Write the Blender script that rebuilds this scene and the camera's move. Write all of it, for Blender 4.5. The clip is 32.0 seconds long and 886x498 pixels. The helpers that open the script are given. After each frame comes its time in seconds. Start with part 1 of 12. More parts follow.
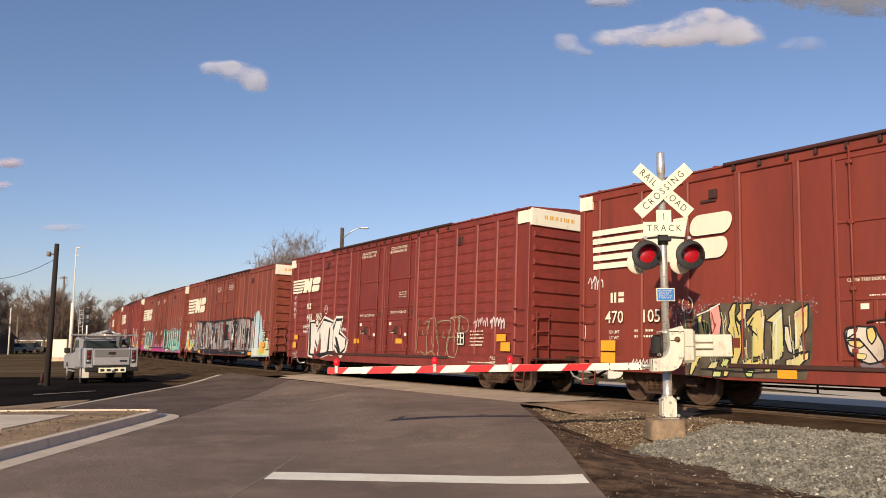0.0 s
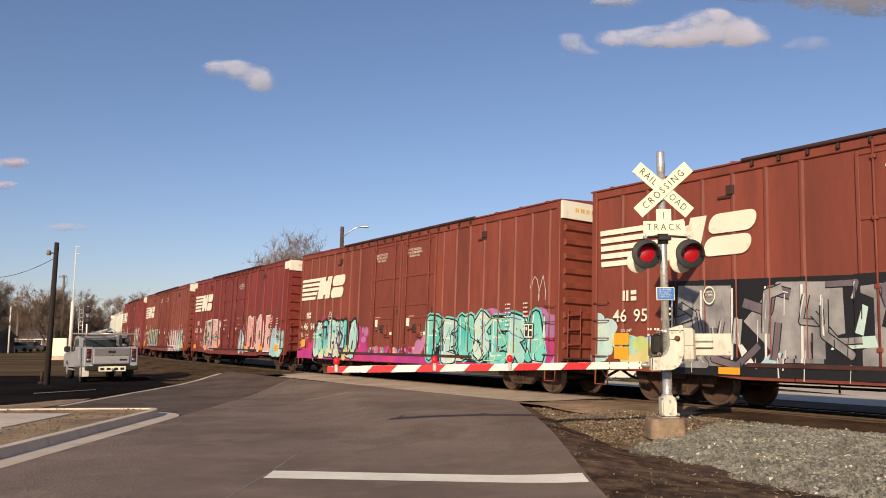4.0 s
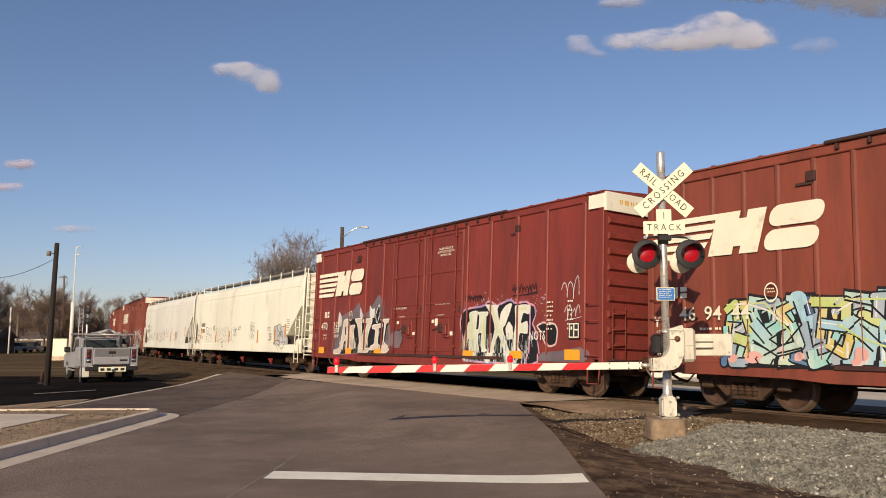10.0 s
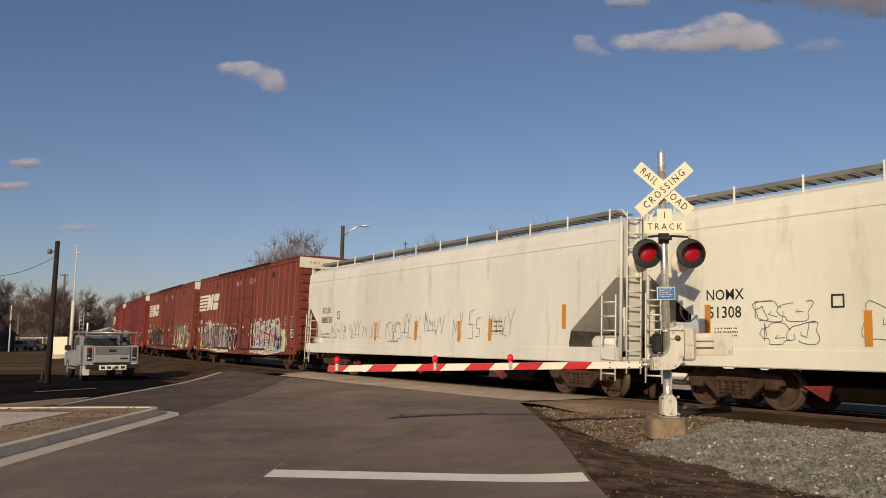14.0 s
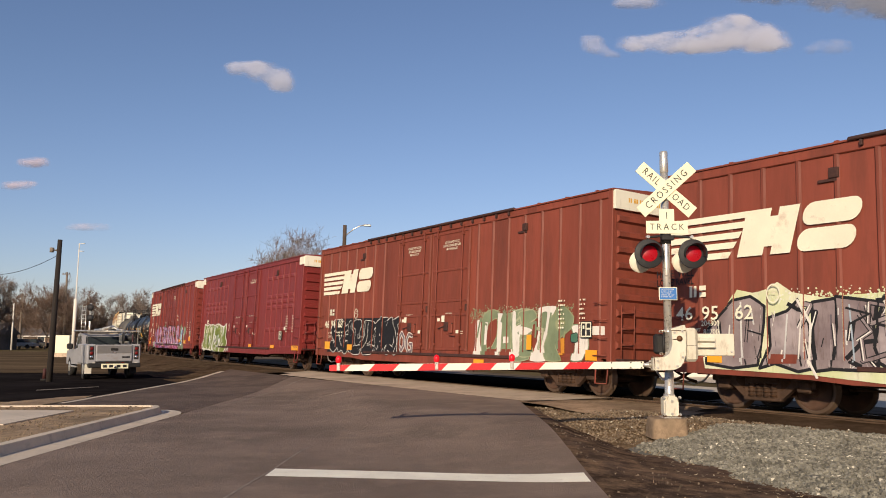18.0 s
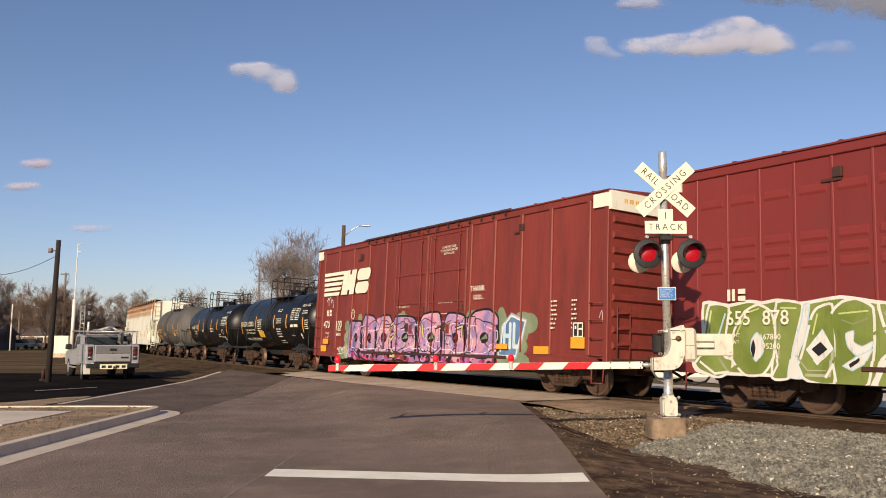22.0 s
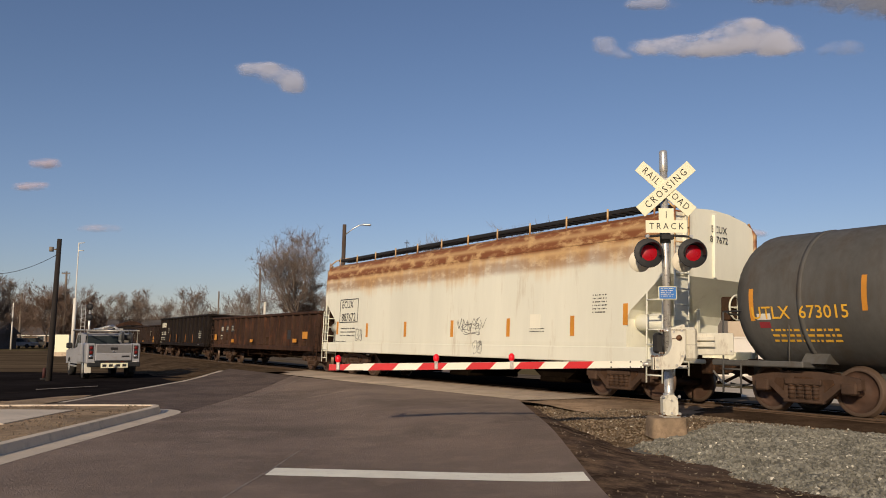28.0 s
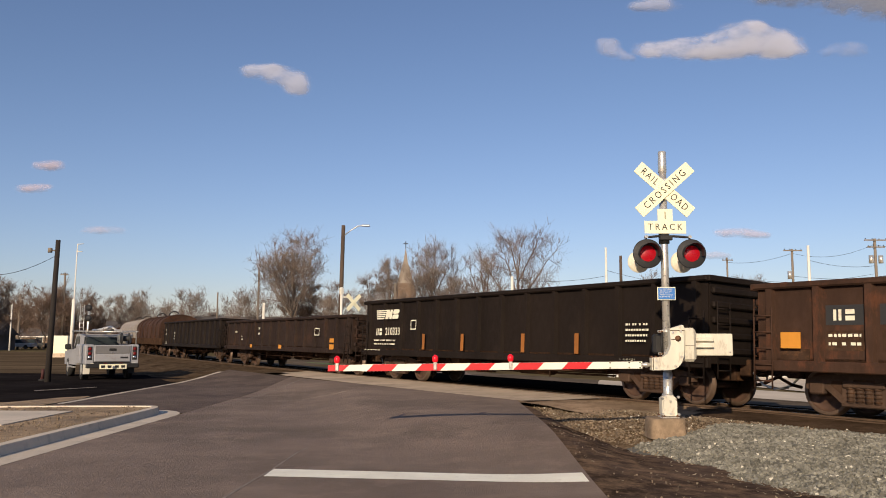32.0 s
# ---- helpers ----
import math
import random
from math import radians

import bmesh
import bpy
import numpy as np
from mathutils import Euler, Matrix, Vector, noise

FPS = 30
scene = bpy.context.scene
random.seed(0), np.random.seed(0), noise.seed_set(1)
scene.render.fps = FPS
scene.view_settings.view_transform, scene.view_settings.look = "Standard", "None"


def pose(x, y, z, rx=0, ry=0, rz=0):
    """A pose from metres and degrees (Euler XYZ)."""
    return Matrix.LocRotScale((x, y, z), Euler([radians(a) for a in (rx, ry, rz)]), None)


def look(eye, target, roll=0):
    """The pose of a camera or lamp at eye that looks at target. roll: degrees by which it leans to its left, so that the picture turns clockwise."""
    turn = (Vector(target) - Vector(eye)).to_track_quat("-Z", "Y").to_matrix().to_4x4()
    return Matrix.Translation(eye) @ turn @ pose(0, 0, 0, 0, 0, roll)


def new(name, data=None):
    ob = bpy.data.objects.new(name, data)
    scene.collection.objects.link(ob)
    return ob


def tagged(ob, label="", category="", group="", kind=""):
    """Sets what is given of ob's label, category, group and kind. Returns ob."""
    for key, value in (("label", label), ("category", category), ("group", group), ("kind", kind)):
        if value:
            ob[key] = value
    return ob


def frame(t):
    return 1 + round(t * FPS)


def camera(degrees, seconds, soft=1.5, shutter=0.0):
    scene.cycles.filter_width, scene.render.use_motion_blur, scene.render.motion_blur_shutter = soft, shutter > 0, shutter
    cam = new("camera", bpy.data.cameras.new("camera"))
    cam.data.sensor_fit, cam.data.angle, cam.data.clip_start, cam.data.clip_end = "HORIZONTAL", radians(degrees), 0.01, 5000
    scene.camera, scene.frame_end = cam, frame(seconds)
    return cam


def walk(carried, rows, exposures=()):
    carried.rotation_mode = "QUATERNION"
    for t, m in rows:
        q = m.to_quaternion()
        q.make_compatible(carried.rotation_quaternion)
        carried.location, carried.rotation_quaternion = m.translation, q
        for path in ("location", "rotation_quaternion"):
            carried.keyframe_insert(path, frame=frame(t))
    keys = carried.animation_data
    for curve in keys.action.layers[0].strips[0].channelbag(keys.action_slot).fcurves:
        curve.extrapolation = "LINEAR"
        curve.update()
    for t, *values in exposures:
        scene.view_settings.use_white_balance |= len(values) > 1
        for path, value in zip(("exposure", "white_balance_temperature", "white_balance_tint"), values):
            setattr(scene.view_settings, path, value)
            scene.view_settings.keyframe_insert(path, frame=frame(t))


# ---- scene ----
# ---- camera: a camcorder on a tripod beside the road, eye 1.7 m over the asphalt ----
EYE = (0.0, 0.0, 1.7)
cam = camera(57.46, 32.0, soft=0.95)
# seconds, degrees up, degrees to the left, lean
DRIFT = [    (0.0, 6.485, -0.002, -0.043), (0.5, 6.436, -0.009, -0.034), (1.0, 6.408, 0.004, 0.028), (2.0, 6.408, -0.004, 0.045),
    (3.0, 6.427, -0.003, 0.084), (3.5, 6.419, -0.007, -0.027), (5.5, 6.396, -0.005, 0.024), (6.0, 6.421, -0.001, 0.006),
    (7.0, 6.446, 0.006, -0.001), (8.0, 6.426, 0.005, -0.047), (9.0, 6.436, 0.002, -0.065), (10.0, 6.435, 0.0, -0.034),
    (11.0, 6.404, 0.016, 0.028), (12.0, 6.429, 0.04, 0.1), (13.0, 6.426, 0.01, -0.013), (14.0, 6.357, 0.037, 0.079),
    (14.5, 6.351, 0.041, 0.088), (16.5, 6.397, 0.125, 0.211), (17.0, 6.35, 0.169, 0.205), (17.5, 6.328, 0.173, 0.177),
    (18.0, 6.333, 0.175, 0.256), (19.0, 6.372, 0.149, 0.161), (20.0, 6.357, 0.107, 0.222), (21.0, 6.345, 0.109, 0.2),
    (22.0, 6.346, 0.098, 0.214), (23.0, 6.362, 0.064, 0.144), (24.0, 6.334, 0.092, 0.163), (25.0, 6.311, 0.131, 0.229),
    (25.5, 6.33, 0.121, 0.179), (27.5, 6.288, 0.156, 0.218), (28.0, 6.283, 0.147, 0.258), (28.5, 6.321, 0.115, 0.273),
    (29.0, 6.341, 0.072, 0.249), (30.0, 6.371, 0.071, 0.221), (31.0, 6.323, 0.081, 0.152), (32.0, 6.341, 0.07, 0.213),
]
# seconds, stops, kelvin, tint
EXPOSURE = [(0.0, 0.28, 6450, 21), (6.0, 0.18, 6450, 21), (8.0, 0.15, 6450, 21), (11.0, 0.03, 6450, 20), (12.0, -0.33, 6500, 20), (13.0, -0.36, 6500, 19), (14.5, -0.34, 6500, 19), (16.5, 0.06, 6450, 21), (18.0, 0.15, 6450, 21), (23.0, 0.28, 6450, 21), (25.5, 0.27, 6450, 21), (27.5, -0.1, 6450, 20), (28.0, -0.22, 6450, 20), (29.0, -0.15, 6450, 20), (30.0, 0.05, 6450, 20), (32.0, 0.16, 6450, 21)]


def aim(up, left, lean):
    return Matrix.Translation(EYE) @ pose(0, 0, 0, 90 + up, 0, left) @ pose(0, 0, 0, 0, 0, lean)


walk(cam, [(t, aim(a, b, c)) for t, a, b, c in DRIFT], EXPOSURE)

# ---- sky, sun ----
SUN_EL, SUN_AZ = 21.2, 18.6   # height of the low sun; the light travels this far to the right of straight ahead
world = bpy.data.worlds.new("sky")
scene.world = world
world.use_nodes = True
wn, wl = world.node_tree.nodes, world.node_tree.links
sky = wn.new("ShaderNodeTexSky")
sky.sky_type, sky.sun_disc = "NISHITA", False
sky.sun_elevation, sky.sun_rotation = radians(SUN_EL), radians(180 + SUN_AZ)
sky.air_density, sky.dust_density, sky.ozone_density, sky.altitude = 1.0, 0.6, 3.1, 100
veil = wn.new("ShaderNodeMix")
veil.data_type, veil.blend_type = "RGBA", "MULTIPLY"
veil.inputs[0].default_value, veil.inputs[7].default_value = 1.0, (1.0, 0.975, 0.985, 1)
wl.new(sky.outputs[0], veil.inputs[6])
up, way, low = wn.new("ShaderNodeTexCoord"), wn.new("ShaderNodeSeparateXYZ"), wn.new("ShaderNodeMapRange")
low.inputs[1].default_value, low.inputs[2].default_value = 0.0, 0.30
tint = wn.new("ShaderNodeMix")
tint.data_type = "RGBA"
tint.inputs[6].default_value, tint.inputs[7].default_value = (1.012, 0.968, 1.02, 1), (0.995, 0.98, 0.975, 1)
wl.new(up.outputs["Generated"], way.inputs[0])
wl.new(way.outputs["Z"], low.inputs[0])
wl.new(low.outputs[0], tint.inputs[0])
wl.new(tint.outputs[2], veil.inputs[7])
wl.new(veil.outputs[2], wn["Background"].inputs["Color"])
wn["Background"].inputs["Strength"].default_value = 0.091

sun = new("sun", bpy.data.lights.new("sun", "SUN"))
sun.data.energy, sun.data.angle, sun.data.color = 4.2, radians(0.55), (1.0, 0.85, 0.58)
sun_way = Vector((math.sin(radians(SUN_AZ)) * math.cos(radians(SUN_EL)), math.cos(radians(SUN_AZ)) * math.cos(radians(SUN_EL)), -math.sin(radians(SUN_EL))))
sun.matrix_world = look((-20, -60, 40), Vector((-20, -60, 40)) + sun_way)

# ---- mesh tools ----
class Geo:
    """A mesh in the making: vertices, faces, a material slot and a smooth flag for each face."""

    def __init__(self):
        self.v, self.f, self.m, self.s = [], [], [], []

    def add(self, verts, faces, m=0, smooth=False):
        n = len(self.v)
        self.v += [tuple(p) for p in verts]
        self.f += [tuple(i + n for i in q) for q in faces]
        self.m += [m] * len(faces)
        self.s += [smooth] * len(faces)
        return self

    def box(self, x0, x1, y0, y1, z0, z1, m=0, at=None):
        vs = [(x, y, z) for z in (z0, z1) for y in (y0, y1) for x in (x0, x1)]
        if at:
            vs = [at @ Vector(p) for p in vs]
        return self.add(vs, [(0, 2, 3, 1), (4, 5, 7, 6), (0, 1, 5, 4), (2, 6, 7, 3), (0, 4, 6, 2), (1, 3, 7, 5)], m)

    def cbox(self, x0, x1, y0, y1, z0, z1, b=0.02, m=0, at=None):
        """A box with chamfered edges."""
        lo, hi = (x0, y0, z0), (x1, y1, z1)
        vs, idx = [], {}
        for c in [(i, j, k) for k in (0, 1) for j in (0, 1) for i in (0, 1)]:
            for ax in range(3):
                p = [(lo, hi)[c[a]][a] for a in range(3)]
                for a in range(3):
                    if a != ax:
                        p[a] += b if c[a] == 0 else -b
                idx[c, ax] = len(vs)
                vs.append(at @ Vector(p) if at else tuple(p))
        fs = []
        for ax in range(3):
            o = [a for a in range(3) if a != ax]
            for side in (0, 1):
                ring = []
                for u, w in ((0, 0), (1, 0), (1, 1), (0, 1)):
                    c = [0, 0, 0]
                    c[ax], c[o[0]], c[o[1]] = side, u, w
                    ring.append(idx[tuple(c), ax])
                fs.append(tuple(ring))
            for u in (0, 1):
                for w in (0, 1):
                    a, d = [0, 0, 0], [0, 0, 0]
                    a[o[0]] = d[o[0]] = u
                    a[o[1]] = d[o[1]] = w
                    d[ax] = 1
                    a, d = tuple(a), tuple(d)
                    fs.append((idx[a, o[0]], idx[a, o[1]], idx[d, o[1]], idx[d, o[0]]))
        for c in [(i, j, k) for k in (0, 1) for j in (0, 1) for i in (0, 1)]:
            fs.append((idx[c, 0], idx[c, 1], idx[c, 2]))
        return self.add(vs, fs, m)

    def tube(self, pts, r, seg=8, m=0, caps=True, smooth=True):
        """A round bar through points; r is one radius or one for each point."""
        pts = [Vector(p) for p in pts]
        rs = r if isinstance(r, (list, tuple)) else [r] * len(pts)
        vs = []
        for i, p in enumerate(pts):
            d = (pts[min(i + 1, len(pts) - 1)] - pts[max(i - 1, 0)]).normalized()
            a = d.orthogonal().normalized() if abs(d.z) > 0.95 else d.cross(Vector((0, 0, 1))).normalized()
            b = d.cross(a)
            vs += [p + (a * math.cos(2 * math.pi * k / seg) + b * math.sin(2 * math.pi * k / seg)) * rs[i] for k in range(seg)]
        fs = [(i * seg + k, i * seg + (k + 1) % seg, (i + 1) * seg + (k + 1) % seg, (i + 1) * seg + k) for i in range(len(pts) - 1) for k in range(seg)]
        self.add(vs, fs, m, smooth)
        if caps:
            n = len(self.v) - len(vs)
            self.f += [tuple(n + k for k in range(seg)), tuple(n + len(vs) - seg + k for k in range(seg))]
            self.m += [m] * 2
            self.s += [False] * 2
        return self

    def lathe(self, prof, at, seg=20, m=0, smooth=True):
        """Turn a profile of (along, radius) about the local X axis."""
        vs = [at @ Vector((a, r * math.cos(2 * math.pi * k / seg), r * math.sin(2 * math.pi * k / seg))) for a, r in prof for k in range(seg)]
        fs = [(i * seg + k, i * seg + (k + 1) % seg, (i + 1) * seg + (k + 1) % seg, (i + 1) * seg + k) for i in range(len(prof) - 1) for k in range(seg)]
        return self.add(vs, fs, m, smooth)

    def prism(self, ring, thick, at=None, m=0):
        """A flat outline in local X, Z given depth along local Y from 0 to thick."""
        n = len(ring)
        vs = [Vector((x, y, z)) for y in (0, thick) for x, z in ring]
        if at:
            vs = [at @ p for p in vs]
        fs = [tuple(range(n)), tuple(range(2 * n - 1, n - 1, -1))] + [(i, i + n, (i + 1) % n + n, (i + 1) % n) for i in range(n)]
        return self.add(vs, fs, m)

    def sheet(self, ring, m=0):
        return self.add(ring, [tuple(range(len(ring)))], m)

    def mesh(self, name, mats):
        me = bpy.data.meshes.new(name)
        me.from_pydata(self.v, [], self.f)
        for x in mats if isinstance(mats, (list, tuple)) else [mats]:
            me.materials.append(x)
        me.polygons.foreach_set("material_index", self.m)
        me.polygons.foreach_set("use_smooth", self.s)
        bm = bmesh.new()
        bm.from_mesh(me)
        bmesh.ops.recalc_face_normals(bm, faces=bm.faces)
        bm.to_mesh(me)
        bm.free()
        return me


def part(name, geo, mats, parent, label="", at=None):
    ob = new(name, geo if isinstance(geo, bpy.types.Mesh) else geo.mesh(name, mats))
    ob.parent = parent
    if at:
        ob.matrix_basis = at
    return tagged(ob, label)


def thing(name, geo, mats, label, category, group="", kind="", at=None):
    ob = new(name, geo.mesh(name, mats) if geo else None)
    if at:
        ob.matrix_basis = at
    return tagged(ob, label, category, group, kind)


LETTERS = {}


def lettering(text, m, width=None, bold=0.012, space=1.0):
    """A flat mesh of built-in type, one unit high, in X and Z, its middle at the origin, facing -Y."""
    if (text, m.name, width, bold) not in LETTERS:
        cu = bpy.data.curves.new("type", "FONT")
        cu.body, cu.align_x, cu.align_y, cu.size, cu.resolution_u = text, "CENTER", "CENTER", 1.4, 2
        cu.offset, cu.space_character = bold, space
        ob = bpy.data.objects.new("type", cu)
        me = bpy.data.meshes.new_from_object(ob)
        bpy.data.objects.remove(ob)
        me.transform(pose(0, 0, 0, 90))
        me.materials.clear()
        me.materials.append(m)
        LETTERS[text, m.name, width, bold] = me
    return LETTERS[text, m.name, width, bold]


def write(text, x, y, z, size, m, parent, name="lettering", wide=1.0, turn=None, bold=0.012, space=1.0):
    ob = new(name, lettering(text, m, None, bold, space))
    ob.parent = parent
    ob.matrix_basis = Matrix.Translation((x, y, z)) @ (turn or Matrix()) @ Matrix.Diagonal((size * wide, 1, size, 1))
    return ob


def bars(g, x, y, z, w, h, rows, rnd, m=0, gap=0.64):
    """Rows of unreadable small print: short bars, w by h, top at z, facing -Y."""
    lh = h / rows
    for r in range(rows):
        u = x
        while u < x + w - 0.02:
            n = min(rnd.uniform(0.25, 0.6) * lh, x + w - u)
            g.sheet([(u, y, z - r * lh - lh * (1 - gap)), (u + n, y, z - r * lh - lh * (1 - gap)), (u + n, y, z - r * lh), (u, y, z - r * lh)], m)
            u += n + lh * rnd.choice((0.16, 0.2, 0.2, 0.6))

# ---- materials ----
def mat(name, c, rough=0.6, metal=0.0, var=0.2, big=0.6, small=9.0, bump=0.15, dirt=None, dirt_amount=0.35, streak=1.0, island=0.0, spec=0.4, obj=0.0, bump_scale=None):
    """A painted or raw surface: base colour with broad stains, fine grain, run-down dirt and relief."""
    m = bpy.data.materials.new(name)
    m.use_nodes = True
    n, l = m.node_tree.nodes, m.node_tree.links
    b = n["Principled BSDF"]
    b.inputs["Metallic"].default_value, b.inputs["Specular IOR Level"].default_value = metal, spec
    tc, mp = n.new("ShaderNodeTexCoord"), n.new("ShaderNodeMapping")
    mp.inputs["Scale"].default_value = (1, 1, 1 / streak)
    l.new(tc.outputs["Object"], mp.inputs[0])

    def noise_node(scale, detail=4.0, rough_=0.6, mapped=True):
        t = n.new("ShaderNodeTexNoise")
        t.inputs["Scale"].default_value, t.inputs["Detail"].default_value, t.inputs["Roughness"].default_value = scale, detail, rough_
        l.new(mp.outputs[0] if mapped else tc.outputs["Object"], t.inputs["Vector"])
        return t

    def mix(kind, fac, a, c2):
        x = n.new("ShaderNodeMix")
        x.data_type, x.blend_type = "RGBA", kind
        if isinstance(fac, float):
            x.inputs[0].default_value = fac
        else:
            l.new(fac, x.inputs[0])
        for k, val in ((6, a), (7, c2)):
            if isinstance(val, tuple):
                x.inputs[k].default_value = (*val[:3], 1)
            else:
                l.new(val, x.inputs[k])
        return x.outputs[2]

    def ramp(src, lo, hi, a=0.0, z=1.0):
        r = n.new("ShaderNodeMapRange")
        r.inputs[1].default_value, r.inputs[2].default_value, r.inputs[3].default_value, r.inputs[4].default_value = lo, hi, a, z
        l.new(src, r.inputs[0])
        return r.outputs[0]

    nb, ns = noise_node(big), noise_node(small, 6.0, 0.7)
    col = mix("MIX", ramp(nb.outputs[0], 0.35, 0.68), tuple(x * (1 - var) for x in c), tuple(min(1, x * (1 + var)) for x in c))
    col = mix("MULTIPLY", ramp(ns.outputs[0], 0.3, 0.75, 0.0, 0.6), col, tuple(1 - var * 1.1 for _ in range(3)))
    if dirt:
        nd = noise_node(big * 3.1, 7.0, 0.72)
        col = mix("MIX", ramp(nd.outputs[0], 0.62 - dirt_amount * 0.35, 0.80 - dirt_amount * 0.2, 0.0, 0.85), col, dirt)
    if island:
        gi = n.new("ShaderNodeNewGeometry")
        col = mix("MULTIPLY", ramp(gi.outputs["Random Per Island"], 0, 1, 0.0, 1.0), col, (1 - island,) * 3)
    if obj:
        oi = n.new("ShaderNodeObjectInfo")
        col = mix("MULTIPLY", ramp(oi.outputs["Random"], 0, 1, 0.0, 1.0), col, (1 - obj,) * 3)
    l.new(col, b.inputs["Base Color"])
    l.new(ramp(ns.outputs[0], 0.2, 0.8, max(0.05, rough - 0.12), min(1, rough + 0.14)), b.inputs["Roughness"])
    if bump:
        bp = n.new("ShaderNodeBump")
        bp.inputs["Strength"].default_value, bp.inputs["Distance"].default_value = bump, 0.02
        src = noise_node(bump_scale or small * 2.5, 5.0, 0.65, False)
        l.new(src.outputs[0], bp.inputs["Height"])
        l.new(bp.outputs[0], b.inputs["Normal"])
    return m


def glow(name, c, strength, rough=0.3):
    m = mat(name, c, rough, var=0.05, bump=0)
    b = m.node_tree.nodes["Principled BSDF"]
    b.inputs["Emission Color"].default_value, b.inputs["Emission Strength"].default_value = (*c, 1), strength
    return m


def glass(name, c=(0.03, 0.04, 0.045)):
    m = mat(name, c, 0.12, var=0.1, bump=0, spec=0.35)
    return m


MUD = mat("dark_muddy_soil", (0.108, 0.075, 0.056), 0.9, var=0.5, big=0.8, small=7, bump=0.9, dirt=(0.29, 0.19, 0.115), dirt_amount=0.48, bump_scale=32, spec=0.0)
along_track = [q for q in MUD.node_tree.nodes if q.bl_idname == "ShaderNodeMapping"][0]
along_track.vector_type = "TEXTURE"
along_track.inputs["Rotation"].default_value, along_track.inputs["Scale"].default_value = (0, 0, 2.2), (1.15, 0.9, 1.0)
SOIL = mat("brown_littered_soil", (0.21, 0.145, 0.085), 0.95, var=0.35, big=1.3, small=12, bump=0.9, dirt=(0.085, 0.055, 0.034), dirt_amount=0.45, bump_scale=40, spec=0.0)
STRAW = mat("dry_straw_and_leaves", (0.52, 0.42, 0.26), 0.9, var=0.25, big=2.0, small=12, bump=0, island=0.55)
# Near-black colour that carries the shade under and behind the train.
SHADE_BLACK = mat("shade_black", (0.0085, 0.006, 0.004), 0.95, var=0.35, big=1.0, small=14, bump=0.8, dirt=(0.016, 0.011, 0.007), dirt_amount=0.25, bump_scale=50, spec=0.0)
LAWN = mat("green_lawn", (0.09, 0.15, 0.03), 0.95, var=0.25, big=0.4, small=9, bump=0.4)
OXIDE = mat("oxide_red_paint", (0.21, 0.036, 0.026), 0.55, var=0.17, big=0.45, small=8, bump=0.06, dirt=(0.095, 0.026, 0.018), dirt_amount=0.38, streak=6)
OXIDE_DULL = mat("faded_brown_paint", (0.228, 0.054, 0.031), 0.62, var=0.18, big=0.5, small=9, bump=0.06, dirt=(0.105, 0.032, 0.020), dirt_amount=0.42, streak=7)
OXIDE_WARM = mat("warm_red_paint", (0.225, 0.041, 0.024), 0.58, var=0.15, big=0.5, small=9, bump=0.06, dirt=(0.115, 0.030, 0.020), dirt_amount=0.38, streak=7)
ROOF_RED = mat("dark_red_rail_cover", (0.075, 0.024, 0.021), 0.7, var=0.3, dirt=(0.04, 0.02, 0.018))
OXIDE_BRIGHT = mat("bright_red_paint", (0.200, 0.028, 0.024), 0.5, var=0.1, big=0.3, small=5, bump=0.04, dirt=(0.15, 0.035, 0.025), dirt_amount=0.25, streak=4)
ROOF_DARK = mat("dark_roof_edge", (0.055, 0.024, 0.020), 0.7, var=0.3, dirt=(0.09, 0.035, 0.022))
RAIL_WHITE = mat("white_car_paint", (0.82, 0.79, 0.64), 0.5, var=0.06, small=12, bump=0.03, dirt=(0.45, 0.38, 0.28), dirt_amount=0.12, streak=3)
STENCIL = mat("white_stencil", (0.80, 0.77, 0.60), 0.6, var=0.08, small=20, bump=0, dirt=(0.4, 0.22, 0.16), dirt_amount=0.16)
STENCIL_DARK = mat("black_stencil", (0.03, 0.03, 0.03), 0.6, var=0.1, bump=0)
STENCIL_YELLOW = mat("yellow_stencil", (0.75, 0.42, 0.04), 0.5, var=0.1, bump=0)
AMBER = mat("amber_reflector", (0.85, 0.36, 0.02), 0.35, var=0.08, bump=0)
AMBER_DARK = mat("grimy_amber_reflector", (0.30, 0.11, 0.02), 0.6, var=0.2, bump=0)
AMBER_DULL = mat("dirty_amber_reflector", (0.62, 0.26, 0.03), 0.5, var=0.15, bump=0)
# Dark slope tone: grime, with the shade under the end sheet mixed in.
SLOPE_GRIME_SHADE = mat("grimy_shaded_slope_sheet", (0.11, 0.095, 0.075), 0.8, var=0.3, big=1, small=9, bump=0.1, dirt=(0.03, 0.025, 0.02), dirt_amount=0.4)
RED_GATE = mat("chipped_red_gate_paint", (0.23, 0.028, 0.02), 0.6, var=0.25, big=3, small=14, bump=0.1, dirt=(0.08, 0.035, 0.022), dirt_amount=0.35)
GRIME = mat("undercarriage_grime", (0.060, 0.036, 0.024), 0.85, var=0.35, big=2, small=14, bump=0.3, dirt=(0.14, 0.07, 0.035), dirt_amount=0.3, spec=0.0)
TRUCK_STEEL = mat("rusty_cast_steel", (0.070, 0.039, 0.023), 0.8, var=0.3, big=3, small=20, bump=0.25, dirt=(0.05, 0.03, 0.02), dirt_amount=0.35)
WHEEL_STEEL = mat("rusty_wheel", (0.075, 0.040, 0.025), 0.7, var=0.3, big=5, small=20, bump=0.15)
WHEEL_RIM = mat("worn_wheel_rim", (0.12, 0.080, 0.055), 0.5, 0.4, var=0.2, bump=0.05)
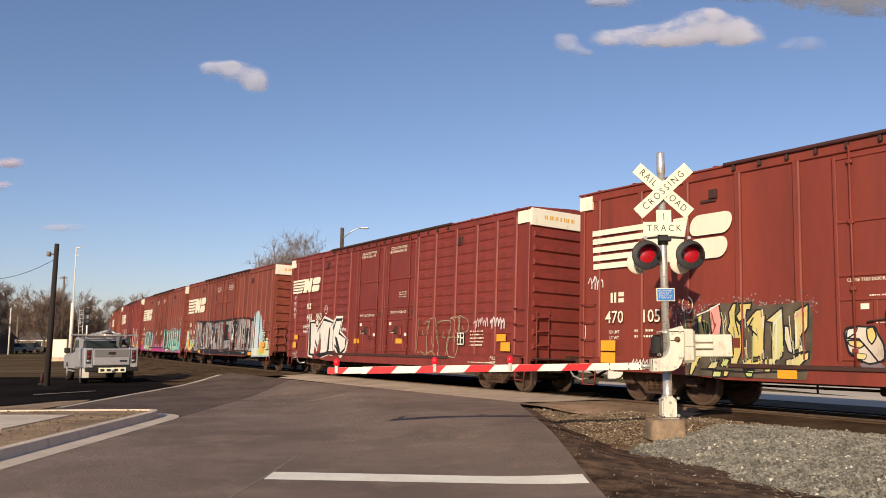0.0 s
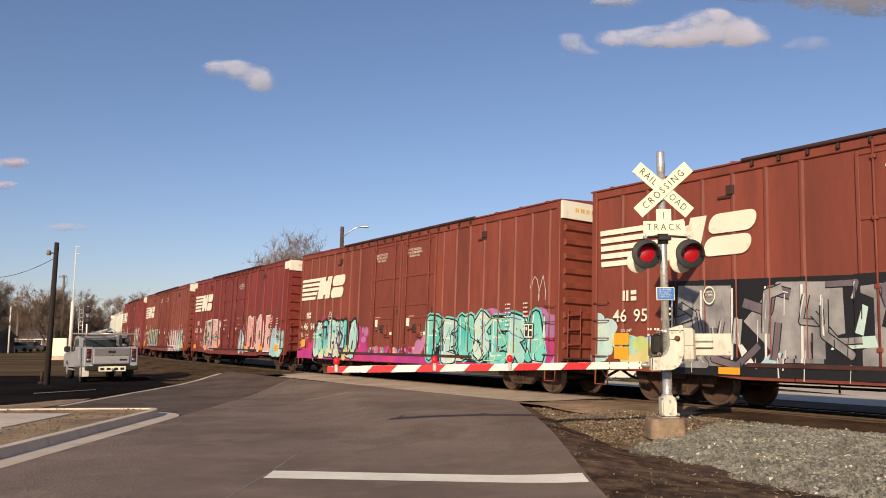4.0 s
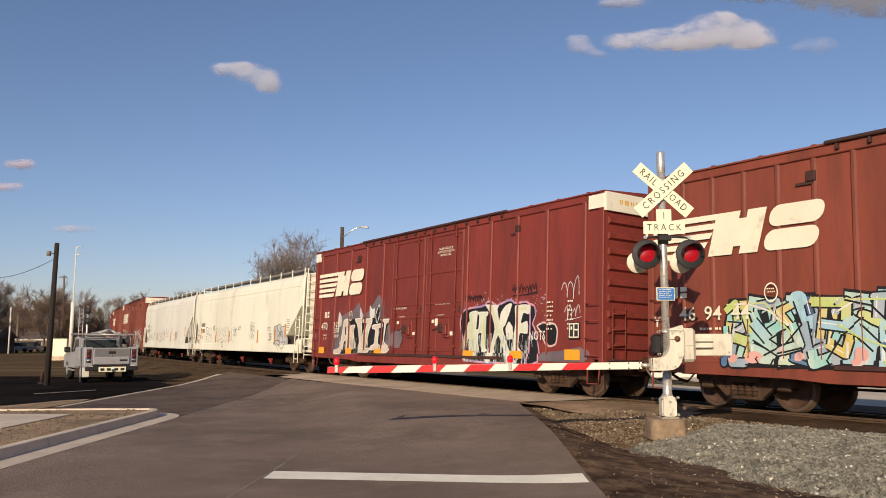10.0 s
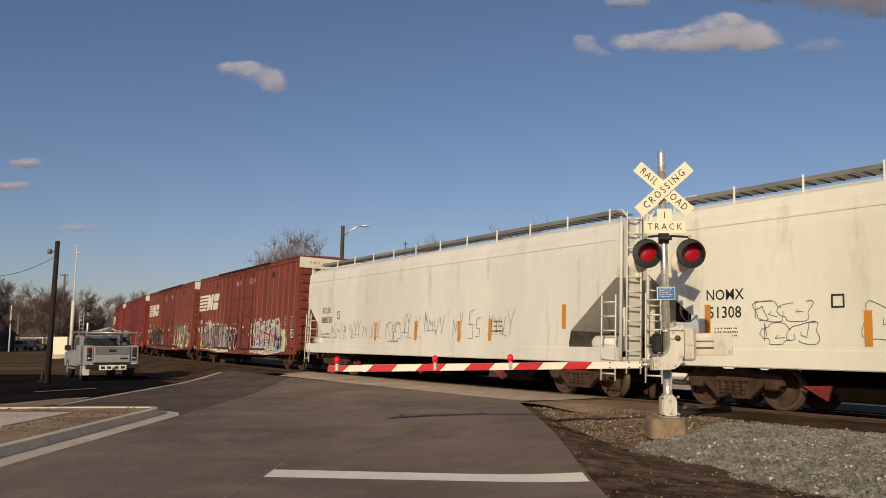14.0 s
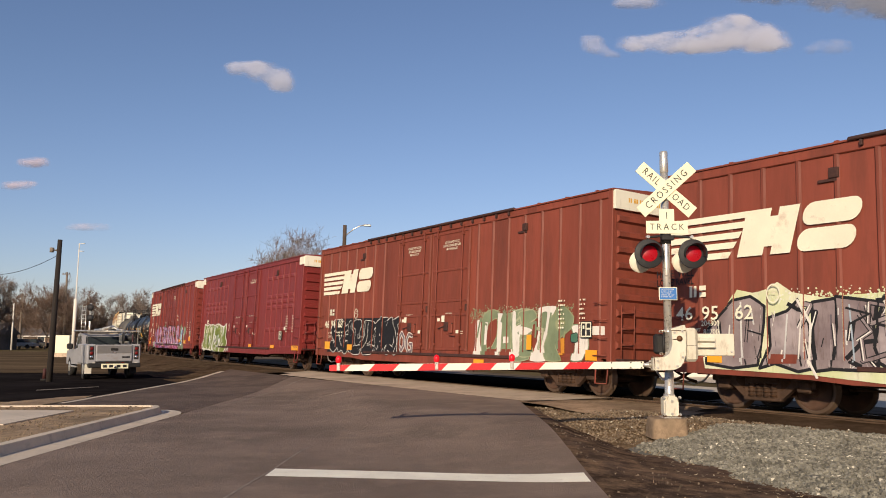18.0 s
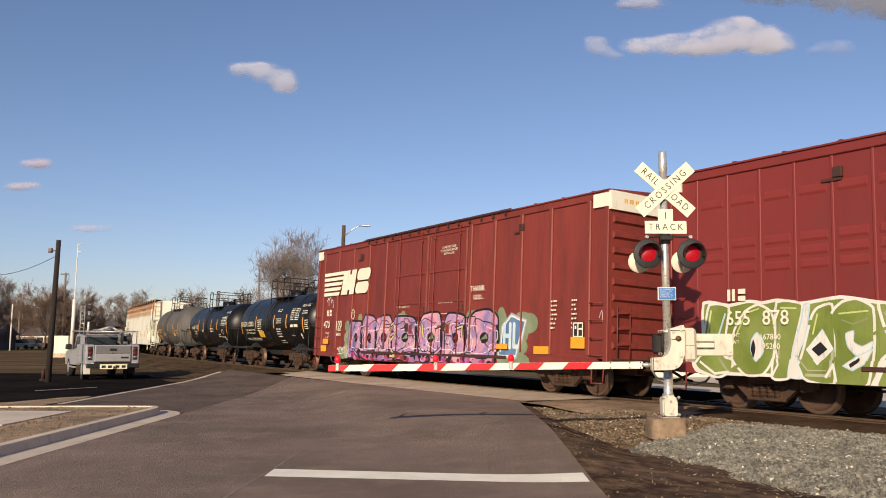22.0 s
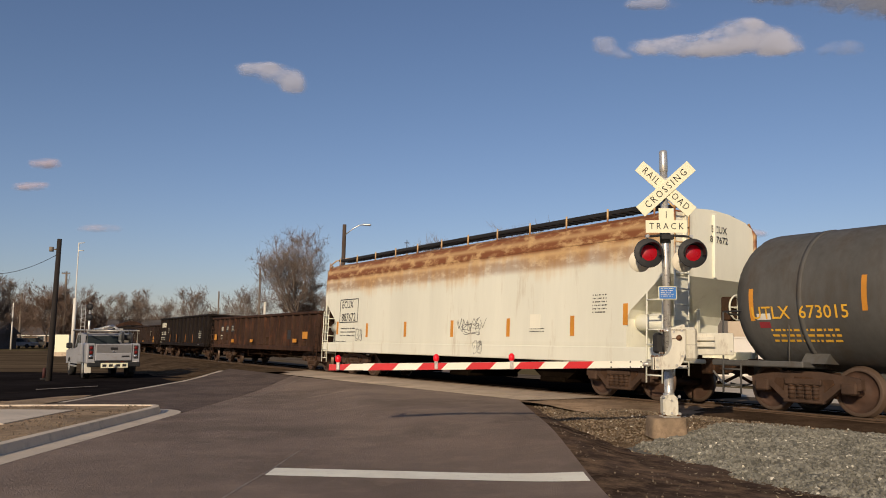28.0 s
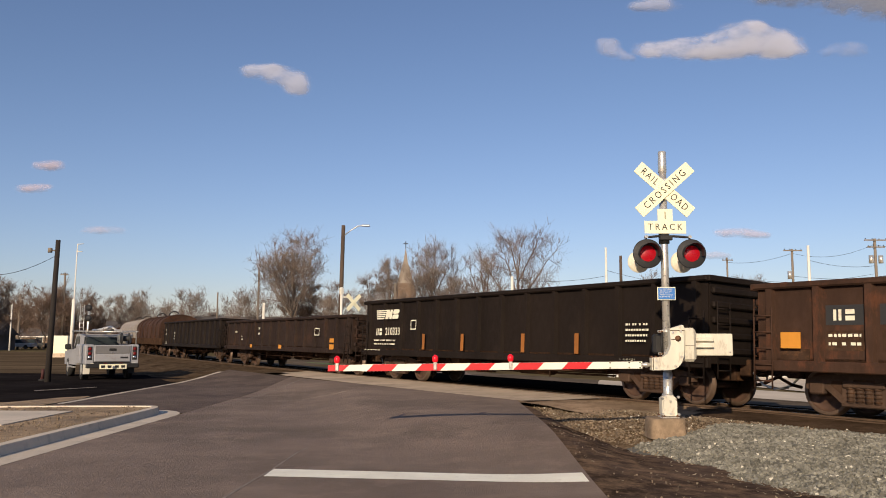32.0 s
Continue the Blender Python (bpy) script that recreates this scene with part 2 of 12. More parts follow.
HOPPER = mat("cream_hopper_paint", (0.82, 0.805, 0.66), 0.5, var=0.08, big=0.35, small=5, bump=0.03, dirt=(0.52, 0.46, 0.33), dirt_amount=0.16, streak=4)
HOPPER_GREY = mat("pale_grey_hopper_paint", (0.74, 0.73, 0.645), 0.5, var=0.08, big=0.4, small=6, bump=0.03, dirt=(0.40, 0.36, 0.30), dirt_amount=0.18, streak=5)
WALKWAY = mat("roof_walkway_grating", (0.22, 0.21, 0.185), 0.7, var=0.2)
TANK_BLACK = mat("black_tank_paint", (0.008, 0.0078, 0.008), 0.36, var=0.25, big=0.5, small=6, bump=0.03, dirt=(0.03, 0.026, 0.022), dirt_amount=0.2, streak=3, spec=0.28)
TANK_GREY = mat("grey_tank_paint", (0.105, 0.102, 0.094), 0.62, var=0.25, big=0.6, small=8, bump=0.06, dirt=(0.075, 0.058, 0.042), dirt_amount=0.35, streak=3, spec=0.2)
GON_BROWN = mat("weathered_brown_gondola", (0.050, 0.026, 0.016), 0.8, var=0.35, big=0.8, small=8, bump=0.2, dirt=(0.14, 0.05, 0.023), dirt_amount=0.3, streak=2, spec=0.2)
GON_BLACK = mat("black_gondola_paint", (0.0145, 0.0098, 0.0072), 0.72, var=0.25, big=0.6, small=8, bump=0.1, dirt=(0.028, 0.019, 0.014), dirt_amount=0.2, streak=2, spec=0.15)
BLACK_IRON = mat("black_iron", (0.02, 0.019, 0.018), 0.6, var=0.2, bump=0.1)
COIL_GREY = mat("dull_grey_cover", (0.30, 0.27, 0.24), 0.6, var=0.15, big=0.6, small=8, bump=0.05, dirt=(0.16, 0.12, 0.09), dirt_amount=0.3)
GON_DARK = mat("soot_brown_gondola", (0.026, 0.016, 0.012), 0.8, var=0.3, big=0.8, small=8, bump=0.2, dirt=(0.06, 0.028, 0.016), dirt_amount=0.3, streak=2, spec=0.2)
# Gravel tone is lowered: the train's shade on it is put into the colour.
FAR_GRAVEL = mat("shade_toned_gravel", (0.17, 0.135, 0.10), 0.95, var=0.3, big=0.4, small=6, bump=0.5, dirt=(0.07, 0.053, 0.038), dirt_amount=0.4, bump_scale=25, spec=0.0)
ASPHALT = mat("worn_asphalt", (0.248, 0.187, 0.146), 0.9, var=0.24, big=0.3, small=30, bump=0.7, dirt=(0.33, 0.248, 0.190), dirt_amount=0.38, bump_scale=160, spec=0.15)
ASPHALT_SHADE = mat("train_shade_asphalt", (0.011, 0.0085, 0.007), 0.9, var=0.25, big=0.4, small=30, bump=0.6, dirt=(0.024, 0.018, 0.014), dirt_amount=0.3, bump_scale=140, spec=0.0)
CONCRETE = mat("dusty_concrete", (0.56, 0.44, 0.315), 0.85, var=0.2, big=0.5, small=12, bump=0.25, dirt=(0.26, 0.19, 0.135), dirt_amount=0.32)
KERB = mat("kerb_concrete", (0.66, 0.56, 0.43), 0.8, var=0.12, big=0.8, small=14, bump=0.2, dirt=(0.3, 0.25, 0.18), dirt_amount=0.2)
ASPHALT_LANE = mat("dark_lane_asphalt", (0.150, 0.112, 0.090), 0.9, var=0.25, big=0.5, small=24, bump=0.7, dirt=(0.22, 0.165, 0.13), dirt_amount=0.35, bump_scale=120, spec=0.1)
PAINT_WHITE = mat("road_paint", (0.95, 0.90, 0.74), 0.7, var=0.08, big=1.5, small=25, bump=0.2, dirt=(0.42, 0.36, 0.28), dirt_amount=0.12)
DIRT = mat("dry_dirt_and_grass", (0.42, 0.29, 0.165), 0.95, var=0.35, big=1.1, small=9, bump=0.9, dirt=(0.17, 0.115, 0.06), dirt_amount=0.46, bump_scale=60)
# Streaks mix bare dirt with stripes of shade put into the colour.
FIELD = mat("trodden_winter_field", (0.16, 0.115, 0.07), 0.95, var=0.4, big=0.25, small=5, bump=0.6, dirt=(0.05, 0.036, 0.025), dirt_amount=0.5, bump_scale=30, spec=0.0)
field_map = [q for q in FIELD.node_tree.nodes if q.bl_idname == "ShaderNodeMapping"][0]
field_map.vector_type = "TEXTURE"
field_map.inputs["Scale"].default_value = (5.0, 1.0, 1.0)
DUST = mat("packed_sandy_dirt", (0.36, 0.255, 0.165), 0.95, var=0.3, big=0.8, small=10, bump=0.6, dirt=(0.15, 0.10, 0.062), dirt_amount=0.38, bump_scale=40, spec=0.0)
SEAM = mat("asphalt_joint", (0.27, 0.22, 0.175), 0.9, var=0.25, big=2, small=20, bump=0.2)
GRASS = mat("thin_winter_grass", (0.15, 0.115, 0.06), 0.95, var=0.3, big=0.2, small=10, bump=0.5, dirt=(0.19, 0.14, 0.07), dirt_amount=0.3, spec=0.0)
LOT = mat("pale_gravel_lot", (0.62, 0.54, 0.43), 0.9, var=0.15, big=0.1, small=3, bump=0.2, dirt=(0.48, 0.40, 0.31), dirt_amount=0.3, spec=0.0)
LOT_DIRT = mat("dark_lot_asphalt", (0.020, 0.0175, 0.0175), 0.95, var=0.3, big=0.35, small=7, bump=0.4, dirt=(0.042, 0.033, 0.027), dirt_amount=0.25, bump_scale=30, spec=0.0)
GRAVEL = mat("grey_ballast", (0.155, 0.152, 0.124), 0.9, var=0.25, big=1.2, small=25, bump=0.8, dirt=(0.12, 0.105, 0.08), dirt_amount=0.25, bump_scale=50)
STONE = mat("ballast_stones", (0.285, 0.273, 0.22), 0.85, var=0.25, big=3, small=30, bump=0.3, island=0.6)
PALE_STONE = mat("pale_quartz_chips", (0.62, 0.58, 0.47), 0.8, var=0.15, big=3, small=30, bump=0.1)
FOULED = mat("fouled_ballast", (0.095, 0.062, 0.039), 0.95, var=0.35, big=1.1, small=16, bump=0.8, dirt=(0.05, 0.033, 0.021), dirt_amount=0.35, bump_scale=50, spec=0.0)
BROWN_STONE = mat("dirty_brown_stones", (0.27, 0.20, 0.13), 0.9, var=0.25, big=3, small=30, bump=0.3, island=0.6)
TIE = mat("creosoted_timber", (0.07, 0.05, 0.035), 0.9, var=0.3, big=2, small=18, bump=0.5, obj=0.4, spec=0.0)
RAIL = mat("rail_steel", (0.10, 0.062, 0.036), 0.8, 0.1, var=0.25, big=2, small=14, bump=0.1)
RAIL_TOP = mat("polished_rail_head", (0.26, 0.23, 0.20), 0.45, 0.9, var=0.1, bump=0)
GALV = mat("galvanised_aluminium", (0.70, 0.67, 0.60), 0.30, 0.65, var=0.12, big=2, small=16, bump=0.05, dirt=(0.3, 0.27, 0.22), dirt_amount=0.2)
SIGN_WHITE = mat("reflective_white_sign", (0.85, 0.82, 0.58), 0.45, var=0.03, bump=0)
CABINET = mat("cream_painted_casting", (0.68, 0.645, 0.52), 0.5, var=0.10, big=3, small=15, bump=0.08, dirt=(0.30, 0.22, 0.14), dirt_amount=0.24, streak=3)
FOUNDATION = mat("stained_concrete", (0.30, 0.215, 0.135), 0.9, var=0.25, big=2.5, small=14, bump=0.5, dirt=(0.14, 0.095, 0.06), dirt_amount=0.4, bump_scale=30)
RUSTY = mat("rusty_bolt", (0.16, 0.08, 0.04), 0.7, 0.3, var=0.3, big=6, small=20, bump=0.1)
SIGN_BLACK = mat("black_legend", (0.015, 0.015, 0.015), 0.5, var=0.05, bump=0)
SIGN_BLUE = mat("blue_sign_sheet", (0.045, 0.19, 0.52), 0.45, var=0.05, bump=0)
ARM_RED = mat("red_reflective_tape", (0.60, 0.018, 0.022), 0.45, var=0.08, small=20, bump=0)
ARM_WHITE = mat("white_gate_arm", (0.84, 0.81, 0.66), 0.45, var=0.05, small=20, bump=0, dirt=(0.5, 0.44, 0.36), dirt_amount=0.08)
LAMP_BLACK = mat("matt_black_lamp_shell", (0.022, 0.022, 0.023), 0.6, var=0.15, bump=0.05)
LAMP_RED = glow("lit_red_lens", (0.36, 0.005, 0.012), 0.08)
LAMP_RED_DIM = glow("small_red_lens", (0.75, 0.012, 0.02), 0.22)
CREAM_HOOD = mat("cream_lamp_back", (0.75, 0.70, 0.56), 0.5, var=0.08, bump=0)
WOOD_POLE = mat("weathered_pole_timber", (0.105, 0.072, 0.05), 0.9, var=0.3, big=1.5, small=14, bump=0.4, streak=8)
POLE_DARK = mat("creosoted_pole", (0.028, 0.022, 0.018), 0.9, var=0.3, big=1.5, small=14, bump=0.4, streak=8)
PENCIL = mat("thin_grey_scrawl", (0.16, 0.155, 0.145), 0.7, var=0.2, bump=0)
WOOD_GREY = mat("grey_pole_timber", (0.22, 0.18, 0.14), 0.9, var=0.25, big=1.5, small=14, bump=0.3, streak=8)
POLE_WHITE = mat("white_painted_pole", (0.72, 0.69, 0.6), 0.5, var=0.06, bump=0.03)
BARK = mat("winter_bark", (0.17, 0.13, 0.10), 0.9, var=0.3, big=1.0, small=10, bump=0.2)
TWIG = mat("winter_twigs", (0.20, 0.155, 0.125), 0.9, var=0.25, big=0.3, small=3, bump=0)
BANK_DIRT = mat("trampled_bank_dirt", (0.105, 0.070, 0.043), 0.95, var=0.4, big=0.9, small=6, bump=1.0, dirt=(0.20, 0.15, 0.095), dirt_amount=0.42, bump_scale=20, spec=0.0)
TWIG_WARM = mat("budding_twigs", (0.165, 0.112, 0.082), 0.9, var=0.3, big=0.3, small=3, bump=0)
HOUSE_TAN = mat("tan_render", (0.52, 0.42, 0.30), 0.8, var=0.1, bump=0.1)
HOUSE_WHITE = mat("white_siding", (0.70, 0.66, 0.58), 0.7, var=0.06, bump=0.05)
ROOF_SHINGLE = mat("grey_shingles", (0.10, 0.09, 0.085), 0.9, var=0.25, bump=0.3)
BRICK = mat("brown_church_brick", (0.20, 0.135, 0.09), 0.85, var=0.2, bump=0.2)
SPIRE = mat("pale_spire", (0.30, 0.25, 0.19), 0.7, var=0.12, bump=0.1)
TRUCK_WHITE = mat("silver_white_truck_paint", (0.38, 0.38, 0.39), 0.35, 0.15, var=0.07, bump=0, dirt=(0.25, 0.22, 0.18), dirt_amount=0.16)
TRUCK_GREY = mat("grey_tailgate_paint", (0.22, 0.215, 0.21), 0.4, 0.2, var=0.08, bump=0, dirt=(0.12, 0.11, 0.09), dirt_amount=0.15)
TRUCK_TRIM = mat("black_plastic_trim", (0.02, 0.02, 0.02), 0.6, var=0.1, bump=0.05)
CHROME = mat("chrome_bumper", (0.75, 0.74, 0.72), 0.16, 0.95, var=0.05, bump=0)
TAIL_RED = mat("red_tail_lens", (0.16, 0.012, 0.01), 0.2, var=0.05, bump=0)
RUBBER = mat("tyre_rubber", (0.02, 0.019, 0.018), 0.85, var=0.15, bump=0.1)
PANE = glass("dark_glass")


def rusted(name, base, wash, rust):
    """Pale paint under a tan rust wash that runs down from the roof in tongues, with dark rusty belts along the seams."""
    m = mat(name, base, 0.55, var=0.06, big=0.5, small=6, bump=0.04, dirt=(0.50, 0.42, 0.29), dirt_amount=0.14, streak=6)
    n, l = m.node_tree.nodes, m.node_tree.links
    b = n["Principled BSDF"]
    out = b.inputs["Base Color"].links[0].from_socket
    tc, sp = n.new("ShaderNodeTexCoord"), n.new("ShaderNodeSeparateXYZ")
    l.new(tc.outputs["Object"], sp.inputs[0])

    def cloud(stretch, scale, detail):
        mp, nz = n.new("ShaderNodeMapping"), n.new("ShaderNodeTexNoise")
        mp.inputs["Scale"].default_value = stretch
        l.new(tc.outputs["Object"], mp.inputs[0])
        l.new(mp.outputs[0], nz.inputs["Vector"])
        nz.inputs["Scale"].default_value, nz.inputs["Detail"].default_value, nz.inputs["Roughness"].default_value = scale, detail, 0.62
        return nz.outputs[0]

    def calc(kind, x, y, z=None):
        q = n.new("ShaderNodeMath")
        q.operation = kind
        for k, val in enumerate((x, y, z)):
            if isinstance(val, (int, float)):
                q.inputs[k].default_value = val
            elif val is not None:
                l.new(val, q.inputs[k])
        return q.outputs[0]

    def step(src, lo, hi, a, z):
        r = n.new("ShaderNodeMapRange")
        r.interpolation_type = "SMOOTHSTEP"
        r.inputs[1].default_value, r.inputs[2].default_value, r.inputs[3].default_value, r.inputs[4].default_value = lo, hi, a, z
        l.new(src, r.inputs[0])
        return r.outputs[0]
    tongues, broad, belts = cloud((1, 1, 0.16), 3.0, 6.0), cloud((0.35, 1, 0.5), 1.0, 4.0), cloud((0.8, 1, 1.6), 2.6, 8.0)
    height = calc("MULTIPLY_ADD", tongues, 0.9, calc("MULTIPLY_ADD", broad, 1.1, sp.outputs["Z"]))
    layers = [(step(height, 3.95, 4.75, 0.0, 0.92), wash)]
    for mid, half, most in ((4.18, 0.17, 1.0), (3.80, 0.15, 1.0), (3.38, 0.18, 0.55)):
        near = calc("MULTIPLY", step(sp.outputs["Z"], mid - half * 1.6, mid - half * 0.4, 0.0, 1.0), step(sp.outputs["Z"], mid + half * 0.4, mid + half * 1.6, 1.0, 0.0))
        layers.append((calc("MULTIPLY", near, step(belts, 0.33, 0.55, 0.25 * most, most)), rust))
    for fac, colour in layers:
        x = n.new("ShaderNodeMix")
        x.data_type = "RGBA"
        l.new(fac, x.inputs[0])
        l.new(out, x.inputs[6])
        x.inputs[7].default_value = (*colour, 1)
        out = x.outputs[2]
    l.new(out, b.inputs["Base Color"])
    return m


HOPPER_RUST = rusted("rust_streaked_hopper_paint", (0.75, 0.745, 0.62), (0.64, 0.405, 0.165), (0.22, 0.078, 0.026))

# ---- the line of the track: a gentle curve, banked away from the camera ----
TX, TY, TH, TK, BANK, RAIL_Z = 8.272, 15.5, 2.16717, -0.0017727, 0.042, 0.251


def track(s):
    """Centre of the track s metres along it, away from the camera, and its heading."""
    a = TH + TK * s
    return TX + (math.sin(a) - math.sin(TH)) / TK, TY - (math.cos(a) - math.cos(TH)) / TK, a


def by_track(s, d, z=0.0):
    """A place d metres off the centre line, towards the camera's side."""
    x, y, a = track(s)
    return Vector((x - d * math.sin(a), y + d * math.cos(a), z))


def off_track(x, y):
    s = 0.0
    for _ in range(6):
        cx, cy, a = track(s)
        s += (x - cx) * math.cos(a) + (y - cy) * math.sin(a)
    cx, cy, a = track(s)
    return s, -(x - cx) * math.sin(a) + (y - cy) * math.cos(a)


def smooth(a, b, x):
    """0 at a, 1 at b, eased."""
    k = min(1.0, max(0.0, (x - a) / (b - a)))
    return k * k * (3 - 2 * k)


def road_z(x, y):
    s, d = off_track(x, y)
    b = smooth(-4.5, -1.0, x)
    return 0.235 * (1 - smooth(2.2 + 3.8 * b, 7.0 + 2.3 * b, d))


# ---- ground, road, kerbs ----
def ground_z(x, y):
    """The land lies lower behind the track, which runs on a low bank."""
    if max(abs(x), abs(y)) > 230:
        return -0.46 if y > 100 else -0.1
    return -0.1 - 0.36 * smooth(4.2, 8.5, -off_track(x, y)[1])


g = Geo()
xs = [-3000, -1200, -500, -260] + [-228 + 6 * k for k in range(77)] + [260, 500, 1200, 3000]
ys = [-400, -250] + [-228 + 6 * k for k in range(77)] + [260, 500, 1200, 2400, 4200]
g.add([(x, y, ground_z(x, y)) for x in xs for y in ys], [(i * len(ys) + j, (i + 1) * len(ys) + j, (i + 1) * len(ys) + j + 1, i * len(ys) + j + 1) for i in range(len(xs) - 1) for j in range(len(ys) - 1)], 0, True)
thing("ground", g, GRASS, "dry winter grass and bare soil", "ground", kind="structure")

g = Geo()
ROAD_L, ROAD_R, APRON = -5.9, 1.78, 3.05
cols, rows_n = 14, 60
grid = []
for i in range(cols + 1):
    x = ROAD_L + (ROAD_R - ROAD_L) * i / cols
    y1 = 18.0
    for _ in range(12):
        y1 += (off_track(x, y1)[1] - APRON) / 0.56 * 0.8
    grid.append([(x, -12 + (y1 + 12) * (j / rows_n) ** 0.8, 0) for j in range(rows_n + 1)])
vs = [(x, y, road_z(x, y)) for c in grid for x, y, _ in c]
fs = [(i * (rows_n + 1) + j, (i + 1) * (rows_n + 1) + j, (i + 1) * (rows_n + 1) + j + 1, i * (rows_n + 1) + j + 1) for i in range(cols) for j in range(rows_n)]
g.add(vs, fs, 0, True)
thing("road", g, ASPHALT, "worn grey asphalt road leading up to the crossing", "road", kind="structure")

# the side lane that opens behind the kerb and runs beside the track
g = Geo()
vs, fs = [], []
nx, ny = 8, 24
for i in range(nx + 1):
    x = -10.1 + (4.2) * i / nx
    y1 = 30.0
    for _ in range(12):
        y1 += (off_track(x, y1)[1] - APRON) / 0.56 * 0.8
    for j in range(ny + 1):
        y = 18.6 + (y1 - 18.6) * j / ny
        vs.append((x, y, road_z(x, y) + 0.002))
fs = [(i * (ny + 1) + j, (i + 1) * (ny + 1) + j, (i + 1) * (ny + 1) + j + 1, i * (ny + 1) + j + 1) for i in range(nx) for j in range(ny)]
g.add(vs, fs, 0, True)
thing("side_lane", g, ASPHALT_LANE, "worn asphalt side lane opening behind the kerb", "road", kind="structure")

g = Geo()
vs, fs = [], []
nx, ny = 16, 10
for i in range(nx + 1):
    for j in range(ny + 1):
        x = -46 + 35.8 * i / nx
        y = 20.5 + 16.5 * j / ny + (0.12 - 0.33 * j / ny) * (x + 10)
        s, d = off_track(x, y)
        vs.append((x, y, -0.012 + 0.02 * noise.noise((x * 0.3, y * 0.3, 0))))
fs = [(i * (ny + 1) + j, (i + 1) * (ny + 1) + j, (i + 1) * (ny + 1) + j + 1, i * (ny + 1) + j + 1) for i in range(nx) for j in range(ny)]
g.add(vs, fs, 0, True)
thing("parking_ground", g, LOT_DIRT, "dark asphalt strewn with brown dirt beside the track", "lot", kind="structure")

g = Geo()
g.sheet([(-80, 26.0, -0.05), (-10.4, 32.0, -0.05), (-10.4, 40.0, -0.05), (-20.0, 62.0, -0.05), (-34, 95, -0.05), (-110, 110, -0.05)])
thing("dirt_lot", g, FIELD, "trodden brown winter field behind the parking lot", "lot", kind="structure")
g = Geo()
vs = []
for i in range(34):
    s = 22.5 + 2.0 * i
    for d in (0.92, 1.5, 2.2, 3.2, 4.2, 5.5, 7.4):
        p = by_track(s, d)
        vs.append((p.x, p.y, 0.235 * (1 - smooth(2.2, 7.0, d)) - 0.014 - 0.02 * (d > 7) + (0.09 * noise.noise((p.x * 0.7, p.y * 0.7, 8)) + 0.05 * noise.noise((p.x * 2.1, p.y * 2.1, 3)) if p.x < -10.4 and 2 < d < 7 else 0)))
g.add(vs, [(i * 7 + k, i * 7 + k + 1, i * 7 + k + 8, i * 7 + k + 7) for i in range(33) for k in range(6)], 0, True)
thing("dirt_bank", g, BANK_DIRT, "low brown dirt bank beside the track", "ground", kind="structure")
g = Geo()


def seam(a, b, w, n=16):
    """A wavering sealed joint between two lanes of asphalt."""
    vs = []
    for k in range(n + 1):
        x, y = a[0] + (b[0] - a[0]) * k / n, a[1] + (b[1] - a[1]) * k / n
        x += 0.05 * noise.noise((y * 0.9, a[0], 0))
        vs += [(x - w / 2, y, road_z(x, y) + 0.004), (x + w / 2, y + 0.02, road_z(x, y) + 0.004)]
    g.add(vs, [(i * 2, i * 2 + 1, i * 2 + 3, i * 2 + 2) for i in range(n)])


seam((-2.36, 8.3), (-2.14, 12.9), 0.035)
seam((-5.6, 20.6), (-5.2, 30.0), 0.05)
seam((-5.8, 21.5), (-0.5, 24.5), 0.05)
thing("asphalt_seam", g, SEAM, "thin pale joints in the asphalt", "road", kind="structure")

g = Geo()
vs = []
for k in range(17):
    y = 21.0 + k
    x = -9.83 - 0.017 * k
    vs += [(x - 0.09, y, road_z(x, y) + 0.014), (x + 0.09 + 0.03 * math.sin(y * 2.1), y, road_z(x, y) + 0.014)]
g.add(vs, [(i * 2, i * 2 + 1, i * 2 + 3, i * 2 + 2) for i in range(16)])
thing("dirt_strip", Geo().sheet([(-24, 18.6, 0.026), (-10.0, 19.4, 0.026), (-9.95, 22.6, 0.026), (-10.15, 23.6, 0.026), (-10.75, 22.9, 0.026), (-11.3, 21.2, 0.026), (-14, 20.2, 0.026), (-24, 19.6, 0.026)]), DIRT, "dry brown dirt and grass between lane and lot", "ground", kind="structure")
thing("parking_stripe", Geo().sheet([(-12.94, 25.9, 0.012), (-11.82, 27.9, 0.012), (-11.92, 28.15, 0.012), (-13.1, 26.2, 0.012)]), SEAM, "faded pale stripe on the dark lot", "road marking", kind="structure")
thing("edge_line", g, KERB, "worn pale edge strip along the lane", "road marking", kind="structure")

# near stop line
STOP = ((-2.22, 10.23), (1.73, 9.79), (-2.21, 10.8), (1.73, 10.3))
g = Geo()
vs = []
for k in range(13):
    f = k / 12
    for x, y in ((STOP[0][0] + (STOP[1][0] - STOP[0][0]) * f, STOP[0][1] + (STOP[1][1] - STOP[0][1]) * f), (STOP[2][0] + (STOP[3][0] - STOP[2][0]) * f, STOP[2][1] + (STOP[3][1] - STOP[2][1]) * f)):
        vs.append((x, y, road_z(x, y) + 0.006))
g.add(vs, [(i * 2, i * 2 + 2, i * 2 + 3, i * 2 + 1) for i in range(12)])
thing("stop_line", g, PAINT_WHITE, "worn white painted stop line across the lane", "road marking", kind="structure")

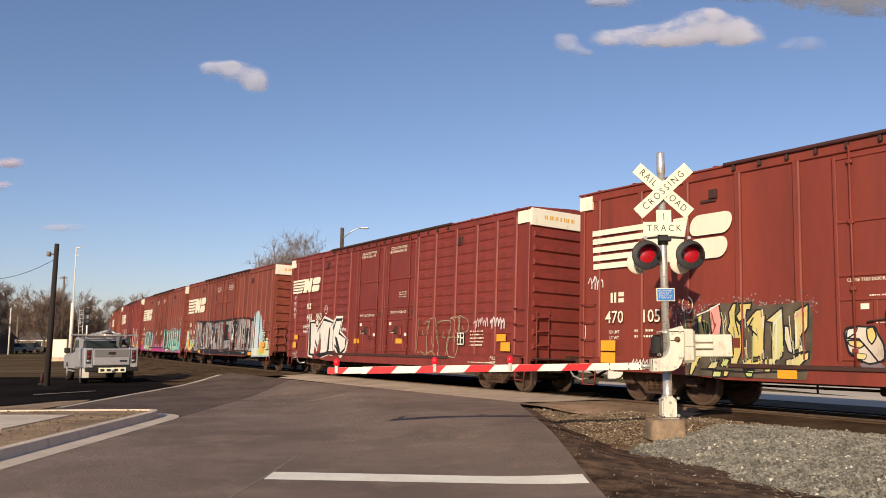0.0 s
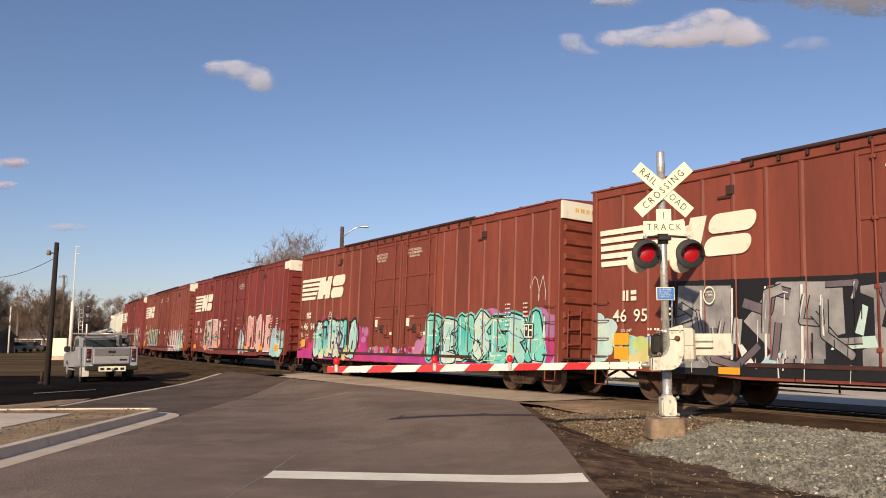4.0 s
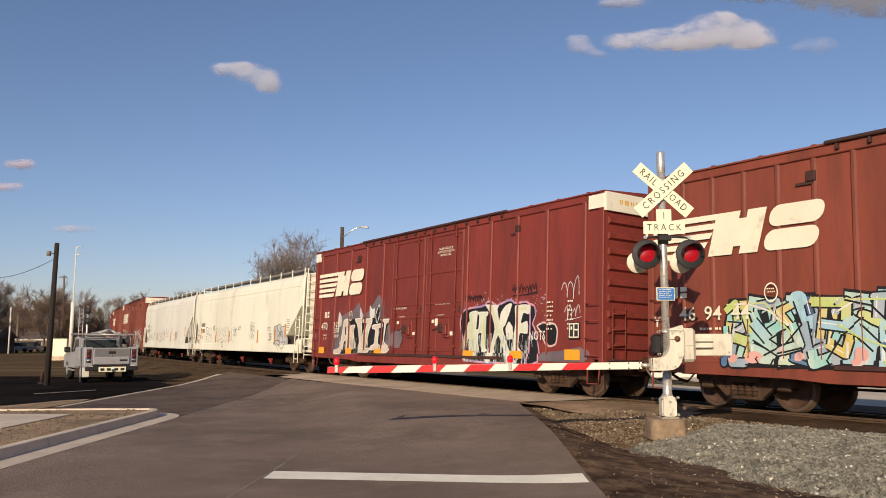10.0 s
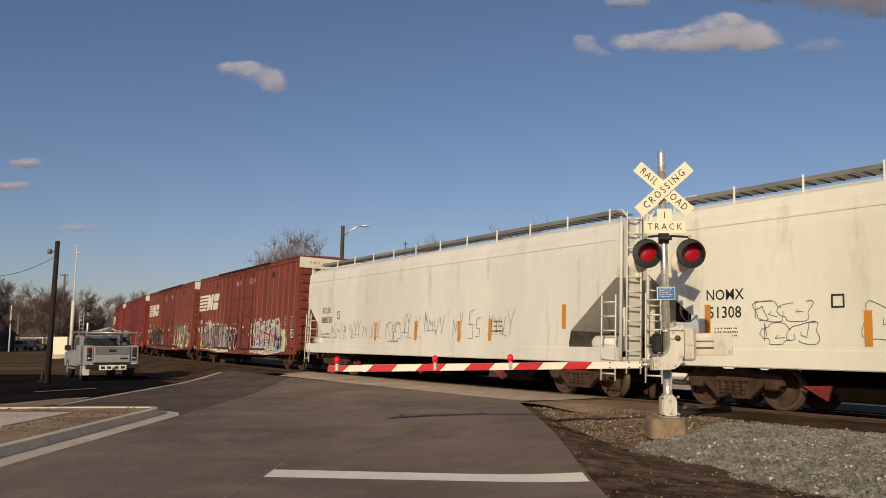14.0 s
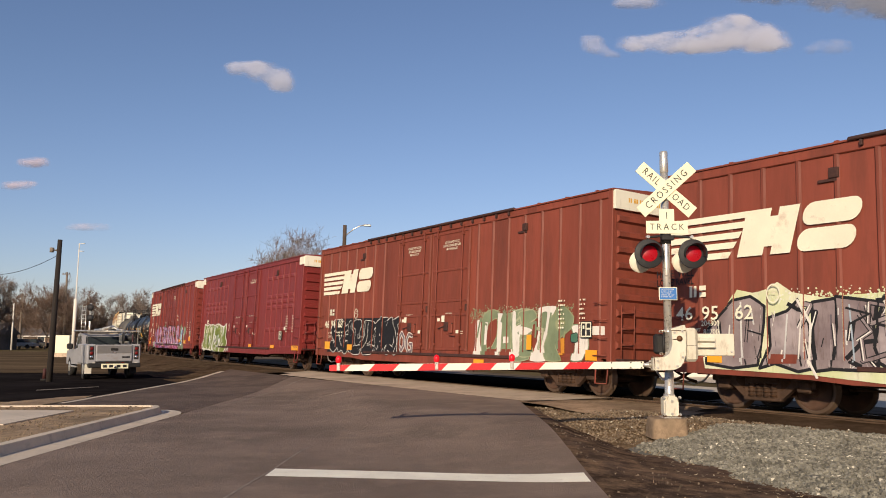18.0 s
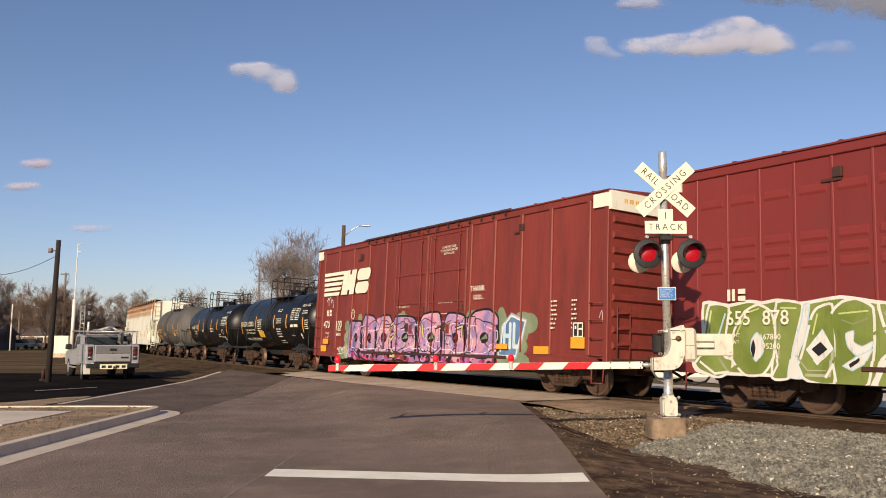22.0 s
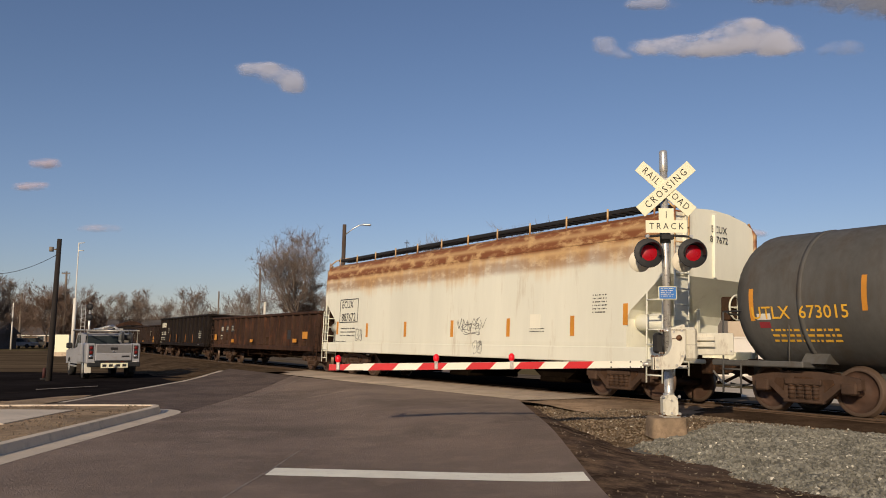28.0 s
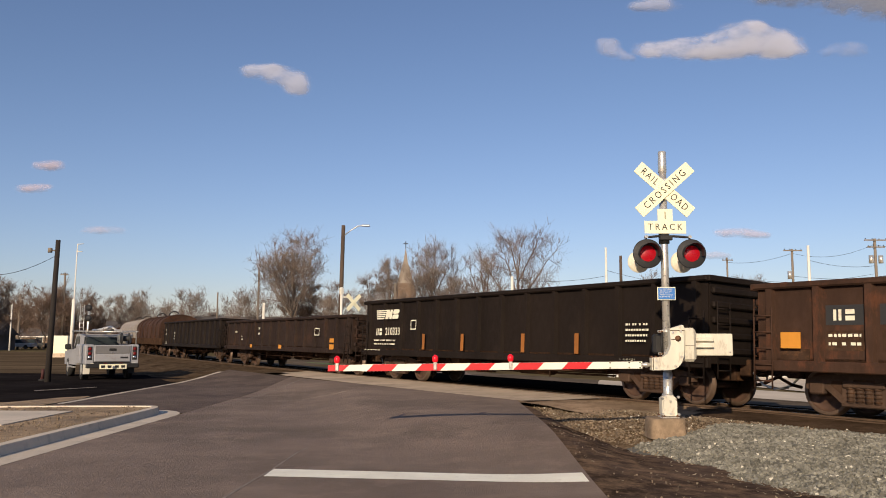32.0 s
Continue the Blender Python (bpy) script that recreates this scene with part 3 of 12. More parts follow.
# kerbed island: gutter, kerb and dry soil
def nose(inset, n=9):
    """Outline of the kerbed island, from the road side round its rounded end."""
    pts = [(-5.9 - inset, -12.0), (-5.9 - inset, 18.0)]
    for k in range(1, n):
        a = math.pi * 0.62 * k / n
        pts.append((-6.75 + (0.85 - inset) * math.cos(a), 18.0 + (1.35 - inset) * math.sin(a)))
    pts += [(-7.9, 19.35 - inset), (-10.5, 19.05 - inset), (-20.0, 18.2 - inset), (-40, 17 - inset)]
    return pts


def ribbon(g, a, b, za, zb):
    n = len(a)
    vs = [(x, y, za) for x, y in a] + [(x, y, zb) for x, y in b]
    g.add(vs, [(i, i + 1, n + i + 1, n + i) for i in range(n - 1)])


g = Geo()
ribbon(g, nose(-0.02), nose(0.42), 0.004, 0.010)
thing("gutter", g, KERB, "pale concrete gutter strip along the kerb", "kerb", kind="structure")
g = Geo()
ribbon(g, nose(0.42), nose(0.47), 0.010, 0.15)
ribbon(g, nose(0.47), nose(0.62), 0.15, 0.155)
ribbon(g, nose(0.62), nose(0.64), 0.155, 0.06)
thing("kerb", g, KERB, "raised concrete kerb with a rounded end", "kerb", kind="structure")
g = Geo()
ring = nose(0.63)
g.sheet([(x, y, 0.125) for x, y in ring] + [(-40, -12, 0.125)])
thing("verge", g, DIRT, "bare brown soil with dry grass behind the kerb", "verge", kind="structure")
g = Geo()
g.box(-16, -7.9, 14.7, 17.5, 0.120, 0.145)
thing("pavement", g, KERB, "pale concrete walk slab across the verge", "pavement", kind="structure")

# right shoulder, apron, crossing surface
g = Geo()
vs = []
nx, ny = 40, 26
for i in range(nx + 1):
    for j in range(ny + 1):
        x = 1.6 + 26 * (i / nx) ** 1.6
        y = 1.0 + 24 * j / ny
        s, d = off_track(x, y)
        vs.append((x, y, -0.07 * (1 - smooth(5.6, 6.3, d)) + 0.03 * noise.noise((x * 0.9, y * 0.9, 3)) - 0.008 - 0.03 * (i == 0) + (road_z(1.78, y) - 0.02) * (1 - smooth(1.9, 2.9, x))))
fs = [(i * (ny + 1) + j, (i + 1) * (ny + 1) + j, (i + 1) * (ny + 1) + j + 1, i * (ny + 1) + j + 1) for i in range(nx) for j in range(ny)
      if all(off_track(*vs[q][:2])[1] > 1.0 for q in (i * (ny + 1) + j, (i + 1) * (ny + 1) + j, i * (ny + 1) + j + 1, (i + 1) * (ny + 1) + j + 1))]
used = sorted({q for f in fs for q in f})
fs = [tuple(used.index(q) for q in f) for f in fs]
vs = [vs[q] for q in used]
g.add(vs, fs, 0, True)
thing("shoulder", g, MUD, "dark muddy dirt shoulder beside the road", "ground", kind="structure")

g = Geo()
S0, S1 = 6.2, 25.0
n = 40
vs = []
for i in range(n + 1):
    s = S0 + (S1 - S0) * i / n
    for d in (APRON, 2.2, 1.2, 0.86):
        p = by_track(s + (0.35 * (d - 0.86) if i == 0 else -1.1 * (d - 0.86) if i == n else 0), d)
        vs.append((p.x, p.y, 0.239 if d > 1.3 else 0.266))
fs = [(i * 4 + k, i * 4 + k + 1, i * 4 + k + 5, i * 4 + k + 4) for i in range(n) for k in range(3)]
g.add(vs, fs)
thing("crossing_apron", g, CONCRETE, "dusty pale concrete apron along the near rail", "apron", kind="structure")
# Panels near black: shade under the train is put into the asphalt's colour.
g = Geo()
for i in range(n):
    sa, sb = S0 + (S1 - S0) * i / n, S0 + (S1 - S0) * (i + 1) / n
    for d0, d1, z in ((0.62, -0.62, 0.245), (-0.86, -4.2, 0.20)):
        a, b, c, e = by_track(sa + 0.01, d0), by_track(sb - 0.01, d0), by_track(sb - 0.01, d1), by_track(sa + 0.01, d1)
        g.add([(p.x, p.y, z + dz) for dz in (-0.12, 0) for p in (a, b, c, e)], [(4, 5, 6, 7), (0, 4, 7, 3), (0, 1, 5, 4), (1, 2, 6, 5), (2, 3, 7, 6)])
thing("crossing_panels", g, ASPHALT_SHADE, "asphalt crossing panels between and behind the rails, darkened for train shade", "crossing", kind="structure")

# ground on the far side of the track
far_s = list(range(-80, 90, 4))
# The bank is near black: train shade is put into its colour.
for name, dz, m, steps, lab in (("far_shoulder", 0.0, SHADE_BLACK, ((-2.4, 0.03), (-3.4, -0.03), (-4.6, -0.095)), "bank behind the track with the shade of the train in its colour"),
                                ("far_verge", 0.0, FAR_GRAVEL, ((-4.6, -0.095), (-7.5, -0.28), (-10.0, -0.395), (-14.7, -0.41)), "trodden brown gravel falling away behind the track, toned down for train shade")):
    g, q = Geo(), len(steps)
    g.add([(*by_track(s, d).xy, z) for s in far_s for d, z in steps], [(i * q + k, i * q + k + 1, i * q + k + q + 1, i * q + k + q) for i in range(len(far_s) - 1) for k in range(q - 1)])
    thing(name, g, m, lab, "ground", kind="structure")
g = Geo()
g.sheet([(-9, 46, -0.40), (-4, 42, -0.40), (2, 60, -0.40), (-16, 75, -0.40)])
thing("lawn", g, LAWN, "small patch of green lawn behind the track", "lawn", kind="structure")
g = Geo()
g.sheet([(*by_track(s, -14.6).xy, -0.415) for s in range(-80, 13, 8)] + [(8, 60, -0.415), (60, 95, -0.415), (220, 60, -0.415), (200, -60, -0.415)])
# its near part reaches towards the foot of the bank beside the crossing
lot_d = ((-10.3, -0.384), (-11.5, -0.390), (-13.0, -0.396), (-14.65, -0.400))
vs = []
for k in range(25):
    for q, (d, z) in enumerate(lot_d):
        p = by_track(-80 + 98 * k / 24 + (1.7 * q if k == 24 else 0), d + 0.3 * noise.noise((k * 0.9, 1, 1)) * (q == 0))
        vs.append((p.x, p.y, z))
g.add(vs, [(i * 4 + k, i * 4 + k + 1, i * 4 + k + 5, i * 4 + k + 4) for i in range(24) for k in range(3)])
thing("gravel_lot", g, LOT, "pale gravel lot behind the track", "lot", kind="structure")
g = Geo()
g.box(9.5, 70, 47.0, 47.25, -0.5, 1.75)
g.box(9.4, 70.1, 46.95, 47.3, 1.75, 1.85)
thing("wall_lot", g, HOUSE_WHITE, "low white-painted wall at the back of the gravel lot", "wall", kind="structure")
g = Geo()
ys = list(range(26, 120, 6))
vs = []
for k in range(len(ys)):
    for x in (-5.9, 1.85):
        y0 = 30.0
        for _ in range(12):
            y0 += (off_track(x, y0)[1] + 4.3) / 0.56 * 0.8
        y = y0 + (120 - y0) * k / (len(ys) - 1)
        vs.append((x - 0.0012 * (y - y0) ** 2, y, 0.17 - 0.55 * smooth(y0, y0 + 14, y)))
g.add(vs, [(i * 2, i * 2 + 1, i * 2 + 3, i * 2 + 2) for i in range(len(ys) - 1)])
thing("road_beyond", g, ASPHALT, "asphalt road going on behind the track", "road", kind="structure")

# ---- track: ballast bed, ties, rails ----
BED = [(6.9, -0.11), (6.4, -0.055), (6.0, -0.005), (5.5, 0.045), (4.9, 0.085), (4.2, 0.115), (3.4, 0.14), (2.7, 0.155), (2.2, 0.15), (1.7, 0.125)]


def toe(s):
    """Where the foot of the ballast lies: it spreads out away from the road."""
    return min(7.3, max(5.2, 6.0 - 0.46 * s)) if s < 8 else 6.4


def bed_z(s, d):
    """Height of the mounded ballast shoulder; fresh stone lies on older soil, and both sink under the edge of the road."""
    e = 1.7 + (d - 1.7) * 4.7 / (toe(s) - 1.7)
    z = BED[-1][1]
    for (d0, z0), (d1, z1) in zip(BED, BED[1:]):
        if e >= d1:
            z = z0 + (z1 - z0) * (min(e, d0) - d0) / (d1 - d0)
            break
    p = by_track(s, d)
    wave = 0.05 * noise.noise((p.x * 0.55, p.y * 0.55, 0)) + 0.03 * noise.noise((p.x * 1.7, p.y * 1.7, 4))
    fresh = 0.05 * (1 - smooth(0.5, 1.7, s)) * smooth(2.0, 3.2, d) * (1 - smooth(toe(s) - 1.2, toe(s), d))
    return z + fresh + wave * smooth(1.8, 2.6, d) - 0.05 * (1 - smooth(1.75, 2.25, p.x + 0.12 * math.sin(p.y * 2.3)))


g = Geo()
near_s = [-45 + 3 * k for k in range(11)] + [-12 + 0.22 * k for k in range(91)] + [8.5 + 2 * k for k in range(20)] + [50 + 6 * k for k in range(62)]
prof = [d for d, _ in BED] + [0.8, 0.0, -1.7, -2.6, -3.6]
low = {0.8: 0.085, 0.0: 0.07, -1.7: 0.06, -2.6: 0.02, -3.6: -0.05}
vs = []
for s in near_s:
    for d in prof:
        if S0 + 1.6 < s < S1 + 1 and d > 1.7:
            d, z = 1.7, 0.10
        elif s >= S1 + 1 and d > 1.7:
            d = 1.7 + (d - 1.7) * 0.35
            z = 0.05 - 0.02 * (d - 1.7)
        elif d >= 1.7:
            d = 1.7 + (d - 1.7) * (toe(s) - 1.7) / 4.7
            z = bed_z(s, d)
        else:
            z = low[d]
        p = by_track(s, d)
        vs.append((p.x, p.y, z))
K = len(prof)
g.add(vs, [(i * K + k, i * K + k + 1, (i + 1) * K + k + 1, (i + 1) * K + k) for i in range(len(near_s) - 1) for k in range(K - 1)], 0, True)
# Bed from the rails back is near black: the train's shade, put into colour.
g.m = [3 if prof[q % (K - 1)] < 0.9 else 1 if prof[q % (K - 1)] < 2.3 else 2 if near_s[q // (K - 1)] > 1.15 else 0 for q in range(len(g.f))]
ballast = thing("ballast_bed", g, [GRAVEL, FOULED, SOIL, SHADE_BLACK], "grey crushed-stone ballast under the track", "ballast", kind="structure")

g = Geo()
n = 240
prof = [(-0.07, -0.18), (0.07, -0.18), (0.07, -0.165), (0.012, -0.14), (0.012, -0.045), (0.036, -0.035), (0.036, -0.004), (0.03, 0.0), (-0.03, 0.0), (-0.036, -0.004), (-0.036, -0.035), (-0.012, -0.045), (-0.012, -0.14), (-0.07, -0.165)]
for d0 in (0.755, -0.755):
    g = Geo()
    vs = []
    for i in range(n + 1):
        s = -45 + 460 * (i / n) ** 1.3
        for o, z in prof:
            p = by_track(s, (d0 + o) * math.cos(BANK) - z * math.sin(BANK))
            vs.append((p.x, p.y, RAIL_Z + (d0 + o) * math.sin(BANK) + z * math.cos(BANK)))
    K = len(prof)
    for k in range(K):
        g.add([], [])
        fs = [(i * K + k, i * K + (k + 1) % K, (i + 1) * K + (k + 1) % K, (i + 1) * K + k) for i in range(n)]
        if k == 0:
            g.add(vs, fs, 0)
        else:
            g.f += fs
            g.m += [1 if k == 7 else 0] * len(fs)
            g.s += [False] * len(fs)
    thing("rail", g, [RAIL, RAIL_TOP], "rusty steel rail with a polished head", "rail", group="rails", kind="structure")

# packed dirt lies against the near rail beside the crossing
g = Geo()
fill_s = [-40 + 4 * k for k in range(7)] + [-12 + 0.3 * k for k in range(68)]
fill_d = (0.80, 1.0, 1.35, 1.75, 2.15, 2.5, 2.9, 3.3)
vs = []
for s in fill_s:
    for k, d in enumerate(fill_d):
        p = by_track(s, d)
        f = min(1.0, k / 5)
        z = (1 - f) * RAIL_Z + f * (min(bed_z(min(s, 6.5), d), 0.16) - 0.03) + 0.018 * noise.noise((p.x * 1.9, p.y * 1.9, 6)) - (0.03 if k == 0 else 0.0)
        ramp = smooth(3.4, 6.3, s + 0.25 * noise.noise((p.x * 1.3, p.y * 1.3, 2)))
        vs.append((p.x, p.y, z + (0.228 - z) * ramp if k else z))
K = len(fill_d)
g.add(vs, [(i * K + k, i * K + k + 1, (i + 1) * K + k + 1, (i + 1) * K + k) for i in range(len(fill_s) - 1) for k in range(K - 1)], 0, True)
g.m = [0 if fill_s[q // (K - 1)] > 3.1 + 0.9 * noise.noise((q * 0.31, 2.0, 1.0)) else 1 for q in range(len(g.f))]
thing("packed_dirt", g, [DUST, FOULED], "sandy brown dirt packed against the near rail", "ground", kind="structure")

# ---- the crossing signal with its gate ----
SIG = Vector((3.84, 14.0, 0.0))


def signal():
    top = thing("crossing_signal", None, None, "railroad crossing signal with lowered red and white gate", "crossing signal", at=Matrix.Translation(SIG))
    g = Geo()
    rows = [(0.05, 1.06), (0.30, 1.0), (0.355, 0.985), (0.385, 0.93)]
    outline = [(0.31 * math.copysign(abs(math.cos(a)) ** 0.35, math.cos(a)), 0.30 * math.copysign(abs(math.sin(a)) ** 0.35, math.sin(a))) for a in [2 * math.pi * (k + 0.5) / 24 for k in range(24)]]
    g.add([(-0.065 + x * q * 0.95, y * q, z) for z, q in rows for x, y in outline], [(r * 24 + k, r * 24 + (k + 1) % 24, (r + 1) * 24 + (k + 1) % 24, (r + 1) * 24 + k) for r in range(3) for k in range(24)], 0, True)
    g.f.append(tuple(72 + k for k in range(24)))
    g.m.append(0)
    g.s.append(False)
    part("foundation", g, FOUNDATION, top, "stained brown concrete foundation block")
    g = Geo()
    g.cbox(-0.15, 0.15, -0.15, 0.15, 0.36, 0.41, 0.012)
    foot = part("base_flange", g, GALV, top, "bolted cast flange under the mast")
    for x in (-0.12, 0.12):
        for y in (-0.12, 0.12):
            part("anchor_bolt", Geo().tube([(x, y, 0.36), (x, y, 0.47)], 0.018, 6).tube([(x, y, 0.41), (x, y, 0.44)], 0.034, 6), RUSTY, foot)
    g = Geo()
    g.cbox(-0.135, 0.115, -0.14, 0.12, 0.40, 0.74, 0.035)
    box = part("junction_box", g, CABINET, top, "cream cast junction box at the foot")
    cover = [(-0.12, 0.44), (-0.09, 0.42), (0.07, 0.42), (0.10, 0.44), (0.10, 0.66), (0.06, 0.71), (0.04, 0.765), (-0.06, 0.765), (-0.08, 0.71), (-0.12, 0.66)]
    plate = part("cover_plate", Geo().prism(cover, 0.03, Matrix.Translation((0, -0.168, 0))), CABINET, box, "cream cover plate with bolted ears")
    for x, z in ((-0.145, 0.735), (0.125, 0.735), (-0.145, 0.45), (0.125, 0.45), (-0.01, 0.67), (-0.01, 0.46)):
        part("cover_bolt", Geo().tube([(x, -0.185, z), (x, -0.13, z)], 0.022, 8), GALV, box)
    g = Geo()
    g.tube([(-0.012, 0, 0.4), (0, 0, 1.14)], 0.078, 16)
    g.tube([(-0.012, 0, 0.72), (-0.010, 0, 0.78)], 0.094, 16)
    part("lower_mast", g, GALV, top, "thicker mast sleeve over the base")
    part("mast", Geo().tube([(0, 0, 1.1), (0, 0, 4.90)], 0.066, 16), GALV, top, "round galvanised mast")
    g = Geo()
    g.lathe([(4.62, 0.067), (4.64, 0.074), (4.84, 0.074), (4.86, 0.070), (4.98, 0.072), (5.0, 0.06), (5.01, 0.001)], Matrix.Rotation(radians(-90), 4, "Y"), 16)
    part("mast_cap", g, GALV, top, "polished sleeve at the mast top")
    # crossbuck
    buck = part("crossbuck", Geo().cbox(-0.07, 0.07, -0.085, -0.06, 4.15, 4.5, 0.005), GALV, top, "white crossbuck on a bracket")
    for ang, text, y in ((42, "CROSSING", -0.125), (-42, "RAIL   ROAD", -0.105)):
        g = Geo()
        g.cbox(-0.61, 0.61, -0.008, 0.008, -0.114, 0.114, 0.004)
        at = Matrix.Translation((0, y, 4.30)) @ Matrix.Rotation(radians(-ang), 4, "Y")
        bl = part("blade", g, SIGN_WHITE, buck, at=at)
        write(text, 0, -0.0095, 0, 0.125, SIGN_BLACK, bl, wide=0.86 if ang > 0 else 0.82, bold=0.0, space=1.42 if ang > 0 else 1.3)
    plate = part("track_sign", Geo().prism([(-0.36, -0.11), (0.36, -0.11), (0.36, 0.11), (0.13, 0.11), (0.13, 0.32), (-0.13, 0.32), (-0.13, 0.11), (-0.36, 0.11)], 0.01, Matrix.Translation((0, -0.10, 3.64))), SIGN_WHITE, top, "white one-track plate")
    write("TRACK", 0, -0.102, 3.64, 0.115, SIGN_BLACK, plate, wide=0.9, bold=0.0, space=1.45)
    write("1", 0, -0.102, 3.84, 0.13, SIGN_BLACK, plate, wide=0.8, bold=0.0)
    # flashing lamps
    g = Geo()
    g.tube([(0, 0, 3.36), (0, 0, 3.56)], 0.092, 14)
    g.cbox(-0.10, 0.12, -0.12, -0.05, 3.41, 3.50, 0.015)
    clamp = part("arm_clamp", g, BLACK_IRON, top, "black clamp that holds the lamp arms")
    for sx, x in ((-1, -0.335), (1, 0.42)):
        part("cross_arm", Geo().tube([(0.0, -0.06, 3.46), (sx * 0.12, -0.08, 3.485), (x * 0.75, -0.09, 3.47), (x, -0.09, 3.46), (x, -0.09, 3.36)], 0.021, 8), BLACK_IRON, clamp, "thin bent lamp arm")
        part("arm_bolt", Geo().tube([(x, -0.13, 3.47), (x, -0.05, 3.47)], 0.03, 8), GALV, clamp)
    for x in (-0.335, 0.42):
        base = Matrix.Translation((x, -0.18, 3.17))
        face = base @ Matrix.Rotation(radians(-90), 4, "Z")
        g = Geo()
        g.lathe([(0.005, 0.001), (0.0, 0.238), (-0.006, 0.252), (-0.016, 0.255), (-0.024, 0.25), (-0.028, 0.15)], face, 32)
        shell = part("lamp", g, LAMP_BLACK, top, "black round backing of a flashing lamp")
        g = Geo()
        g.lathe([(-0.02, 0.155), (-0.10, 0.155), (-0.2, 0.11), (-0.22, 0.02)], face, 24)
        part("lamp_housing", g, LAMP_BLACK, shell)
        g = Geo()
        seg = 26
        ring = [math.pi * (-0.08 + 1.16 * k / seg) for k in range(seg + 1)]
        vs = []
        for a in ring:
            vs += [base @ Vector((0.165 * math.cos(a), -0.004, 0.165 * math.sin(a))), base @ Vector((0.172 * math.cos(a), -0.24 + 0.10 * (1 - math.sin(max(0, a))), 0.172 * math.sin(a) - 0.012))]
        g.add(vs, [(i * 2, i * 2 + 1, i * 2 + 3, i * 2 + 2) for i in range(seg)], 0, True)
        part("hood", g, LAMP_BLACK, shell, "black hood over the lens")
        g = Geo()
        g.lathe([(0.03, 0.001), (0.028, 0.05), (0.020, 0.09), (0.006, 0.138)], face, 28)
        part("lens", g, LAMP_RED, shell, "lit red lens")
        # the lamp that faces the other way
        b2 = Matrix.Translation((x - 0.075, 0.16, 3.06))
        g = Geo()
        g.lathe([(0.06, 0.001), (0.055, 0.12), (0.0, 0.15), (0.0, 0.195), (-0.012, 0.195), (-0.014, 0.001)], b2 @ Matrix.Rotation(radians(-90), 4, "Z"), 28)
        part("back_lamp", g, CREAM_HOOD, top, "cream back of the opposite lamp")
    # blue notice
    g = Geo()
    g.cbox(-0.165, 0.150, -0.09, -0.08, 2.375, 2.60, 0.004)
    notice = part("notice", g, SIGN_WHITE, top, "small blue notice with a white border")
    g = Geo()
    g.cbox(-0.152, 0.137, -0.096, -0.0925, 2.388, 2.587, 0.001)
    sheet = part("notice_face", g, SIGN_BLUE, notice)
    for k in range(5):
        g = Geo()
        bars(g, -0.125, -0.098, 2.57 - 0.033 * k, 0.24 - 0.03 * (k % 3), 0.032, 1, random.Random(4 + k))
        part("notice_line", g, STENCIL, sheet)
    # gate mechanism
    g = Geo()
    g.cbox(0.19, 0.41, -0.33, 0.16, 1.335, 1.90, 0.045)
    g.cbox(0.385, 0.425, -0.27, 0.10, 1.40, 1.84, 0.015)
    machine = part("gate_machine", g, CABINET, top, "cream gate machine housing")
    part("housing_seam", Geo().box(0.22, 0.385, -0.334, -0.329, 1.60, 1.606), GRIME, machine)
    ring = [(-0.385, 1.194), (-0.10, 1.20), (-0.02, 1.212), (0.06, 1.255), (0.115, 1.33), (0.155, 1.454), (0.170, 1.887), (0.148, 1.946), (-0.075, 1.880), (-0.065, 1.626), (-0.09, 1.53), (-0.13, 1.46), (-0.20, 1.415), (-0.385, 1.400)]
    g = Geo().prism(ring, 0.16, Matrix.Translation((0, -0.48, 0)))
    br = part("gate_bracket", g, CABINET, top, "cream curved arm bracket")
    for x0, x1, z0, z1 in ((-0.372, -0.36, 1.20, 1.395), (-0.075, 0.165, 1.845, 1.857), (-0.06, 0.04, 1.70, 1.712)):
        part("bracket_lip", Geo().box(x0, x1, -0.487, -0.479, z0, z1), GRIME, br)
    for x, z in ((0.10, 1.84), (-0.03, 1.82), (0.10, 1.42), (-0.32, 1.24), (-0.32, 1.355), (0.0, 1.27)):
        part("bolt", Geo().tube([(x, -0.50, z), (x, -0.47, z)], 0.020, 8), GALV, br)
    part("hub", Geo().lathe([(0.0, 0.05), (0.03, 0.045), (0.035, 0.03), (0.05, 0.028), (0.055, 0.001)], Matrix.Translation((0.055, -0.475, 1.72)) @ Matrix.Rotation(radians(-90), 4, "Z"), 14), RUSTY, br, "rusty pivot hub")
    g = Geo()
    for x in (-0.37, -0.30, -0.22):
        g.tube([(x, -0.40, 1.395), (x, -0.40, 1.43)], 0.022, 6)
    g.cbox(-0.39, -0.19, -0.45, -0.34, 1.395, 1.412, 0.004)
    part("bolt_row", g, RUSTY, br, "row of rusty nuts on the bracket")
    part("weight_arm", Geo().cbox(0.42, 1.09, -0.13, -0.07, 1.43, 1.805, 0.012), CABINET, top, "cream counterweight arm")
    for z0, z1 in ((1.672, 1.742), (1.565, 1.652)):
        part("weight_slab", Geo().cbox(0.41, 0.745, -0.21, -0.12, z0, z1, 0.012), CABINET, top, "stacked cream counterweight slab")
    part("weight_bolt", Geo().tube([(1.03, -0.145, 1.50), (1.03, -0.12, 1.50)], 0.02, 8), GALV, top)
    g = Geo()
    g.cbox(-0.22, -0.06, 0.02, 0.2, 1.45, 1.80, 0.04)
    part("cable_box", g, BLACK_IRON, top, "dark cable box behind the mast")
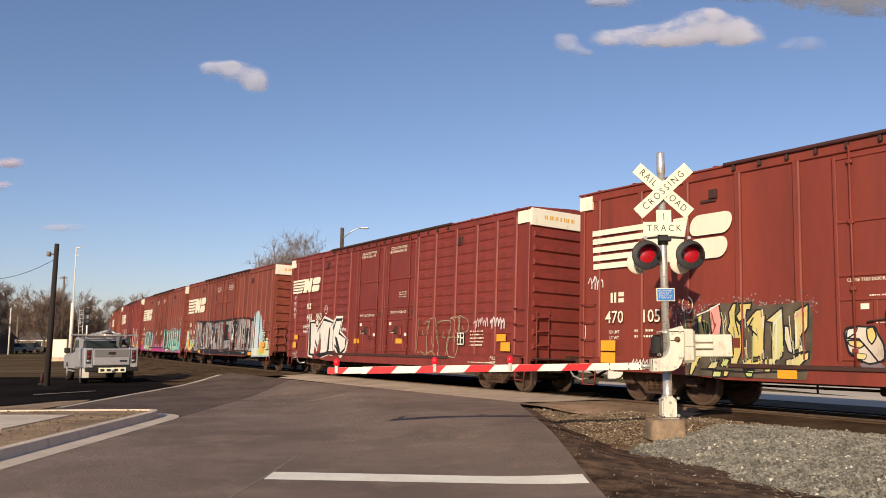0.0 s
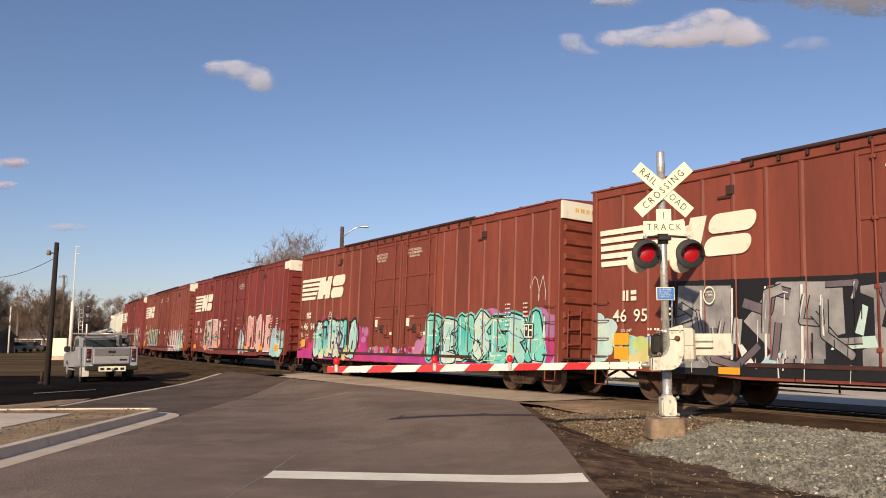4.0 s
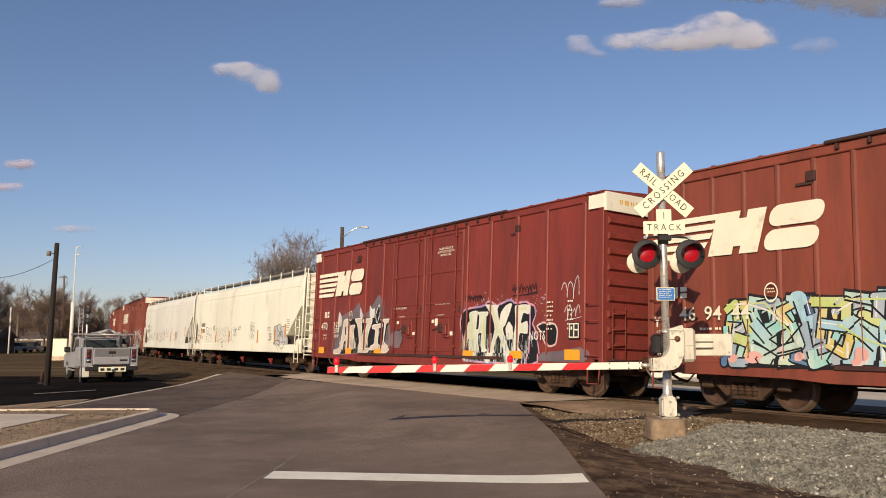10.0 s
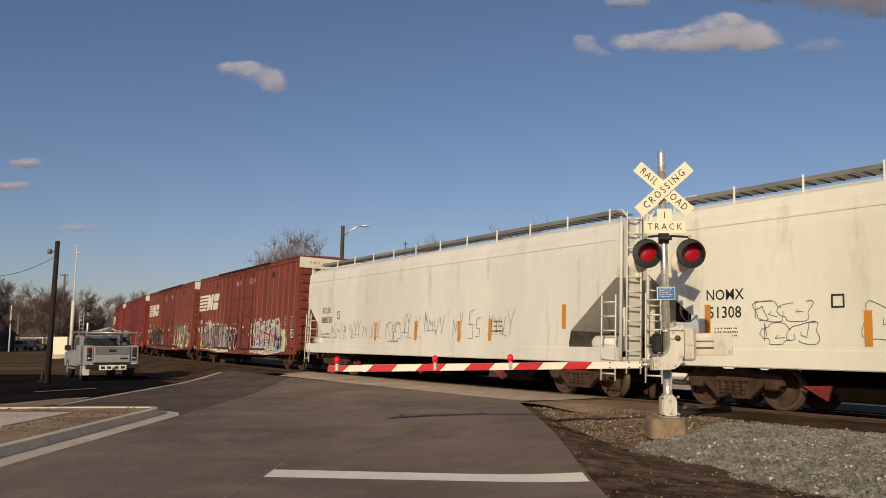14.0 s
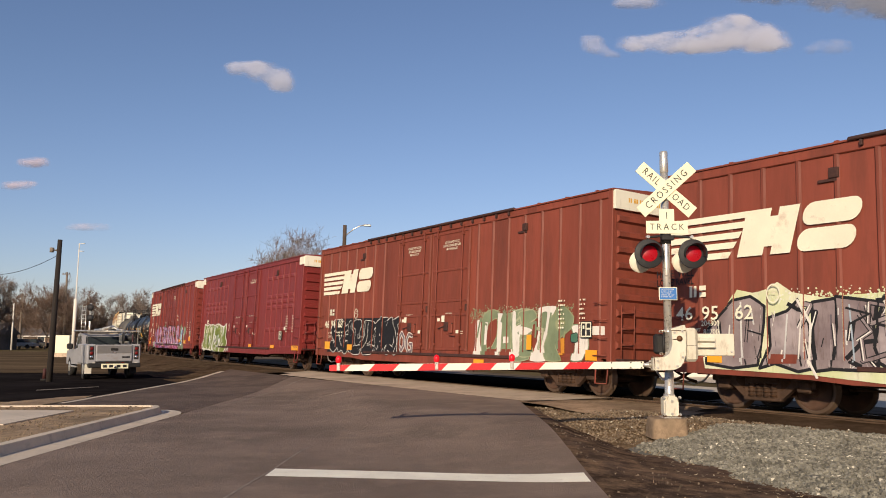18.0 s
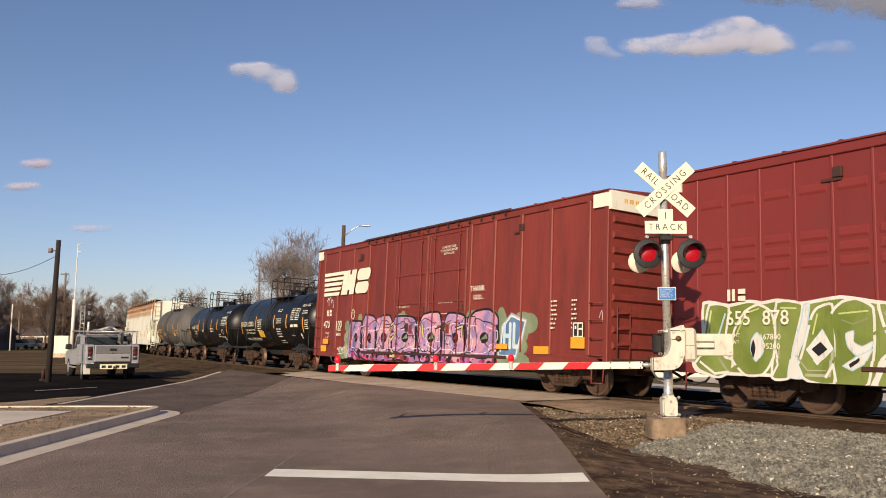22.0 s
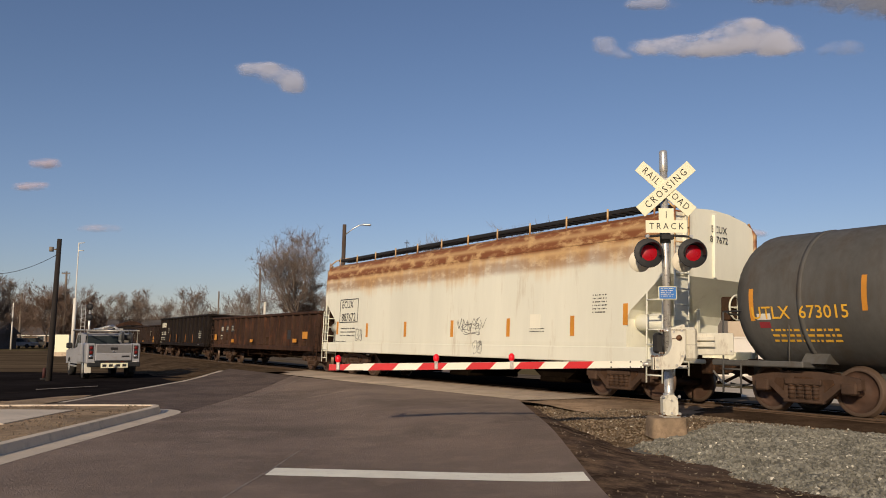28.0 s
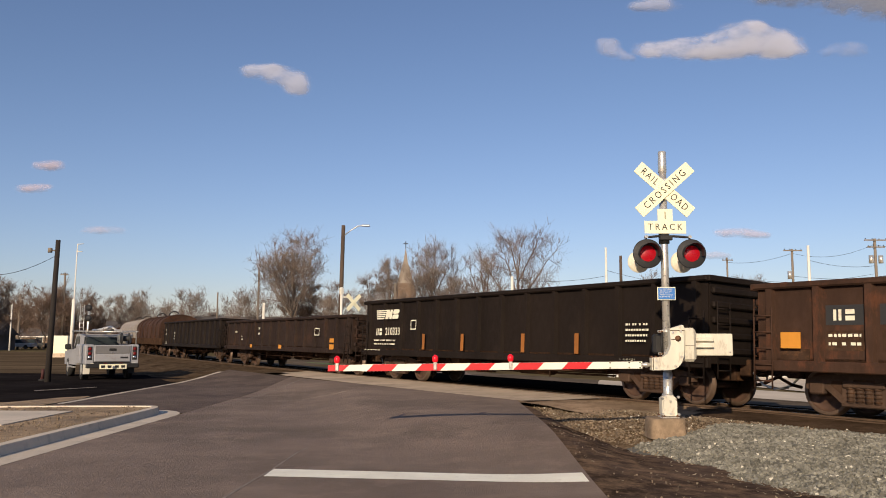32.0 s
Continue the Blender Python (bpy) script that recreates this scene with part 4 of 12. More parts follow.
    part("conduit", Geo().tube([(-0.10, -0.09, 1.44), (-0.115, -0.10, 1.60), (-0.10, -0.09, 1.84)], 0.018, 8), BLACK_IRON, top, "thin dark rod beside the mast")
    for z in (1.46, 1.84):
        g = Geo().tube([(0, 0, z - 0.03), (0, 0, z + 0.03)], 0.080, 14)
        g.cbox(-0.17, -0.05, -0.09, -0.03, z - 0.022, z + 0.022, 0.008)
        cl = part("clamp", g, GALV, top, "bolted band clamp")
        for x in (-0.15, -0.11):
            part("clamp_bolt", Geo().tube([(x, -0.11, z), (x, -0.08, z)], 0.016, 6), RUSTY, cl)
    # the arm, nearly level across the lane
    x0, x1, za, zb = -0.52, -5.76, 1.278, 1.205
    g = Geo()
    g.tube([(-0.54, -0.36, 1.278), (-0.37, -0.36, 1.282)], 0.034, 12)
    g.tube([(-0.47, -0.36, 1.279), (-0.43, -0.36, 1.280)], 0.046, 12)
    part("arm_adapter", g, GALV, top, "round metal arm adapter")
    g = Geo()
    def arm_z(x):
        return za + (zb - za) * (x - x0) / (x1 - x0)
    def bar(g, xa, xb, h, y0, y1, m=0):
        g.add([(xa, y0, arm_z(xa) - h), (xb, y0, arm_z(xb) - h), (xb, y0, arm_z(xb) + h), (xa, y0, arm_z(xa) + h), (xa, y1, arm_z(xa) - h), (xb, y1, arm_z(xb) - h), (xb, y1, arm_z(xb) + h), (xa, y1, arm_z(xa) + h)],
              [(0, 1, 2, 3), (4, 7, 6, 5), (0, 4, 5, 1), (2, 6, 7, 3), (0, 3, 7, 4), (1, 5, 6, 2)], m)
    bar(g, x0, -5.20, 0.058, -0.37, -0.34)
    bar(g, -5.16, x1, 0.052, -0.365, -0.345)
    arm = part("gate_arm", g, ARM_WHITE, top, "long flat gate arm with red stripes")
    for x in (-0.56, -0.74, -1.06):
        for dz in (-0.042, 0.042):
            part("arm_bolt", Geo().tube([(x, -0.378, arm_z(x) + dz), (x, -0.368, arm_z(x) + dz)], 0.013, 8), BLACK_IRON, arm)
    w, k = 0.407, 0
    xa = -1.35
    while xa > -5.7:
        xb = max(xa - w, -5.775)
        sl = 0.11
        g = Geo()
        y = -0.3725 if xa > -5.2 else -0.3675
        h = 0.057 if xa > -5.2 else 0.051
        pts = [(xa, h), (max(xb, -5.77), h), (max(xb - sl, -5.775), -h), (xa - sl, -h)]
        g.sheet([(px, y, arm_z(px) + pz) for px, pz in pts])
        part("red_stripe", g, ARM_RED, arm)
        xa -= 0.813
        k += 1
    for x in (-2.72, -3.98, -5.62):
        g = Geo()
        g.cbox(x - 0.03, x + 0.03, -0.385, -0.335, arm_z(x) - 0.05, arm_z(x) + 0.09, 0.01)
        lamp = part("arm_lamp", g, GALV, arm, "small red lamp on the gate arm")
        g = Geo()
        g.lathe([(0.0, 0.03), (0.02, 0.05), (0.09, 0.05), (0.12, 0.02), (0.125, 0.001)], Matrix.Translation((x, -0.36, arm_z(x) + 0.08)) @ Matrix.Rotation(radians(-90), 4, "Y"), 14)
        part("lamp_lens", g, LAMP_RED_DIM, lamp, "red lens")
    return top


signal()

# ---- the freight train: local X runs forward, -Y is the side that faces the camera, z = 0 is the rail head ----
SHARED = {}
WHEELSETS = []


def shared(key, make, mats):
    """One mesh for all alike parts."""
    if key not in SHARED:
        SHARED[key] = make().mesh(key[0] if isinstance(key, tuple) else key, mats)
    return SHARED[key]


def side_frame_geo():
    g = Geo()
    ring = [(-1.12, 0.50), (-1.12, 0.68), (-0.95, 0.72), (-0.30, 0.80), (0.30, 0.80), (0.95, 0.72), (1.12, 0.68), (1.12, 0.50), (0.90, 0.44), (0.72, 0.50), (0.55, 0.36), (0.36, 0.20), (-0.36, 0.20), (-0.55, 0.36), (-0.72, 0.50), (-0.90, 0.44)]
    g.prism(ring, 0.13, Matrix.Translation((0, -0.065, 0)))
    for sx in (-1, 1):
        g.prism([(sx * 0.42, 0.42), (sx * 0.62, 0.58), (sx * 0.58, 0.66), (sx * 0.40, 0.66)], 0.02, Matrix.Translation((0, -0.078, 0)), 1)
        g.cbox(sx * 0.89 - 0.15, sx * 0.89 + 0.15, -0.11, 0.05, 0.40, 0.62, 0.03)
    for k in range(4):
        x = -0.25 + 0.165 * k
        g.tube([(x, -0.05, 0.27), (x, -0.05, 0.56)], 0.065, 8, 0)
        for q in range(4):
            g.tube([(x, -0.05, 0.30 + q * 0.07), (x, -0.05, 0.325 + q * 0.07)], 0.078, 8, 1)
    g.cbox(-0.38, 0.38, -0.12, 0.0, 0.54, 0.66, 0.02)
    g.cbox(-0.42, 0.42, -0.11, 0.0, 0.20, 0.27, 0.02)
    return g


def wheelset_geo():
    g = Geo()
    for sy in (-1, 1):
        at = Matrix.Translation((0, sy * 0.72, 0)) @ Matrix.Rotation(radians(90 * sy), 4, "Z")
        g.lathe([(0.02, 0.001), (0.02, 0.12), (-0.01, 0.18), (-0.035, 0.30), (0.0, 0.37), (0.045, 0.385)], at, 30, 0)
        g.lathe([(0.045, 0.385), (0.05, 0.44), (0.045, 0.452), (-0.05, 0.458), (-0.06, 0.485), (-0.085, 0.48), (-0.085, 0.40)], at, 30, 1)
        g.lathe([(-0.085, 0.40), (-0.07, 0.3), (-0.06, 0.1)], at, 30, 0)
        g.lathe([(0.02, 0.10), (0.30, 0.095), (0.31, 0.06), (0.325, 0.001)], at, 12, 0)
        for k in range(3):
            a = k * 2 * math.pi / 3
            p = at @ Vector((0.315, 0.055 * math.cos(a), 0.055 * math.sin(a)))
            q = at @ Vector((0.345, 0.055 * math.cos(a), 0.055 * math.sin(a)))
            g.tube([p, q], 0.014, 6, 1)
    g.tube([(0, -0.72, 0), (0, 0.72, 0)], 0.085, 12, 0)
    return g


def bogie(car, x):
    g = Geo()
    key = "bogie"
    if key not in SHARED:
        g.cbox(-0.22, 0.22, -1.1, 1.1, 0.46, 0.72, 0.03)
        g.cbox(-0.3, 0.3, -0.35, 0.35, 0.70, 0.80, 0.03)
        for sx in (-1, 1):
            g.tube([(sx * 0.46, -0.8, 0.36), (sx * 0.46, 0.8, 0.36)], 0.06, 8)
        SHARED[key] = g.mesh("bogie", GRIME)
    b = part("bogie", SHARED[key], None, car, "rusty four-wheel bogie", at=pose(x, 0, 0))
    for sy in (-1, 1):
        part("side_frame", shared("side_frame", side_frame_geo, [TRUCK_STEEL, GRIME]), None, b, at=pose(0, sy * 1.03, 0, 0, 0, 0 if sy < 0 else 180))
    for sx in (-0.89, 0.89):
        w = part("wheelset", shared("wheelset", wheelset_geo, [WHEEL_STEEL, WHEEL_RIM]), None, b, at=pose(sx, 0, 0.458))
        WHEELSETS.append((w, car, sx))
    return b


def coupler(car, x, sx):
    def make():
        g = Geo()
        g.cbox(-0.25, 0.12, -0.28, 0.28, 0.66, 1.02, 0.03)
        g.cbox(0.10, 0.62, -0.09, 0.09, 0.74, 0.94, 0.03)
        g.prism([(0.55, -0.16), (0.86, -0.20), (0.92, -0.05), (0.78, 0.02), (0.80, 0.16), (0.55, 0.15)], 0.28, Matrix.Translation((0, 0, 0.98)) @ Matrix.Rotation(radians(-90), 4, "X"))
        g.tube([(0.2, 0.3, 0.72), (0.6, 0.34, 0.52), (0.85, 0.3, 0.48)], 0.035, 7)
        return g
    part("air_hose", shared("air_hose", lambda: Geo().tube([(0.15, -0.34, 0.74), (0.42, -0.38, 0.50), (0.66, -0.34, 0.42), (0.90, -0.22, 0.47)], 0.024, 7), GALV), None, car, "pale brake hose", at=pose(x, 0, 0, 0, 0, 0 if sx > 0 else 180))
    part("coupler", shared("coupler", make, GRIME), None, car, at=pose(x, 0, 0, 0, 0, 0 if sx > 0 else 180))


def pipe_set(car, L, high=False):
    """Brake rigging and cross bearers under the floor."""
    def make():
        g = Geo()
        g.cbox(-L / 2 + 0.3, L / 2 - 0.3, -0.32, 0.32, 0.84 if high else 0.55, 0.92, 0.02)
        if high:
            return g
        for x in (-0.27, -0.12, 0.10, 0.26):
            g.cbox(x * L - 0.08, x * L + 0.08, -1.35, 1.35, 0.66, 0.90, 0.02)
        g.tube([(0.6, -0.75, 0.66), (1.9, -0.75, 0.66)], 0.21, 14)
        g.cbox(-1.6, -1.0, -0.85, -0.45, 0.42, 0.75, 0.04)
        g.tube([(-L / 2 + 3.6, -1.1, 0.60), (-1.0, -1.1, 0.58), (2.4, -1.15, 0.60), (L / 2 - 3.6, -1.1, 0.62)], 0.022, 6)
        g.tube([(-L / 2 + 3.6, -0.6, 0.50), (L / 2 - 3.6, -0.6, 0.52)], 0.03, 6)
        for x in (-2.6, -0.4, 2.2):
            g.tube([(x, -1.12, 0.42), (x, -1.12, 0.86)], 0.02, 6)
        return g
    part("underframe", shared(("underframe", L, high), make, GRIME), None, car, "dirty underframe with brake gear")


def ladder(g, x, y, z0, z1, w, n, along="x", m=0, r=0.017):
    dx, dy = (w / 2, 0) if along == "x" else (0, w / 2)
    for sgn in (-1, 1):
        g.tube([(x + sgn * dx, y + sgn * dy, z0), (x + sgn * dx, y + sgn * dy, z1)], r, 6, m)
    for k in range(n):
        z = z0 + (z1 - z0) * (k + 0.5) / n
        g.tube([(x - dx, y - dy, z), (x + dx, y + dy, z)], r, 6, m)


BOX_L, SKIN = 17.0, 1.535
POST_U = [0.62, 1.95, 3.25, 4.55, 5.85, 11.15, 12.35, 13.6, 14.85, 16.3]
RIB_U = [0.95 + 0.76 * k for k in range(7)] + [11.35 + 0.74 * k for k in range(8)]
PANEL_U = [0.70, 2.05, 3.35, 4.65, 5.95, 11.05, 12.15, 13.35, 14.45, 15.45, 16.35]
DASH_U = [0.8 + 0.755 * k for k in range(7)] + [12.12 + 0.76 * k for k in range(6)]


def logo(car, u, z, w, h, y, m=None):
    """The painted emblem: five plain stripes and heavy slanted blocks."""
    m = m or STENCIL
    x0 = u - BOX_L / 2
    for k in range(5):
        za = z + h * (1 - k * 0.215) - 0.14 * h
        g = Geo().sheet([(x0 + 0.01 * k, y, za), (x0 + w * (0.47 - 0.03 * k), y, za), (x0 + w * (0.49 - 0.03 * k), y, za + 0.14 * h), (x0 + 0.01 * k, y, za + 0.14 * h)])
        part("emblem_stripe", g, m, car, "white painted emblem stripe")
    yy = y - 0.0006

    def slab(f0, f1, z0, z1, soft=0.0):
        """A slanted block; soft rounds its corners by that share of its height."""
        ring = []
        w_, h_ = (f1 - f0) * w, (z1 - z0) * h
        r = soft * h_
        for cx, cz, a0 in ((w_ - r, r, -90), (w_ - r, h_ - r, 0), (r, h_ - r, 90), (r, r, 180)):
            for k in range(5 if r else 1):
                a = radians(a0 + 22.5 * k)
                px, pz = cx + r * math.cos(a), cz + r * math.sin(a)
                ring.append((x0 + f0 * w + px + 0.055 * w * (z0 + pz / h), yy, z + z0 * h + pz))
        part("emblem_block", Geo().sheet(ring), m, car, "white painted emblem block")
    slab(0.40, 0.535, 0.0, 1.0)
    slab(0.535, 0.575, 0.18, 0.82)
    slab(0.575, 0.675, 0.0, 1.0)
    slab(0.70, 0.965, 0.0, 0.46, 0.45)
    slab(0.70, 0.965, 0.53, 1.0, 0.45)


def boxcar(style, paint, label, roof_mid=True, end_white=True, side_patch=False):
    L, H, W = BOX_L, 5.04, 1.6
    car = thing("boxcar", None, None, label, "boxcar", group="freight cars in the train")
    pipe_set(car, L)

    def put_part(name, key, make, at=None):
        return part(name, shared((name, key, paint.name), make, paint), None, car, at=at)

    put_part("body", "shell", lambda: Geo().box(-L / 2 + 0.04, L / 2 - 0.04, -SKIN, SKIN, 0.92, 4.98))
    for sx in (-1, 1):
        for sy in (-1, 1):
            put_part("corner_post", "corner", lambda: Geo().cbox(-0.08, 0.08, -0.07, 0.07, 0.70, 5.0, 0.015), pose(sx * (L / 2 - 0.08), sy * (W - 0.07), 0))
    for sy in (-1, 1):
        put_part("top_chord", "chord", lambda: Geo().cbox(-L / 2 + 0.16, L / 2 - 0.16, -0.046, 0.046, 4.80, 5.0, 0.015), pose(0, sy * 1.536, 0))
        put_part("bottom_chord", "chord", lambda: Geo().cbox(-L / 2 + 0.16, L / 2 - 0.16, -0.05, 0.05, 0.92, 1.02, 0.012), pose(0, sy * 1.54, 0))
    us, half, y0, bevel = {"post": (POST_U, 0.075, W, 0.025), "rib": (RIB_U, 0.06, SKIN + 0.042, 0.035), "corr": (PANEL_U, 0.085, W, 0.03), "dash": (DASH_U, 0.03, SKIN + 0.022, 0.012)}[style]
    for u in us:
        put_part("side_post", style, lambda: Geo().cbox(-half, half, -y0, -1.49, 0.97, 4.84, bevel), pose(u - L / 2, 0, 0))

    def rib(wd):
        deep, h = 0.028 if style == "corr" else 0.022, 0.10
        return Geo().add([(0, -SKIN - 0.001, 0), (wd, -SKIN - 0.001, 0), (wd, -SKIN - 0.001, 2 * h), (0, -SKIN - 0.001, 2 * h), (0.012, -SKIN - deep, h * 0.5), (wd - 0.012, -SKIN - deep, h * 0.5), (wd - 0.012, -SKIN - deep, 1.5 * h), (0.012, -SKIN - deep, 1.5 * h)],
                         [(4, 5, 6, 7), (0, 1, 5, 4), (1, 2, 6, 5), (2, 3, 7, 6), (3, 0, 4, 7)])
    if style in ("corr", "dash"):
        # ribs pressed all over the panels, or only a trio of short ones with one above and one below
        heights = [1.55 + 0.305 * k for k in range(11)] if style == "corr" else [1.68, 2.72, 2.98, 3.24, 4.12]
        for a, b in zip(us, us[1:]):
            if b - a < 2.5:
                for z in heights:
                    put_part("pressed_rib", (style, round(b - a, 2)), lambda: rib(b - a - 0.2), pose(a - L / 2 + 0.10, 0, z))

    def sill():
        g = Geo()
        for sy in (-1, 1):
            a, b = sorted((sy * 1.50, sy * 1.585))
            g.prism([(-L / 2 + 0.35, 0.93), (-L / 2 + 0.35, 0.70), (-L / 2 + 3.4, 0.66), (-L / 2 + 4.2, 0.60), (L / 2 - 4.2, 0.60), (L / 2 - 3.4, 0.66), (L / 2 - 0.35, 0.70), (L / 2 - 0.35, 0.93)], b - a, Matrix.Translation((0, a, 0)))
        return g
    part("side_sill", shared(("side_sill", paint.name), sill, paint), None, car)

    def roof():
        g = Geo()
        g.prism([(-1.62, 4.985), (1.62, 4.985), (1.62, 5.02), (0, 5.13), (-1.62, 5.02)], L + 0.06, Matrix.Translation((-L / 2 - 0.03, 0, 0)) @ Matrix.Rotation(radians(-90), 4, "Z") @ Matrix.Diagonal((-1, 1, 1, 1)))
        for k in range(15):
            x = -L / 2 + 0.6 + k * (L - 1.2) / 14
            g.prism([(-1.60, 5.02), (1.60, 5.02), (1.60, 5.05), (0, 5.165), (-1.60, 5.05)], 0.07, Matrix.Translation((x, 0, 0)) @ Matrix.Rotation(radians(-90), 4, "Z") @ Matrix.Diagonal((-1, 1, 1, 1)))
        return g
    part("roof", shared(("roof", paint.name), roof, paint), None, car, "peaked steel roof in the body colour")
    if roof_mid:
        g = Geo()
        g.cbox(4.25 - L / 2, 13.15 - L / 2, -1.65, -1.57, 4.985, 5.06, 0.02)
        part("door_rail_cover", shared(("door_rail_cover", style), lambda: g, ROOF_RED if style == "post" else ROOF_DARK), None, car, "dark cover over the door rail")

    def end():
        g = Geo()
        g.box(-0.03, 0.03, -1.5, 1.5, 0.86, 4.99)
        return g

    def end_rib():
        h = 0.20
        return Geo().add([(0.029, -1.46, 0), (0.029, 1.46, 0), (0.029, 1.46, h), (0.029, -1.46, h), (0.10, -1.44, 0.05), (0.10, 1.44, 0.05), (0.10, 1.44, h - 0.05), (0.10, -1.44, h - 0.05)],
                         [(4, 5, 6, 7), (0, 1, 5, 4), (1, 2, 6, 5), (2, 3, 7, 6), (3, 0, 4, 7)])

    def end_ladder():
        g = Geo()
        ladder(g, 0.15, -1.18, 0.7, 2.2, 0.42, 4, "y")
        return g

    def brake():
        g = Geo()
        g.cbox(0.10, 0.22, 0.3, 0.7, 1.9, 2.3, 0.02)
        g.tube([(0.16, 0.5, 1.0), (0.16, 0.5, 2.0)], 0.02, 6)
        g.lathe([(0.26, 0.27), (0.29, 0.29), (0.26, 0.31), (0.24, 0.29), (0.26, 0.27)], Matrix.Translation((0, 0.5, 2.1)), 16)
        return g
    for sx in (-1, 1):
        ew = part("end_wall", shared(("end_wall", paint.name), end, paint), None, car, at=pose(sx * (L / 2 - 0.02), 0, 0, 0, 0, 0 if sx > 0 else 180))
        for k in range(9):
            part("end_rib", shared(("end_rib", paint.name), end_rib, paint), None, ew, at=pose(0, 0, 1.15 + k * 0.38))
        part("end_ladder", shared(("end_ladder", paint.name), end_ladder, paint), None, ew)
        if sx > 0:
            part("brake_wheel", shared("brake_wheel", brake, ROOF_DARK), None, ew)
        part("end_platform", shared("end_platform", lambda: Geo().box(0.0, 0.30, -1.45, 1.45, 0.90, 0.94), ROOF_DARK), None, ew)
    if end_white:
        g = Geo()
        g.box(L / 2 - 0.02, L / 2 + 0.085, -1.575, 1.575, 4.52, 4.985)
        bars_ = Geo()
        bars(bars_, 0, 0, 0.06, 1.1, 0.12, 1, random.Random(3), 0, 0.1)
        band = part("end_band", shared("end_band", lambda: g, RAIL_WHITE), None, car, "white band across the top of the end")
        part("band_print", shared("band_print", lambda: bars_, STENCIL_YELLOW), None, band, at=Matrix.Translation((L / 2 + 0.088, -1.15, 4.76)) @ Matrix.Rotation(radians(90), 4, "Z"))
    if side_patch:
        g = Geo()
        for x0, x1 in ((L / 2 - 0.52, L / 2 + 0.004), (-L / 2 - 0.004, -L / 2 + 0.42)):
            g = Geo().box(x0, x1, -W - 0.004, -1.55, 4.60, 4.94)
            part("corner_patch", g, RAIL_WHITE, car, "pale warning patch at the top corner")

    # two doors with their locking bars
    def door():
        g = Geo()
        g.cbox(-1.07, 1.07, -0.03, 0.03, 1.0, 4.78, 0.015)
        return g

    def cross_bar():
        return Geo().cbox(-1.0, 1.0, -0.055, -0.028, -0.035, 0.035, 0.01)

    def stile():
        return Geo().cbox(-0.035, 0.035, -0.052, -0.028, 1.0, 4.75, 0.01)

    def rod():
        g = Geo()
        g.tube([(0, 0, 0.92), (0, 0, 4.9)], 0.022, 7)
        for z in (1.2, 2.3, 3.5, 4.6):
            g.cbox(-0.05, 0.05, -0.03, 0.04, z - 0.04, z + 0.04, 0.01)
        return g

    def handle():
        g = Geo()
        g.cbox(-0.10, 0.10, -0.05, 0.02, 1.55, 1.85, 0.02)
        g.tube([(-0.05, -0.06, 1.5), (0.3, -0.07, 1.48)], 0.018, 6)
        return g
    for u in (7.65, 9.9):
        d = part("door", shared(("door", paint.name), door, paint), None, car, "plug door with locking bars", at=pose(u - L / 2, -1.555, 0))
        for z in (1.06, 2.12, 2.55, 3.52, 4.70):
            part("door_bar", shared(("door_bar", paint.name), cross_bar, paint), None, d, at=pose(0, 0, z))
        for dx in (-1.03, 1.03):
            part("door_stile", shared(("door_stile", paint.name), stile, paint), None, d, at=pose(dx, 0, 0))
        for dx in (-0.72, 0.72):
            part("locking_bar", shared(("locking_bar", paint.name), rod, paint), None, d, at=pose(dx, -0.075, 0))
        for dx in (-0.36, 0.36):
            part("door_stiffener", shared(("door_stiffener", paint.name), lambda: Geo().cbox(-0.04, 0.04, -0.05, -0.028, 1.10, 2.10, 0.01), paint), None, d, at=pose(dx, 0, 0))
        part("lock_box", shared("lock_box", lambda: Geo().cbox(-0.11, 0.11, -0.085, -0.028, 1.62, 1.90, 0.02).tube([(-0.11, -0.07, 1.76), (-0.42, -0.075, 1.70)], 0.018, 6).tube([(0.11, -0.07, 1.76), (0.40, -0.075, 1.86)], 0.018, 6), ROOF_DARK), None, d, "dark door lock with its levers", at=pose(-0.08, 0, 0))
        for dx, z in ((-0.55, 1.98), (0.52, 1.60)):
            part("notice_plate", shared("notice_plate", lambda: Geo().box(-0.075, 0.075, -0.034, -0.029, -0.05, 0.05), RAIL_WHITE), None, d, "small white notice plate", at=pose(dx, 0, z))
        part("stop_block", shared("stop_block", lambda: Geo().cbox(-0.05, 0.05, -0.07, -0.028, -0.10, 0.10, 0.01), ROOF_DARK), None, d, at=pose(0.98, -0.0, 2.33))
        part("handle", shared(("handle", paint.name), handle, paint), None, d, at=pose(0.2, -0.05, 0))
    if roof_mid:
        for k in range(15):
            part("rail_bracket", shared("rail_bracket", lambda: Geo().cbox(-0.025, 0.025, -1.655, -1.57, 4.86, 4.97, 0.008), ROOF_DARK), None, car, at=pose(4.5 + 0.6 * k - L / 2, 0, 0))
    g = Geo()
    g.cbox(4.3 - L / 2, 13.1 - L / 2, -1.63, -1.585, 0.84, 0.93, 0.015)
    part("door_rail", shared("door_rail", lambda: g, ROOF_DARK), None, car, "dirty lower door rail")

    for u0 in (0.12, 16.45):
        for k in range(4):
            part("grab_iron", shared(("grab_iron", paint.name), lambda: Geo().tube([(0, -1.56, 0), (0, -1.66, 0), (0.42, -1.66, 0), (0.42, -1.56, 0)], 0.014, 5), paint), None, car, at=pose(u0 - L / 2, 0, 1.0 + k * 0.42))
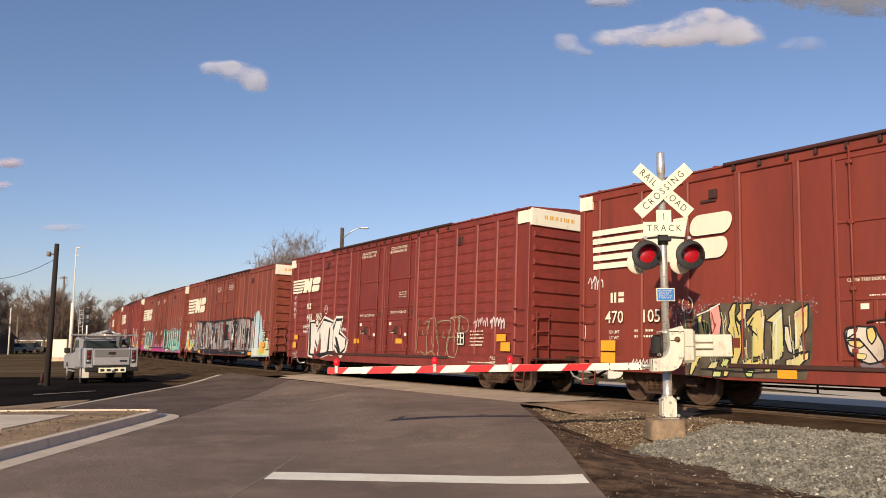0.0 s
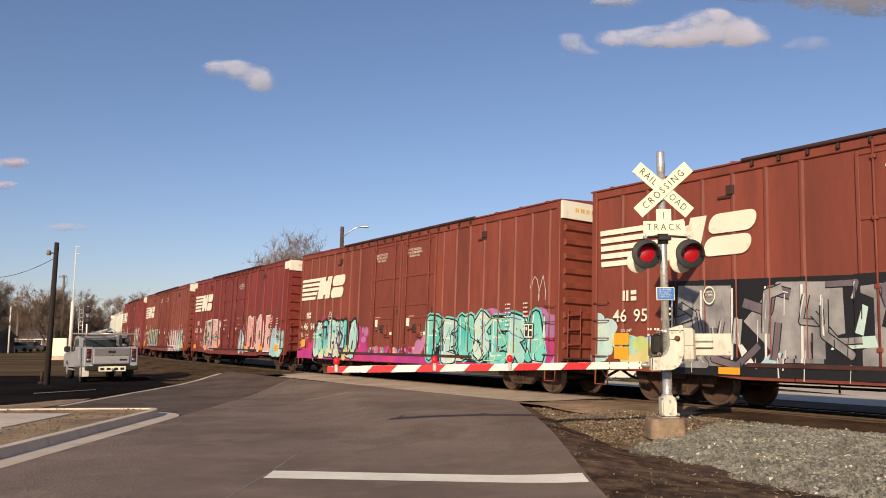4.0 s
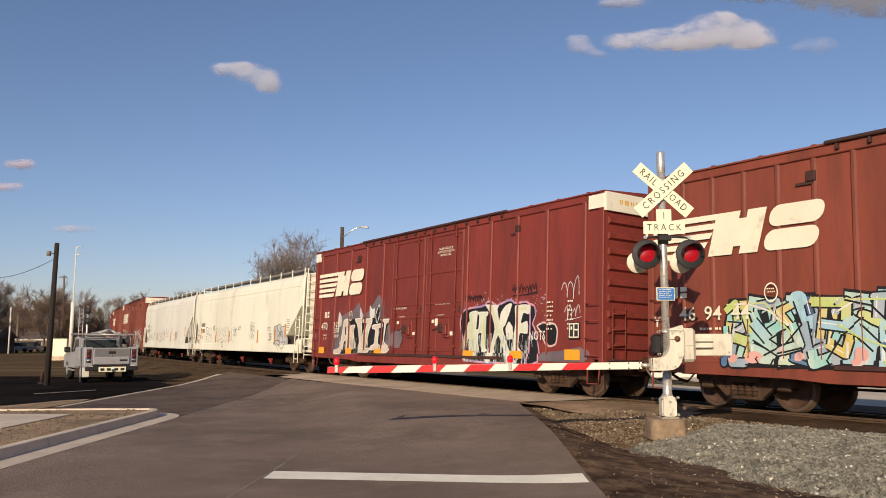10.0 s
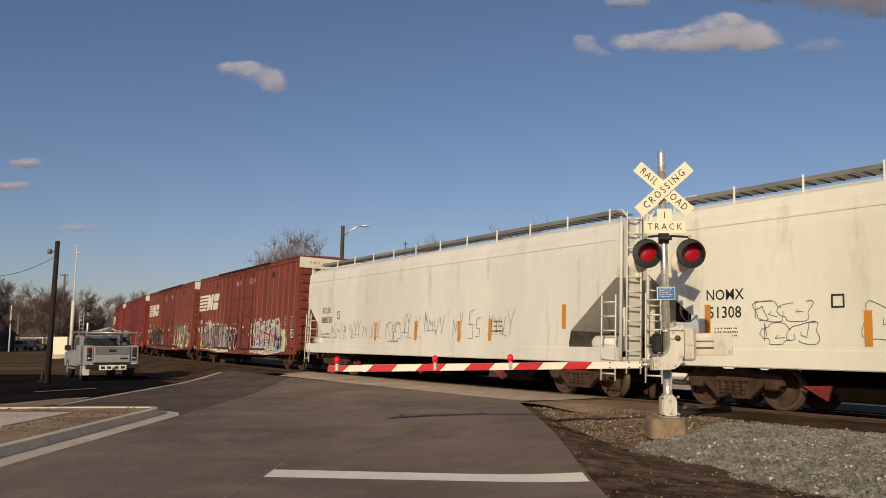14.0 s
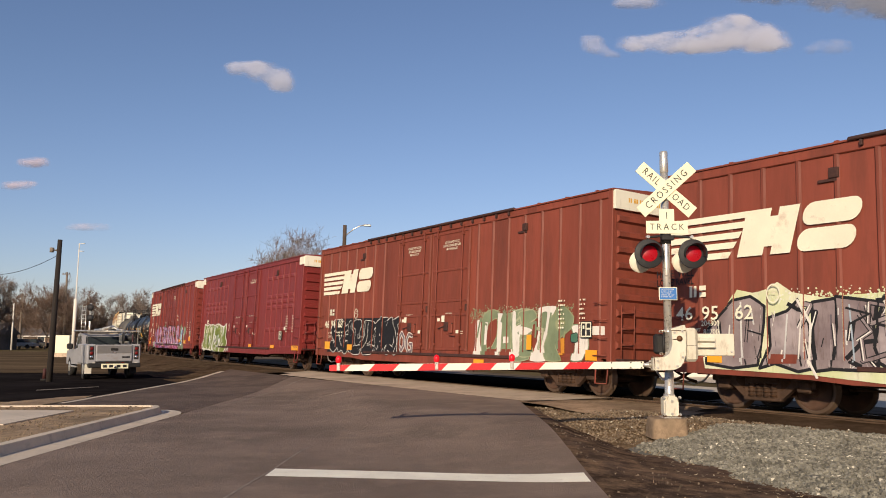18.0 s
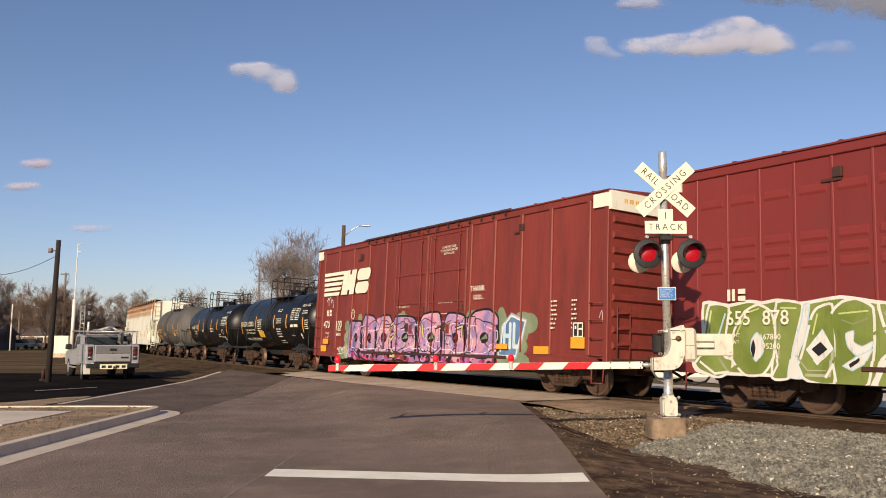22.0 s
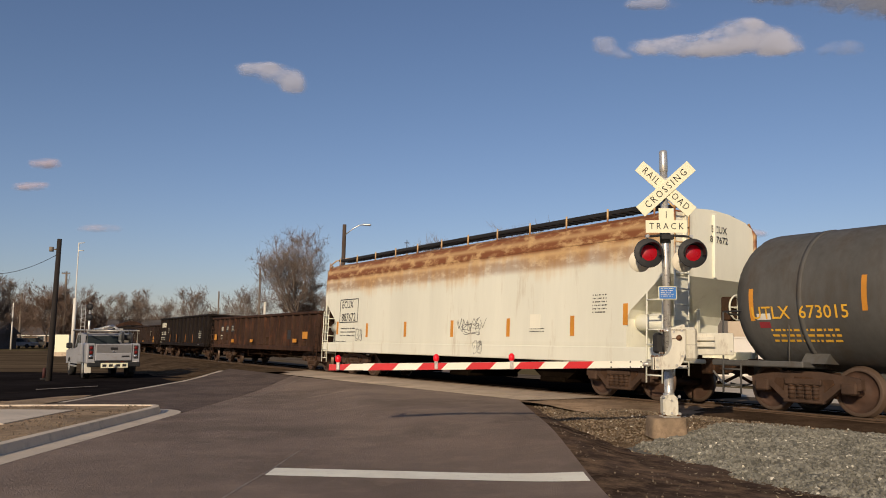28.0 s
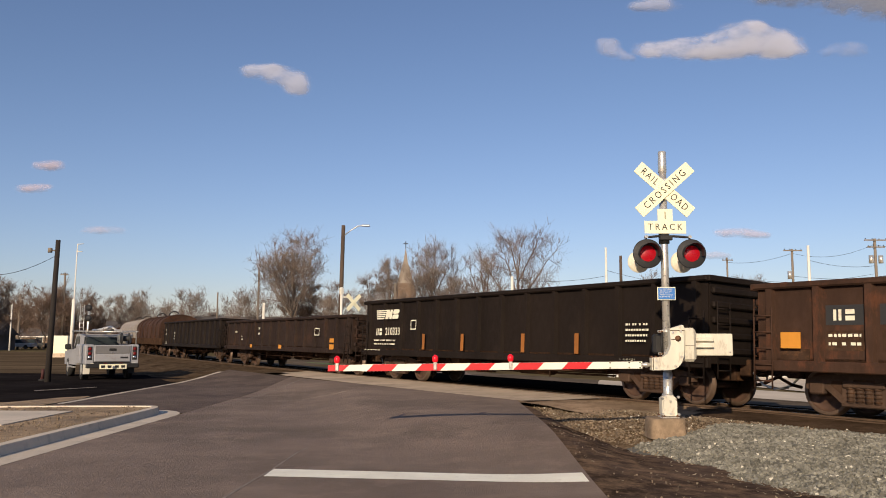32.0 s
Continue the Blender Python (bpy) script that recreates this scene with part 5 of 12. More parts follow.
        part("step", shared(("step", paint.name), lambda: Geo().tube([(0, -1.55, 0.76), (0, -1.57, 0.34), (0.4, -1.57, 0.34), (0.4, -1.55, 0.76)], 0.022, 5), paint), None, car, at=pose(u0 - L / 2, 0, 0))
    for u in (3.95, 13.6):
        g = Geo()
        g.cbox(-0.09, 0.09, -0.06, 0.03, 4.36, 4.56, 0.01)
        g.cbox(-0.32, 0.06, -0.03, 0.02, 4.30, 4.36, 0.008)
        part("roof_hook", shared(("roof_hook", paint.name), lambda: g, ROOF_DARK), None, car, at=pose(u - L / 2, -1.55, 0))
    for sx in (-1, 1):
        bogie(car, sx * (L / 2 - 2.1))
        coupler(car, sx * (L / 2 + 0.05), sx)
    return car


def hopper(L, paint, label, bulge=True, rust=None):
    """A covered hopper: a long smooth body, sloped ends on open frames, walkway on the roof."""
    car = thing("covered_hopper", None, None, label, "hopper car", group="freight cars in the train")
    pipe_set(car, L, True)
    prof = [(-1.58, 1.02), (-1.60, 1.30), (-1.60, 1.60), (-1.60, 1.85), (-1.60, 2.05), (-1.60, 2.25), (-1.60, 2.5), (-1.60, 2.84), (-1.60, 3.1), (-1.60, 3.55), (-1.565, 3.95), (-1.46, 4.16), (-1.2, 4.30), (-0.6, 4.42), (0, 4.46)]
    full = prof + [(-y, z) for y, z in prof[-2::-1]]

    def body():
        g = Geo()
        n = len(full)
        vs, fs = [], []
        st = []
        for i, sx in enumerate((-1, 1)):
            for k, (y, z) in enumerate(full):
                # a flat end sheet above; below it the slope sheet runs in and the side is cut away
                back = 1.3 * max(0.0, 2.82 - max(z, 1.95)) if rust else 1.26 * max(0.0, 2.87 - max(z, 1.55))
                x = sx * (L / 2 - 0.04 - back)
                st.append((x, y, z))
        g.add(st, [(k, k + 1, n + k + 1, n + k) for k in range(n - 1)], 0, False)
        for i in range(2):
            o = i * n
            for k in range(n // 2):
                g.f.append((o + k, o + k + 1, o + n - 2 - k, o + n - 1 - k) if k < n // 2 - 1 else (o + k, o + k + 1, o + n - 1 - k))
                # Lowest end strips take the darker tone, painted shade and grime together.
                g.m.append(2 if k < 2 and not rust else 1)
                g.s.append(False)
        return g
    part("body", body(), [paint, rust or paint, SLOPE_GRIME_SHADE], car, "smooth rounded steel body")
    g = Geo()
    for sy in (-1, 1):
        a, b = sorted((sy * 1.61, sy * 1.40))
        g.cbox(-L / 2 + 0.05, L / 2 - 0.05, a, b, 0.83, 1.20, 0.02)
    part("side_sill", g, paint, car)
    part("top_seam", Geo().box(-L / 2 + 0.1, L / 2 - 0.1, -1.600, -1.56, 3.72, 3.77), paint, car)
    for sx in (-1, 1):
        x = sx * L / 2
        for y in (-1.52, 1.52):
            part("corner_post", Geo().tube([(x, y, 0.9), (x, y, 4.02), (x - sx * 0.12, y * 0.93, 4.3)], 0.04, 8), paint, car)
        for y in (-0.5, 0.5):
            part("end_strut", Geo().cbox(x - sx * 0.9 - 0.05, x - sx * 0.9 + 0.05, y - 0.05, y + 0.05, 0.9, 2.3, 0.01), paint, car)
        part("end_plate", Geo().cbox(*sorted((x - sx * 0.14, x - sx * 0.08)), -1.18, -0.72, 0.9, 2.86, 0.01), paint, car, "upright plate under the end sheet")
        for y in (-0.95, 0.05):
            part("end_rib", Geo().cbox(*sorted((x - sx * 0.05, x + sx * 0.02)), y - 0.04, y + 0.04, 2.86, 4.34, 0.01), rust or paint, car)
        part("end_deck", Geo().cbox(*sorted((x, x - sx * 1.6)), -1.5, 1.5, 0.88, 0.98, 0.02), paint, car)
        zt = 1.78 if rust else 1.3
        part("air_tank", Geo().tube([(x - sx * 1.2, -1.2, zt), (x - sx * 1.18, -1.2, zt), (x - sx * 1.1, -1.2, zt), (x - sx * 0.25, -1.2, zt)], [0.001, 0.13, 0.19, 0.19], 14), paint, car, "pale brake air tank")
        if sx > 0:
            part("brake_wheel", Geo().lathe([(0.0, 0.27), (0.03, 0.29), (0.0, 0.31), (-0.03, 0.29), (0.0, 0.27)], Matrix.Translation((x + 0.22, 0.55, 2.2)), 18).tube([(x + 0.22, 0.55, 1.93), (x + 0.22, 0.55, 2.47)], 0.014, 5).tube([(x + 0.22, 0.28, 2.2), (x + 0.22, 0.82, 2.2)], 0.014, 5).tube([(x - 0.1, 0.55, 2.2), (x + 0.22, 0.55, 2.2)], 0.03, 6), paint, car, "round hand brake wheel")
            part("brake_housing", Geo().cbox(x - 0.1, x + 0.15, 0.35, 0.75, 1.9, 2.45, 0.03), GRIME, car)
        part("brake_box", Geo().cbox(*sorted((x - sx * 0.3, x - sx * 0.9)), -0.6, 0.0, 0.95, 1.5, 0.04), GRIME, car)
        g = Geo()
        ladder(g, x + sx * 0.1, -1.2, 0.6, 4.42, 0.46, 11, "y", 0, 0.02)
        part("ladder", g, paint, car, "welded end ladder")
        g = Geo()
        ladder(g, x - sx * 0.28, -1.64, 0.42, 2.42, 0.46, 6, "x", 0, 0.02)
        part("side_ladder", g, paint, car)
        part("roof_handrail", Geo().tube([(x + sx * 0.1, -1.43, 4.3), (x - sx * 0.2, -1.3, 4.50), (x - sx * 1.1, -1.15, 4.56)], 0.024, 6), paint, car)
    # roof walkway: grating, kick plate, posts
    for y in (-1.0, 1.0):
        g = Geo()
        n = int(L / 0.3)
        for k in range(n):
            x0 = -L / 2 + 0.4 + k * (L - 0.8) / n
            g.box(x0, x0 + 0.05, y - 0.26, y + 0.26, 4.455, 4.48)
        for q in range(5):
            yy = y - 0.26 + q * 0.125
            g.box(-L / 2 + 0.4, L / 2 - 0.4, yy, yy + 0.035, 4.47, 4.505)
        deck = BLACK_IRON if rust else WALKWAY
        part("walkway", g, deck, car, "dark roof walkway grating")
        part("kick_plate", Geo().box(-L / 2 + 0.4, L / 2 - 0.4, y - 0.29, y - 0.275, 4.44, 4.53), deck, car)
        for k in range(12):
            x = -L / 2 + 0.6 + k * (L - 1.2) / 11
            part("walkway_post", Geo().cbox(x - 0.02, x + 0.02, y * 1.32 - 0.02, y * 1.32 + 0.02, 4.2, 4.58, 0.008), paint, car)
    for u in (-0.25, 0.0, 0.25):
        g = Geo()
        g.prism([(-1.5, 0.95), (1.5, 0.95), (0.45, 0.32), (-0.45, 0.32)], 1.8, Matrix.Translation((u * L, -0.9, 0)))
        g.cbox(u * L - 0.5, u * L + 0.5, -1.0, 1.0, 0.26, 0.40, 0.03)
        part("hopper_outlet", g, SHADE_BLACK, car, "black bottom outlet hopper")
        if not rust:
            g = Geo().prism([(-1.0, 0.52), (-0.42, 0.55), (-0.50, 0.26)], 0.06, Matrix.Translation((u * L - 0.15, -1.04, 0)))
            part("outlet_gate", g, RED_GATE, car, "red-painted outlet gate")
    for sx in (-1, 1):
        bogie(car, sx * (L / 2 - 1.9))
        coupler(car, sx * (L / 2 + 0.1), sx)
    return car


def tank(L, R, zc, paint, label, deck=(1.5, 0.0), climb=-0.2):
    """A tank car: barrel with dished heads on a sill, top platform with rails."""
    car = thing("tank_car", None, None, label, "tank car", group="freight cars in the train")
    half = L / 2
    g = Geo()
    prof = []
    for k in range(9):
        a = math.pi / 2 * k / 8
        prof.append((-half + 0.62 * (1 - math.sin(a)), max(0.001, R * math.cos(a)) if k < 8 else 0.001))
    prof = prof[::-1]
    ring = [(-half + 0.0, 0.001)] + [(-half + 0.80 * (1 - math.cos(math.pi / 2 * k / 8)), R * math.sin(math.pi / 2 * k / 8)) for k in range(1, 9)]
    ring += [(-x, r) for x, r in ring[::-1]]
    g.lathe(ring, Matrix.Translation((0, 0, zc)), 40)
    part("barrel", g, paint, car, "long smooth tank barrel")
    for x in (-0.31 * L, 0.0, 0.31 * L):
        g = Geo()
        g.lathe([(x - 0.05, R + 0.001), (x - 0.05, R + 0.014), (x + 0.05, R + 0.014), (x + 0.05, R + 0.001)], Matrix.Translation((0, 0, zc)), 40)
        part("strap", g, paint, car)
    g = Geo()
    g.cbox(-half + 0.1, half - 0.1, -0.3, 0.3, 0.62, 0.98, 0.02)
    for sx in (-1, 1):
        g.cbox(*sorted((sx * (half + 0.15), sx * (half - 1.9))), -1.35, 1.35, 0.86, 0.98, 0.02)
        g.prism([(-1.1, 0.95), (1.1, 0.95), (0.75, zc - R * 0.62), (-0.75, zc - R * 0.62)], 0.5, Matrix.Translation((sx * (half - 1.95), -0.0, 0)) @ Matrix.Rotation(radians(90), 4, "Z") @ Matrix.Translation((0, -0.25, 0)))
    part("sill", g, BLACK_IRON if paint != TANK_GREY else paint, car, "centre sill with tank saddles")
    g = Geo()
    for y in (-1.3,):
        g.tube([(-half + 0.2, y, 1.95), (-half - 0.05, -0.9, 1.95), (-half - 0.05, 0.9, 1.95)], 0.022, 6)
        g.tube([(half - 0.2, y, 1.95), (half + 0.05, -0.9, 1.95), (half + 0.05, 0.9, 1.95)], 0.022, 6)
    for sx in (-1, 1):
        for y in (-1.3, 1.3):
            g.tube([(sx * (half - 0.1), y, 0.4), (sx * (half - 0.1), y, 1.97)], 0.02, 6)
            g.tube([(sx * (half - 1.6), y, 0.98), (sx * (half - 1.6), y, 1.97), (sx * (half - 0.1), y, 1.97)], 0.02, 6)
        ladder(g, sx * (half - 0.35), -1.36, 0.3, 0.95, 0.42, 2, "x", 0, 0.02)
    part("handrail", g, BLACK_IRON if paint != TANK_GREY else paint, car, "thin safety rails round the ends")
    # platform
    zt = zc + R
    w, xo = deck
    iron = BLACK_IRON if paint != TANK_GREY else paint
    for y in (-0.7, 0.7):
        part("platform", Geo().box(xo - w, xo + w, y - 0.25, y + 0.25, zt - 0.16, zt - 0.12), iron, car, "grated platform on top of the tank")
        for x in (-w, -0.45, 0.45, w):
            part("platform_post", Geo().tube([(xo + x, y * 1.36, zt - 0.5), (xo + x, y * 1.36, zt + 0.72)], 0.026, 6), iron, car)
        for x0, x1 in ((-w, -0.45), (w, 0.45)):
            part("platform_rail", Geo().tube([(xo + x0, y * 1.36, zt + 0.36), (xo + x1, y * 1.36, zt + 0.36)], 0.022, 6), iron, car)
            s_ = math.copysign(0.08, x1 - x0)
            part("platform_rail", Geo().tube([(xo + x0, y * 1.36, zt + 0.68), (xo + x0 + s_, y * 1.36, zt + 0.78), (xo + x1 - s_, y * 1.36, zt + 0.78), (xo + x1, y * 1.36, zt + 0.68)], 0.026, 6), iron, car, "bent top rail")
    for x in (-w, w):
        for z in (0.36, 0.72):
            part("platform_rail", Geo().tube([(xo + x, -0.95, zt + z), (xo + x, 0.95, zt + z)], 0.022, 6), iron, car)
    g = Geo()
    g.lathe([(0, 0.42), (0.22, 0.42), (0.26, 0.36), (0.30, 0.30), (0.32, 0.001)], Matrix.Translation((0, 0, zt - 0.06)) @ Matrix.Rotation(radians(-90), 4, "Y"), 20)
    for k in range(8):
        a = k * math.pi / 4
        g.tube([(0.38 * math.cos(a), 0.38 * math.sin(a), zt + 0.1), (0.38 * math.cos(a), 0.38 * math.sin(a), zt + 0.27)], 0.03, 6)
    g.tube([(0.6, 0.1, zt - 0.1), (0.6, 0.1, zt + 0.3), (0.75, 0.1, zt + 0.35)], 0.07, 8)
    g.v = [(x + xo, y, z) for x, y, z in g.v]
    part("manway", g, paint, car, "bolted manway cover")
    g = Geo()
    for s in (-1, 1):
        pts = [(s * 0.18 + climb, -(R + 0.06) * math.sin(a), zc + (R + 0.06) * math.cos(a)) for a in [math.pi * k / 16 for k in range(3, 13)]]
        g.tube(pts, 0.02, 6)
    for k in range(3, 13):
        a = math.pi * k / 16
        g.tube([(climb - 0.18, -(R + 0.06) * math.sin(a), zc + (R + 0.06) * math.cos(a)), (climb + 0.18, -(R + 0.06) * math.sin(a), zc + (R + 0.06) * math.cos(a))], 0.018, 6)
    part("side_ladder", g, BLACK_IRON if paint != TANK_GREY else paint, car, "curved ladder up to the platform")
    g = Geo()
    g.cbox(-0.5, 0.5, -0.35, 0.35, zc - R - 0.25, zc - R + 0.15, 0.04)
    g.tube([(0, 0, zc - R), (0, 0, 0.4)], 0.1, 10)
    part("bottom_outlet", g, GRIME, car)
    for sx in (-1, 1):
        bogie(car, sx * (half - 1.75))
        coupler(car, sx * (half - 0.05), sx)
    return car


def gondola(L, H, paint, label, posts, top=0.12):
    car = thing("gondola_car", None, None, label, "gondola car", group="freight cars in the train")
    pipe_set(car, L)
    g = Geo()
    g.box(-L / 2 + 0.1, L / 2 - 0.1, -1.5, 1.5, 0.9, 1.05)
    part("floor", g, GRIME, car)
    for sy in (-1, 1):
        g = Geo()
        g.box(-L / 2 + 0.06, L / 2 - 0.06, *sorted((sy * 1.44, sy * 1.50)), 0.92, H)
        g.cbox(-L / 2, L / 2, *sorted((sy * 1.42, sy * 1.62)), H - top, H, 0.03)
        g.cbox(-L / 2, L / 2, *sorted((sy * 1.46, sy * 1.61)), 0.80, 1.0, 0.02)
        for k in range(posts):
            x = -L / 2 + 0.35 + k * (L - 0.7) / (posts - 1)
            y0, y1 = sorted((sy * 1.47, sy * 1.60))
            g.prism([(-0.10, 0.0), (-0.06, 0.11), (0.06, 0.11), (0.10, 0.0)], H - top - 0.95, Matrix.Translation((x, sy * 1.49, 0.97)) @ (Matrix(((1, 0, 0, 0), (0, 0, sy, 0), (0, 1, 0, 0), (0, 0, 0, 1)))))
        part("side", g, paint, car)
    for sx in (-1, 1):
        g = Geo()
        g.box(*sorted((sx * (L / 2 - 0.1), sx * (L / 2 - 0.04))), -1.46, 1.46, 0.9, H)
        for z in (1.1, 1.42, 1.74, 2.06, 2.36):
            if z < H - 0.2:
                g.cbox(*sorted((sx * (L / 2 - 0.05), sx * (L / 2 + 0.05))), -1.44, 1.44, z, z + 0.14, 0.03)
        g.cbox(*sorted((sx * (L / 2 - 0.12), sx * (L / 2 + 0.06))), -1.6, 1.6, H - 0.13, H, 0.02)
        ladder(g, sx * (L / 2 + 0.1), -1.2, 0.6, 2.2, 0.4, 5, "y")
        ladder(g, sx * (L / 2 - 0.25), -1.64, 0.45, 2.0, 0.38, 5, "x")
        part("end_wall", g, paint, car)
    for sx in (-1, 1):
        bogie(car, sx * (L / 2 - 1.9))
        coupler(car, sx * (L / 2 + 0.02), sx)
    return car


def coil_car(L, paint, label):
    """A low car under a long rounded steel cover with lifting bails."""
    car = thing("coil_car", None, None, label, "coil car", group="freight cars in the train")
    pipe_set(car, L)
    g = Geo()
    g.cbox(-L / 2, L / 2, -1.55, 1.55, 0.85, 1.35, 0.03)
    part("deck", g, GRIME, car)
    n = 14
    sec = [(-1.5, 1.35), (-1.5, 2.2)] + [(-1.5 * math.cos(math.pi * k / n), 2.2 + 1.0 * math.sin(math.pi * k / n)) for k in range(1, n)] + [(1.5, 2.2), (1.5, 1.35)]
    g = Geo()
    g.prism(sec, L - 1.2, Matrix.Translation((-L / 2 + 0.6, 0, 0)) @ Matrix.Rotation(radians(-90), 4, "Z") @ Matrix.Diagonal((-1, 1, 1, 1)))
    part("cover", g, paint, car, "long rounded steel cover")
    for k in range(7):
        x = -L / 2 + 0.7 + k * (L - 1.4) / 6
        g = Geo()
        g.tube([(x, y * 1.012, z + 0.012) for y, z in sec], 0.04, 6)
        part("cover_rib", g, paint, car)
    for x in (-0.22 * L, 0.22 * L):
        g = Geo()
        g.tube([(x, 0.4 * math.cos(math.pi * k / 8), 3.2 + 0.35 * math.sin(math.pi * k / 8)) for k in range(9)], 0.05, 6)
        part("lifting_bail", g, BLACK_IRON, car)
    for sx in (-1, 1):
        bogie(car, sx * (L / 2 - 1.9))
        coupler(car, sx * (L / 2 + 0.02), sx)
    return car

# ---- the cars in order, front of the train first: (car, its length, place of its rear end at 0 s) ----
TRAIN = []


def put(car, length, rear):
    TRAIN.append((car, length, rear))
    return car


car_a = put(boxcar("post", OXIDE_WARM, "red-brown boxcar with yellow lettering painted along its side", side_patch=True), BOX_L, 6.49)
car_b = put(boxcar("corr", OXIDE, "dark red boxcar with ribbed panels and white scrawls", side_patch=True), BOX_L, 25.42)
car_c = put(boxcar("rib", OXIDE_DULL, "brown boxcar with huge silver block letters on its side"), BOX_L, 44.58)
car_d = put(boxcar("rib", OXIDE_DULL, "brown boxcar with turquoise and pink painted letters"), BOX_L, 62.71)
car_e = put(boxcar("post", OXIDE, "red boxcar with big salmon-pink bubble letters", side_patch=True), BOX_L, 81.25)
car_f = put(boxcar("rib", OXIDE_DULL, "brown boxcar with blue, yellow and pink painted letters"), BOX_L, 99.81)
car_g = put(boxcar("post", OXIDE, "red boxcar with black and pale green painted letters", side_patch=True), BOX_L, 118.16)
car_h = put(hopper(18.2, HOPPER, "cream covered hopper car with thin black scrawls"), 18.2, 137.62)
car_i = put(hopper(18.2, HOPPER_GREY, "pale grey covered hopper car with thin black scrawls"), 18.2, 156.59)
car_j = put(boxcar("rib", OXIDE_DULL, "brown boxcar with silver, white and red painted letters"), BOX_L, 174.85)
car_k = put(boxcar("rib", OXIDE_DULL, "brown boxcar with black-white and green painted letters"), BOX_L, 193.37)
car_l = put(boxcar("dash", OXIDE_BRIGHT, "bright red boxcar with one green painted panel", roof_mid=False, side_patch=True), BOX_L, 212.2)
car_m = put(boxcar("post", OXIDE, "red boxcar with purple and pink painted letters", side_patch=True), BOX_L, 230.92)
tank_1 = put(tank(10.35, 1.345, 2.18, TANK_BLACK, "black tank car with white lettering", (1.25, 0.17)), 10.35, 242.55)
tank_2 = put(tank(10.45, 1.30, 2.14, TANK_BLACK, "black tank car with yellow and white markings", (1.1, 0.22)), 10.45, 254.65)
tank_3 = put(tank(9.95, 1.42, 2.22, TANK_GREY, "dull grey tank car with faded yellow lettering", (1.5, 0.3), -0.4), 9.95, 266.2)
car_ec = put(hopper(17.9, HOPPER_RUST, "pale covered hopper car streaked with rust from the roof", True, HOPPER), 17.9, 285.19)
gon_1 = put(gondola(16.1, 2.48, GON_BROWN, "rusty brown gondola car with orange marks", 17), 16.1, 301.69)
gon_2 = put(gondola(15.4, 2.74, GON_BLACK, "black gondola car with a white emblem", 14), 15.4, 318.12)
gon_3 = put(gondola(16.1, 2.30, GON_DARK, "dark brown gondola car with white marks", 15), 16.1, 335.2)
gon_4 = put(gondola(16.1, 2.5, GON_BLACK, "black gondola car further back in the train", 14), 16.1, 352.4)
put(coil_car(14.0, GON_BROWN, "brown coil car under a rounded cover"), 14.0, 368.0)
put(coil_car(16.0, COIL_GREY, "pale grey coil car under a rounded cover"), 16.0, 385.0)
put(gondola(16.1, 2.5, GON_BROWN, "brown gondola car at the tail of the view", 14), 16.1, 402.2)

# ---- sprayed lettering on the cars: free forms, laid piece by piece on skin, posts and doors ----
def spray(name, a, b=None, scale=0.8):
    """Spray paint that fades between two colours, dusted with grime that has run down it."""
    m = mat(name, (0.93, 0.93, 0.93), 0.6, var=0.07, big=2.2, small=24, bump=0, dirt=(0.42, 0.34, 0.30), dirt_amount=0.16, streak=5)
    n, l = m.node_tree.nodes, m.node_tree.links
    base = n["Principled BSDF"].inputs["Base Color"]
    worn = base.links[0].from_socket
    tint = n.new("ShaderNodeMix")
    tint.data_type, tint.blend_type = "RGBA", "MULTIPLY"
    tint.inputs[0].default_value, tint.inputs[7].default_value = 1.0, (*[c * 1.06 for c in a], 1)
    l.new(worn, tint.inputs[6])
    if b:
        tc, tx, rg = n.new("ShaderNodeTexCoord"), n.new("ShaderNodeTexNoise"), n.new("ShaderNodeMapRange")
        tx.inputs["Scale"].default_value, tx.inputs["Detail"].default_value = scale, 5.0
        rg.inputs[1].default_value, rg.inputs[2].default_value = 0.40, 0.62
        mx = n.new("ShaderNodeMix")
        mx.data_type = "RGBA"
        l.new(tc.outputs["Object"], tx.inputs["Vector"])
        l.new(tx.outputs[0], rg.inputs[0])
        l.new(rg.outputs[0], mx.inputs[0])
        mx.inputs[6].default_value, mx.inputs[7].default_value = (*[c * 1.06 for c in a], 1), (*[c * 1.06 for c in b], 1)
        l.new(mx.outputs[2], tint.inputs[7])
    l.new(tint.outputs[2], base)
    return m


BLK = spray("spray_black", (0.012, 0.012, 0.014))
WHT = spray("spray_white", (0.72, 0.70, 0.64))
SILVER = spray("spray_silver", (0.34, 0.33, 0.32), (0.19, 0.18, 0.18), 1.6)
PALE = spray("spray_pale_grey", (0.62, 0.62, 0.60), (0.45, 0.46, 0.46))
YEL = spray("spray_yellow", (0.64, 0.52, 0.16), (0.60, 0.57, 0.29), 1.4)
TEAL = spray("spray_teal", (0.06, 0.50, 0.44), (0.20, 0.62, 0.52))
AQUA = spray("spray_aqua", (0.30, 0.60, 0.56), (0.55, 0.68, 0.60))
BLUE = spray("spray_blue", (0.05, 0.16, 0.36), (0.12, 0.40, 0.50))
SKY = spray("spray_sky_blue", (0.34, 0.56, 0.66), (0.55, 0.66, 0.50))
LIME = spray("spray_lime", (0.50, 0.60, 0.20), (0.62, 0.62, 0.34))
PINK = spray("spray_hot_pink", (0.60, 0.05, 0.16), (0.38, 0.04, 0.22))
SALMON = spray("spray_salmon", (0.69, 0.34, 0.29), (0.73, 0.44, 0.39))
ROSE = spray("spray_rose", (0.62, 0.40, 0.40), (0.66, 0.60, 0.58), 1.6)
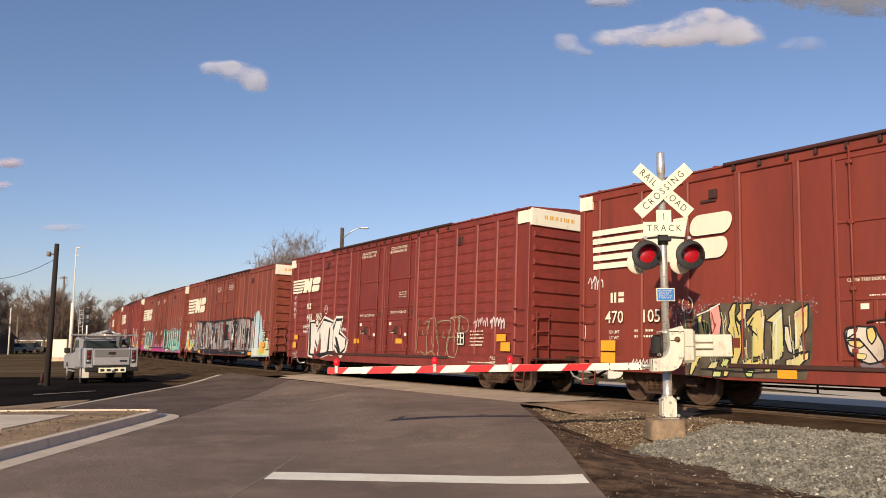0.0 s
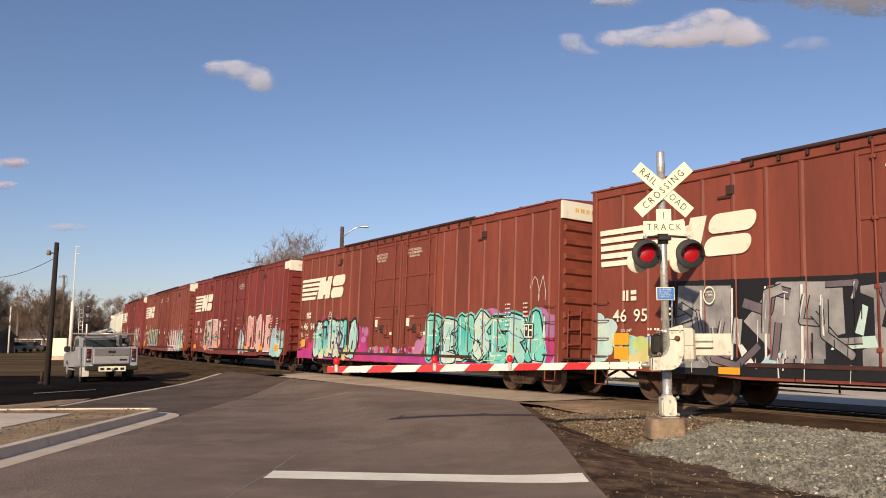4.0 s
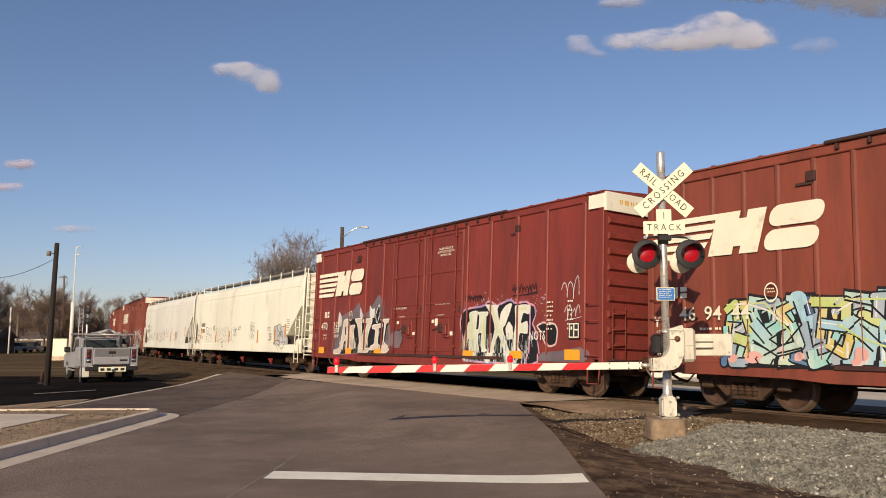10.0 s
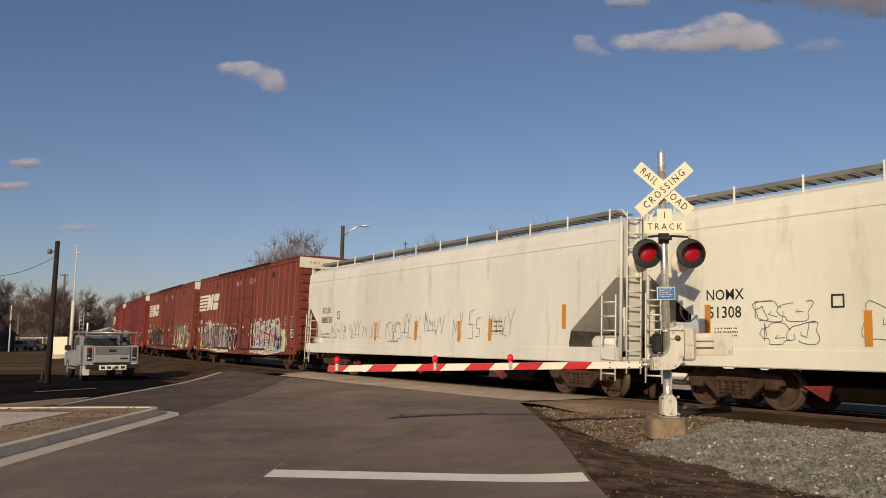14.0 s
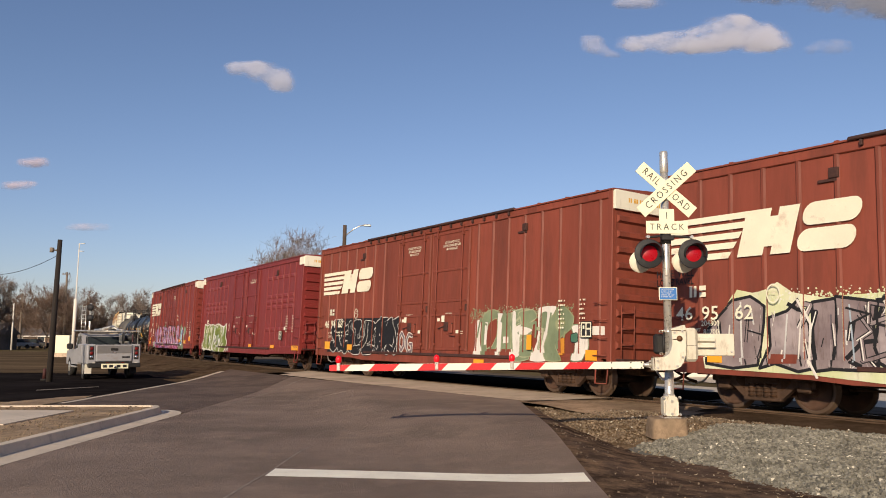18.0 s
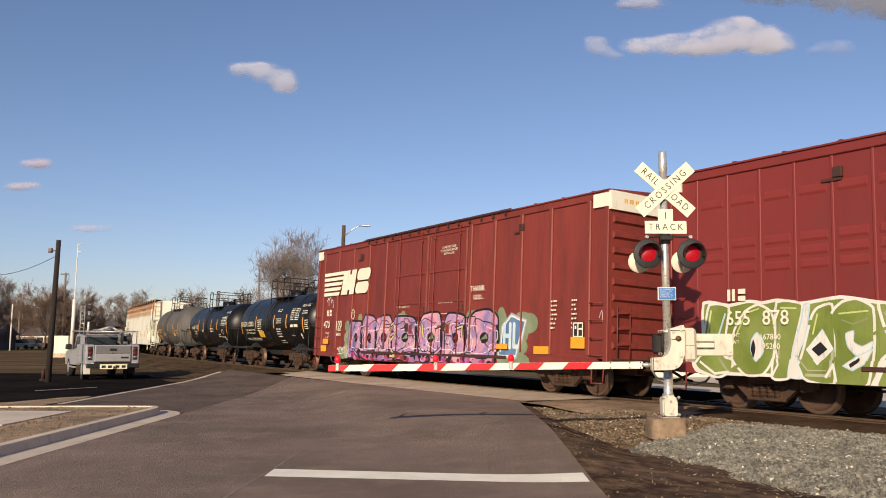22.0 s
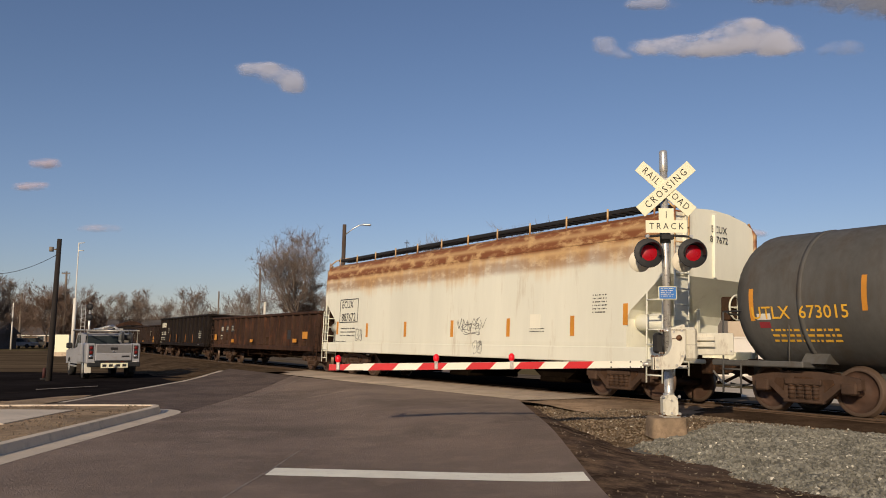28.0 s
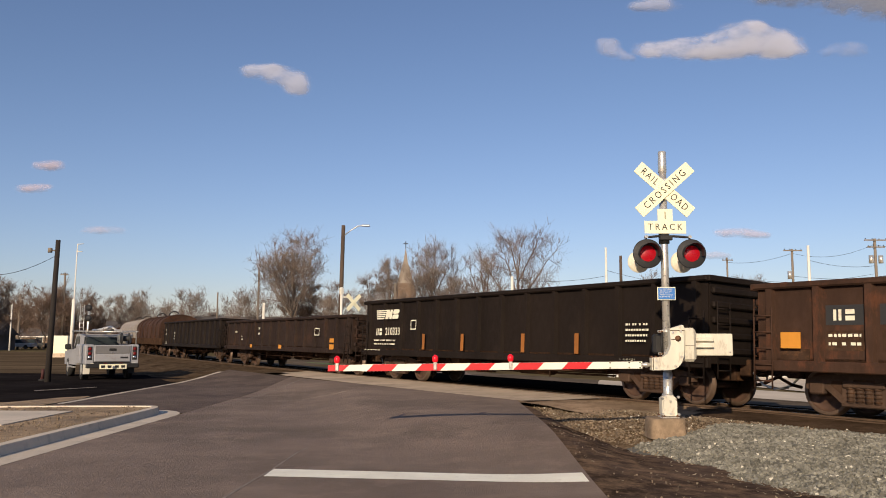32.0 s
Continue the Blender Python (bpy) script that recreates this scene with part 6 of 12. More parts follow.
FLESH = spray("spray_flesh", (0.66, 0.46, 0.36), (0.36, 0.38, 0.34), 2.0)
DKGREEN = spray("spray_dark_green", (0.03, 0.13, 0.09), (0.10, 0.20, 0.13))
GREEN = spray("spray_olive_green", (0.150, 0.205, 0.030), (0.215, 0.27, 0.065), 1.2)
SAGE = spray("spray_sage", (0.24, 0.27, 0.13), (0.40, 0.42, 0.28))
MINT = spray("spray_mint", (0.55, 0.62, 0.42), (0.74, 0.74, 0.66))
PURPLE = spray("spray_purple", (0.27, 0.13, 0.33), (0.50, 0.20, 0.36))
ORCHID = spray("spray_orchid", (0.56, 0.24, 0.40), (0.34, 0.20, 0.42))
ORANGE = spray("spray_orange", (0.68, 0.33, 0.08), (0.62, 0.45, 0.16))
RED = spray("spray_red", (0.34, 0.03, 0.03), (0.22, 0.03, 0.04))
ICE = spray("spray_ice_blue", (0.40, 0.60, 0.70), (0.62, 0.72, 0.74))
LILAC = spray("spray_lilac", (0.24, 0.20, 0.42), (0.60, 0.30, 0.40), 2.2)
ROSEPINK = spray("spray_rose_pink", (0.70, 0.34, 0.40), (0.34, 0.24, 0.46), 2.0)
BONE = spray("spray_bone", (0.66, 0.60, 0.50), (0.54, 0.47, 0.38), 2.0)
STEEL = spray("spray_steel_blue", (0.30, 0.40, 0.48), (0.42, 0.47, 0.52), 1.2)
CAMO = spray("spray_camo_green", (0.17, 0.22, 0.13), (0.23, 0.29, 0.17), 1.5)
NAVY = spray("spray_navy", (0.06, 0.12, 0.26), (0.12, 0.24, 0.42))
MAUVE = spray("spray_mauve_silver", (0.40, 0.34, 0.34), (0.24, 0.20, 0.205), 2.2)
MAUVE_DARK = spray("spray_dark_mauve", (0.20, 0.155, 0.16), (0.30, 0.25, 0.25), 1.8)
PALELIME = spray("spray_pale_lime", (0.60, 0.65, 0.37), (0.70, 0.71, 0.52), 1.5)
OLIVE = spray("spray_dull_olive", (0.075, 0.060, 0.040), (0.13, 0.105, 0.070), 2.0)
HAZE = spray("spray_grey_haze", (0.13, 0.11, 0.13), (0.20, 0.15, 0.16))

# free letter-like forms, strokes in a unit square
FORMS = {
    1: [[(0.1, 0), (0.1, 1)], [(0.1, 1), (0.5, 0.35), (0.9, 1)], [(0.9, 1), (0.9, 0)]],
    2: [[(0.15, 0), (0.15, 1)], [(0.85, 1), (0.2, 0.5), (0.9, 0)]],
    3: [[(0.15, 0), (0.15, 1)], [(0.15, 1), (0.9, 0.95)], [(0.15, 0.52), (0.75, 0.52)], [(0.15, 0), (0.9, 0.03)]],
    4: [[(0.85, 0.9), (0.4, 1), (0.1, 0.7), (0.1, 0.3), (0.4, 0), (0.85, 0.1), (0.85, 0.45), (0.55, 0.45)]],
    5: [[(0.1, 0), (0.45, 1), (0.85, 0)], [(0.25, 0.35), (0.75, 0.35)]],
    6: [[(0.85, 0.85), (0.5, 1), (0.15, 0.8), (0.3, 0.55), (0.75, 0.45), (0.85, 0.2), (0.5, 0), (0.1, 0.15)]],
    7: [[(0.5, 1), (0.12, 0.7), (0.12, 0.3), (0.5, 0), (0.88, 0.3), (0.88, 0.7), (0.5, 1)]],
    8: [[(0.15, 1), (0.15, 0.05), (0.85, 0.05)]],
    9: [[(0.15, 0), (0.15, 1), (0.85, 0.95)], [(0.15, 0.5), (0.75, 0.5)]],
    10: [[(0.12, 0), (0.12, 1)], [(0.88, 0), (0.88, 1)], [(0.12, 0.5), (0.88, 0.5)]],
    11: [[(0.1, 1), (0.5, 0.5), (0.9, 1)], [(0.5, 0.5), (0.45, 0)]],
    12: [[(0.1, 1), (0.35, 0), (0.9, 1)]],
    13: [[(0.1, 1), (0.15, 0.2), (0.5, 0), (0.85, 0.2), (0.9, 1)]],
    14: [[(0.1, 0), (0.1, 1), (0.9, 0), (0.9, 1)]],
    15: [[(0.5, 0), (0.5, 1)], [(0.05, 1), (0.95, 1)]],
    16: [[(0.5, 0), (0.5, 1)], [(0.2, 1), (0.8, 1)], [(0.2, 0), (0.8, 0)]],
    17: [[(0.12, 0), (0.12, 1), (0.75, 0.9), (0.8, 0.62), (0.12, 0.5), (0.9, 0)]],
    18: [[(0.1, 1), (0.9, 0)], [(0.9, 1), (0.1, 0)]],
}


def surface(style):
    """Heights of the painted side along a car: spans (from, to, y)."""
    us, w, top = {"post": (POST_U, 0.076, 1.6), "rib": (RIB_U, 0.061, SKIN + 0.042), "corr": (PANEL_U, 0.086, 1.6), "dash": (DASH_U, 0.031, SKIN + 0.034)}[style]
    base = {"corr": SKIN + 0.045, "dash": SKIN + 0.030}.get(style, SKIN)
    spans, x = [], 0.0
    for u in us:
        if u > 10.9 and x < 6.3:
            spans += [(x, 6.5, base), (6.5, 11.02, 1.612)]
            x = 11.02
        spans += [(x, u - w, base), (u - w, u + w, top)]
        x = u + w
    return spans + [(x, BOX_L, base)]


def clip(poly, axis_lo, axis_hi):
    for lim, sgn in ((axis_lo, 1), (axis_hi, -1)):
        out = []
        for i, p in enumerate(poly):
            q = poly[(i + 1) % len(poly)]
            a, b = sgn * (p[0] - lim), sgn * (q[0] - lim)
            if a >= 0:
                out.append(p)
            if (a > 0 > b) or (a < 0 < b):
                t = a / (a - b)
                out.append((p[0] + (q[0] - p[0]) * t, p[1] + (q[1] - p[1]) * t))
        poly = out
        if len(poly) < 3:
            return []
    return poly


class Piece:
    """One painted piece: convex patches laid on the side of a car."""

    def __init__(self, spans, seed, low=0.94, shift=0.0):
        self.shift = shift
        self.g, self.spans, self.mats, self.k, self.r, self.low = Geo(), spans, [], 0, random.Random(seed), low
        self.rise = 0.0

    def lay(self, poly, m, level):
        if m not in self.mats:
            self.mats.append(m)
        self.k += 1
        e = 0.003 + 0.0022 * level + 0.0000035 * (self.k % 500) + self.rise
        poly = [(x - self.shift, max(z, 0.61)) for x, z in poly]
        x0, x1 = min(p[0] for p in poly), max(p[0] for p in poly)
        for a, b, y in self.spans:
            if b > x0 and a < x1:
                c = clip(poly, a, b)
                # below 1.03 m the paint lies on the proud sill and chord
                for lo, hi, out in ((0.6, 1.03, 1.596), (1.03, 9.0, 0.0)):
                    f = [(x, z) for z, x in clip([(z, x) for x, z in c], lo, hi)] if c else []
                    if f and max(p[1] for p in f) - min(p[1] for p in f) > 0.002:
                        self.g.sheet([(x - BOX_L / 2, -max(y, out) - e, z) for x, z in f], self.mats.index(m))
        return self

    def dot(self, x, z, r, m, level, n=10, sx=1.0):
        self.lay([(x + sx * r * math.cos(2 * math.pi * k / n), z + r * math.sin(2 * math.pi * k / n)) for k in range(n)], m, level)

    def stroke(self, pts, w, m, level, caps=True):
        for (xa, za), (xb, zb) in zip(pts, pts[1:]):
            L = math.hypot(xb - xa, zb - za) or 1e-6
            nx, nz = -(zb - za) / L * w / 2, (xb - xa) / L * w / 2
            self.lay([(xa + nx, za + nz), (xb + nx, zb + nz), (xb - nx, zb - nz), (xa - nx, za - nz)], m, level)
        for i, (x, z) in enumerate(pts):
            if caps or 0 < i < len(pts) - 1:
                self.dot(x, z, w / 2, m, level, 8)
        return self

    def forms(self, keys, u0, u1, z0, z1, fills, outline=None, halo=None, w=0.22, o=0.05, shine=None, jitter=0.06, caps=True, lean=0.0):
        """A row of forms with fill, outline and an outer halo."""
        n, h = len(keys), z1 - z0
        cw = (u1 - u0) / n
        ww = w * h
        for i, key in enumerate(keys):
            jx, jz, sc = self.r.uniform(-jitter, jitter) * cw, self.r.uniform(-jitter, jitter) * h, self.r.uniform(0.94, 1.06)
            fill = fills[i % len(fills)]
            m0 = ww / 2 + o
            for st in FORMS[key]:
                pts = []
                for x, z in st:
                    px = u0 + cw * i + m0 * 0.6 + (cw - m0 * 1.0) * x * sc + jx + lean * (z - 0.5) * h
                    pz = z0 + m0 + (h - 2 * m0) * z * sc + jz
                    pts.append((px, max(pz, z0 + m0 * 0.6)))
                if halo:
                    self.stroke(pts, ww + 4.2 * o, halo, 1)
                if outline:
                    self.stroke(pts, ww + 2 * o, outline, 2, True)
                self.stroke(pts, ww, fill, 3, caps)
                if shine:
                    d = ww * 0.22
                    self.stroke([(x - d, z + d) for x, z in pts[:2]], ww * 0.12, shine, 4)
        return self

    def blobs(self, u0, u1, z0, z1, ms, n, r0, r1, level=0):
        for _ in range(n):
            self.dot(self.r.uniform(u0, u1), self.r.uniform(z0, z1), self.r.uniform(r0, r1), self.r.choice(ms), level, 12, self.r.uniform(0.8, 1.6))
        return self

    def lines(self, u0, u1, z0, z1, ms, n, w, level=4, bend=3, size=0.5):
        for _ in range(n):
            x, z, a = self.r.uniform(u0, u1), self.r.uniform(z0, z1), self.r.uniform(0, 6.28)
            pts = [(x, z)]
            for _ in range(bend):
                a += self.r.uniform(-1.1, 1.1)
                x = min(u1, max(u0, x + size * math.cos(a)))
                z = min(z1, max(z0, z + size * math.sin(a)))
                pts.append((x, z))
            self.stroke(pts, w, self.r.choice(ms), level)
        return self

    def tag(self, u0, u1, z0, z1, m, n=9, w=0.02):
        """A quick illegible scrawl: one running line of uneven loops, and a trailing stroke."""
        h, r = z1 - z0, self.r
        k = max(2, int(round((u1 - u0) / (0.42 * h))))
        cw = (u1 - u0) / k
        pts = []
        for i in range(k):
            up, dn, lp, mid = r.uniform(0.2, 0.5) * h, r.uniform(0.15, 0.5) * h, r.uniform(0.25, 0.75) * cw, z0 + h * r.uniform(0.42, 0.58)
            sharp = r.random() < 0.4
            for q in range(8):
                f = q / 8 * 2 * math.pi
                if sharp and q % 2:
                    continue
                pts.append((u0 + cw * (i + q / 8) + lp * math.cos(f + 2.2) * 0.6 + 0.12 * (math.sin(f)) * h, mid + (up if math.sin(f) > 0 else dn) * math.sin(f)))
            if r.random() < 0.35:
                self.stroke(pts, w, m, 4, False)
                pts = []
        if len(pts) > 1:
            self.stroke(pts, w, m, 4, False)
        if n % 2:
            self.stroke([(u0 + 0.1 * cw, z0 - 0.04 * h), (u0 + 0.6 * (u1 - u0), z0 + 0.04 * h), (u1 + 0.15 * cw, z0 + 0.16 * h)], w * 0.9, m, 4, False)
        return self

    def bubble(self, u0, u1, z0, z1, m, w, k):
        """Thin outlines of swollen, overlapping forms, each with a small inner stroke."""
        r, cw, h = self.r, (u1 - u0) / k, z1 - z0
        for i in range(k):
            cx, cz = u0 + cw * (i + 0.5), (z0 + z1) / 2 + r.uniform(-0.06, 0.06) * h
            lean, ph, lobes = r.uniform(-0.15, 0.25), r.uniform(0, 6.28), r.choice((2, 3, 3, 4))
            gap = r.randrange(18)
            pts = []
            for q in range(22):
                f = 2 * math.pi * q / 22
                k1 = 1 + 0.2 * math.sin(lobes * f + ph) + 0.08 * math.sin(5 * f + 2 * ph)
                co, si = math.cos(f), math.sin(f)
                px = cx + cw * 0.56 * k1 * math.copysign(abs(co) ** 0.7, co) + lean * si * h * 0.5
                pts.append((px, min(z1 + 0.05, max(z0 - 0.03, cz + h * 0.5 * k1 * math.copysign(abs(si) ** 0.7, si)))))
            pts.append(pts[0])
            self.stroke(pts[gap:], w, m, 4, False)
            self.stroke(pts[:gap - 1], w, m, 4, False)
            x, z = cx + r.uniform(-0.15, 0.15) * cw, cz + r.uniform(-0.1, 0.2) * h
            self.stroke([(x, z), (x + r.uniform(-0.15, 0.15) * cw, z - 0.16 * h), (x + r.uniform(0.05, 0.25) * cw, z - r.uniform(0.1, 0.3) * h)], w, m, 4, False)
        return self

    def spikes(self, u0, u1, z0, z1, m, w):
        """A row of tall thin zigzag strokes, as a quick marker tag has."""
        r, x, h = self.r, u0, z1 - z0
        while x < u1:
            cw = r.uniform(0.16, 0.34)
            lo, hi = z0 + r.uniform(0, 0.2) * h, z1 - r.uniform(0, 0.35) * h
            kind = r.randrange(4)
            mid = lo + (hi - lo) * r.uniform(0.35, 0.6)
            if kind == 0:
                self.stroke([(x, hi), (x + cw * 0.5, mid), (x + cw, hi)], w, m, 4, False).stroke([(x + cw * 0.5, mid), (x + cw * 0.4, lo)], w, m, 4, False)
            elif kind == 1:
                self.stroke([(x, lo), (x + cw * 0.15, hi), (x + cw * 0.5, mid), (x + cw * 0.85, hi * 0.97), (x + cw, lo)], w, m, 4, False)
            elif kind == 2:
                self.stroke([(x, hi), (x + cw * 0.4, lo), (x + cw, hi * 1.03)], w, m, 4, False)
            else:
                self.stroke([(x + cw, hi), (x + cw * 0.2, hi * 0.96), (x + cw * 0.1, mid), (x + cw * 0.8, mid), (x + cw * 0.75, lo), (x, lo)], w, m, 4, False)
            if r.random() < 0.4:
                self.stroke([(x - 0.1, lo + 0.05), (x + cw * 1.6, lo + r.uniform(-0.06, 0.1))], w * 0.8, m, 4, False)
            x += cw + r.choice((0.05, 0.08, 0.3))
        return self

    def chunk(self, poly, fill, edge=None, grow=0.06, halo=None, shine=None, level=2):
        """One block form: fill, a dark edge grown from its middle, an outer halo, a streak of light."""
        cx, cz = sum(q[0] for q in poly) / len(poly), sum(q[1] for q in poly) / len(poly)

        def grown(d):
            out = []
            for x, z in poly:
                k = math.hypot(x - cx, z - cz) or 1.0
                out.append((x + (x - cx) / k * d * 1.25, z + (z - cz) / k * d * 1.25))
            return out
        if halo:
            self.lay(grown(grow * 1.9), halo, level - 2)
        if edge:
            self.lay(grown(grow), edge, level - 1)
        self.lay(poly, fill, level)
        if shine:
            (xa, za), (xb, zb) = poly[0], poly[-1]
            self.stroke([(xa * 0.8 + xb * 0.2 + 0.05, za * 0.8 + zb * 0.2), (xa * 0.2 + xb * 0.8 + 0.05, za * 0.2 + zb * 0.8)], 0.045, shine, level + 1, False)
        return self

    def slabs(self, u0, u1, z0, z1, n, fills, edge, rows=1, lean=0.2, gap=0.06, shine=None, level=2):
        """A row of uneven slanted slabs, as letters broken into blocks."""
        cw = (u1 - u0) / n
        for i in range(n):
            r = self.r
            a, b = u0 + cw * i + gap / 2, u0 + cw * (i + 1) - gap / 2
            cut = z0 + (z1 - z0) * r.uniform(0.35, 0.65)
            l = r.uniform(-lean, lean)
            f = r.choice(fills)
            self.chunk([(a, z0 + r.uniform(0, 0.12)), (b - r.uniform(0, 0.1), z0 + r.uniform(0, 0.1)), (b + l * 0.5, cut), (b + l, z1 - r.uniform(0, 0.2)), (a + l, z1 - r.uniform(0, 0.12)), (a + l * 0.5, cut)], f, edge, 0.05, None, shine, level)
            if r.random() < 0.75:
                zc = z0 + (z1 - z0) * r.uniform(0.25, 0.65)
                self.lay([(a + cw * 0.25, zc), (b - cw * 0.2, zc + 0.05), (b - cw * 0.3, zc + (z1 - z0) * 0.2), (a + cw * 0.35, zc + (z1 - z0) * 0.14)], edge, level + 1)
        return self

    def wild(self, u0, u1, z0, z1, n, fills, edge, w0=0.09, w1=0.17, rim=0.04, shine=None, upright=0.7, level=2):
        """Interlocking bent strokes with edges, one over the other, as wild lettering has."""
        for i in range(n):
            r = self.r
            x, z, w = r.uniform(u0, u1), r.uniform(z0 + 0.1, z1 - 0.1), r.uniform(w0, w1)
            a = (r.choice((1.45, -1.45)) if r.random() < upright else r.uniform(0, 6.28)) + r.uniform(-0.35, 0.35)
            pts = [(x, z)]
            for k in range(r.choice((1, 2, 2, 3))):
                s = r.uniform(0.22, 0.5) * (z1 - z0)
                x, z = min(u1, max(u0, x + s * math.cos(a))), min(z1 - w / 2, max(z0 + w / 2, z + s * math.sin(a)))
                pts.append((x, z))
                a += r.choice((-1.7, -0.8, 0.8, 1.7)) + r.uniform(-0.2, 0.2)
            self.rise += 0.00003
            self.stroke(pts, w + 2 * rim, edge, level, False)
            self.rise += 0.00003
            self.stroke(pts, w, r.choice(fills), level, False)
            if shine and r.random() < 0.5:
                self.rise += 0.00003
                self.stroke([(px - w * 0.22, pz + w * 0.15) for px, pz in pts[:2]], 0.022, shine, level, False)
        return self

    def form(self, poly, fill, edge=None, w=0.05, level=2, curve=True):
        """One drawn form: a filled outline, rounded through its corners, with a line sprayed round it."""
        n, pts = len(poly), []
        for i in range(n):
            p0, p1, p2, p3 = (poly[(i + k) % n] for k in (-1, 0, 1, 2))
            for t in ((0.0, 0.25, 0.5, 0.75) if curve else (0.0,)):
                q = [0.5 * (2 * b + (c - a) * t + (2 * a - 5 * b + 4 * c - d) * t * t + (3 * b - a - 3 * c + d) * t ** 3) for a, b, c, d in zip(p0, p1, p2, p3)]
                lin = [b + (c - b) * t for b, c in zip(p1, p2)]
                pts.append(tuple(0.45 * l + 0.55 * k for l, k in zip(lin, q)))
        self.rise += 0.00012
        self.lay(pts, fill, level)
        if edge:
            self.rise += 0.00012
            self.stroke(pts + pts[:1], w, edge, level)
        return self

    def mist(self, u0, u1, z, spread, ms, n, r0=0.015, r1=0.045, level=0):
        """Fine overspray, thinning out away from a height."""
        for _ in range(n):
            self.dot(self.r.uniform(u0, u1), z + self.r.gauss(0, 0.5) * spread, self.r.uniform(r0, r1), self.r.choice(ms), level, 7, self.r.uniform(0.8, 1.5))
        return self

    def streaks(self, u0, u1, z0, z1, ms, n, level=4):
        """Thin upright brush-like strokes within a painted area."""
        for _ in range(n):
            x, z = self.r.uniform(u0, u1), self.r.uniform(z0, z1)
            self.stroke([(x, z), (x + self.r.uniform(-0.06, 0.06), max(z0, z - self.r.uniform(0.1, 0.5)))], self.r.choice((0.012, 0.02, 0.035)), self.r.choice(ms), level, False)
        return self

    def done(self, car, label):
        return part("painted_lettering", self.g, self.mats, car, label)


def stencils(car, plan, style):
    """Plain stencilled data on a boxcar: marks, numbers, door notices, plates."""
    y = {"post": -SKIN - 0.003, "rib": -SKIN - 0.046, "corr": -1.6 - 0.004, "dash": -1.62}[style] - 0.001
    L2 = BOX_L / 2 + plan.get("shift", 0.0)
    r = random.Random(plan["seed"])
    if plan.get("logo"):
        u, z, w, h = plan["logo"]
        logo(car, u - plan.get("shift", 0.0), z, w, h, -1.606 if style != "rib" else -SKIN - 0.046)
    zn = plan.get("num_z", 1.92)
    g = Geo()
    for k, (w_, z0, z1) in enumerate(((0.07, 0.36, 0.60), (0.07, 0.36, 0.60), (0.17, 0.36, 0.46), (0.17, 0.50, 0.60))):
        x = plan.get("mark_u", 1.0) - L2 + (0.0, 0.11, 0.25, 0.25)[k]
        part("reporting_mark", Geo().sheet([(x, y, zn + z0), (x + w_, y, zn + z0), (x + w_, y, zn + z1), (x, y, zn + z1)]), STENCIL, car)
    mu = plan.get("mark_u", 1.0)
    if not plan.get("weights"):
        bars(g, mu + 0.75 - L2, y, zn - 0.28, 0.55, 0.26, 2, r)
        part("weight_print", g, STENCIL, car)
    for k, line in enumerate(("LD LMT", "LT WT")):
        write(line, mu + 0.12 - L2, y, zn - 0.33 - 0.14 * k, 0.075, STENCIL, car, "load_limit", wide=0.95)
    bu, bz = plan.get("badge", (3.45, 2.3))
    g = Geo()
    yy = y - 0.05
    for a_ in range(18):
        c0, s0, c1, s1 = math.cos(a_ * math.pi / 9), math.sin(a_ * math.pi / 9), math.cos((a_ + 1) * math.pi / 9), math.sin((a_ + 1) * math.pi / 9)
        g.sheet([(bu - L2 + 0.15 * c0, yy, bz + 0.19 * s0), (bu - L2 + 0.15 * c1, yy, bz + 0.19 * s1), (bu - L2 + 0.125 * c1, yy, bz + 0.162 * s1), (bu - L2 + 0.125 * c0, yy, bz + 0.162 * s0)])
    bars(g, bu - L2 - 0.09, yy, bz + 0.08, 0.18, 0.12, 2, r)
    part("plate_stencil", g, STENCIL, car, "small oval plate stencil")
    for cu, cz, cw, ch in plan.get("cards", ()):
        part("route_card", Geo().box(cu - L2 - cw / 2, cu - L2 + cw / 2, -1.625, -1.612, cz - ch / 2, cz + ch / 2), RAIL_WHITE, car, "white paper route card")
    for text, u in plan["nums"]:
        write(text, u - L2, -1.622 if style != "rib" else -SKIN - 0.085, zn, 0.29, STENCIL, car, "car_number", wide=1.08 if style == "rib" else 0.95)
    for k, text in enumerate(plan.get("weights", ())):
        write(text, plan["weight_u"] - L2, -1.622 if style != "rib" else -SKIN - 0.085, zn - plan.get("weight_drop", 0.20) - 0.18 * k, 0.115, STENCIL, car, "car_weight", wide=0.95)
    for text, u, z, s in plan.get("notes", ()):
        for i, line in enumerate(text.split("|")):
            write(line, u - L2, -1.605, z - i * s * 1.45, s, STENCIL, car, "door_notice", wide=0.95)
    # data blocks towards the front end
    for u, z, w, h, n in plan.get("blocks", ((14.95, 2.38, 0.24, 0.8, 7), (15.75, 2.38, 0.2, 0.8, 7), (7.2, 2.18, 0.4, 0.13, 2), (9.6, 2.18, 0.4, 0.13, 2), (7.3, 1.75, 0.25, 0.1, 2), (10.4, 1.62, 0.25, 0.14, 2))):
        g = Geo()
        bars(g, u - L2, -1.607, z, w, h, n, r)
        part("data_print", g, STENCIL, car, "small white stencilled data")
    u, z = plan.get("box", (16.0, 1.62))
    g = Geo()
    g.box(u - L2 - 0.2, u - L2 + 0.2, -1.609, -1.60, z - 0.2, z + 0.2)
    b = part("inspection_panel", g, STENCIL_DARK, car, "black inspection stencil with white frame")
    g = Geo()
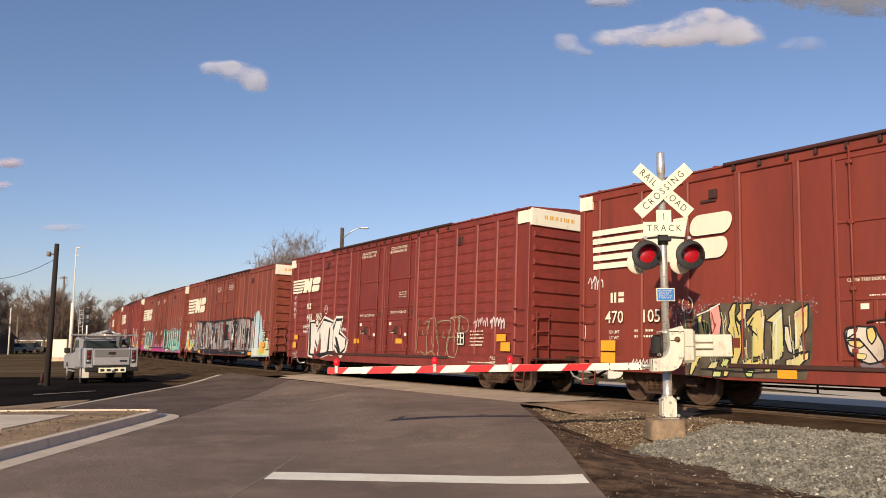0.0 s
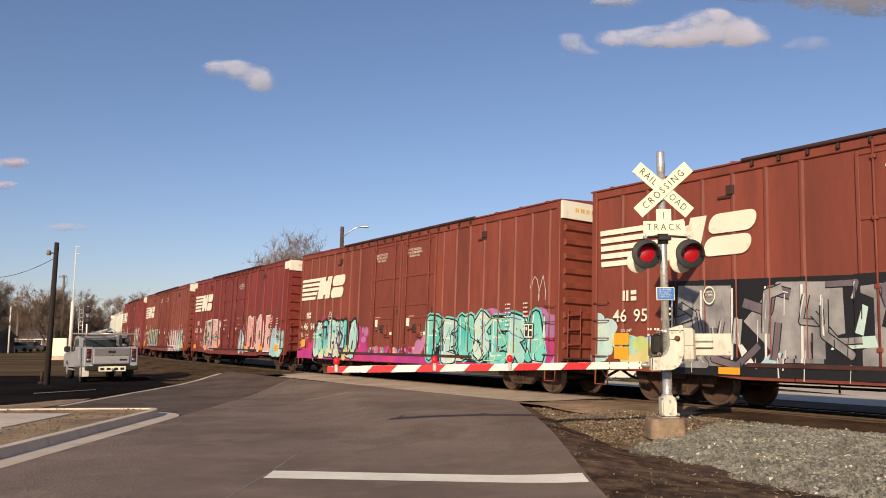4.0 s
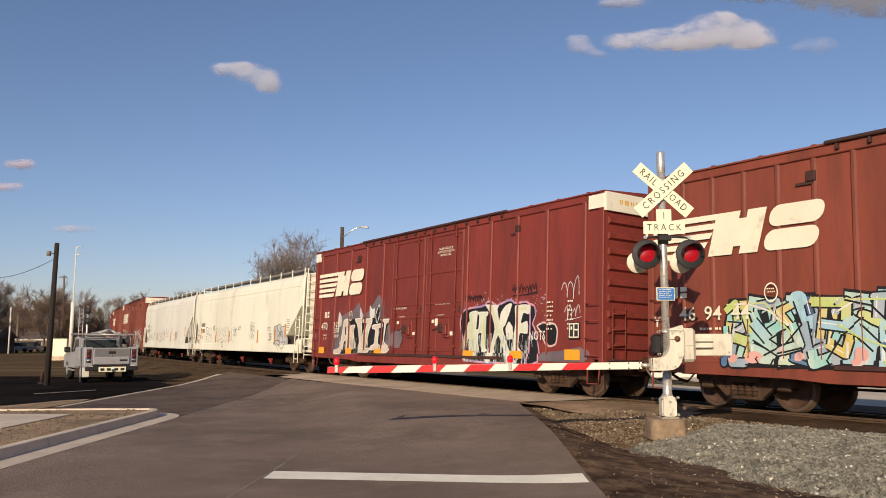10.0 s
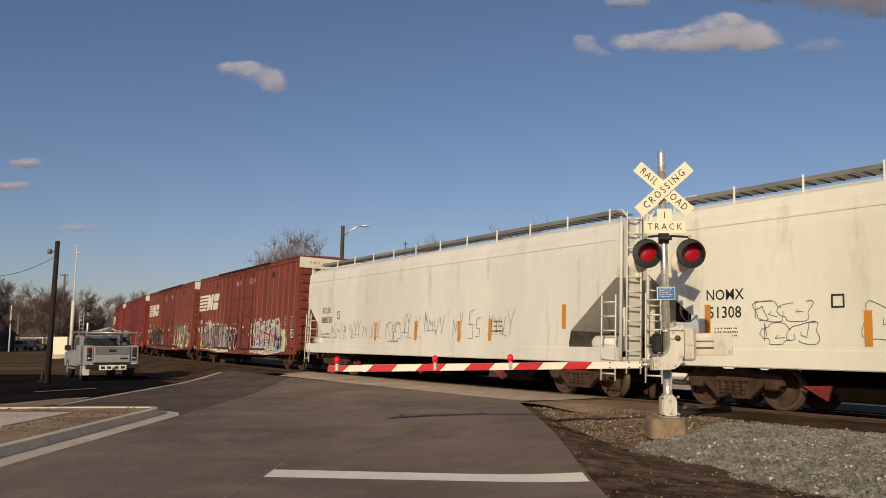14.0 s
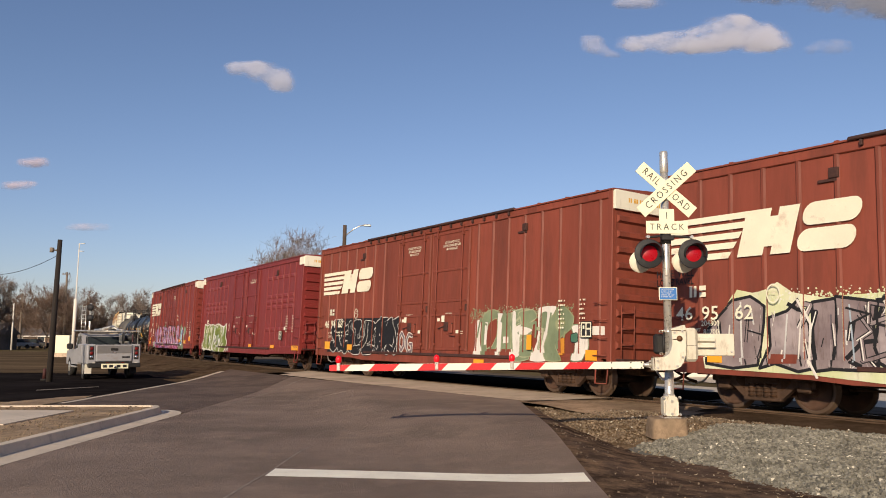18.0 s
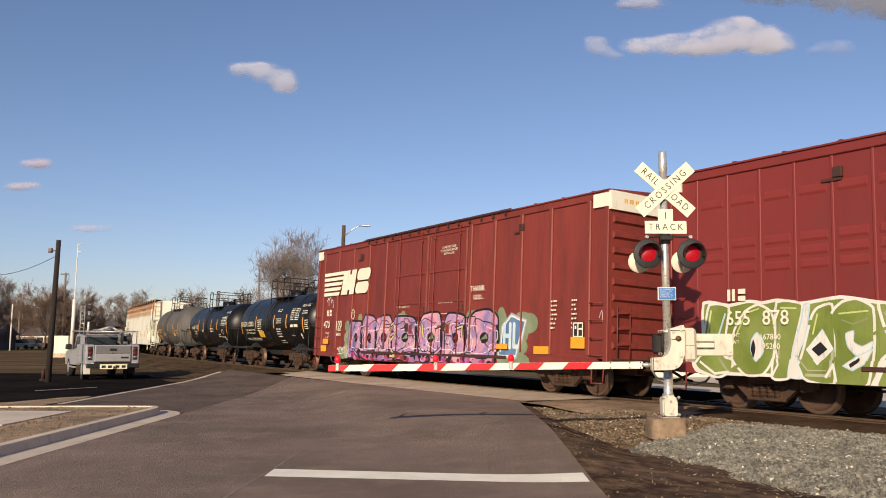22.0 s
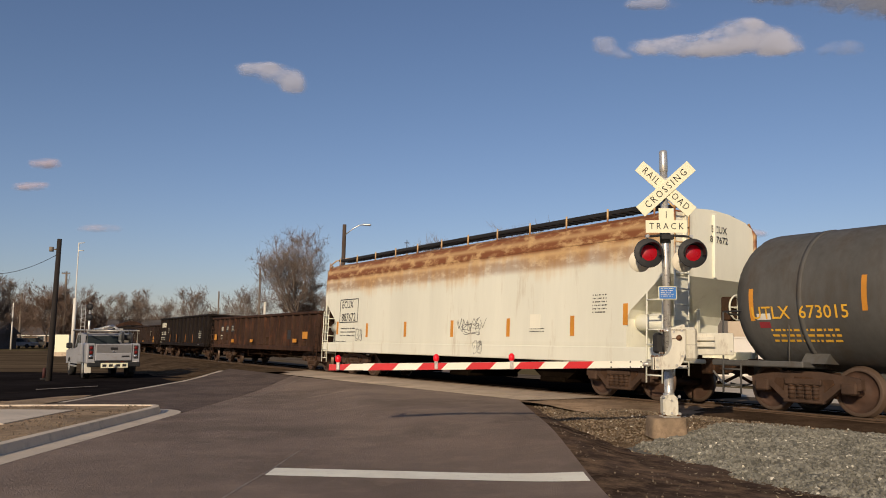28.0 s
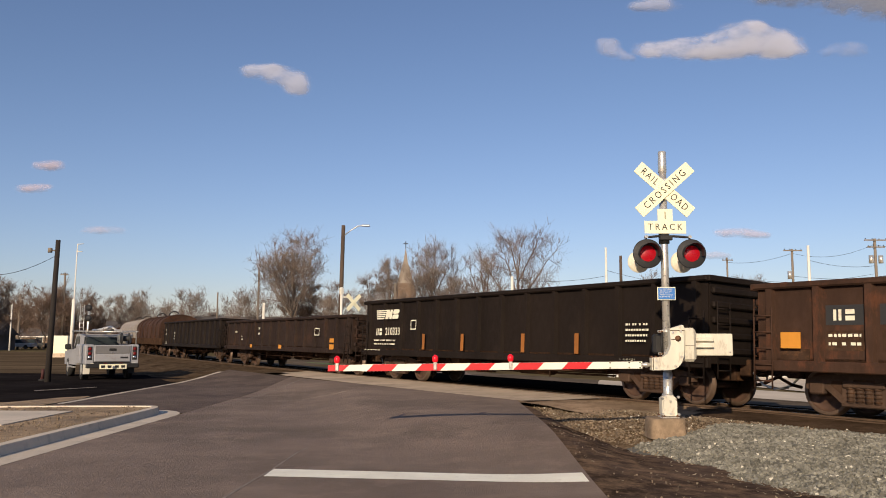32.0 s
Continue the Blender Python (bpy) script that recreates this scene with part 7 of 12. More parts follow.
    for a in ((-0.18, 0.18, 0.15, 0.18), (-0.18, 0.18, -0.18, -0.15), (-0.18, -0.15, -0.15, 0.15), (0.15, 0.18, -0.15, 0.15), (-0.02, 0.02, -0.15, 0.15), (-0.02, 0.15, 0.0, 0.04), (-0.12, -0.06, 0.02, 0.1)):
        g.sheet([(u - L2 + a[0], -1.611, z + a[2]), (u - L2 + a[1], -1.611, z + a[2]), (u - L2 + a[1], -1.611, z + a[3]), (u - L2 + a[0], -1.611, z + a[3])])
    part("panel_lines", g, STENCIL, b)
    for u, z, w, h in plan.get("amber", ()):
        g = Geo()
        g.box(u - L2 - w / 2, u - L2 + w / 2, -1.622, -1.612, z - h / 2, z + h / 2)
        part("reflector", g, AMBER, car, "amber reflective plate")


DOORS_RIB = (("CLOSE THIS DOOR|BEFORE CLOSING|MAIN DOOR", 7.55, 4.40, 0.075), ("CLOSE AND LOCK|BOTH DOORS BEFORE|MOVING CAR", 9.85, 4.40, 0.075))
DOORS_POST = (("CLOSE AND LOCK|BOTH DOORS BEFORE|MOVING CAR", 10.0, 4.26, 0.072), ("CLOSE THIS DOOR FIRST", 7.25, 2.45, 0.06), ("OPEN THIS DOOR FIRST", 9.9, 2.52, 0.06))
LOGO_RIB, LOGO_POST = (0.27, 3.12, 4.25, 0.88), (0.45, 3.10, 3.95, 0.95)
AMB = ((1.0, 0.99, 0.5, 0.24), (3.45, 0.98, 0.5, 0.2), (5.75, 0.98, 0.5, 0.2), (11.4, 0.98, 0.5, 0.2), (13.7, 0.99, 0.5, 0.2), (15.95, 1.02, 0.55, 0.26))

stencils(car_a, dict(seed=1, badge=(3.28, 2.14), logo=LOGO_POST, nums=[("470", 1.2), ("105", 2.3)], notes=DOORS_POST, amber=((1.0, 1.27, 0.46, 0.24), (1.0, 0.99, 0.46, 0.24), (5.6, 0.75, 0.4, 0.16))), "post")
stencils(car_b, dict(seed=2, badge=(4.07, 2.63), logo=(0.32, 3.44, 2.9, 0.58), nums=[("468", 2.35), ("060", 3.3)], num_z=2.36, mark_u=2.0, notes=(("CLOSE & LOCK DOORS|BEFORE MOVING CAR", 7.5, 4.60, 0.088), ("CLOSE & LOCK DOORS|BEFORE MOVING CAR", 9.75, 4.60, 0.088), ("PULL|HERE", 15.45, 0.9, 0.09), ("CLOSE THIS DOOR FIRST", 7.6, 2.30, 0.08), ("OPEN THIS DOOR FIRST", 9.9, 2.36, 0.08)),
         blocks=((14.3, 1.68, 0.7, 0.5, 5), (9.95, 3.05, 0.5, 0.24, 3), (7.1, 1.75, 0.3, 0.14, 2), (9.4, 1.75, 0.3, 0.14, 2), (14.2, 0.78, 1.2, 0.08, 1)), box=(13.8, 1.45), amber=((1.0, 1.55, 0.35, 0.2), (0.85, 1.22, 0.35, 0.24), (6.85, 1.38, 0.42, 0.17), (10.05, 1.38, 0.42, 0.17), (15.85, 1.47, 0.42, 0.2), (16.05, 1.22, 0.42, 0.24))), "corr")
stencils(car_c, dict(seed=3, logo=LOGO_RIB, nums=[("46", 0.95), ("95", 1.58), ("18", 2.3)], notes=DOORS_RIB, amber=((1.0, 1.40, 0.45, 0.27), (1.0, 1.08, 0.45, 0.27), (3.9, 0.76, 0.5, 0.14), (13.9, 0.76, 0.5, 0.16), (15.9, 1.22, 0.6, 0.24), (15.9, 0.94, 0.55, 0.2))), "rib")
stencils(car_d, dict(seed=4, shift=0.2, cards=((7.36, 1.96, 0.16, 0.26), (9.59, 1.97, 0.18, 0.27)), logo=(0.27, 3.05, 4.25, 0.88), nums=[("46", 1.04), ("94", 1.72), ("89", 2.5)], notes=DOORS_RIB, amber=((0.85, 1.25, 0.4, 0.3),)), "rib")
stencils(car_e, dict(seed=5, logo=LOGO_POST, nums=[("470", 1.2), ("204", 2.3)], notes=DOORS_POST, amber=AMB), "post")
stencils(car_f, dict(seed=6, shift=0.35, cards=((7.7, 1.93, 0.13, 0.2), (9.75, 1.9, 0.14, 0.2)), logo=LOGO_RIB, nums=[("46", 1.47), ("94", 2.1), ("44", 2.76)], notes=DOORS_RIB, amber=((1.0, 1.1, 0.45, 0.35), (16.4, 1.0, 0.4, 0.28))), "rib")
stencils(car_g, dict(seed=7, cards=((9.6, 1.95, 0.14, 0.22),), logo=LOGO_POST, weights=("201900", "84100"), weight_u=2.35, nums=[("470", 1.2), ("152", 2.3)], notes=DOORS_POST, amber=AMB), "post")
stencils(car_j, dict(seed=8, shift=-0.65, badge=(2.06, 2.28), logo=(-0.47, 3.05, 4.25, 0.92), weights=("204300", " 81700"), weight_u=0.6, mark_u=0.05, nums=[("46", -0.05), ("95", 0.6), ("62", 1.4)], notes=DOORS_RIB, amber=((0.7, 1.1, 0.35, 0.35), (10.4, 0.76, 0.5, 0.14), (12.9, 0.78, 0.5, 0.16))), "rib")
stencils(car_k, dict(seed=9, shift=-0.15, cards=((7.15, 2.0, 0.13, 0.18), (9.5, 2.0, 0.16, 0.2)), logo=LOGO_RIB, nums=[("46", 0.88), ("94", 1.45), ("68", 2.1)], notes=DOORS_RIB, amber=((1.0, 1.1, 0.45, 0.3), (3.0, 1.05, 0.4, 0.2), (11.5, 0.72, 0.5, 0.14), (13.8, 1.3, 0.2, 0.4), (16.2, 1.0, 0.4, 0.25))), "rib")
stencils(car_l, dict(seed=10, shift=-0.25, badge=(6.2, 1.95), cards=((14.85, 1.81, 0.14, 0.14),), weights=("167800", " 95200"), weight_u=2.3, weight_drop=0.36, nums=[("655", 1.6), ("878", 2.42)], notes=(("CLOSE & LOCK DOOR|BEFORE MOVING CAR", 9.85, 4.3, 0.08), ("CLOSE THIS DOOR FIRST", 7.6, 2.45, 0.07), ("OPEN THIS DOOR FIRST", 9.9, 2.5, 0.07)), mark_u=1.35, num_z=1.8, box=(14.3, 1.5), amber=((9.9, 1.0, 0.4, 0.14), (13.3, 0.98, 0.5, 0.15), (16.3, 0.95, 0.8, 0.2))), "dash")
stencils(car_m, dict(seed=11, logo=(0.73, 3.07, 3.98, 0.93), weights=("202000", " 84000"), weight_u=2.3, nums=[("470", 1.2), ("100", 2.3)], notes=DOORS_POST + (("THANK", 11.62, 2.86, 0.16), ("GOD...", 11.68, 2.60, 0.14)), amber=AMB[:1] + ((1.15, 1.27, 0.5, 0.2), (12.9, 1.18, 0.5, 0.14), (14.6, 1.1, 0.6, 0.2), (16.0, 1.3, 0.5, 0.28))), "post")

SP = {k: surface(k) for k in ("post", "rib", "corr", "dash")}
p = Piece(SP["post"], 1)
p.mist(2.7, 6.2, 2.02, 0.22, [HAZE, MAUVE, MAUVE_DARK], 420, 0.006, 0.022)
p.form([(3.22, 0.66), (3.28, 1.36), (3.09, 1.90), (3.42, 1.92), (3.79, 2.08), (4.08, 2.16), (4.36, 2.13), (4.82, 2.18), (4.93, 2.07), (5.53, 2.09), (6.02, 2.11), (6.10, 1.88), (6.06, 0.95), (5.96, 0.66), (4.91, 0.66)], OLIVE, None, 0.03, 0, False)
p.form([(3.50, 1.87), (3.63, 1.96), (3.62, 1.78), (3.74, 1.37), (3.63, 1.06), (3.40, 0.66), (3.33, 0.67), (3.42, 1.06), (3.55, 1.37)], YEL, BLK, 0.032, 3, False)
p.form([(3.80, 2.08), (4.05, 2.13), (4.11, 1.80), (4.07, 1.50), (3.87, 1.50), (3.83, 1.76)], SALMON, BLK, 0.032, 3, False)
p.form([(4.38, 2.13), (4.51, 2.14), (4.50, 2.02), (4.43, 1.87), (4.60, 1.70), (4.63, 1.37), (4.61, 1.14), (4.49, 0.87), (4.34, 0.87), (4.38, 1.16), (4.37, 1.45), (4.24, 1.60), (4.30, 1.75), (4.28, 1.96)], YEL, BLK, 0.032, 3, False)
p.form([(4.57, 2.12), (4.82, 2.13), (4.79, 1.99), (4.71, 2.00), (4.68, 1.85), (4.58, 1.74), (4.50, 1.87), (4.60, 1.98)], YEL, BLK, 0.032, 3, False)
p.form([(4.67, 1.74), (4.86, 1.93), (4.93, 1.99), (5.04, 1.99), (5.02, 1.86), (5.12, 1.88), (5.08, 1.49), (5.07, 1.15), (4.92, 1.06), (4.80, 1.06), (4.83, 1.66), (4.72, 1.68)], YEL, BLK, 0.032, 3, False)
p.form([(5.11, 1.76), (5.48, 2.02), (5.49, 1.87), (5.50, 1.41), (5.47, 1.09), (5.24, 0.88), (5.24, 1.37), (5.26, 1.73)], YEL, BLK, 0.032, 3, False)
p.form([(5.52, 1.67), (5.61, 1.65), (5.67, 1.29), (5.68, 1.14), (5.59, 1.18), (5.51, 1.41)], BONE, BLK, 0.032, 3, False)
p.form([(5.75, 1.90), (6.02, 2.07), (6.00, 1.64), (5.89, 1.45), (5.85, 1.22), (5.70, 1.18), (5.73, 1.49)], YEL, BLK, 0.032, 3, False)
p.form([(5.57, 1.02), (5.81, 1.10), (6.01, 1.19), (6.00, 1.05), (5.84, 0.89), (5.57, 0.87)], YEL, BLK, 0.032, 3, False)
p.form([(4.63, 0.94), (4.82, 1.06), (4.85, 0.96), (5.17, 1.05), (4.91, 0.84), (4.66, 0.82)], YEL, BLK, 0.032, 3, False)
p.form([(4.09, 0.88), (4.24, 1.03), (4.34, 1.01), (4.27, 0.86)], LIME, BLK, 0.032, 3, False)
p.form([(3.78, 0.81), (3.89, 0.94), (4.09, 0.98), (3.99, 0.81)], YEL, BLK, 0.032, 3, False)
p.form([(3.94, 0.77), (4.14, 0.77), (4.12, 0.65), (3.91, 0.64)], LIME, BLK, 0.032, 3, False)
p.form([(4.19, 0.78), (4.34, 0.78), (4.26, 0.66), (4.17, 0.66)], YEL, BLK, 0.032, 3, False)
p.form([(4.66, 0.79), (4.89, 0.81), (4.84, 0.67), (4.72, 0.67)], LIME, BLK, 0.032, 3, False)
p.form([(5.10, 0.84), (5.28, 0.85), (5.23, 0.78), (5.12, 0.78)], YEL, BLK, 0.032, 3, False)
p.form([(5.53, 0.84), (5.76, 0.85), (5.74, 0.79), (5.54, 0.78)], YEL, BLK, 0.032, 3, False)
p.streaks(2.9, 5.9, 0.85, 2.0, [YEL, LIME, BONE, SAGE, YEL], 90, 5)
p.stroke([(4.45, 2.04), (4.50, 1.75), (4.57, 1.49)], 0.03, BLK, 6, False)
p.stroke([(4.86, 1.84), (4.74, 1.66), (4.93, 1.49)], 0.03, BLK, 6, False)
p.stroke([(5.30, 1.69), (5.46, 1.89)], 0.04, MINT, 6, False)
p.stroke([(5.78, 1.80), (5.97, 1.98)], 0.04, SALMON, 6, False)
p.stroke([(5.00, 1.94), (4.99, 1.09)], 0.05, YEL, 6, False)
p.stroke([(3.87, 1.97), (3.95, 1.67), (3.89, 1.54)], 0.025, RED, 6, False)
p.stroke([(3.92, 1.76), (3.97, 1.71), (3.95, 1.66)], 0.03, RED, 6, False)
p.stroke([(5.36, 1.77), (5.33, 0.93)], 0.03, MINT, 6, False)
p.stroke([(5.80, 1.73), (5.81, 1.26)], 0.03, MINT, 6, False)
p.stroke([(3.50, 1.92), (3.77, 2.00), (4.08, 2.14)], 0.03, WHT, 6, False)
p.stroke([(5.70, 1.12), (5.98, 1.18)], 0.03, BLK, 6, False)
p.stroke([(3.63, 0.80), (4.91, 0.76), (6.01, 0.84)], 0.03, BLK, 6, False)
p.form([(4.37, 1.44), (4.60, 1.44), (4.59, 1.24), (4.38, 1.25)], OXIDE_WARM, None, 0.02, 6, False)
p.form([(6.74, 1.49), (6.78, 1.60), (6.97, 1.63), (7.12, 1.62), (7.27, 1.62), (7.33, 1.49), (7.42, 1.31), (7.42, 1.06), (7.17, 0.98), (6.99, 1.05), (6.81, 1.19)], BONE, BLK, 0.035, 2)
p.form([(6.80, 1.58), (6.97, 1.60), (6.93, 1.51), (6.78, 1.42)], WHT, BLK, 0.025, 4)
p.form([(6.80, 1.38), (7.00, 1.38), (7.09, 1.31), (7.00, 1.25), (6.83, 1.30)], YEL, BLK, 0.025, 4)
p.form([(7.14, 1.58), (7.25, 1.61), (7.30, 1.45), (7.22, 1.32), (7.15, 1.41)], YEL, BLK, 0.025, 4)
p.form([(6.90, 1.16), (7.11, 1.14), (7.08, 1.06), (6.94, 1.08)], YEL, BLK, 0.025, 4)
p.stroke([(6.78, 1.42), (7.00, 1.41), (7.18, 1.20), (7.32, 1.02)], 0.03, BLK, 5, False)
p.form([(6.99, 0.98), (7.28, 1.04), (7.42, 0.95), (7.38, 0.85), (7.10, 0.87)], HAZE, None, 0.02, 1)
p.tag(1.75, 2.25, 0.74, 1.0, WHT, 5).tag(0.3, 0.8, 2.62, 2.95, PALE, 6, 0.03).tag(-0.0, 0.22, 1.2, 1.75, WHT, 6).done(car_a, "sprayed yellow letters with black outlines")
p = Piece(SP["corr"], 2)
p.blobs(2.6, 5.6, 2.0, 2.18, [WHT], 10, 0.05, 0.1)
p.chunk([(2.5, 0.88), (2.95, 0.86), (3.0, 1.45), (3.28, 1.15), (3.55, 1.7), (3.6, 0.9), (4.2, 0.95), (4.3, 1.85), (4.62, 2.08), (3.72, 2.2), (3.45, 1.95), (3.2, 1.72), (2.95, 2.1), (2.45, 2.12)], WHT, BLK, 0.09, WHT)
p.chunk([(4.38, 0.98), (4.85, 1.0), (4.9, 1.3), (5.4, 0.90), (5.8, 1.12), (5.9, 1.45), (5.2, 1.65), (5.42, 2.16), (4.95, 2.15), (4.75, 1.8), (4.62, 2.0), (4.42, 1.95)], WHT, BLK, 0.09, WHT)
p.lay([(2.32, 2.18), (2.5, 2.12), (2.6, 0.86), (2.42, 0.86)], BLK, 3)
p.lay([(4.88, 1.58), (5.1, 1.5), (5.5, 0.92), (5.2, 0.94)], BLK, 3)
p.lay([(3.0, 0.84), (3.6, 0.72), (4.4, 0.86), (5.4, 0.84), (4.6, 0.98), (3.6, 0.92)], BLK, 1)
for k in range(4):
    p.tag(0.55, 0.82, 2.35 + 0.26 * k, 2.6 + 0.26 * k, PALE, 6, 0.028)
p.tag(1.65, 2.25, 1.9, 2.05, WHT, 6, 0.025).tag(1.7, 2.25, 1.7, 1.86, WHT, 6, 0.025).tag(0.7, 1.2, 0.66, 0.95, PALE, 7).tag(5.5, 5.95, 1.7, 1.9, WHT, 6, 0.025)
p.bubble(11.25, 13.7, 0.92, 2.05, SAGE, 0.024, 4).bubble(13.2, 14.1, 1.5, 2.1, SAGE, 0.02, 2)
p.tag(14.5, 15.2, 1.75, 2.05, ROSE, 8, 0.04).tag(15.3, 16.0, 1.7, 2.05, ROSE, 6, 0.05).done(car_b, "sprayed white forms with black outlines and thin scrawls")
p = Piece(SP["rib"], 3)
p.blobs(0.15, 0.5, 1.0, 2.0, [AQUA, SKY], 14, 0.12, 0.22).blobs(0.8, 1.9, 0.9, 1.35, [AQUA, LIME, YEL, SKY], 20, 0.12, 0.24)
p.chunk([(14.2, 0.66), (16.8, 0.72), (16.85, 1.15), (16.55, 1.5), (16.1, 1.55), (15.8, 1.75), (15.55, 1.8), (15.4, 2.15), (15.3, 2.5), (15.05, 2.75), (14.7, 2.82), (14.4, 2.7), (14.2, 2.45)], SKY, STEEL, 0.07)
p.chunk([(14.3, 0.7), (15.4, 0.72), (15.3, 1.6), (14.95, 2.3), (14.5, 2.4), (14.3, 2.1)], ICE)
p.lay([(15.1, 0.68), (16.75, 0.74), (16.6, 1.15), (15.9, 1.32), (15.2, 1.15)], LIME, 3).lay([(14.5, 0.68), (15.3, 0.68), (15.2, 1.0), (14.6, 1.05)], MINT, 3)
p.lay([(2.15, 0.66), (14.3, 0.66), (14.4, 2.45), (13.0, 2.60), (11.0, 2.62), (9.0, 2.55), (6.4, 2.54), (2.3, 2.66)], BLK, 1)
rear_letters = ([(2.48, 0.85), (3.88, 0.85), (3.9, 1.9), (3.95, 2.48), (2.58, 2.55)], [(4.2, 1.75), (4.95, 2.5), (6.25, 2.43), (6.28, 1.5), (5.9, 1.4), (5.9, 0.95), (5.05, 0.95)], [(6.62, 0.9), (7.68, 0.95), (7.7, 1.25), (7.35, 1.3), (7.35, 2.1), (7.7, 2.2), (7.7, 2.4), (6.62, 2.32), (6.62, 2.2), (6.85, 2.1), (6.85, 1.3), (6.62, 1.2)])
front_letters = ([(7.78, 0.95), (8.85, 1.0), (8.9, 2.42), (7.84, 2.42)], [(9.0, 0.95), (9.9, 1.0), (9.9, 1.45), (9.0, 1.4)], [(9.95, 1.05), (10.55, 1.05), (10.6, 2.46), (9.4, 2.45), (9.4, 2.3), (9.95, 2.25)], [(11.3, 0.92), (12.35, 0.92), (12.38, 2.54), (11.0, 2.5), (11.05, 2.25), (11.35, 2.2)], [(12.38, 2.02), (13.42, 2.05), (13.45, 2.46), (12.38, 2.52)], [(12.38, 1.25), (12.98, 1.28), (12.95, 1.52), (12.38, 1.5)], [(13.05, 1.0), (13.5, 0.86), (13.62, 2.42), (13.5, 2.42)], [(13.7, 0.86), (14.2, 0.9), (14.3, 2.35), (13.75, 2.4)])
for q in rear_letters + front_letters:
    p.chunk(q, SILVER)
# White strokes paint the sunlit edges of the ribs onto the letters.
for x in RIB_U:
    if 2.3 < x < 14.3:
        p.stroke([(x - 0.035, 0.95), (x - 0.02, 2.42)], 0.05, WHT if x not in (7.0,) else PALE, 3, False)
for q, m in (([(12.5, 1.55), (12.8, 1.57), (12.8, 1.72), (12.5, 1.7)], SKY), ([(12.45, 0.75), (12.95, 0.78), (12.95, 0.92), (12.45, 0.9)], AQUA), ([(6.0, 1.2), (6.9, 1.25), (6.85, 1.45), (6.1, 1.4)], AQUA), ([(6.5, 1.5), (6.65, 2.0), (6.75, 1.95), (6.65, 1.45)], AQUA), ([(10.62, 1.35), (10.95, 1.4), (11.0, 2.5), (10.65, 2.45)], ICE), ([(10.7, 1.3), (11.0, 1.32), (11.0, 1.6), (10.75, 1.6)], MINT), ([(4.6, 0.92), (5.1, 0.93), (4.95, 1.25)], SKY), ([(3.98, 1.5), (4.5, 0.9), (4.2, 0.9)], WHT)):
    p.lay(q, m, 4)
p.wild(2.5, 14.1, 0.8, 2.45, 34, [SILVER, HAZE, SILVER, BLK], BLK, 0.10, 0.20, 0.022, PALE, 0.85, 5)
for k in range(60):
    x, z = p.r.uniform(2.4, 14.2), p.r.uniform(0.9, 2.3)
    p.stroke([(x, z), (x + p.r.uniform(-0.03, 0.03), z - p.r.uniform(0.15, 0.6))], p.r.choice((0.014, 0.02, 0.03)), p.r.choice((WHT, BLK, PALE)), 6, False)
p.done(car_c, "huge sprayed silver block letters edged in black")
p = Piece(SP["rib"], 4, shift=0.2)
p.blobs(0.6, 1.8, 0.8, 1.25, [PINK], 26, 0.12, 0.25).blobs(2.6, 4.0, 2.0, 2.2, [PINK], 8, 0.12, 0.18).blobs(6.2, 10.6, 0.75, 1.1, [PINK, PURPLE, RED, ORANGE, BLUE, PINK], 190, 0.03, 0.11).blobs(10.2, 16.9, 0.75, 1.9, [PINK, PURPLE, RED], 80, 0.2, 0.42)
p.lay([(0.1, 0.62), (16.9, 0.62), (16.9, 0.90), (0.1, 0.92)], PINK, 0)
p.lay([(1.75, 0.70), (5.7, 0.70), (5.7, 1.9), (5.2, 2.1), (2.3, 2.1), (1.9, 1.6)], BLK, 1)
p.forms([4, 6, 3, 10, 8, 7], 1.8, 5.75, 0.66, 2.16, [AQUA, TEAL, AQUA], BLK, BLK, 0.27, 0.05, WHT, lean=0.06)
p.wild(1.95, 5.6, 0.72, 2.05, 9, [AQUA, TEAL], BLK, 0.12, 0.2, 0.045, WHT)
p.blobs(2.1, 5.6, 0.72, 1.15, [LIME, LIME, YEL, AQUA], 22, 0.06, 0.15, 4).wild(1.9, 5.6, 0.75, 2.05, 8, [BLK], PURPLE, 0.05, 0.09, 0.02, None, 0.5, 5)
p.lay([(5.6, 0.66), (6.6, 0.66), (6.5, 1.5), (5.9, 1.75)], PINK, 0)
p.blobs(5.6, 6.6, 1.2, 1.9, [PURPLE, PINK], 12, 0.1, 0.2)
p.lay([(10.8, 0.72), (16.6, 0.72), (16.4, 1.98), (11.0, 1.98)], BLK, 1)
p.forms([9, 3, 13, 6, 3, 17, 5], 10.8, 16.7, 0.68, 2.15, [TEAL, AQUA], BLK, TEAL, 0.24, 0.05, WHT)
p.wild(10.9, 16.6, 0.75, 2.05, 22, [AQUA, TEAL, AQUA], BLK, 0.09, 0.17, 0.03, WHT)
p.lines(1.9, 5.5, 0.8, 1.9, [BLK, BLUE, WHT], 12, 0.025, 5, 3, 0.25).lines(10.9, 16.6, 0.8, 2.0, [BLUE, LIME, BLK], 26, 0.03).tag(0.15, 0.62, 1.75, 2.0, WHT, 8).tag(0.15, 0.62, 1.5, 1.72, WHT, 7).tag(0.15, 0.6, 1.1, 1.35, WHT, 7, 0.03).tag(16.1, 16.7, 2.3, 3.1, PALE, 12).done(car_d, "sprayed turquoise letters on hot pink")
p = Piece(SP["post"], 5)
p.lay([(2.78, 0.95), (2.75, 1.8), (3.0, 2.45), (4.4, 2.58), (5.7, 2.55), (6.12, 2.1), (6.1, 0.95)], FLESH, 0)
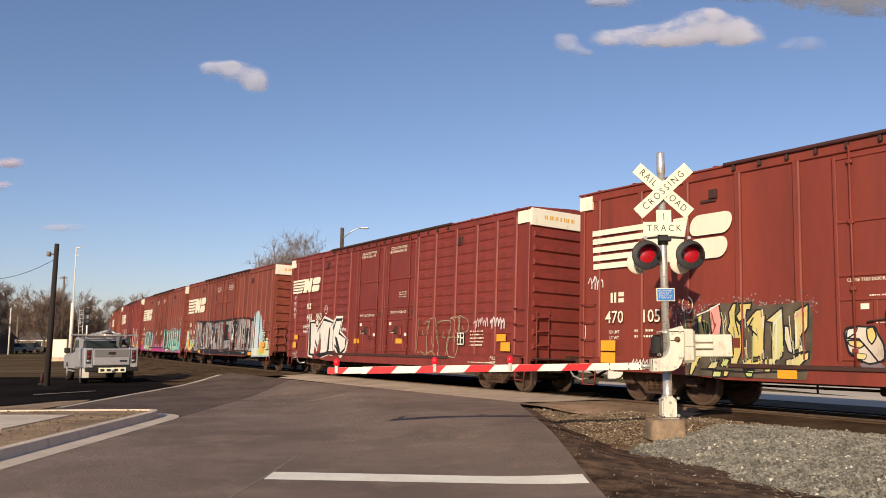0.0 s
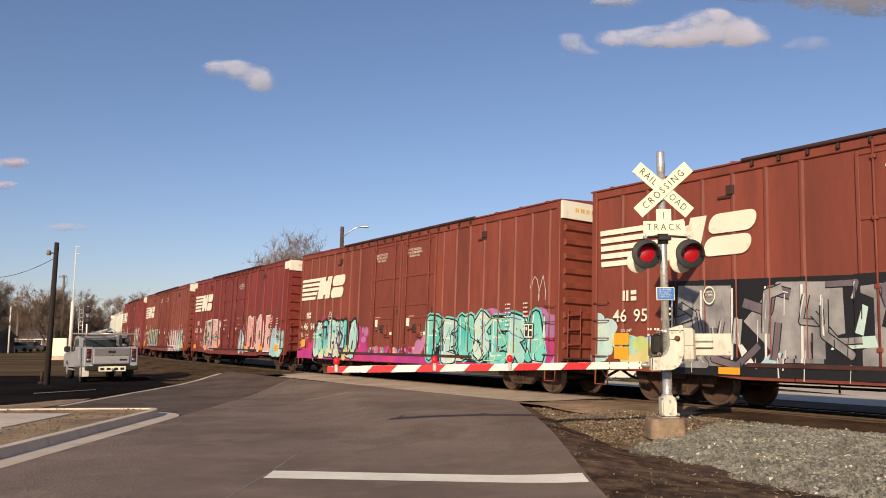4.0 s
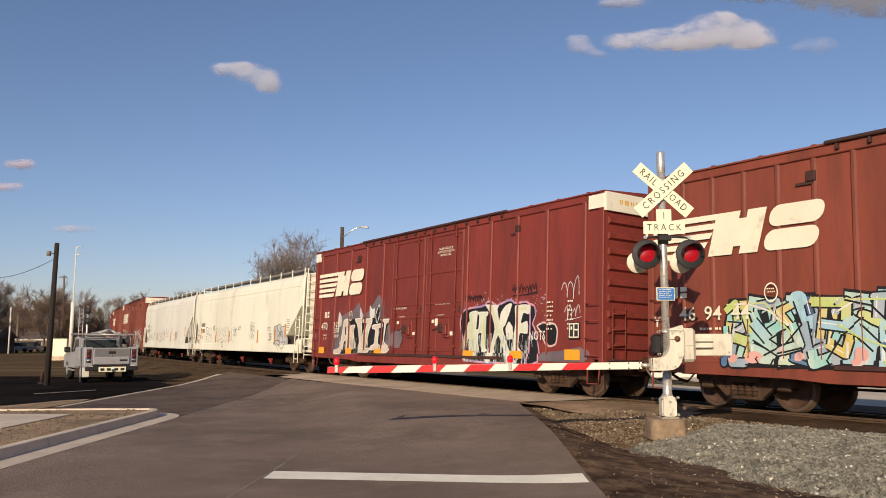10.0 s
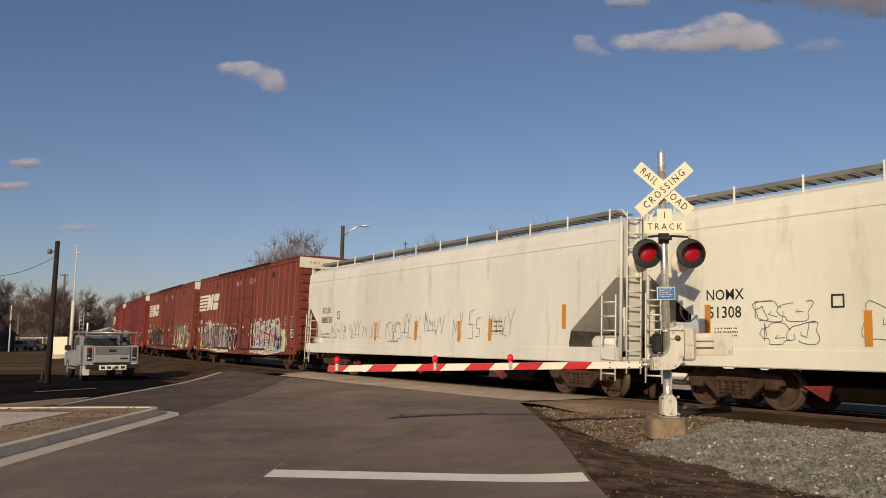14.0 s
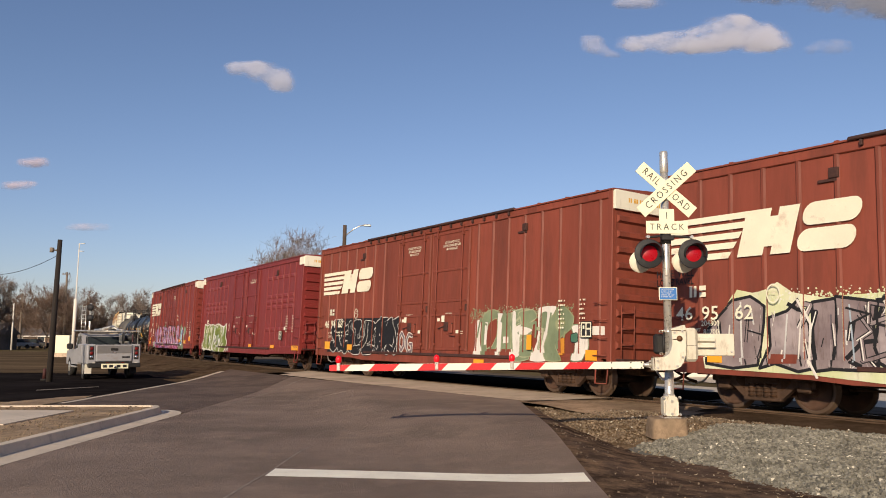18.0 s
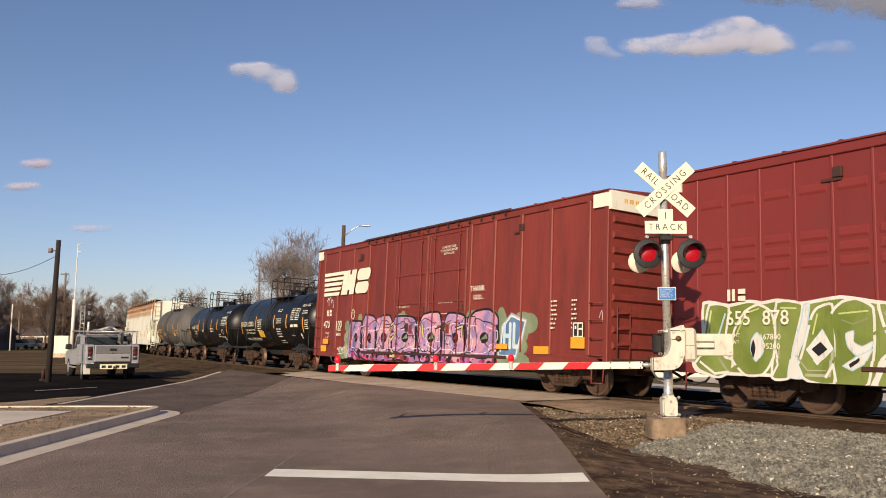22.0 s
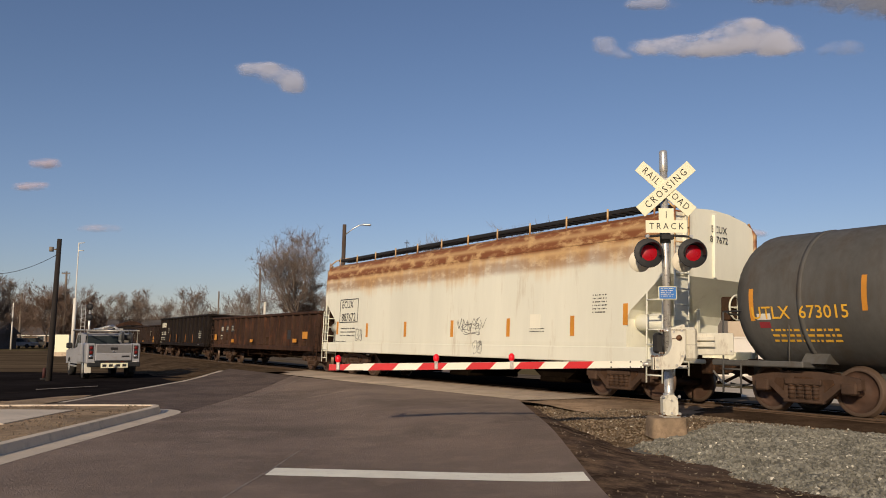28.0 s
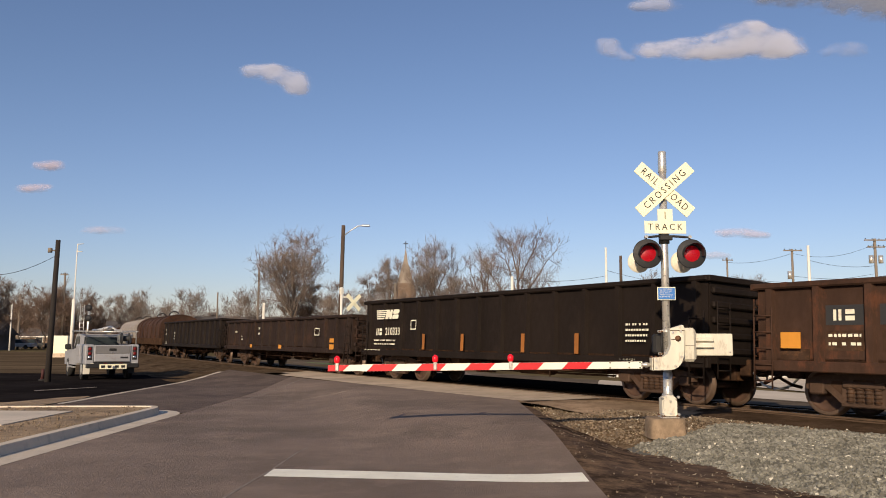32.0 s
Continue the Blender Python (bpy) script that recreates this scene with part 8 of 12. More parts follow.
p.blobs(2.95, 6.0, 1.0, 2.3, [FLESH, ROSE, SALMON], 50, 0.15, 0.3, 1).blobs(2.9, 6.0, 1.05, 2.4, [DKGREEN], 20, 0.08, 0.17, 2).blobs(3.6, 5.9, 0.95, 1.4, [PURPLE], 8, 0.08, 0.15, 2)
for k in range(46):
    cx, cz, rr, q0 = p.r.uniform(3.0, 5.9), p.r.uniform(1.05, 2.2), p.r.uniform(0.15, 0.42), p.r.uniform(0.0, 1.4)
    p.stroke([(cx + rr * math.cos(q0 + q * 0.42), cz + rr * 0.85 * math.sin(q0 + q * 0.42)) for q in range(6)], p.r.choice((0.03, 0.045)), p.r.choice((WHT, ROSE, DKGREEN, BLK, WHT)), 4, False)
p.stroke([(2.85, 1.4), (2.78, 1.8), (3.02, 2.42), (4.4, 2.56), (5.7, 2.52), (6.08, 2.1)], 0.07, WHT, 3)
p.blobs(15.0, 16.5, 0.8, 1.6, [AQUA, TEAL, AQUA, SKY], 50, 0.15, 0.32).blobs(10.2, 11.0, 0.8, 1.8, [STEEL, STEEL, AQUA], 30, 0.08, 0.2).blobs(12.6, 13.0, 1.9, 2.6, [STEEL], 4, 0.07, 0.12)
for x, z, r_ in ((15.55, 1.95, 0.11), (16.2, 1.8, 0.15), (16.7, 1.72, 0.14), (16.0, 1.5, 0.3), (15.3, 1.7, 0.25)):
    p.dot(x, z, r_, STEEL, 1, 14)
for q in ([(11.2, 0.85), (11.74, 0.86), (11.8, 1.55), (12.02, 1.72), (11.85, 1.98), (12.2, 2.2), (12.42, 2.5), (11.9, 2.42), (11.6, 2.56), (11.25, 2.5)], [(12.12, 2.48), (12.1, 0.9), (12.72, 0.9), (12.72, 1.2), (12.45, 1.3), (12.45, 2.5)], [(14.05, 0.86), (14.95, 0.88), (14.95, 1.15), (14.45, 1.2), (14.45, 1.55), (14.9, 1.6), (14.9, 1.85), (14.45, 1.9), (14.5, 2.15), (15.0, 2.2), (14.9, 2.52), (14.1, 2.5)]):
    p.chunk(q, SALMON, WHT, 0.05, BLK)
ring = [(13.25 + 0.56 * math.cos(q * math.pi / 9), 1.72 + 0.86 * math.sin(q * math.pi / 9)) for q in range(18)]
p.chunk(ring, SALMON, WHT, 0.05, BLK)
p.chunk([(13.1, 1.4), (13.4, 1.4), (13.42, 1.85), (13.1, 1.85)], DKGREEN, WHT, 0.03, None, None, 4)
p.lines(10.6, 14.2, 0.95, 2.3, [BLK, WHT, RED, BLK], 16, 0.022, 5, 3, 0.16).tag(2.05, 2.6, 0.9, 1.35, WHT, 6, 0.03).tag(15.6, 16.2, 1.45, 1.65, WHT, 6, 0.03).done(car_e, "sprayed salmon bubble letters edged in white and black, and a pale pink swirling mural")
p = Piece(SP["rib"], 6, shift=0.35)
p.lay([(2.25, 0.85), (6.7, 0.85), (6.65, 1.7), (5.8, 2.15), (3.0, 2.2)], BLK, 0)
p.slabs(2.25, 6.7, 0.86, 2.28, 7, [LIME, AQUA, STEEL, YEL, NAVY, SKY], BLK, 1, 0.28, 0.05, WHT)
p.wild(2.35, 6.6, 0.85, 2.2, 44, [LIME, AQUA, STEEL, NAVY, SKY, YEL], BLK, 0.10, 0.2, 0.035, WHT)
p.blobs(3.9, 5.0, 1.5, 2.2, [STEEL, SKY], 2, 0.12, 0.25, 3).blobs(2.5, 6.6, 0.95, 1.25, [SALMON, ROSE], 9, 0.07, 0.13, 5).lines(2.4, 6.5, 0.9, 2.1, [BLK, LIME, WHT], 16, 0.035, 5)
p.blobs(11.4, 15.9, 0.75, 1.8, [STEEL, ROSE], 40, 0.15, 0.28)
for q in ([(11.35, 0.72), (11.85, 0.7), (12.05, 1.0), (12.1, 1.95), (11.8, 2.0), (11.3, 1.6)], [(12.2, 0.75), (12.9, 0.72), (12.95, 1.35), (12.6, 1.5), (12.9, 1.7), (12.75, 2.02), (12.3, 2.0), (12.2, 1.4)], [(13.05, 0.72), (13.35, 0.72), (13.4, 1.3), (13.8, 1.5), (13.7, 1.95), (13.1, 1.95)], [(13.95, 0.75), (14.3, 0.72), (14.35, 1.9), (13.95, 1.95)]):
    p.chunk(q, ROSE, BLK, 0.035, WHT, WHT)
p.wild(11.4, 14.3, 0.75, 1.95, 18, [ROSE, PALE, ROSE], WHT, 0.12, 0.22, 0.035, None)
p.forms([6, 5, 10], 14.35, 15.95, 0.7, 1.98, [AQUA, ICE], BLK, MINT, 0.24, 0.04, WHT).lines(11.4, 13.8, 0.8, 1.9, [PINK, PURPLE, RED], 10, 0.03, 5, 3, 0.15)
p.tag(0.3, 0.8, 1.6, 1.95, WHT, 8, 0.035).blobs(0.5, 0.95, 1.15, 1.3, [SALMON], 5, 0.08, 0.14).tag(16.3, 16.8, 1.3, 1.7, WHT, 9, 0.03).done(car_f, "sprayed blue, yellow and pink letters")
p = Piece(SP["post"], 7)
p.form([(2.04, 1.64), (2.46, 2.27), (3.56, 2.52), (4.03, 2.80), (4.28, 2.31), (4.89, 2.47), (5.52, 3.00), (5.98, 2.77), (6.03, 2.16), (6.57, 1.79), (6.53, 1.07), (2.18, 0.82)], HAZE, None, 0.03, 0)
p.form([(6.71, 1.61), (7.27, 1.73), (7.51, 1.43), (7.28, 1.13), (6.72, 1.16)], HAZE, None, 0.03, 0)
p.mist(2.1, 6.6, 2.3, 0.5, [HAZE], 300, 0.006, 0.022)
p.form([(2.76, 2.15), (3.57, 2.17), (4.37, 2.21), (5.12, 2.19), (6.37, 2.12), (6.25, 1.79), (6.12, 1.34), (6.34, 0.98), (2.79, 0.87), (2.97, 1.53)], BLK, None, 0.03, 1, False)
p.form([(2.26, 1.93), (2.35, 2.50), (2.60, 2.26), (2.58, 1.93)], PALE, None, 0.02, 2)
p.form([(4.13, 2.24), (4.16, 2.61), (4.41, 2.23)], PALE, None, 0.02, 2)
p.form([(4.94, 2.21), (4.90, 2.65), (5.11, 2.50), (5.28, 2.55), (5.28, 2.20)], PALE, None, 0.02, 2)
p.form([(2.83, 2.15), (3.27, 2.18), (3.40, 1.63), (3.62, 1.07), (3.19, 1.02), (3.08, 1.35), (2.87, 1.35), (2.72, 0.91), (2.14, 0.87), (2.20, 1.02), (2.54, 1.12), (2.77, 1.97)], BONE, WHT, 0.035, 3)
p.form([(3.38, 1.91), (3.78, 1.95), (3.66, 1.73), (3.84, 1.13), (3.42, 1.08), (3.28, 1.68)], BONE, WHT, 0.035, 3)
p.form([(3.77, 2.17), (4.40, 2.19), (4.31, 2.00), (4.43, 1.41), (4.74, 1.99), (4.53, 2.05), (4.58, 2.15), (5.12, 2.16), (5.10, 2.00), (4.90, 1.67), (4.68, 1.12), (4.10, 1.06), (4.18, 1.33), (3.98, 1.94)], BONE, WHT, 0.035, 3)
p.form([(5.20, 1.92), (5.92, 1.96), (5.91, 1.83), (5.71, 1.80), (5.62, 1.29), (5.94, 1.19), (5.89, 1.07), (5.07, 1.04), (5.12, 1.18), (5.35, 1.26), (5.42, 1.76), (5.20, 1.80)], BONE, WHT, 0.035, 3)
p.form([(5.90, 2.10), (6.38, 2.12), (6.35, 2.01), (6.19, 1.96), (6.07, 1.34), (6.42, 1.16), (6.59, 1.06), (6.35, 0.95), (5.70, 0.91), (5.78, 1.05), (5.99, 1.16), (6.07, 1.96)], BONE, WHT, 0.035, 3)
p.form([(4.33, 1.06), (5.04, 1.10), (5.01, 0.96), (4.31, 0.92)], BONE, WHT, 0.035, 3)
p.form([(2.95, 1.89), (3.12, 1.92), (3.17, 1.61), (2.96, 1.58)], BLK, None, 0.02, 5, False)
p.form([(5.47, 2.03), (5.40, 2.32), (5.62, 2.64), (5.70, 2.43), (5.57, 2.03)], BLK, WHT, 0.035, 4)
p.streaks(2.3, 6.4, 0.9, 2.0, [BONE, FLESH, BLK, PALE], 60, 5)
p.stroke([(3.30, 0.87), (3.47, 0.79), (3.63, 0.89), (3.79, 0.80), (3.95, 0.90)], 0.03, PINK, 4, False)
p.form([(11.07, 2.22), (11.32, 2.33), (11.90, 2.36), (12.13, 2.41), (12.40, 2.49), (12.66, 2.36), (13.12, 2.47), (13.33, 2.49), (13.58, 2.40), (14.17, 2.34), (14.11, 0.70), (13.45, 0.75), (12.25, 0.75), (11.14, 0.82), (11.18, 1.21), (10.96, 1.87)], BLK, ROSEPINK, 0.06, 1)
p.form([(13.58, 2.33), (14.07, 2.37), (14.35, 2.30), (14.42, 2.07), (14.30, 1.82), (14.42, 1.63), (14.60, 0.82), (13.58, 0.72), (13.41, 1.64)], BLK, ROSEPINK, 0.05, 1)
p.mist(10.95, 14.9, 2.35, 0.35, [ROSE, ORCHID, HAZE], 320, 0.006, 0.02)
p.form([(11.34, 2.18), (11.73, 2.22), (11.68, 1.70), (11.82, 1.71), (11.86, 2.09), (11.75, 2.19), (12.34, 2.18), (12.32, 2.09), (12.20, 2.02), (12.25, 1.19), (12.35, 1.09), (12.01, 1.07), (11.99, 1.59), (11.79, 1.56), (11.81, 0.96), (11.87, 0.90), (11.42, 0.89), (11.35, 1.42), (11.27, 1.42), (11.17, 1.07), (11.26, 1.85), (11.37, 1.93)], MINT, WHT, 0.035, 3)
p.form([(12.15, 2.39), (12.75, 2.35), (12.70, 2.26), (12.81, 1.90), (12.91, 2.16), (13.13, 2.34), (13.37, 2.37), (13.11, 1.84), (12.98, 1.68), (13.36, 0.98), (13.69, 0.79), (13.29, 0.75), (12.80, 1.55), (12.57, 1.16), (12.63, 1.03), (12.43, 0.76), (12.28, 0.82), (12.63, 1.69), (12.37, 2.28)], MINT, WHT, 0.035, 3)
p.form([(13.64, 2.31), (14.17, 2.31), (14.15, 2.10), (13.89, 2.13), (13.79, 1.82), (14.07, 1.88), (14.08, 1.58), (13.75, 1.58), (13.69, 1.19), (13.92, 1.00), (13.44, 0.91), (13.54, 1.13), (13.66, 1.87)], MINT, WHT, 0.035, 3)
p.form([(13.14, 1.69), (13.28, 1.88), (13.55, 1.59), (13.51, 1.46), (13.23, 1.42)], MINT, WHT, 0.035, 4)
p.streaks(11.1, 14.3, 0.75, 1.6, [STEEL, PALE, CAMO, PALE, MINT], 150, 5)
p.stroke([(11.42, 2.04), (11.52, 1.72), (11.46, 1.01)], 0.05, PALELIME, 5, False)
p.stroke([(12.44, 2.32), (12.86, 1.70), (13.45, 0.89)], 0.05, PALELIME, 5, False)
p.stroke([(13.72, 2.22), (14.07, 2.24)], 0.06, PALELIME, 5, False)
p.stroke([(11.97, 2.09), (12.11, 1.23)], 0.05, PALELIME, 5, False)
p.form([(14.49, 1.75), (14.76, 1.84), (15.19, 1.80), (15.31, 1.62), (15.25, 1.29), (14.97, 1.23), (14.75, 1.53)], BLK, ROSE, 0.05, 2)
write("NOTS", 14.59 - BOX_L / 2, -1.625, 1.49, 0.24, WHT, car_g, "hand_lettering", wide=0.75)
p.form([(14.60, 0.85), (16.36, 0.86), (16.49, 1.10), (16.18, 1.21), (15.39, 1.11), (14.82, 1.07)], HAZE, None, 0.03, 0)
p.tag(11.2, 12.0, 2.5, 2.72, BLK, 10, 0.03).tag(13.4, 14.5, 2.6, 2.9, BLK, 9, 0.03)
p.tag(15.5, 16.2, 2.4, 3.0, PALE, 12).tag(15.6, 16.2, 1.9, 2.3, PALE, 9).tag(0.05, 0.3, 1.3, 1.7, WHT, 6).done(car_g, "sprayed pale letters with heavy black outlines")
p = Piece(SP["rib"], 8)
p.form([(1.10, 0.80), (0.99, 1.32), (1.13, 1.65), (1.67, 2.16), (1.84, 2.40), (2.19, 2.32), (2.49, 2.36), (2.74, 2.51), (3.06, 2.29), (3.68, 2.17), (4.09, 2.20), (4.65, 2.21), (4.82, 2.22), (5.25, 2.06), (5.51, 2.00), (5.60, 1.83), (5.73, 2.04), (5.88, 2.23), (6.18, 2.08), (6.52, 2.00), (6.97, 1.99), (6.96, 1.80), (6.90, 1.55), (6.99, 0.91), (7.04, 0.67), (5.04, 0.63), (3.42, 0.75)], PALELIME, None, 0.03, 0, False)
p.mist(1.9, 5.6, 2.18, 0.16, [MINT, PALELIME], 320, 0.008, 0.022)
p.streaks(1.3, 7.1, 0.9, 2.1, [PALE, HAZE, MAUVE, BLK, WHT], 90)
p.form([(1.13, 1.59), (1.45, 1.91), (1.76, 2.19), (2.15, 2.25), (2.49, 2.04), (2.47, 1.70), (2.42, 1.39), (2.34, 0.90), (1.78, 0.82), (1.14, 0.90)], MAUVE_DARK, BLK, 0.06, 2, False)
p.form([(2.55, 1.82), (2.94, 1.94), (3.18, 2.15), (3.38, 1.69), (3.50, 0.87), (3.19, 0.80), (2.71, 0.94), (2.38, 0.84), (2.58, 1.27)], MAUVE, BLK, 0.06, 2, False)
p.form([(3.45, 2.09), (3.93, 2.15), (3.91, 1.68), (3.94, 0.88), (3.53, 0.82), (3.46, 1.39)], MAUVE_DARK, BLK, 0.06, 2, False)
p.form([(3.91, 2.18), (4.23, 2.13), (4.65, 2.06), (4.58, 1.62), (4.68, 0.90), (4.33, 0.86), (3.80, 0.87), (3.94, 1.63)], MAUVE_DARK, BLK, 0.06, 2, False)
p.form([(4.80, 2.15), (5.06, 2.09), (5.38, 1.91), (5.87, 1.56), (5.68, 1.19), (5.49, 0.85), (5.11, 0.75), (4.68, 1.01), (4.58, 1.28), (4.65, 1.62)], MAUVE, BLK, 0.06, 2, False)
p.form([(5.88, 2.16), (6.12, 2.01), (6.46, 1.89), (6.72, 1.80), (6.93, 1.52), (7.08, 1.01), (6.78, 0.83), (6.04, 0.83), (5.56, 0.87), (5.71, 1.24), (5.87, 1.56), (5.66, 1.77)], MAUVE, BLK, 0.06, 2, False)
p.form([(6.14, 1.35), (6.31, 1.25), (6.54, 1.24), (6.45, 1.09), (6.16, 1.04)], PALELIME, BLK, 0.05, 5)
p.form([(2.59, 1.12), (3.17, 1.12), (3.16, 0.95), (2.56, 0.93)], OXIDE_DULL, None, 0.02, 5, False)
p.stroke([(3.18, 2.15), (3.42, 1.69), (3.38, 1.04), (3.57, 0.69)], 0.05, WHT, 6, False)
p.stroke([(4.69, 2.06), (4.65, 1.68), (5.05, 1.56), (5.31, 1.70)], 0.05, BLK, 6, False)
p.stroke([(4.79, 2.07), (4.92, 1.84), (4.85, 1.56)], 0.03, WHT, 6, False)
p.stroke([(5.38, 1.88), (5.38, 0.91)], 0.04, PALE, 6, False)
p.stroke([(5.02, 1.98), (4.99, 1.67), (5.05, 1.56)], 0.035, WHT, 6, False)
p.stroke([(5.88, 2.09), (5.81, 1.82), (5.93, 1.61), (5.62, 1.08), (5.56, 0.87)], 0.05, WHT, 6, False)
p.stroke([(6.11, 1.45), (6.51, 1.40), (6.90, 1.50)], 0.06, BLK, 6, False)
p.stroke([(6.18, 1.92), (6.13, 0.93)], 0.03, PALE, 6, False)
p.stroke([(1.93, 2.15), (1.95, 0.95)], 0.04, PALE, 6, False)
p.stroke([(2.07, 1.58), (2.46, 1.48), (2.29, 1.02)], 0.03, BLK, 6, False)
p.stroke([(2.95, 1.88), (2.87, 0.97)], 0.035, PALE, 6, False)
p.stroke([(3.26, 1.87), (3.19, 1.04)], 0.03, WHT, 6, False)
p.stroke([(4.16, 2.03), (4.23, 1.00)], 0.03, STEEL, 6, False)
p.stroke([(5.05, 0.96), (5.31, 1.29), (5.30, 0.91)], 0.03, WHT, 6, False)
p.stroke([(6.29, 1.81), (6.40, 1.55), (6.68, 1.60)], 0.03, WHT, 6, False)
p.stroke([(4.09, 1.97), (4.51, 1.85), (4.16, 1.68)], 0.04, BLK, 6, False)
p.wild(1.4, 6.9, 0.9, 2.1, 16, [MAUVE, BLK, MAUVE_DARK, BLK], BLK, 0.03, 0.09, 0.02, WHT, 0.85, 4)
p.form([(7.01, 1.43), (7.09, 1.70), (7.26, 1.87), (7.44, 1.94), (7.51, 1.79), (7.53, 1.62), (7.60, 1.43), (7.50, 1.21), (7.32, 1.16), (7.44, 0.97), (7.26, 0.92), (7.08, 1.20)], BLK, WHT, 0.05, 1)
p.form([(7.20, 1.60), (7.30, 1.74), (7.33, 1.60), (7.37, 1.45), (7.25, 1.55)], PALE, WHT, 0.02, 4)
p.stroke([(7.32, 1.18), (7.64, 0.83), (7.41, 0.87), (7.18, 0.96)], 0.05, WHT, 5, False)
p.stroke([(7.77, 1.95), (7.81, 1.78), (8.10, 1.59), (8.05, 0.94), (8.23, 0.83), (8.47, 0.95), (8.52, 1.18)], 0.05, WHT, 5, False)
p.stroke([(7.77, 1.95), (8.22, 1.92), (8.26, 1.68), (8.40, 1.61), (8.52, 1.86)], 0.05, WHT, 5, False)
p.form([(7.81, 1.90), (8.27, 1.89), (8.47, 1.63), (8.50, 1.13), (8.24, 0.90), (8.12, 0.99), (8.17, 1.59)], BLK, None, 0.02, 1)
p.form([(6.72, 1.90), (6.99, 1.90), (6.99, 1.75), (6.71, 1.75)], BLK, None, 0.02, 6, False)
p.form([(10.79, 1.60), (10.85, 1.90), (10.97, 2.07), (11.32, 2.16), (11.72, 2.22), (12.10, 2.08), (12.57, 2.01), (12.87, 2.07), (13.23, 2.07), (13.37, 2.28), (13.56, 2.28), (13.62, 2.07), (13.93, 2.08), (14.34, 2.23), (14.29, 0.72), (13.49, 0.67), (12.78, 0.68), (11.19, 0.76), (11.05, 0.90), (10.84, 1.35)], RED, WHT, 0.07, 1, False)
p.form([(13.31, 2.23), (13.70, 2.04), (14.19, 2.19), (14.65, 2.35), (14.84, 2.01), (14.90, 1.71), (14.89, 1.27), (15.16, 0.92), (14.95, 0.78), (13.95, 0.72), (13.18, 0.77), (13.07, 1.59)], RED, WHT, 0.07, 1, False)
p.form([(11.14, 0.86), (11.31, 1.25), (11.71, 1.40), (11.98, 1.52), (12.19, 1.35), (12.55, 1.26), (12.85, 1.44), (13.27, 1.18), (13.59, 1.14), (13.90, 1.28), (14.30, 1.11), (14.29, 0.74), (12.79, 0.69), (11.19, 0.77)], STEEL, None, 0.03, 2)
p.form([(13.18, 0.77), (13.41, 1.06), (13.85, 1.02), (14.17, 1.21), (14.58, 1.35), (14.89, 1.18), (14.95, 0.80), (13.95, 0.74)], STEEL, None, 0.03, 2)
p.form([(14.49, 1.86), (14.64, 2.08), (14.79, 1.98), (14.78, 1.67), (14.53, 1.58)], STEEL, ICE, 0.03, 3)
p.form([(12.30, 1.77), (12.41, 1.91), (12.77, 1.99), (12.86, 1.81), (12.61, 1.58), (12.35, 1.58)], STEEL, None, 0.03, 3)
p.form([(13.92, 1.87), (14.22, 1.99), (14.33, 1.94), (14.32, 1.69), (14.00, 1.66)], STEEL, None, 0.03, 3)
p.streaks(10.7, 15.3, 0.8, 2.1, [STEEL, RED, ICE, RED, ROSE], 130, 3)
p.wild(10.8, 15.2, 0.8, 2.15, 30, [RED, STEEL, STEEL, ICE, RED], WHT, 0.06, 0.15, 0.03, None, 0.5, 3)
p.stroke([(11.32, 1.94), (11.09, 1.89), (10.97, 1.97), (11.09, 2.08), (11.50, 2.15)], 0.07, WHT, 5, False)
p.stroke([(11.29, 1.93), (11.55, 1.74), (11.32, 1.59), (11.57, 1.52), (11.32, 1.37), (11.54, 1.25), (11.48, 0.92)], 0.07, WHT, 5, False)
p.stroke([(11.35, 1.81), (11.77, 1.68), (12.20, 1.49), (12.60, 1.42), (12.90, 1.51)], 0.11, ROSE, 5, False)
p.stroke([(12.10, 2.08), (11.99, 1.99), (12.25, 1.77), (12.22, 1.54)], 0.06, WHT, 5, False)
p.stroke([(12.51, 1.95), (12.86, 1.99), (13.01, 2.03)], 0.07, WHT, 5, False)
p.stroke([(12.46, 1.65), (12.76, 1.56), (13.00, 1.40), (12.94, 1.27), (13.39, 1.24)], 0.06, WHT, 5, False)
p.stroke([(12.99, 1.22), (13.06, 1.05), (13.31, 0.99), (13.27, 1.20)], 0.08, WHT, 5, False)
p.stroke([(12.60, 1.40), (12.67, 1.22), (12.29, 1.10)], 0.06, WHT, 5, False)
p.stroke([(11.71, 1.28), (12.09, 1.27), (11.92, 1.16), (11.82, 1.26)], 0.05, WHT, 5, False)
p.stroke([(12.06, 1.38), (12.11, 1.23)], 0.05, WHT, 5, False)
p.stroke([(11.95, 1.12), (12.18, 0.91)], 0.06, WHT, 5, False)
p.stroke([(11.76, 1.07), (11.51, 0.92), (11.76, 0.92)], 0.06, WHT, 5, False)
p.stroke([(13.19, 1.49), (13.42, 1.51), (13.44, 1.36), (13.28, 1.44)], 0.06, WHT, 5, False)
p.stroke([(13.10, 1.73), (13.24, 1.84), (13.38, 1.71), (13.15, 1.67)], 0.06, WHT, 5, False)
p.stroke([(13.38, 1.71), (13.75, 1.90), (14.06, 2.06), (14.34, 2.26)], 0.12, WHT, 5, False)
p.stroke([(13.57, 2.07), (13.84, 1.96), (14.14, 2.01)], 0.06, MINT, 5, False)
p.stroke([(14.13, 1.76), (14.28, 1.77), (14.19, 1.59), (14.13, 1.76)], 0.06, WHT, 5, False)
p.stroke([(14.19, 1.53), (14.07, 1.15), (14.30, 0.99)], 0.07, WHT, 5, False)
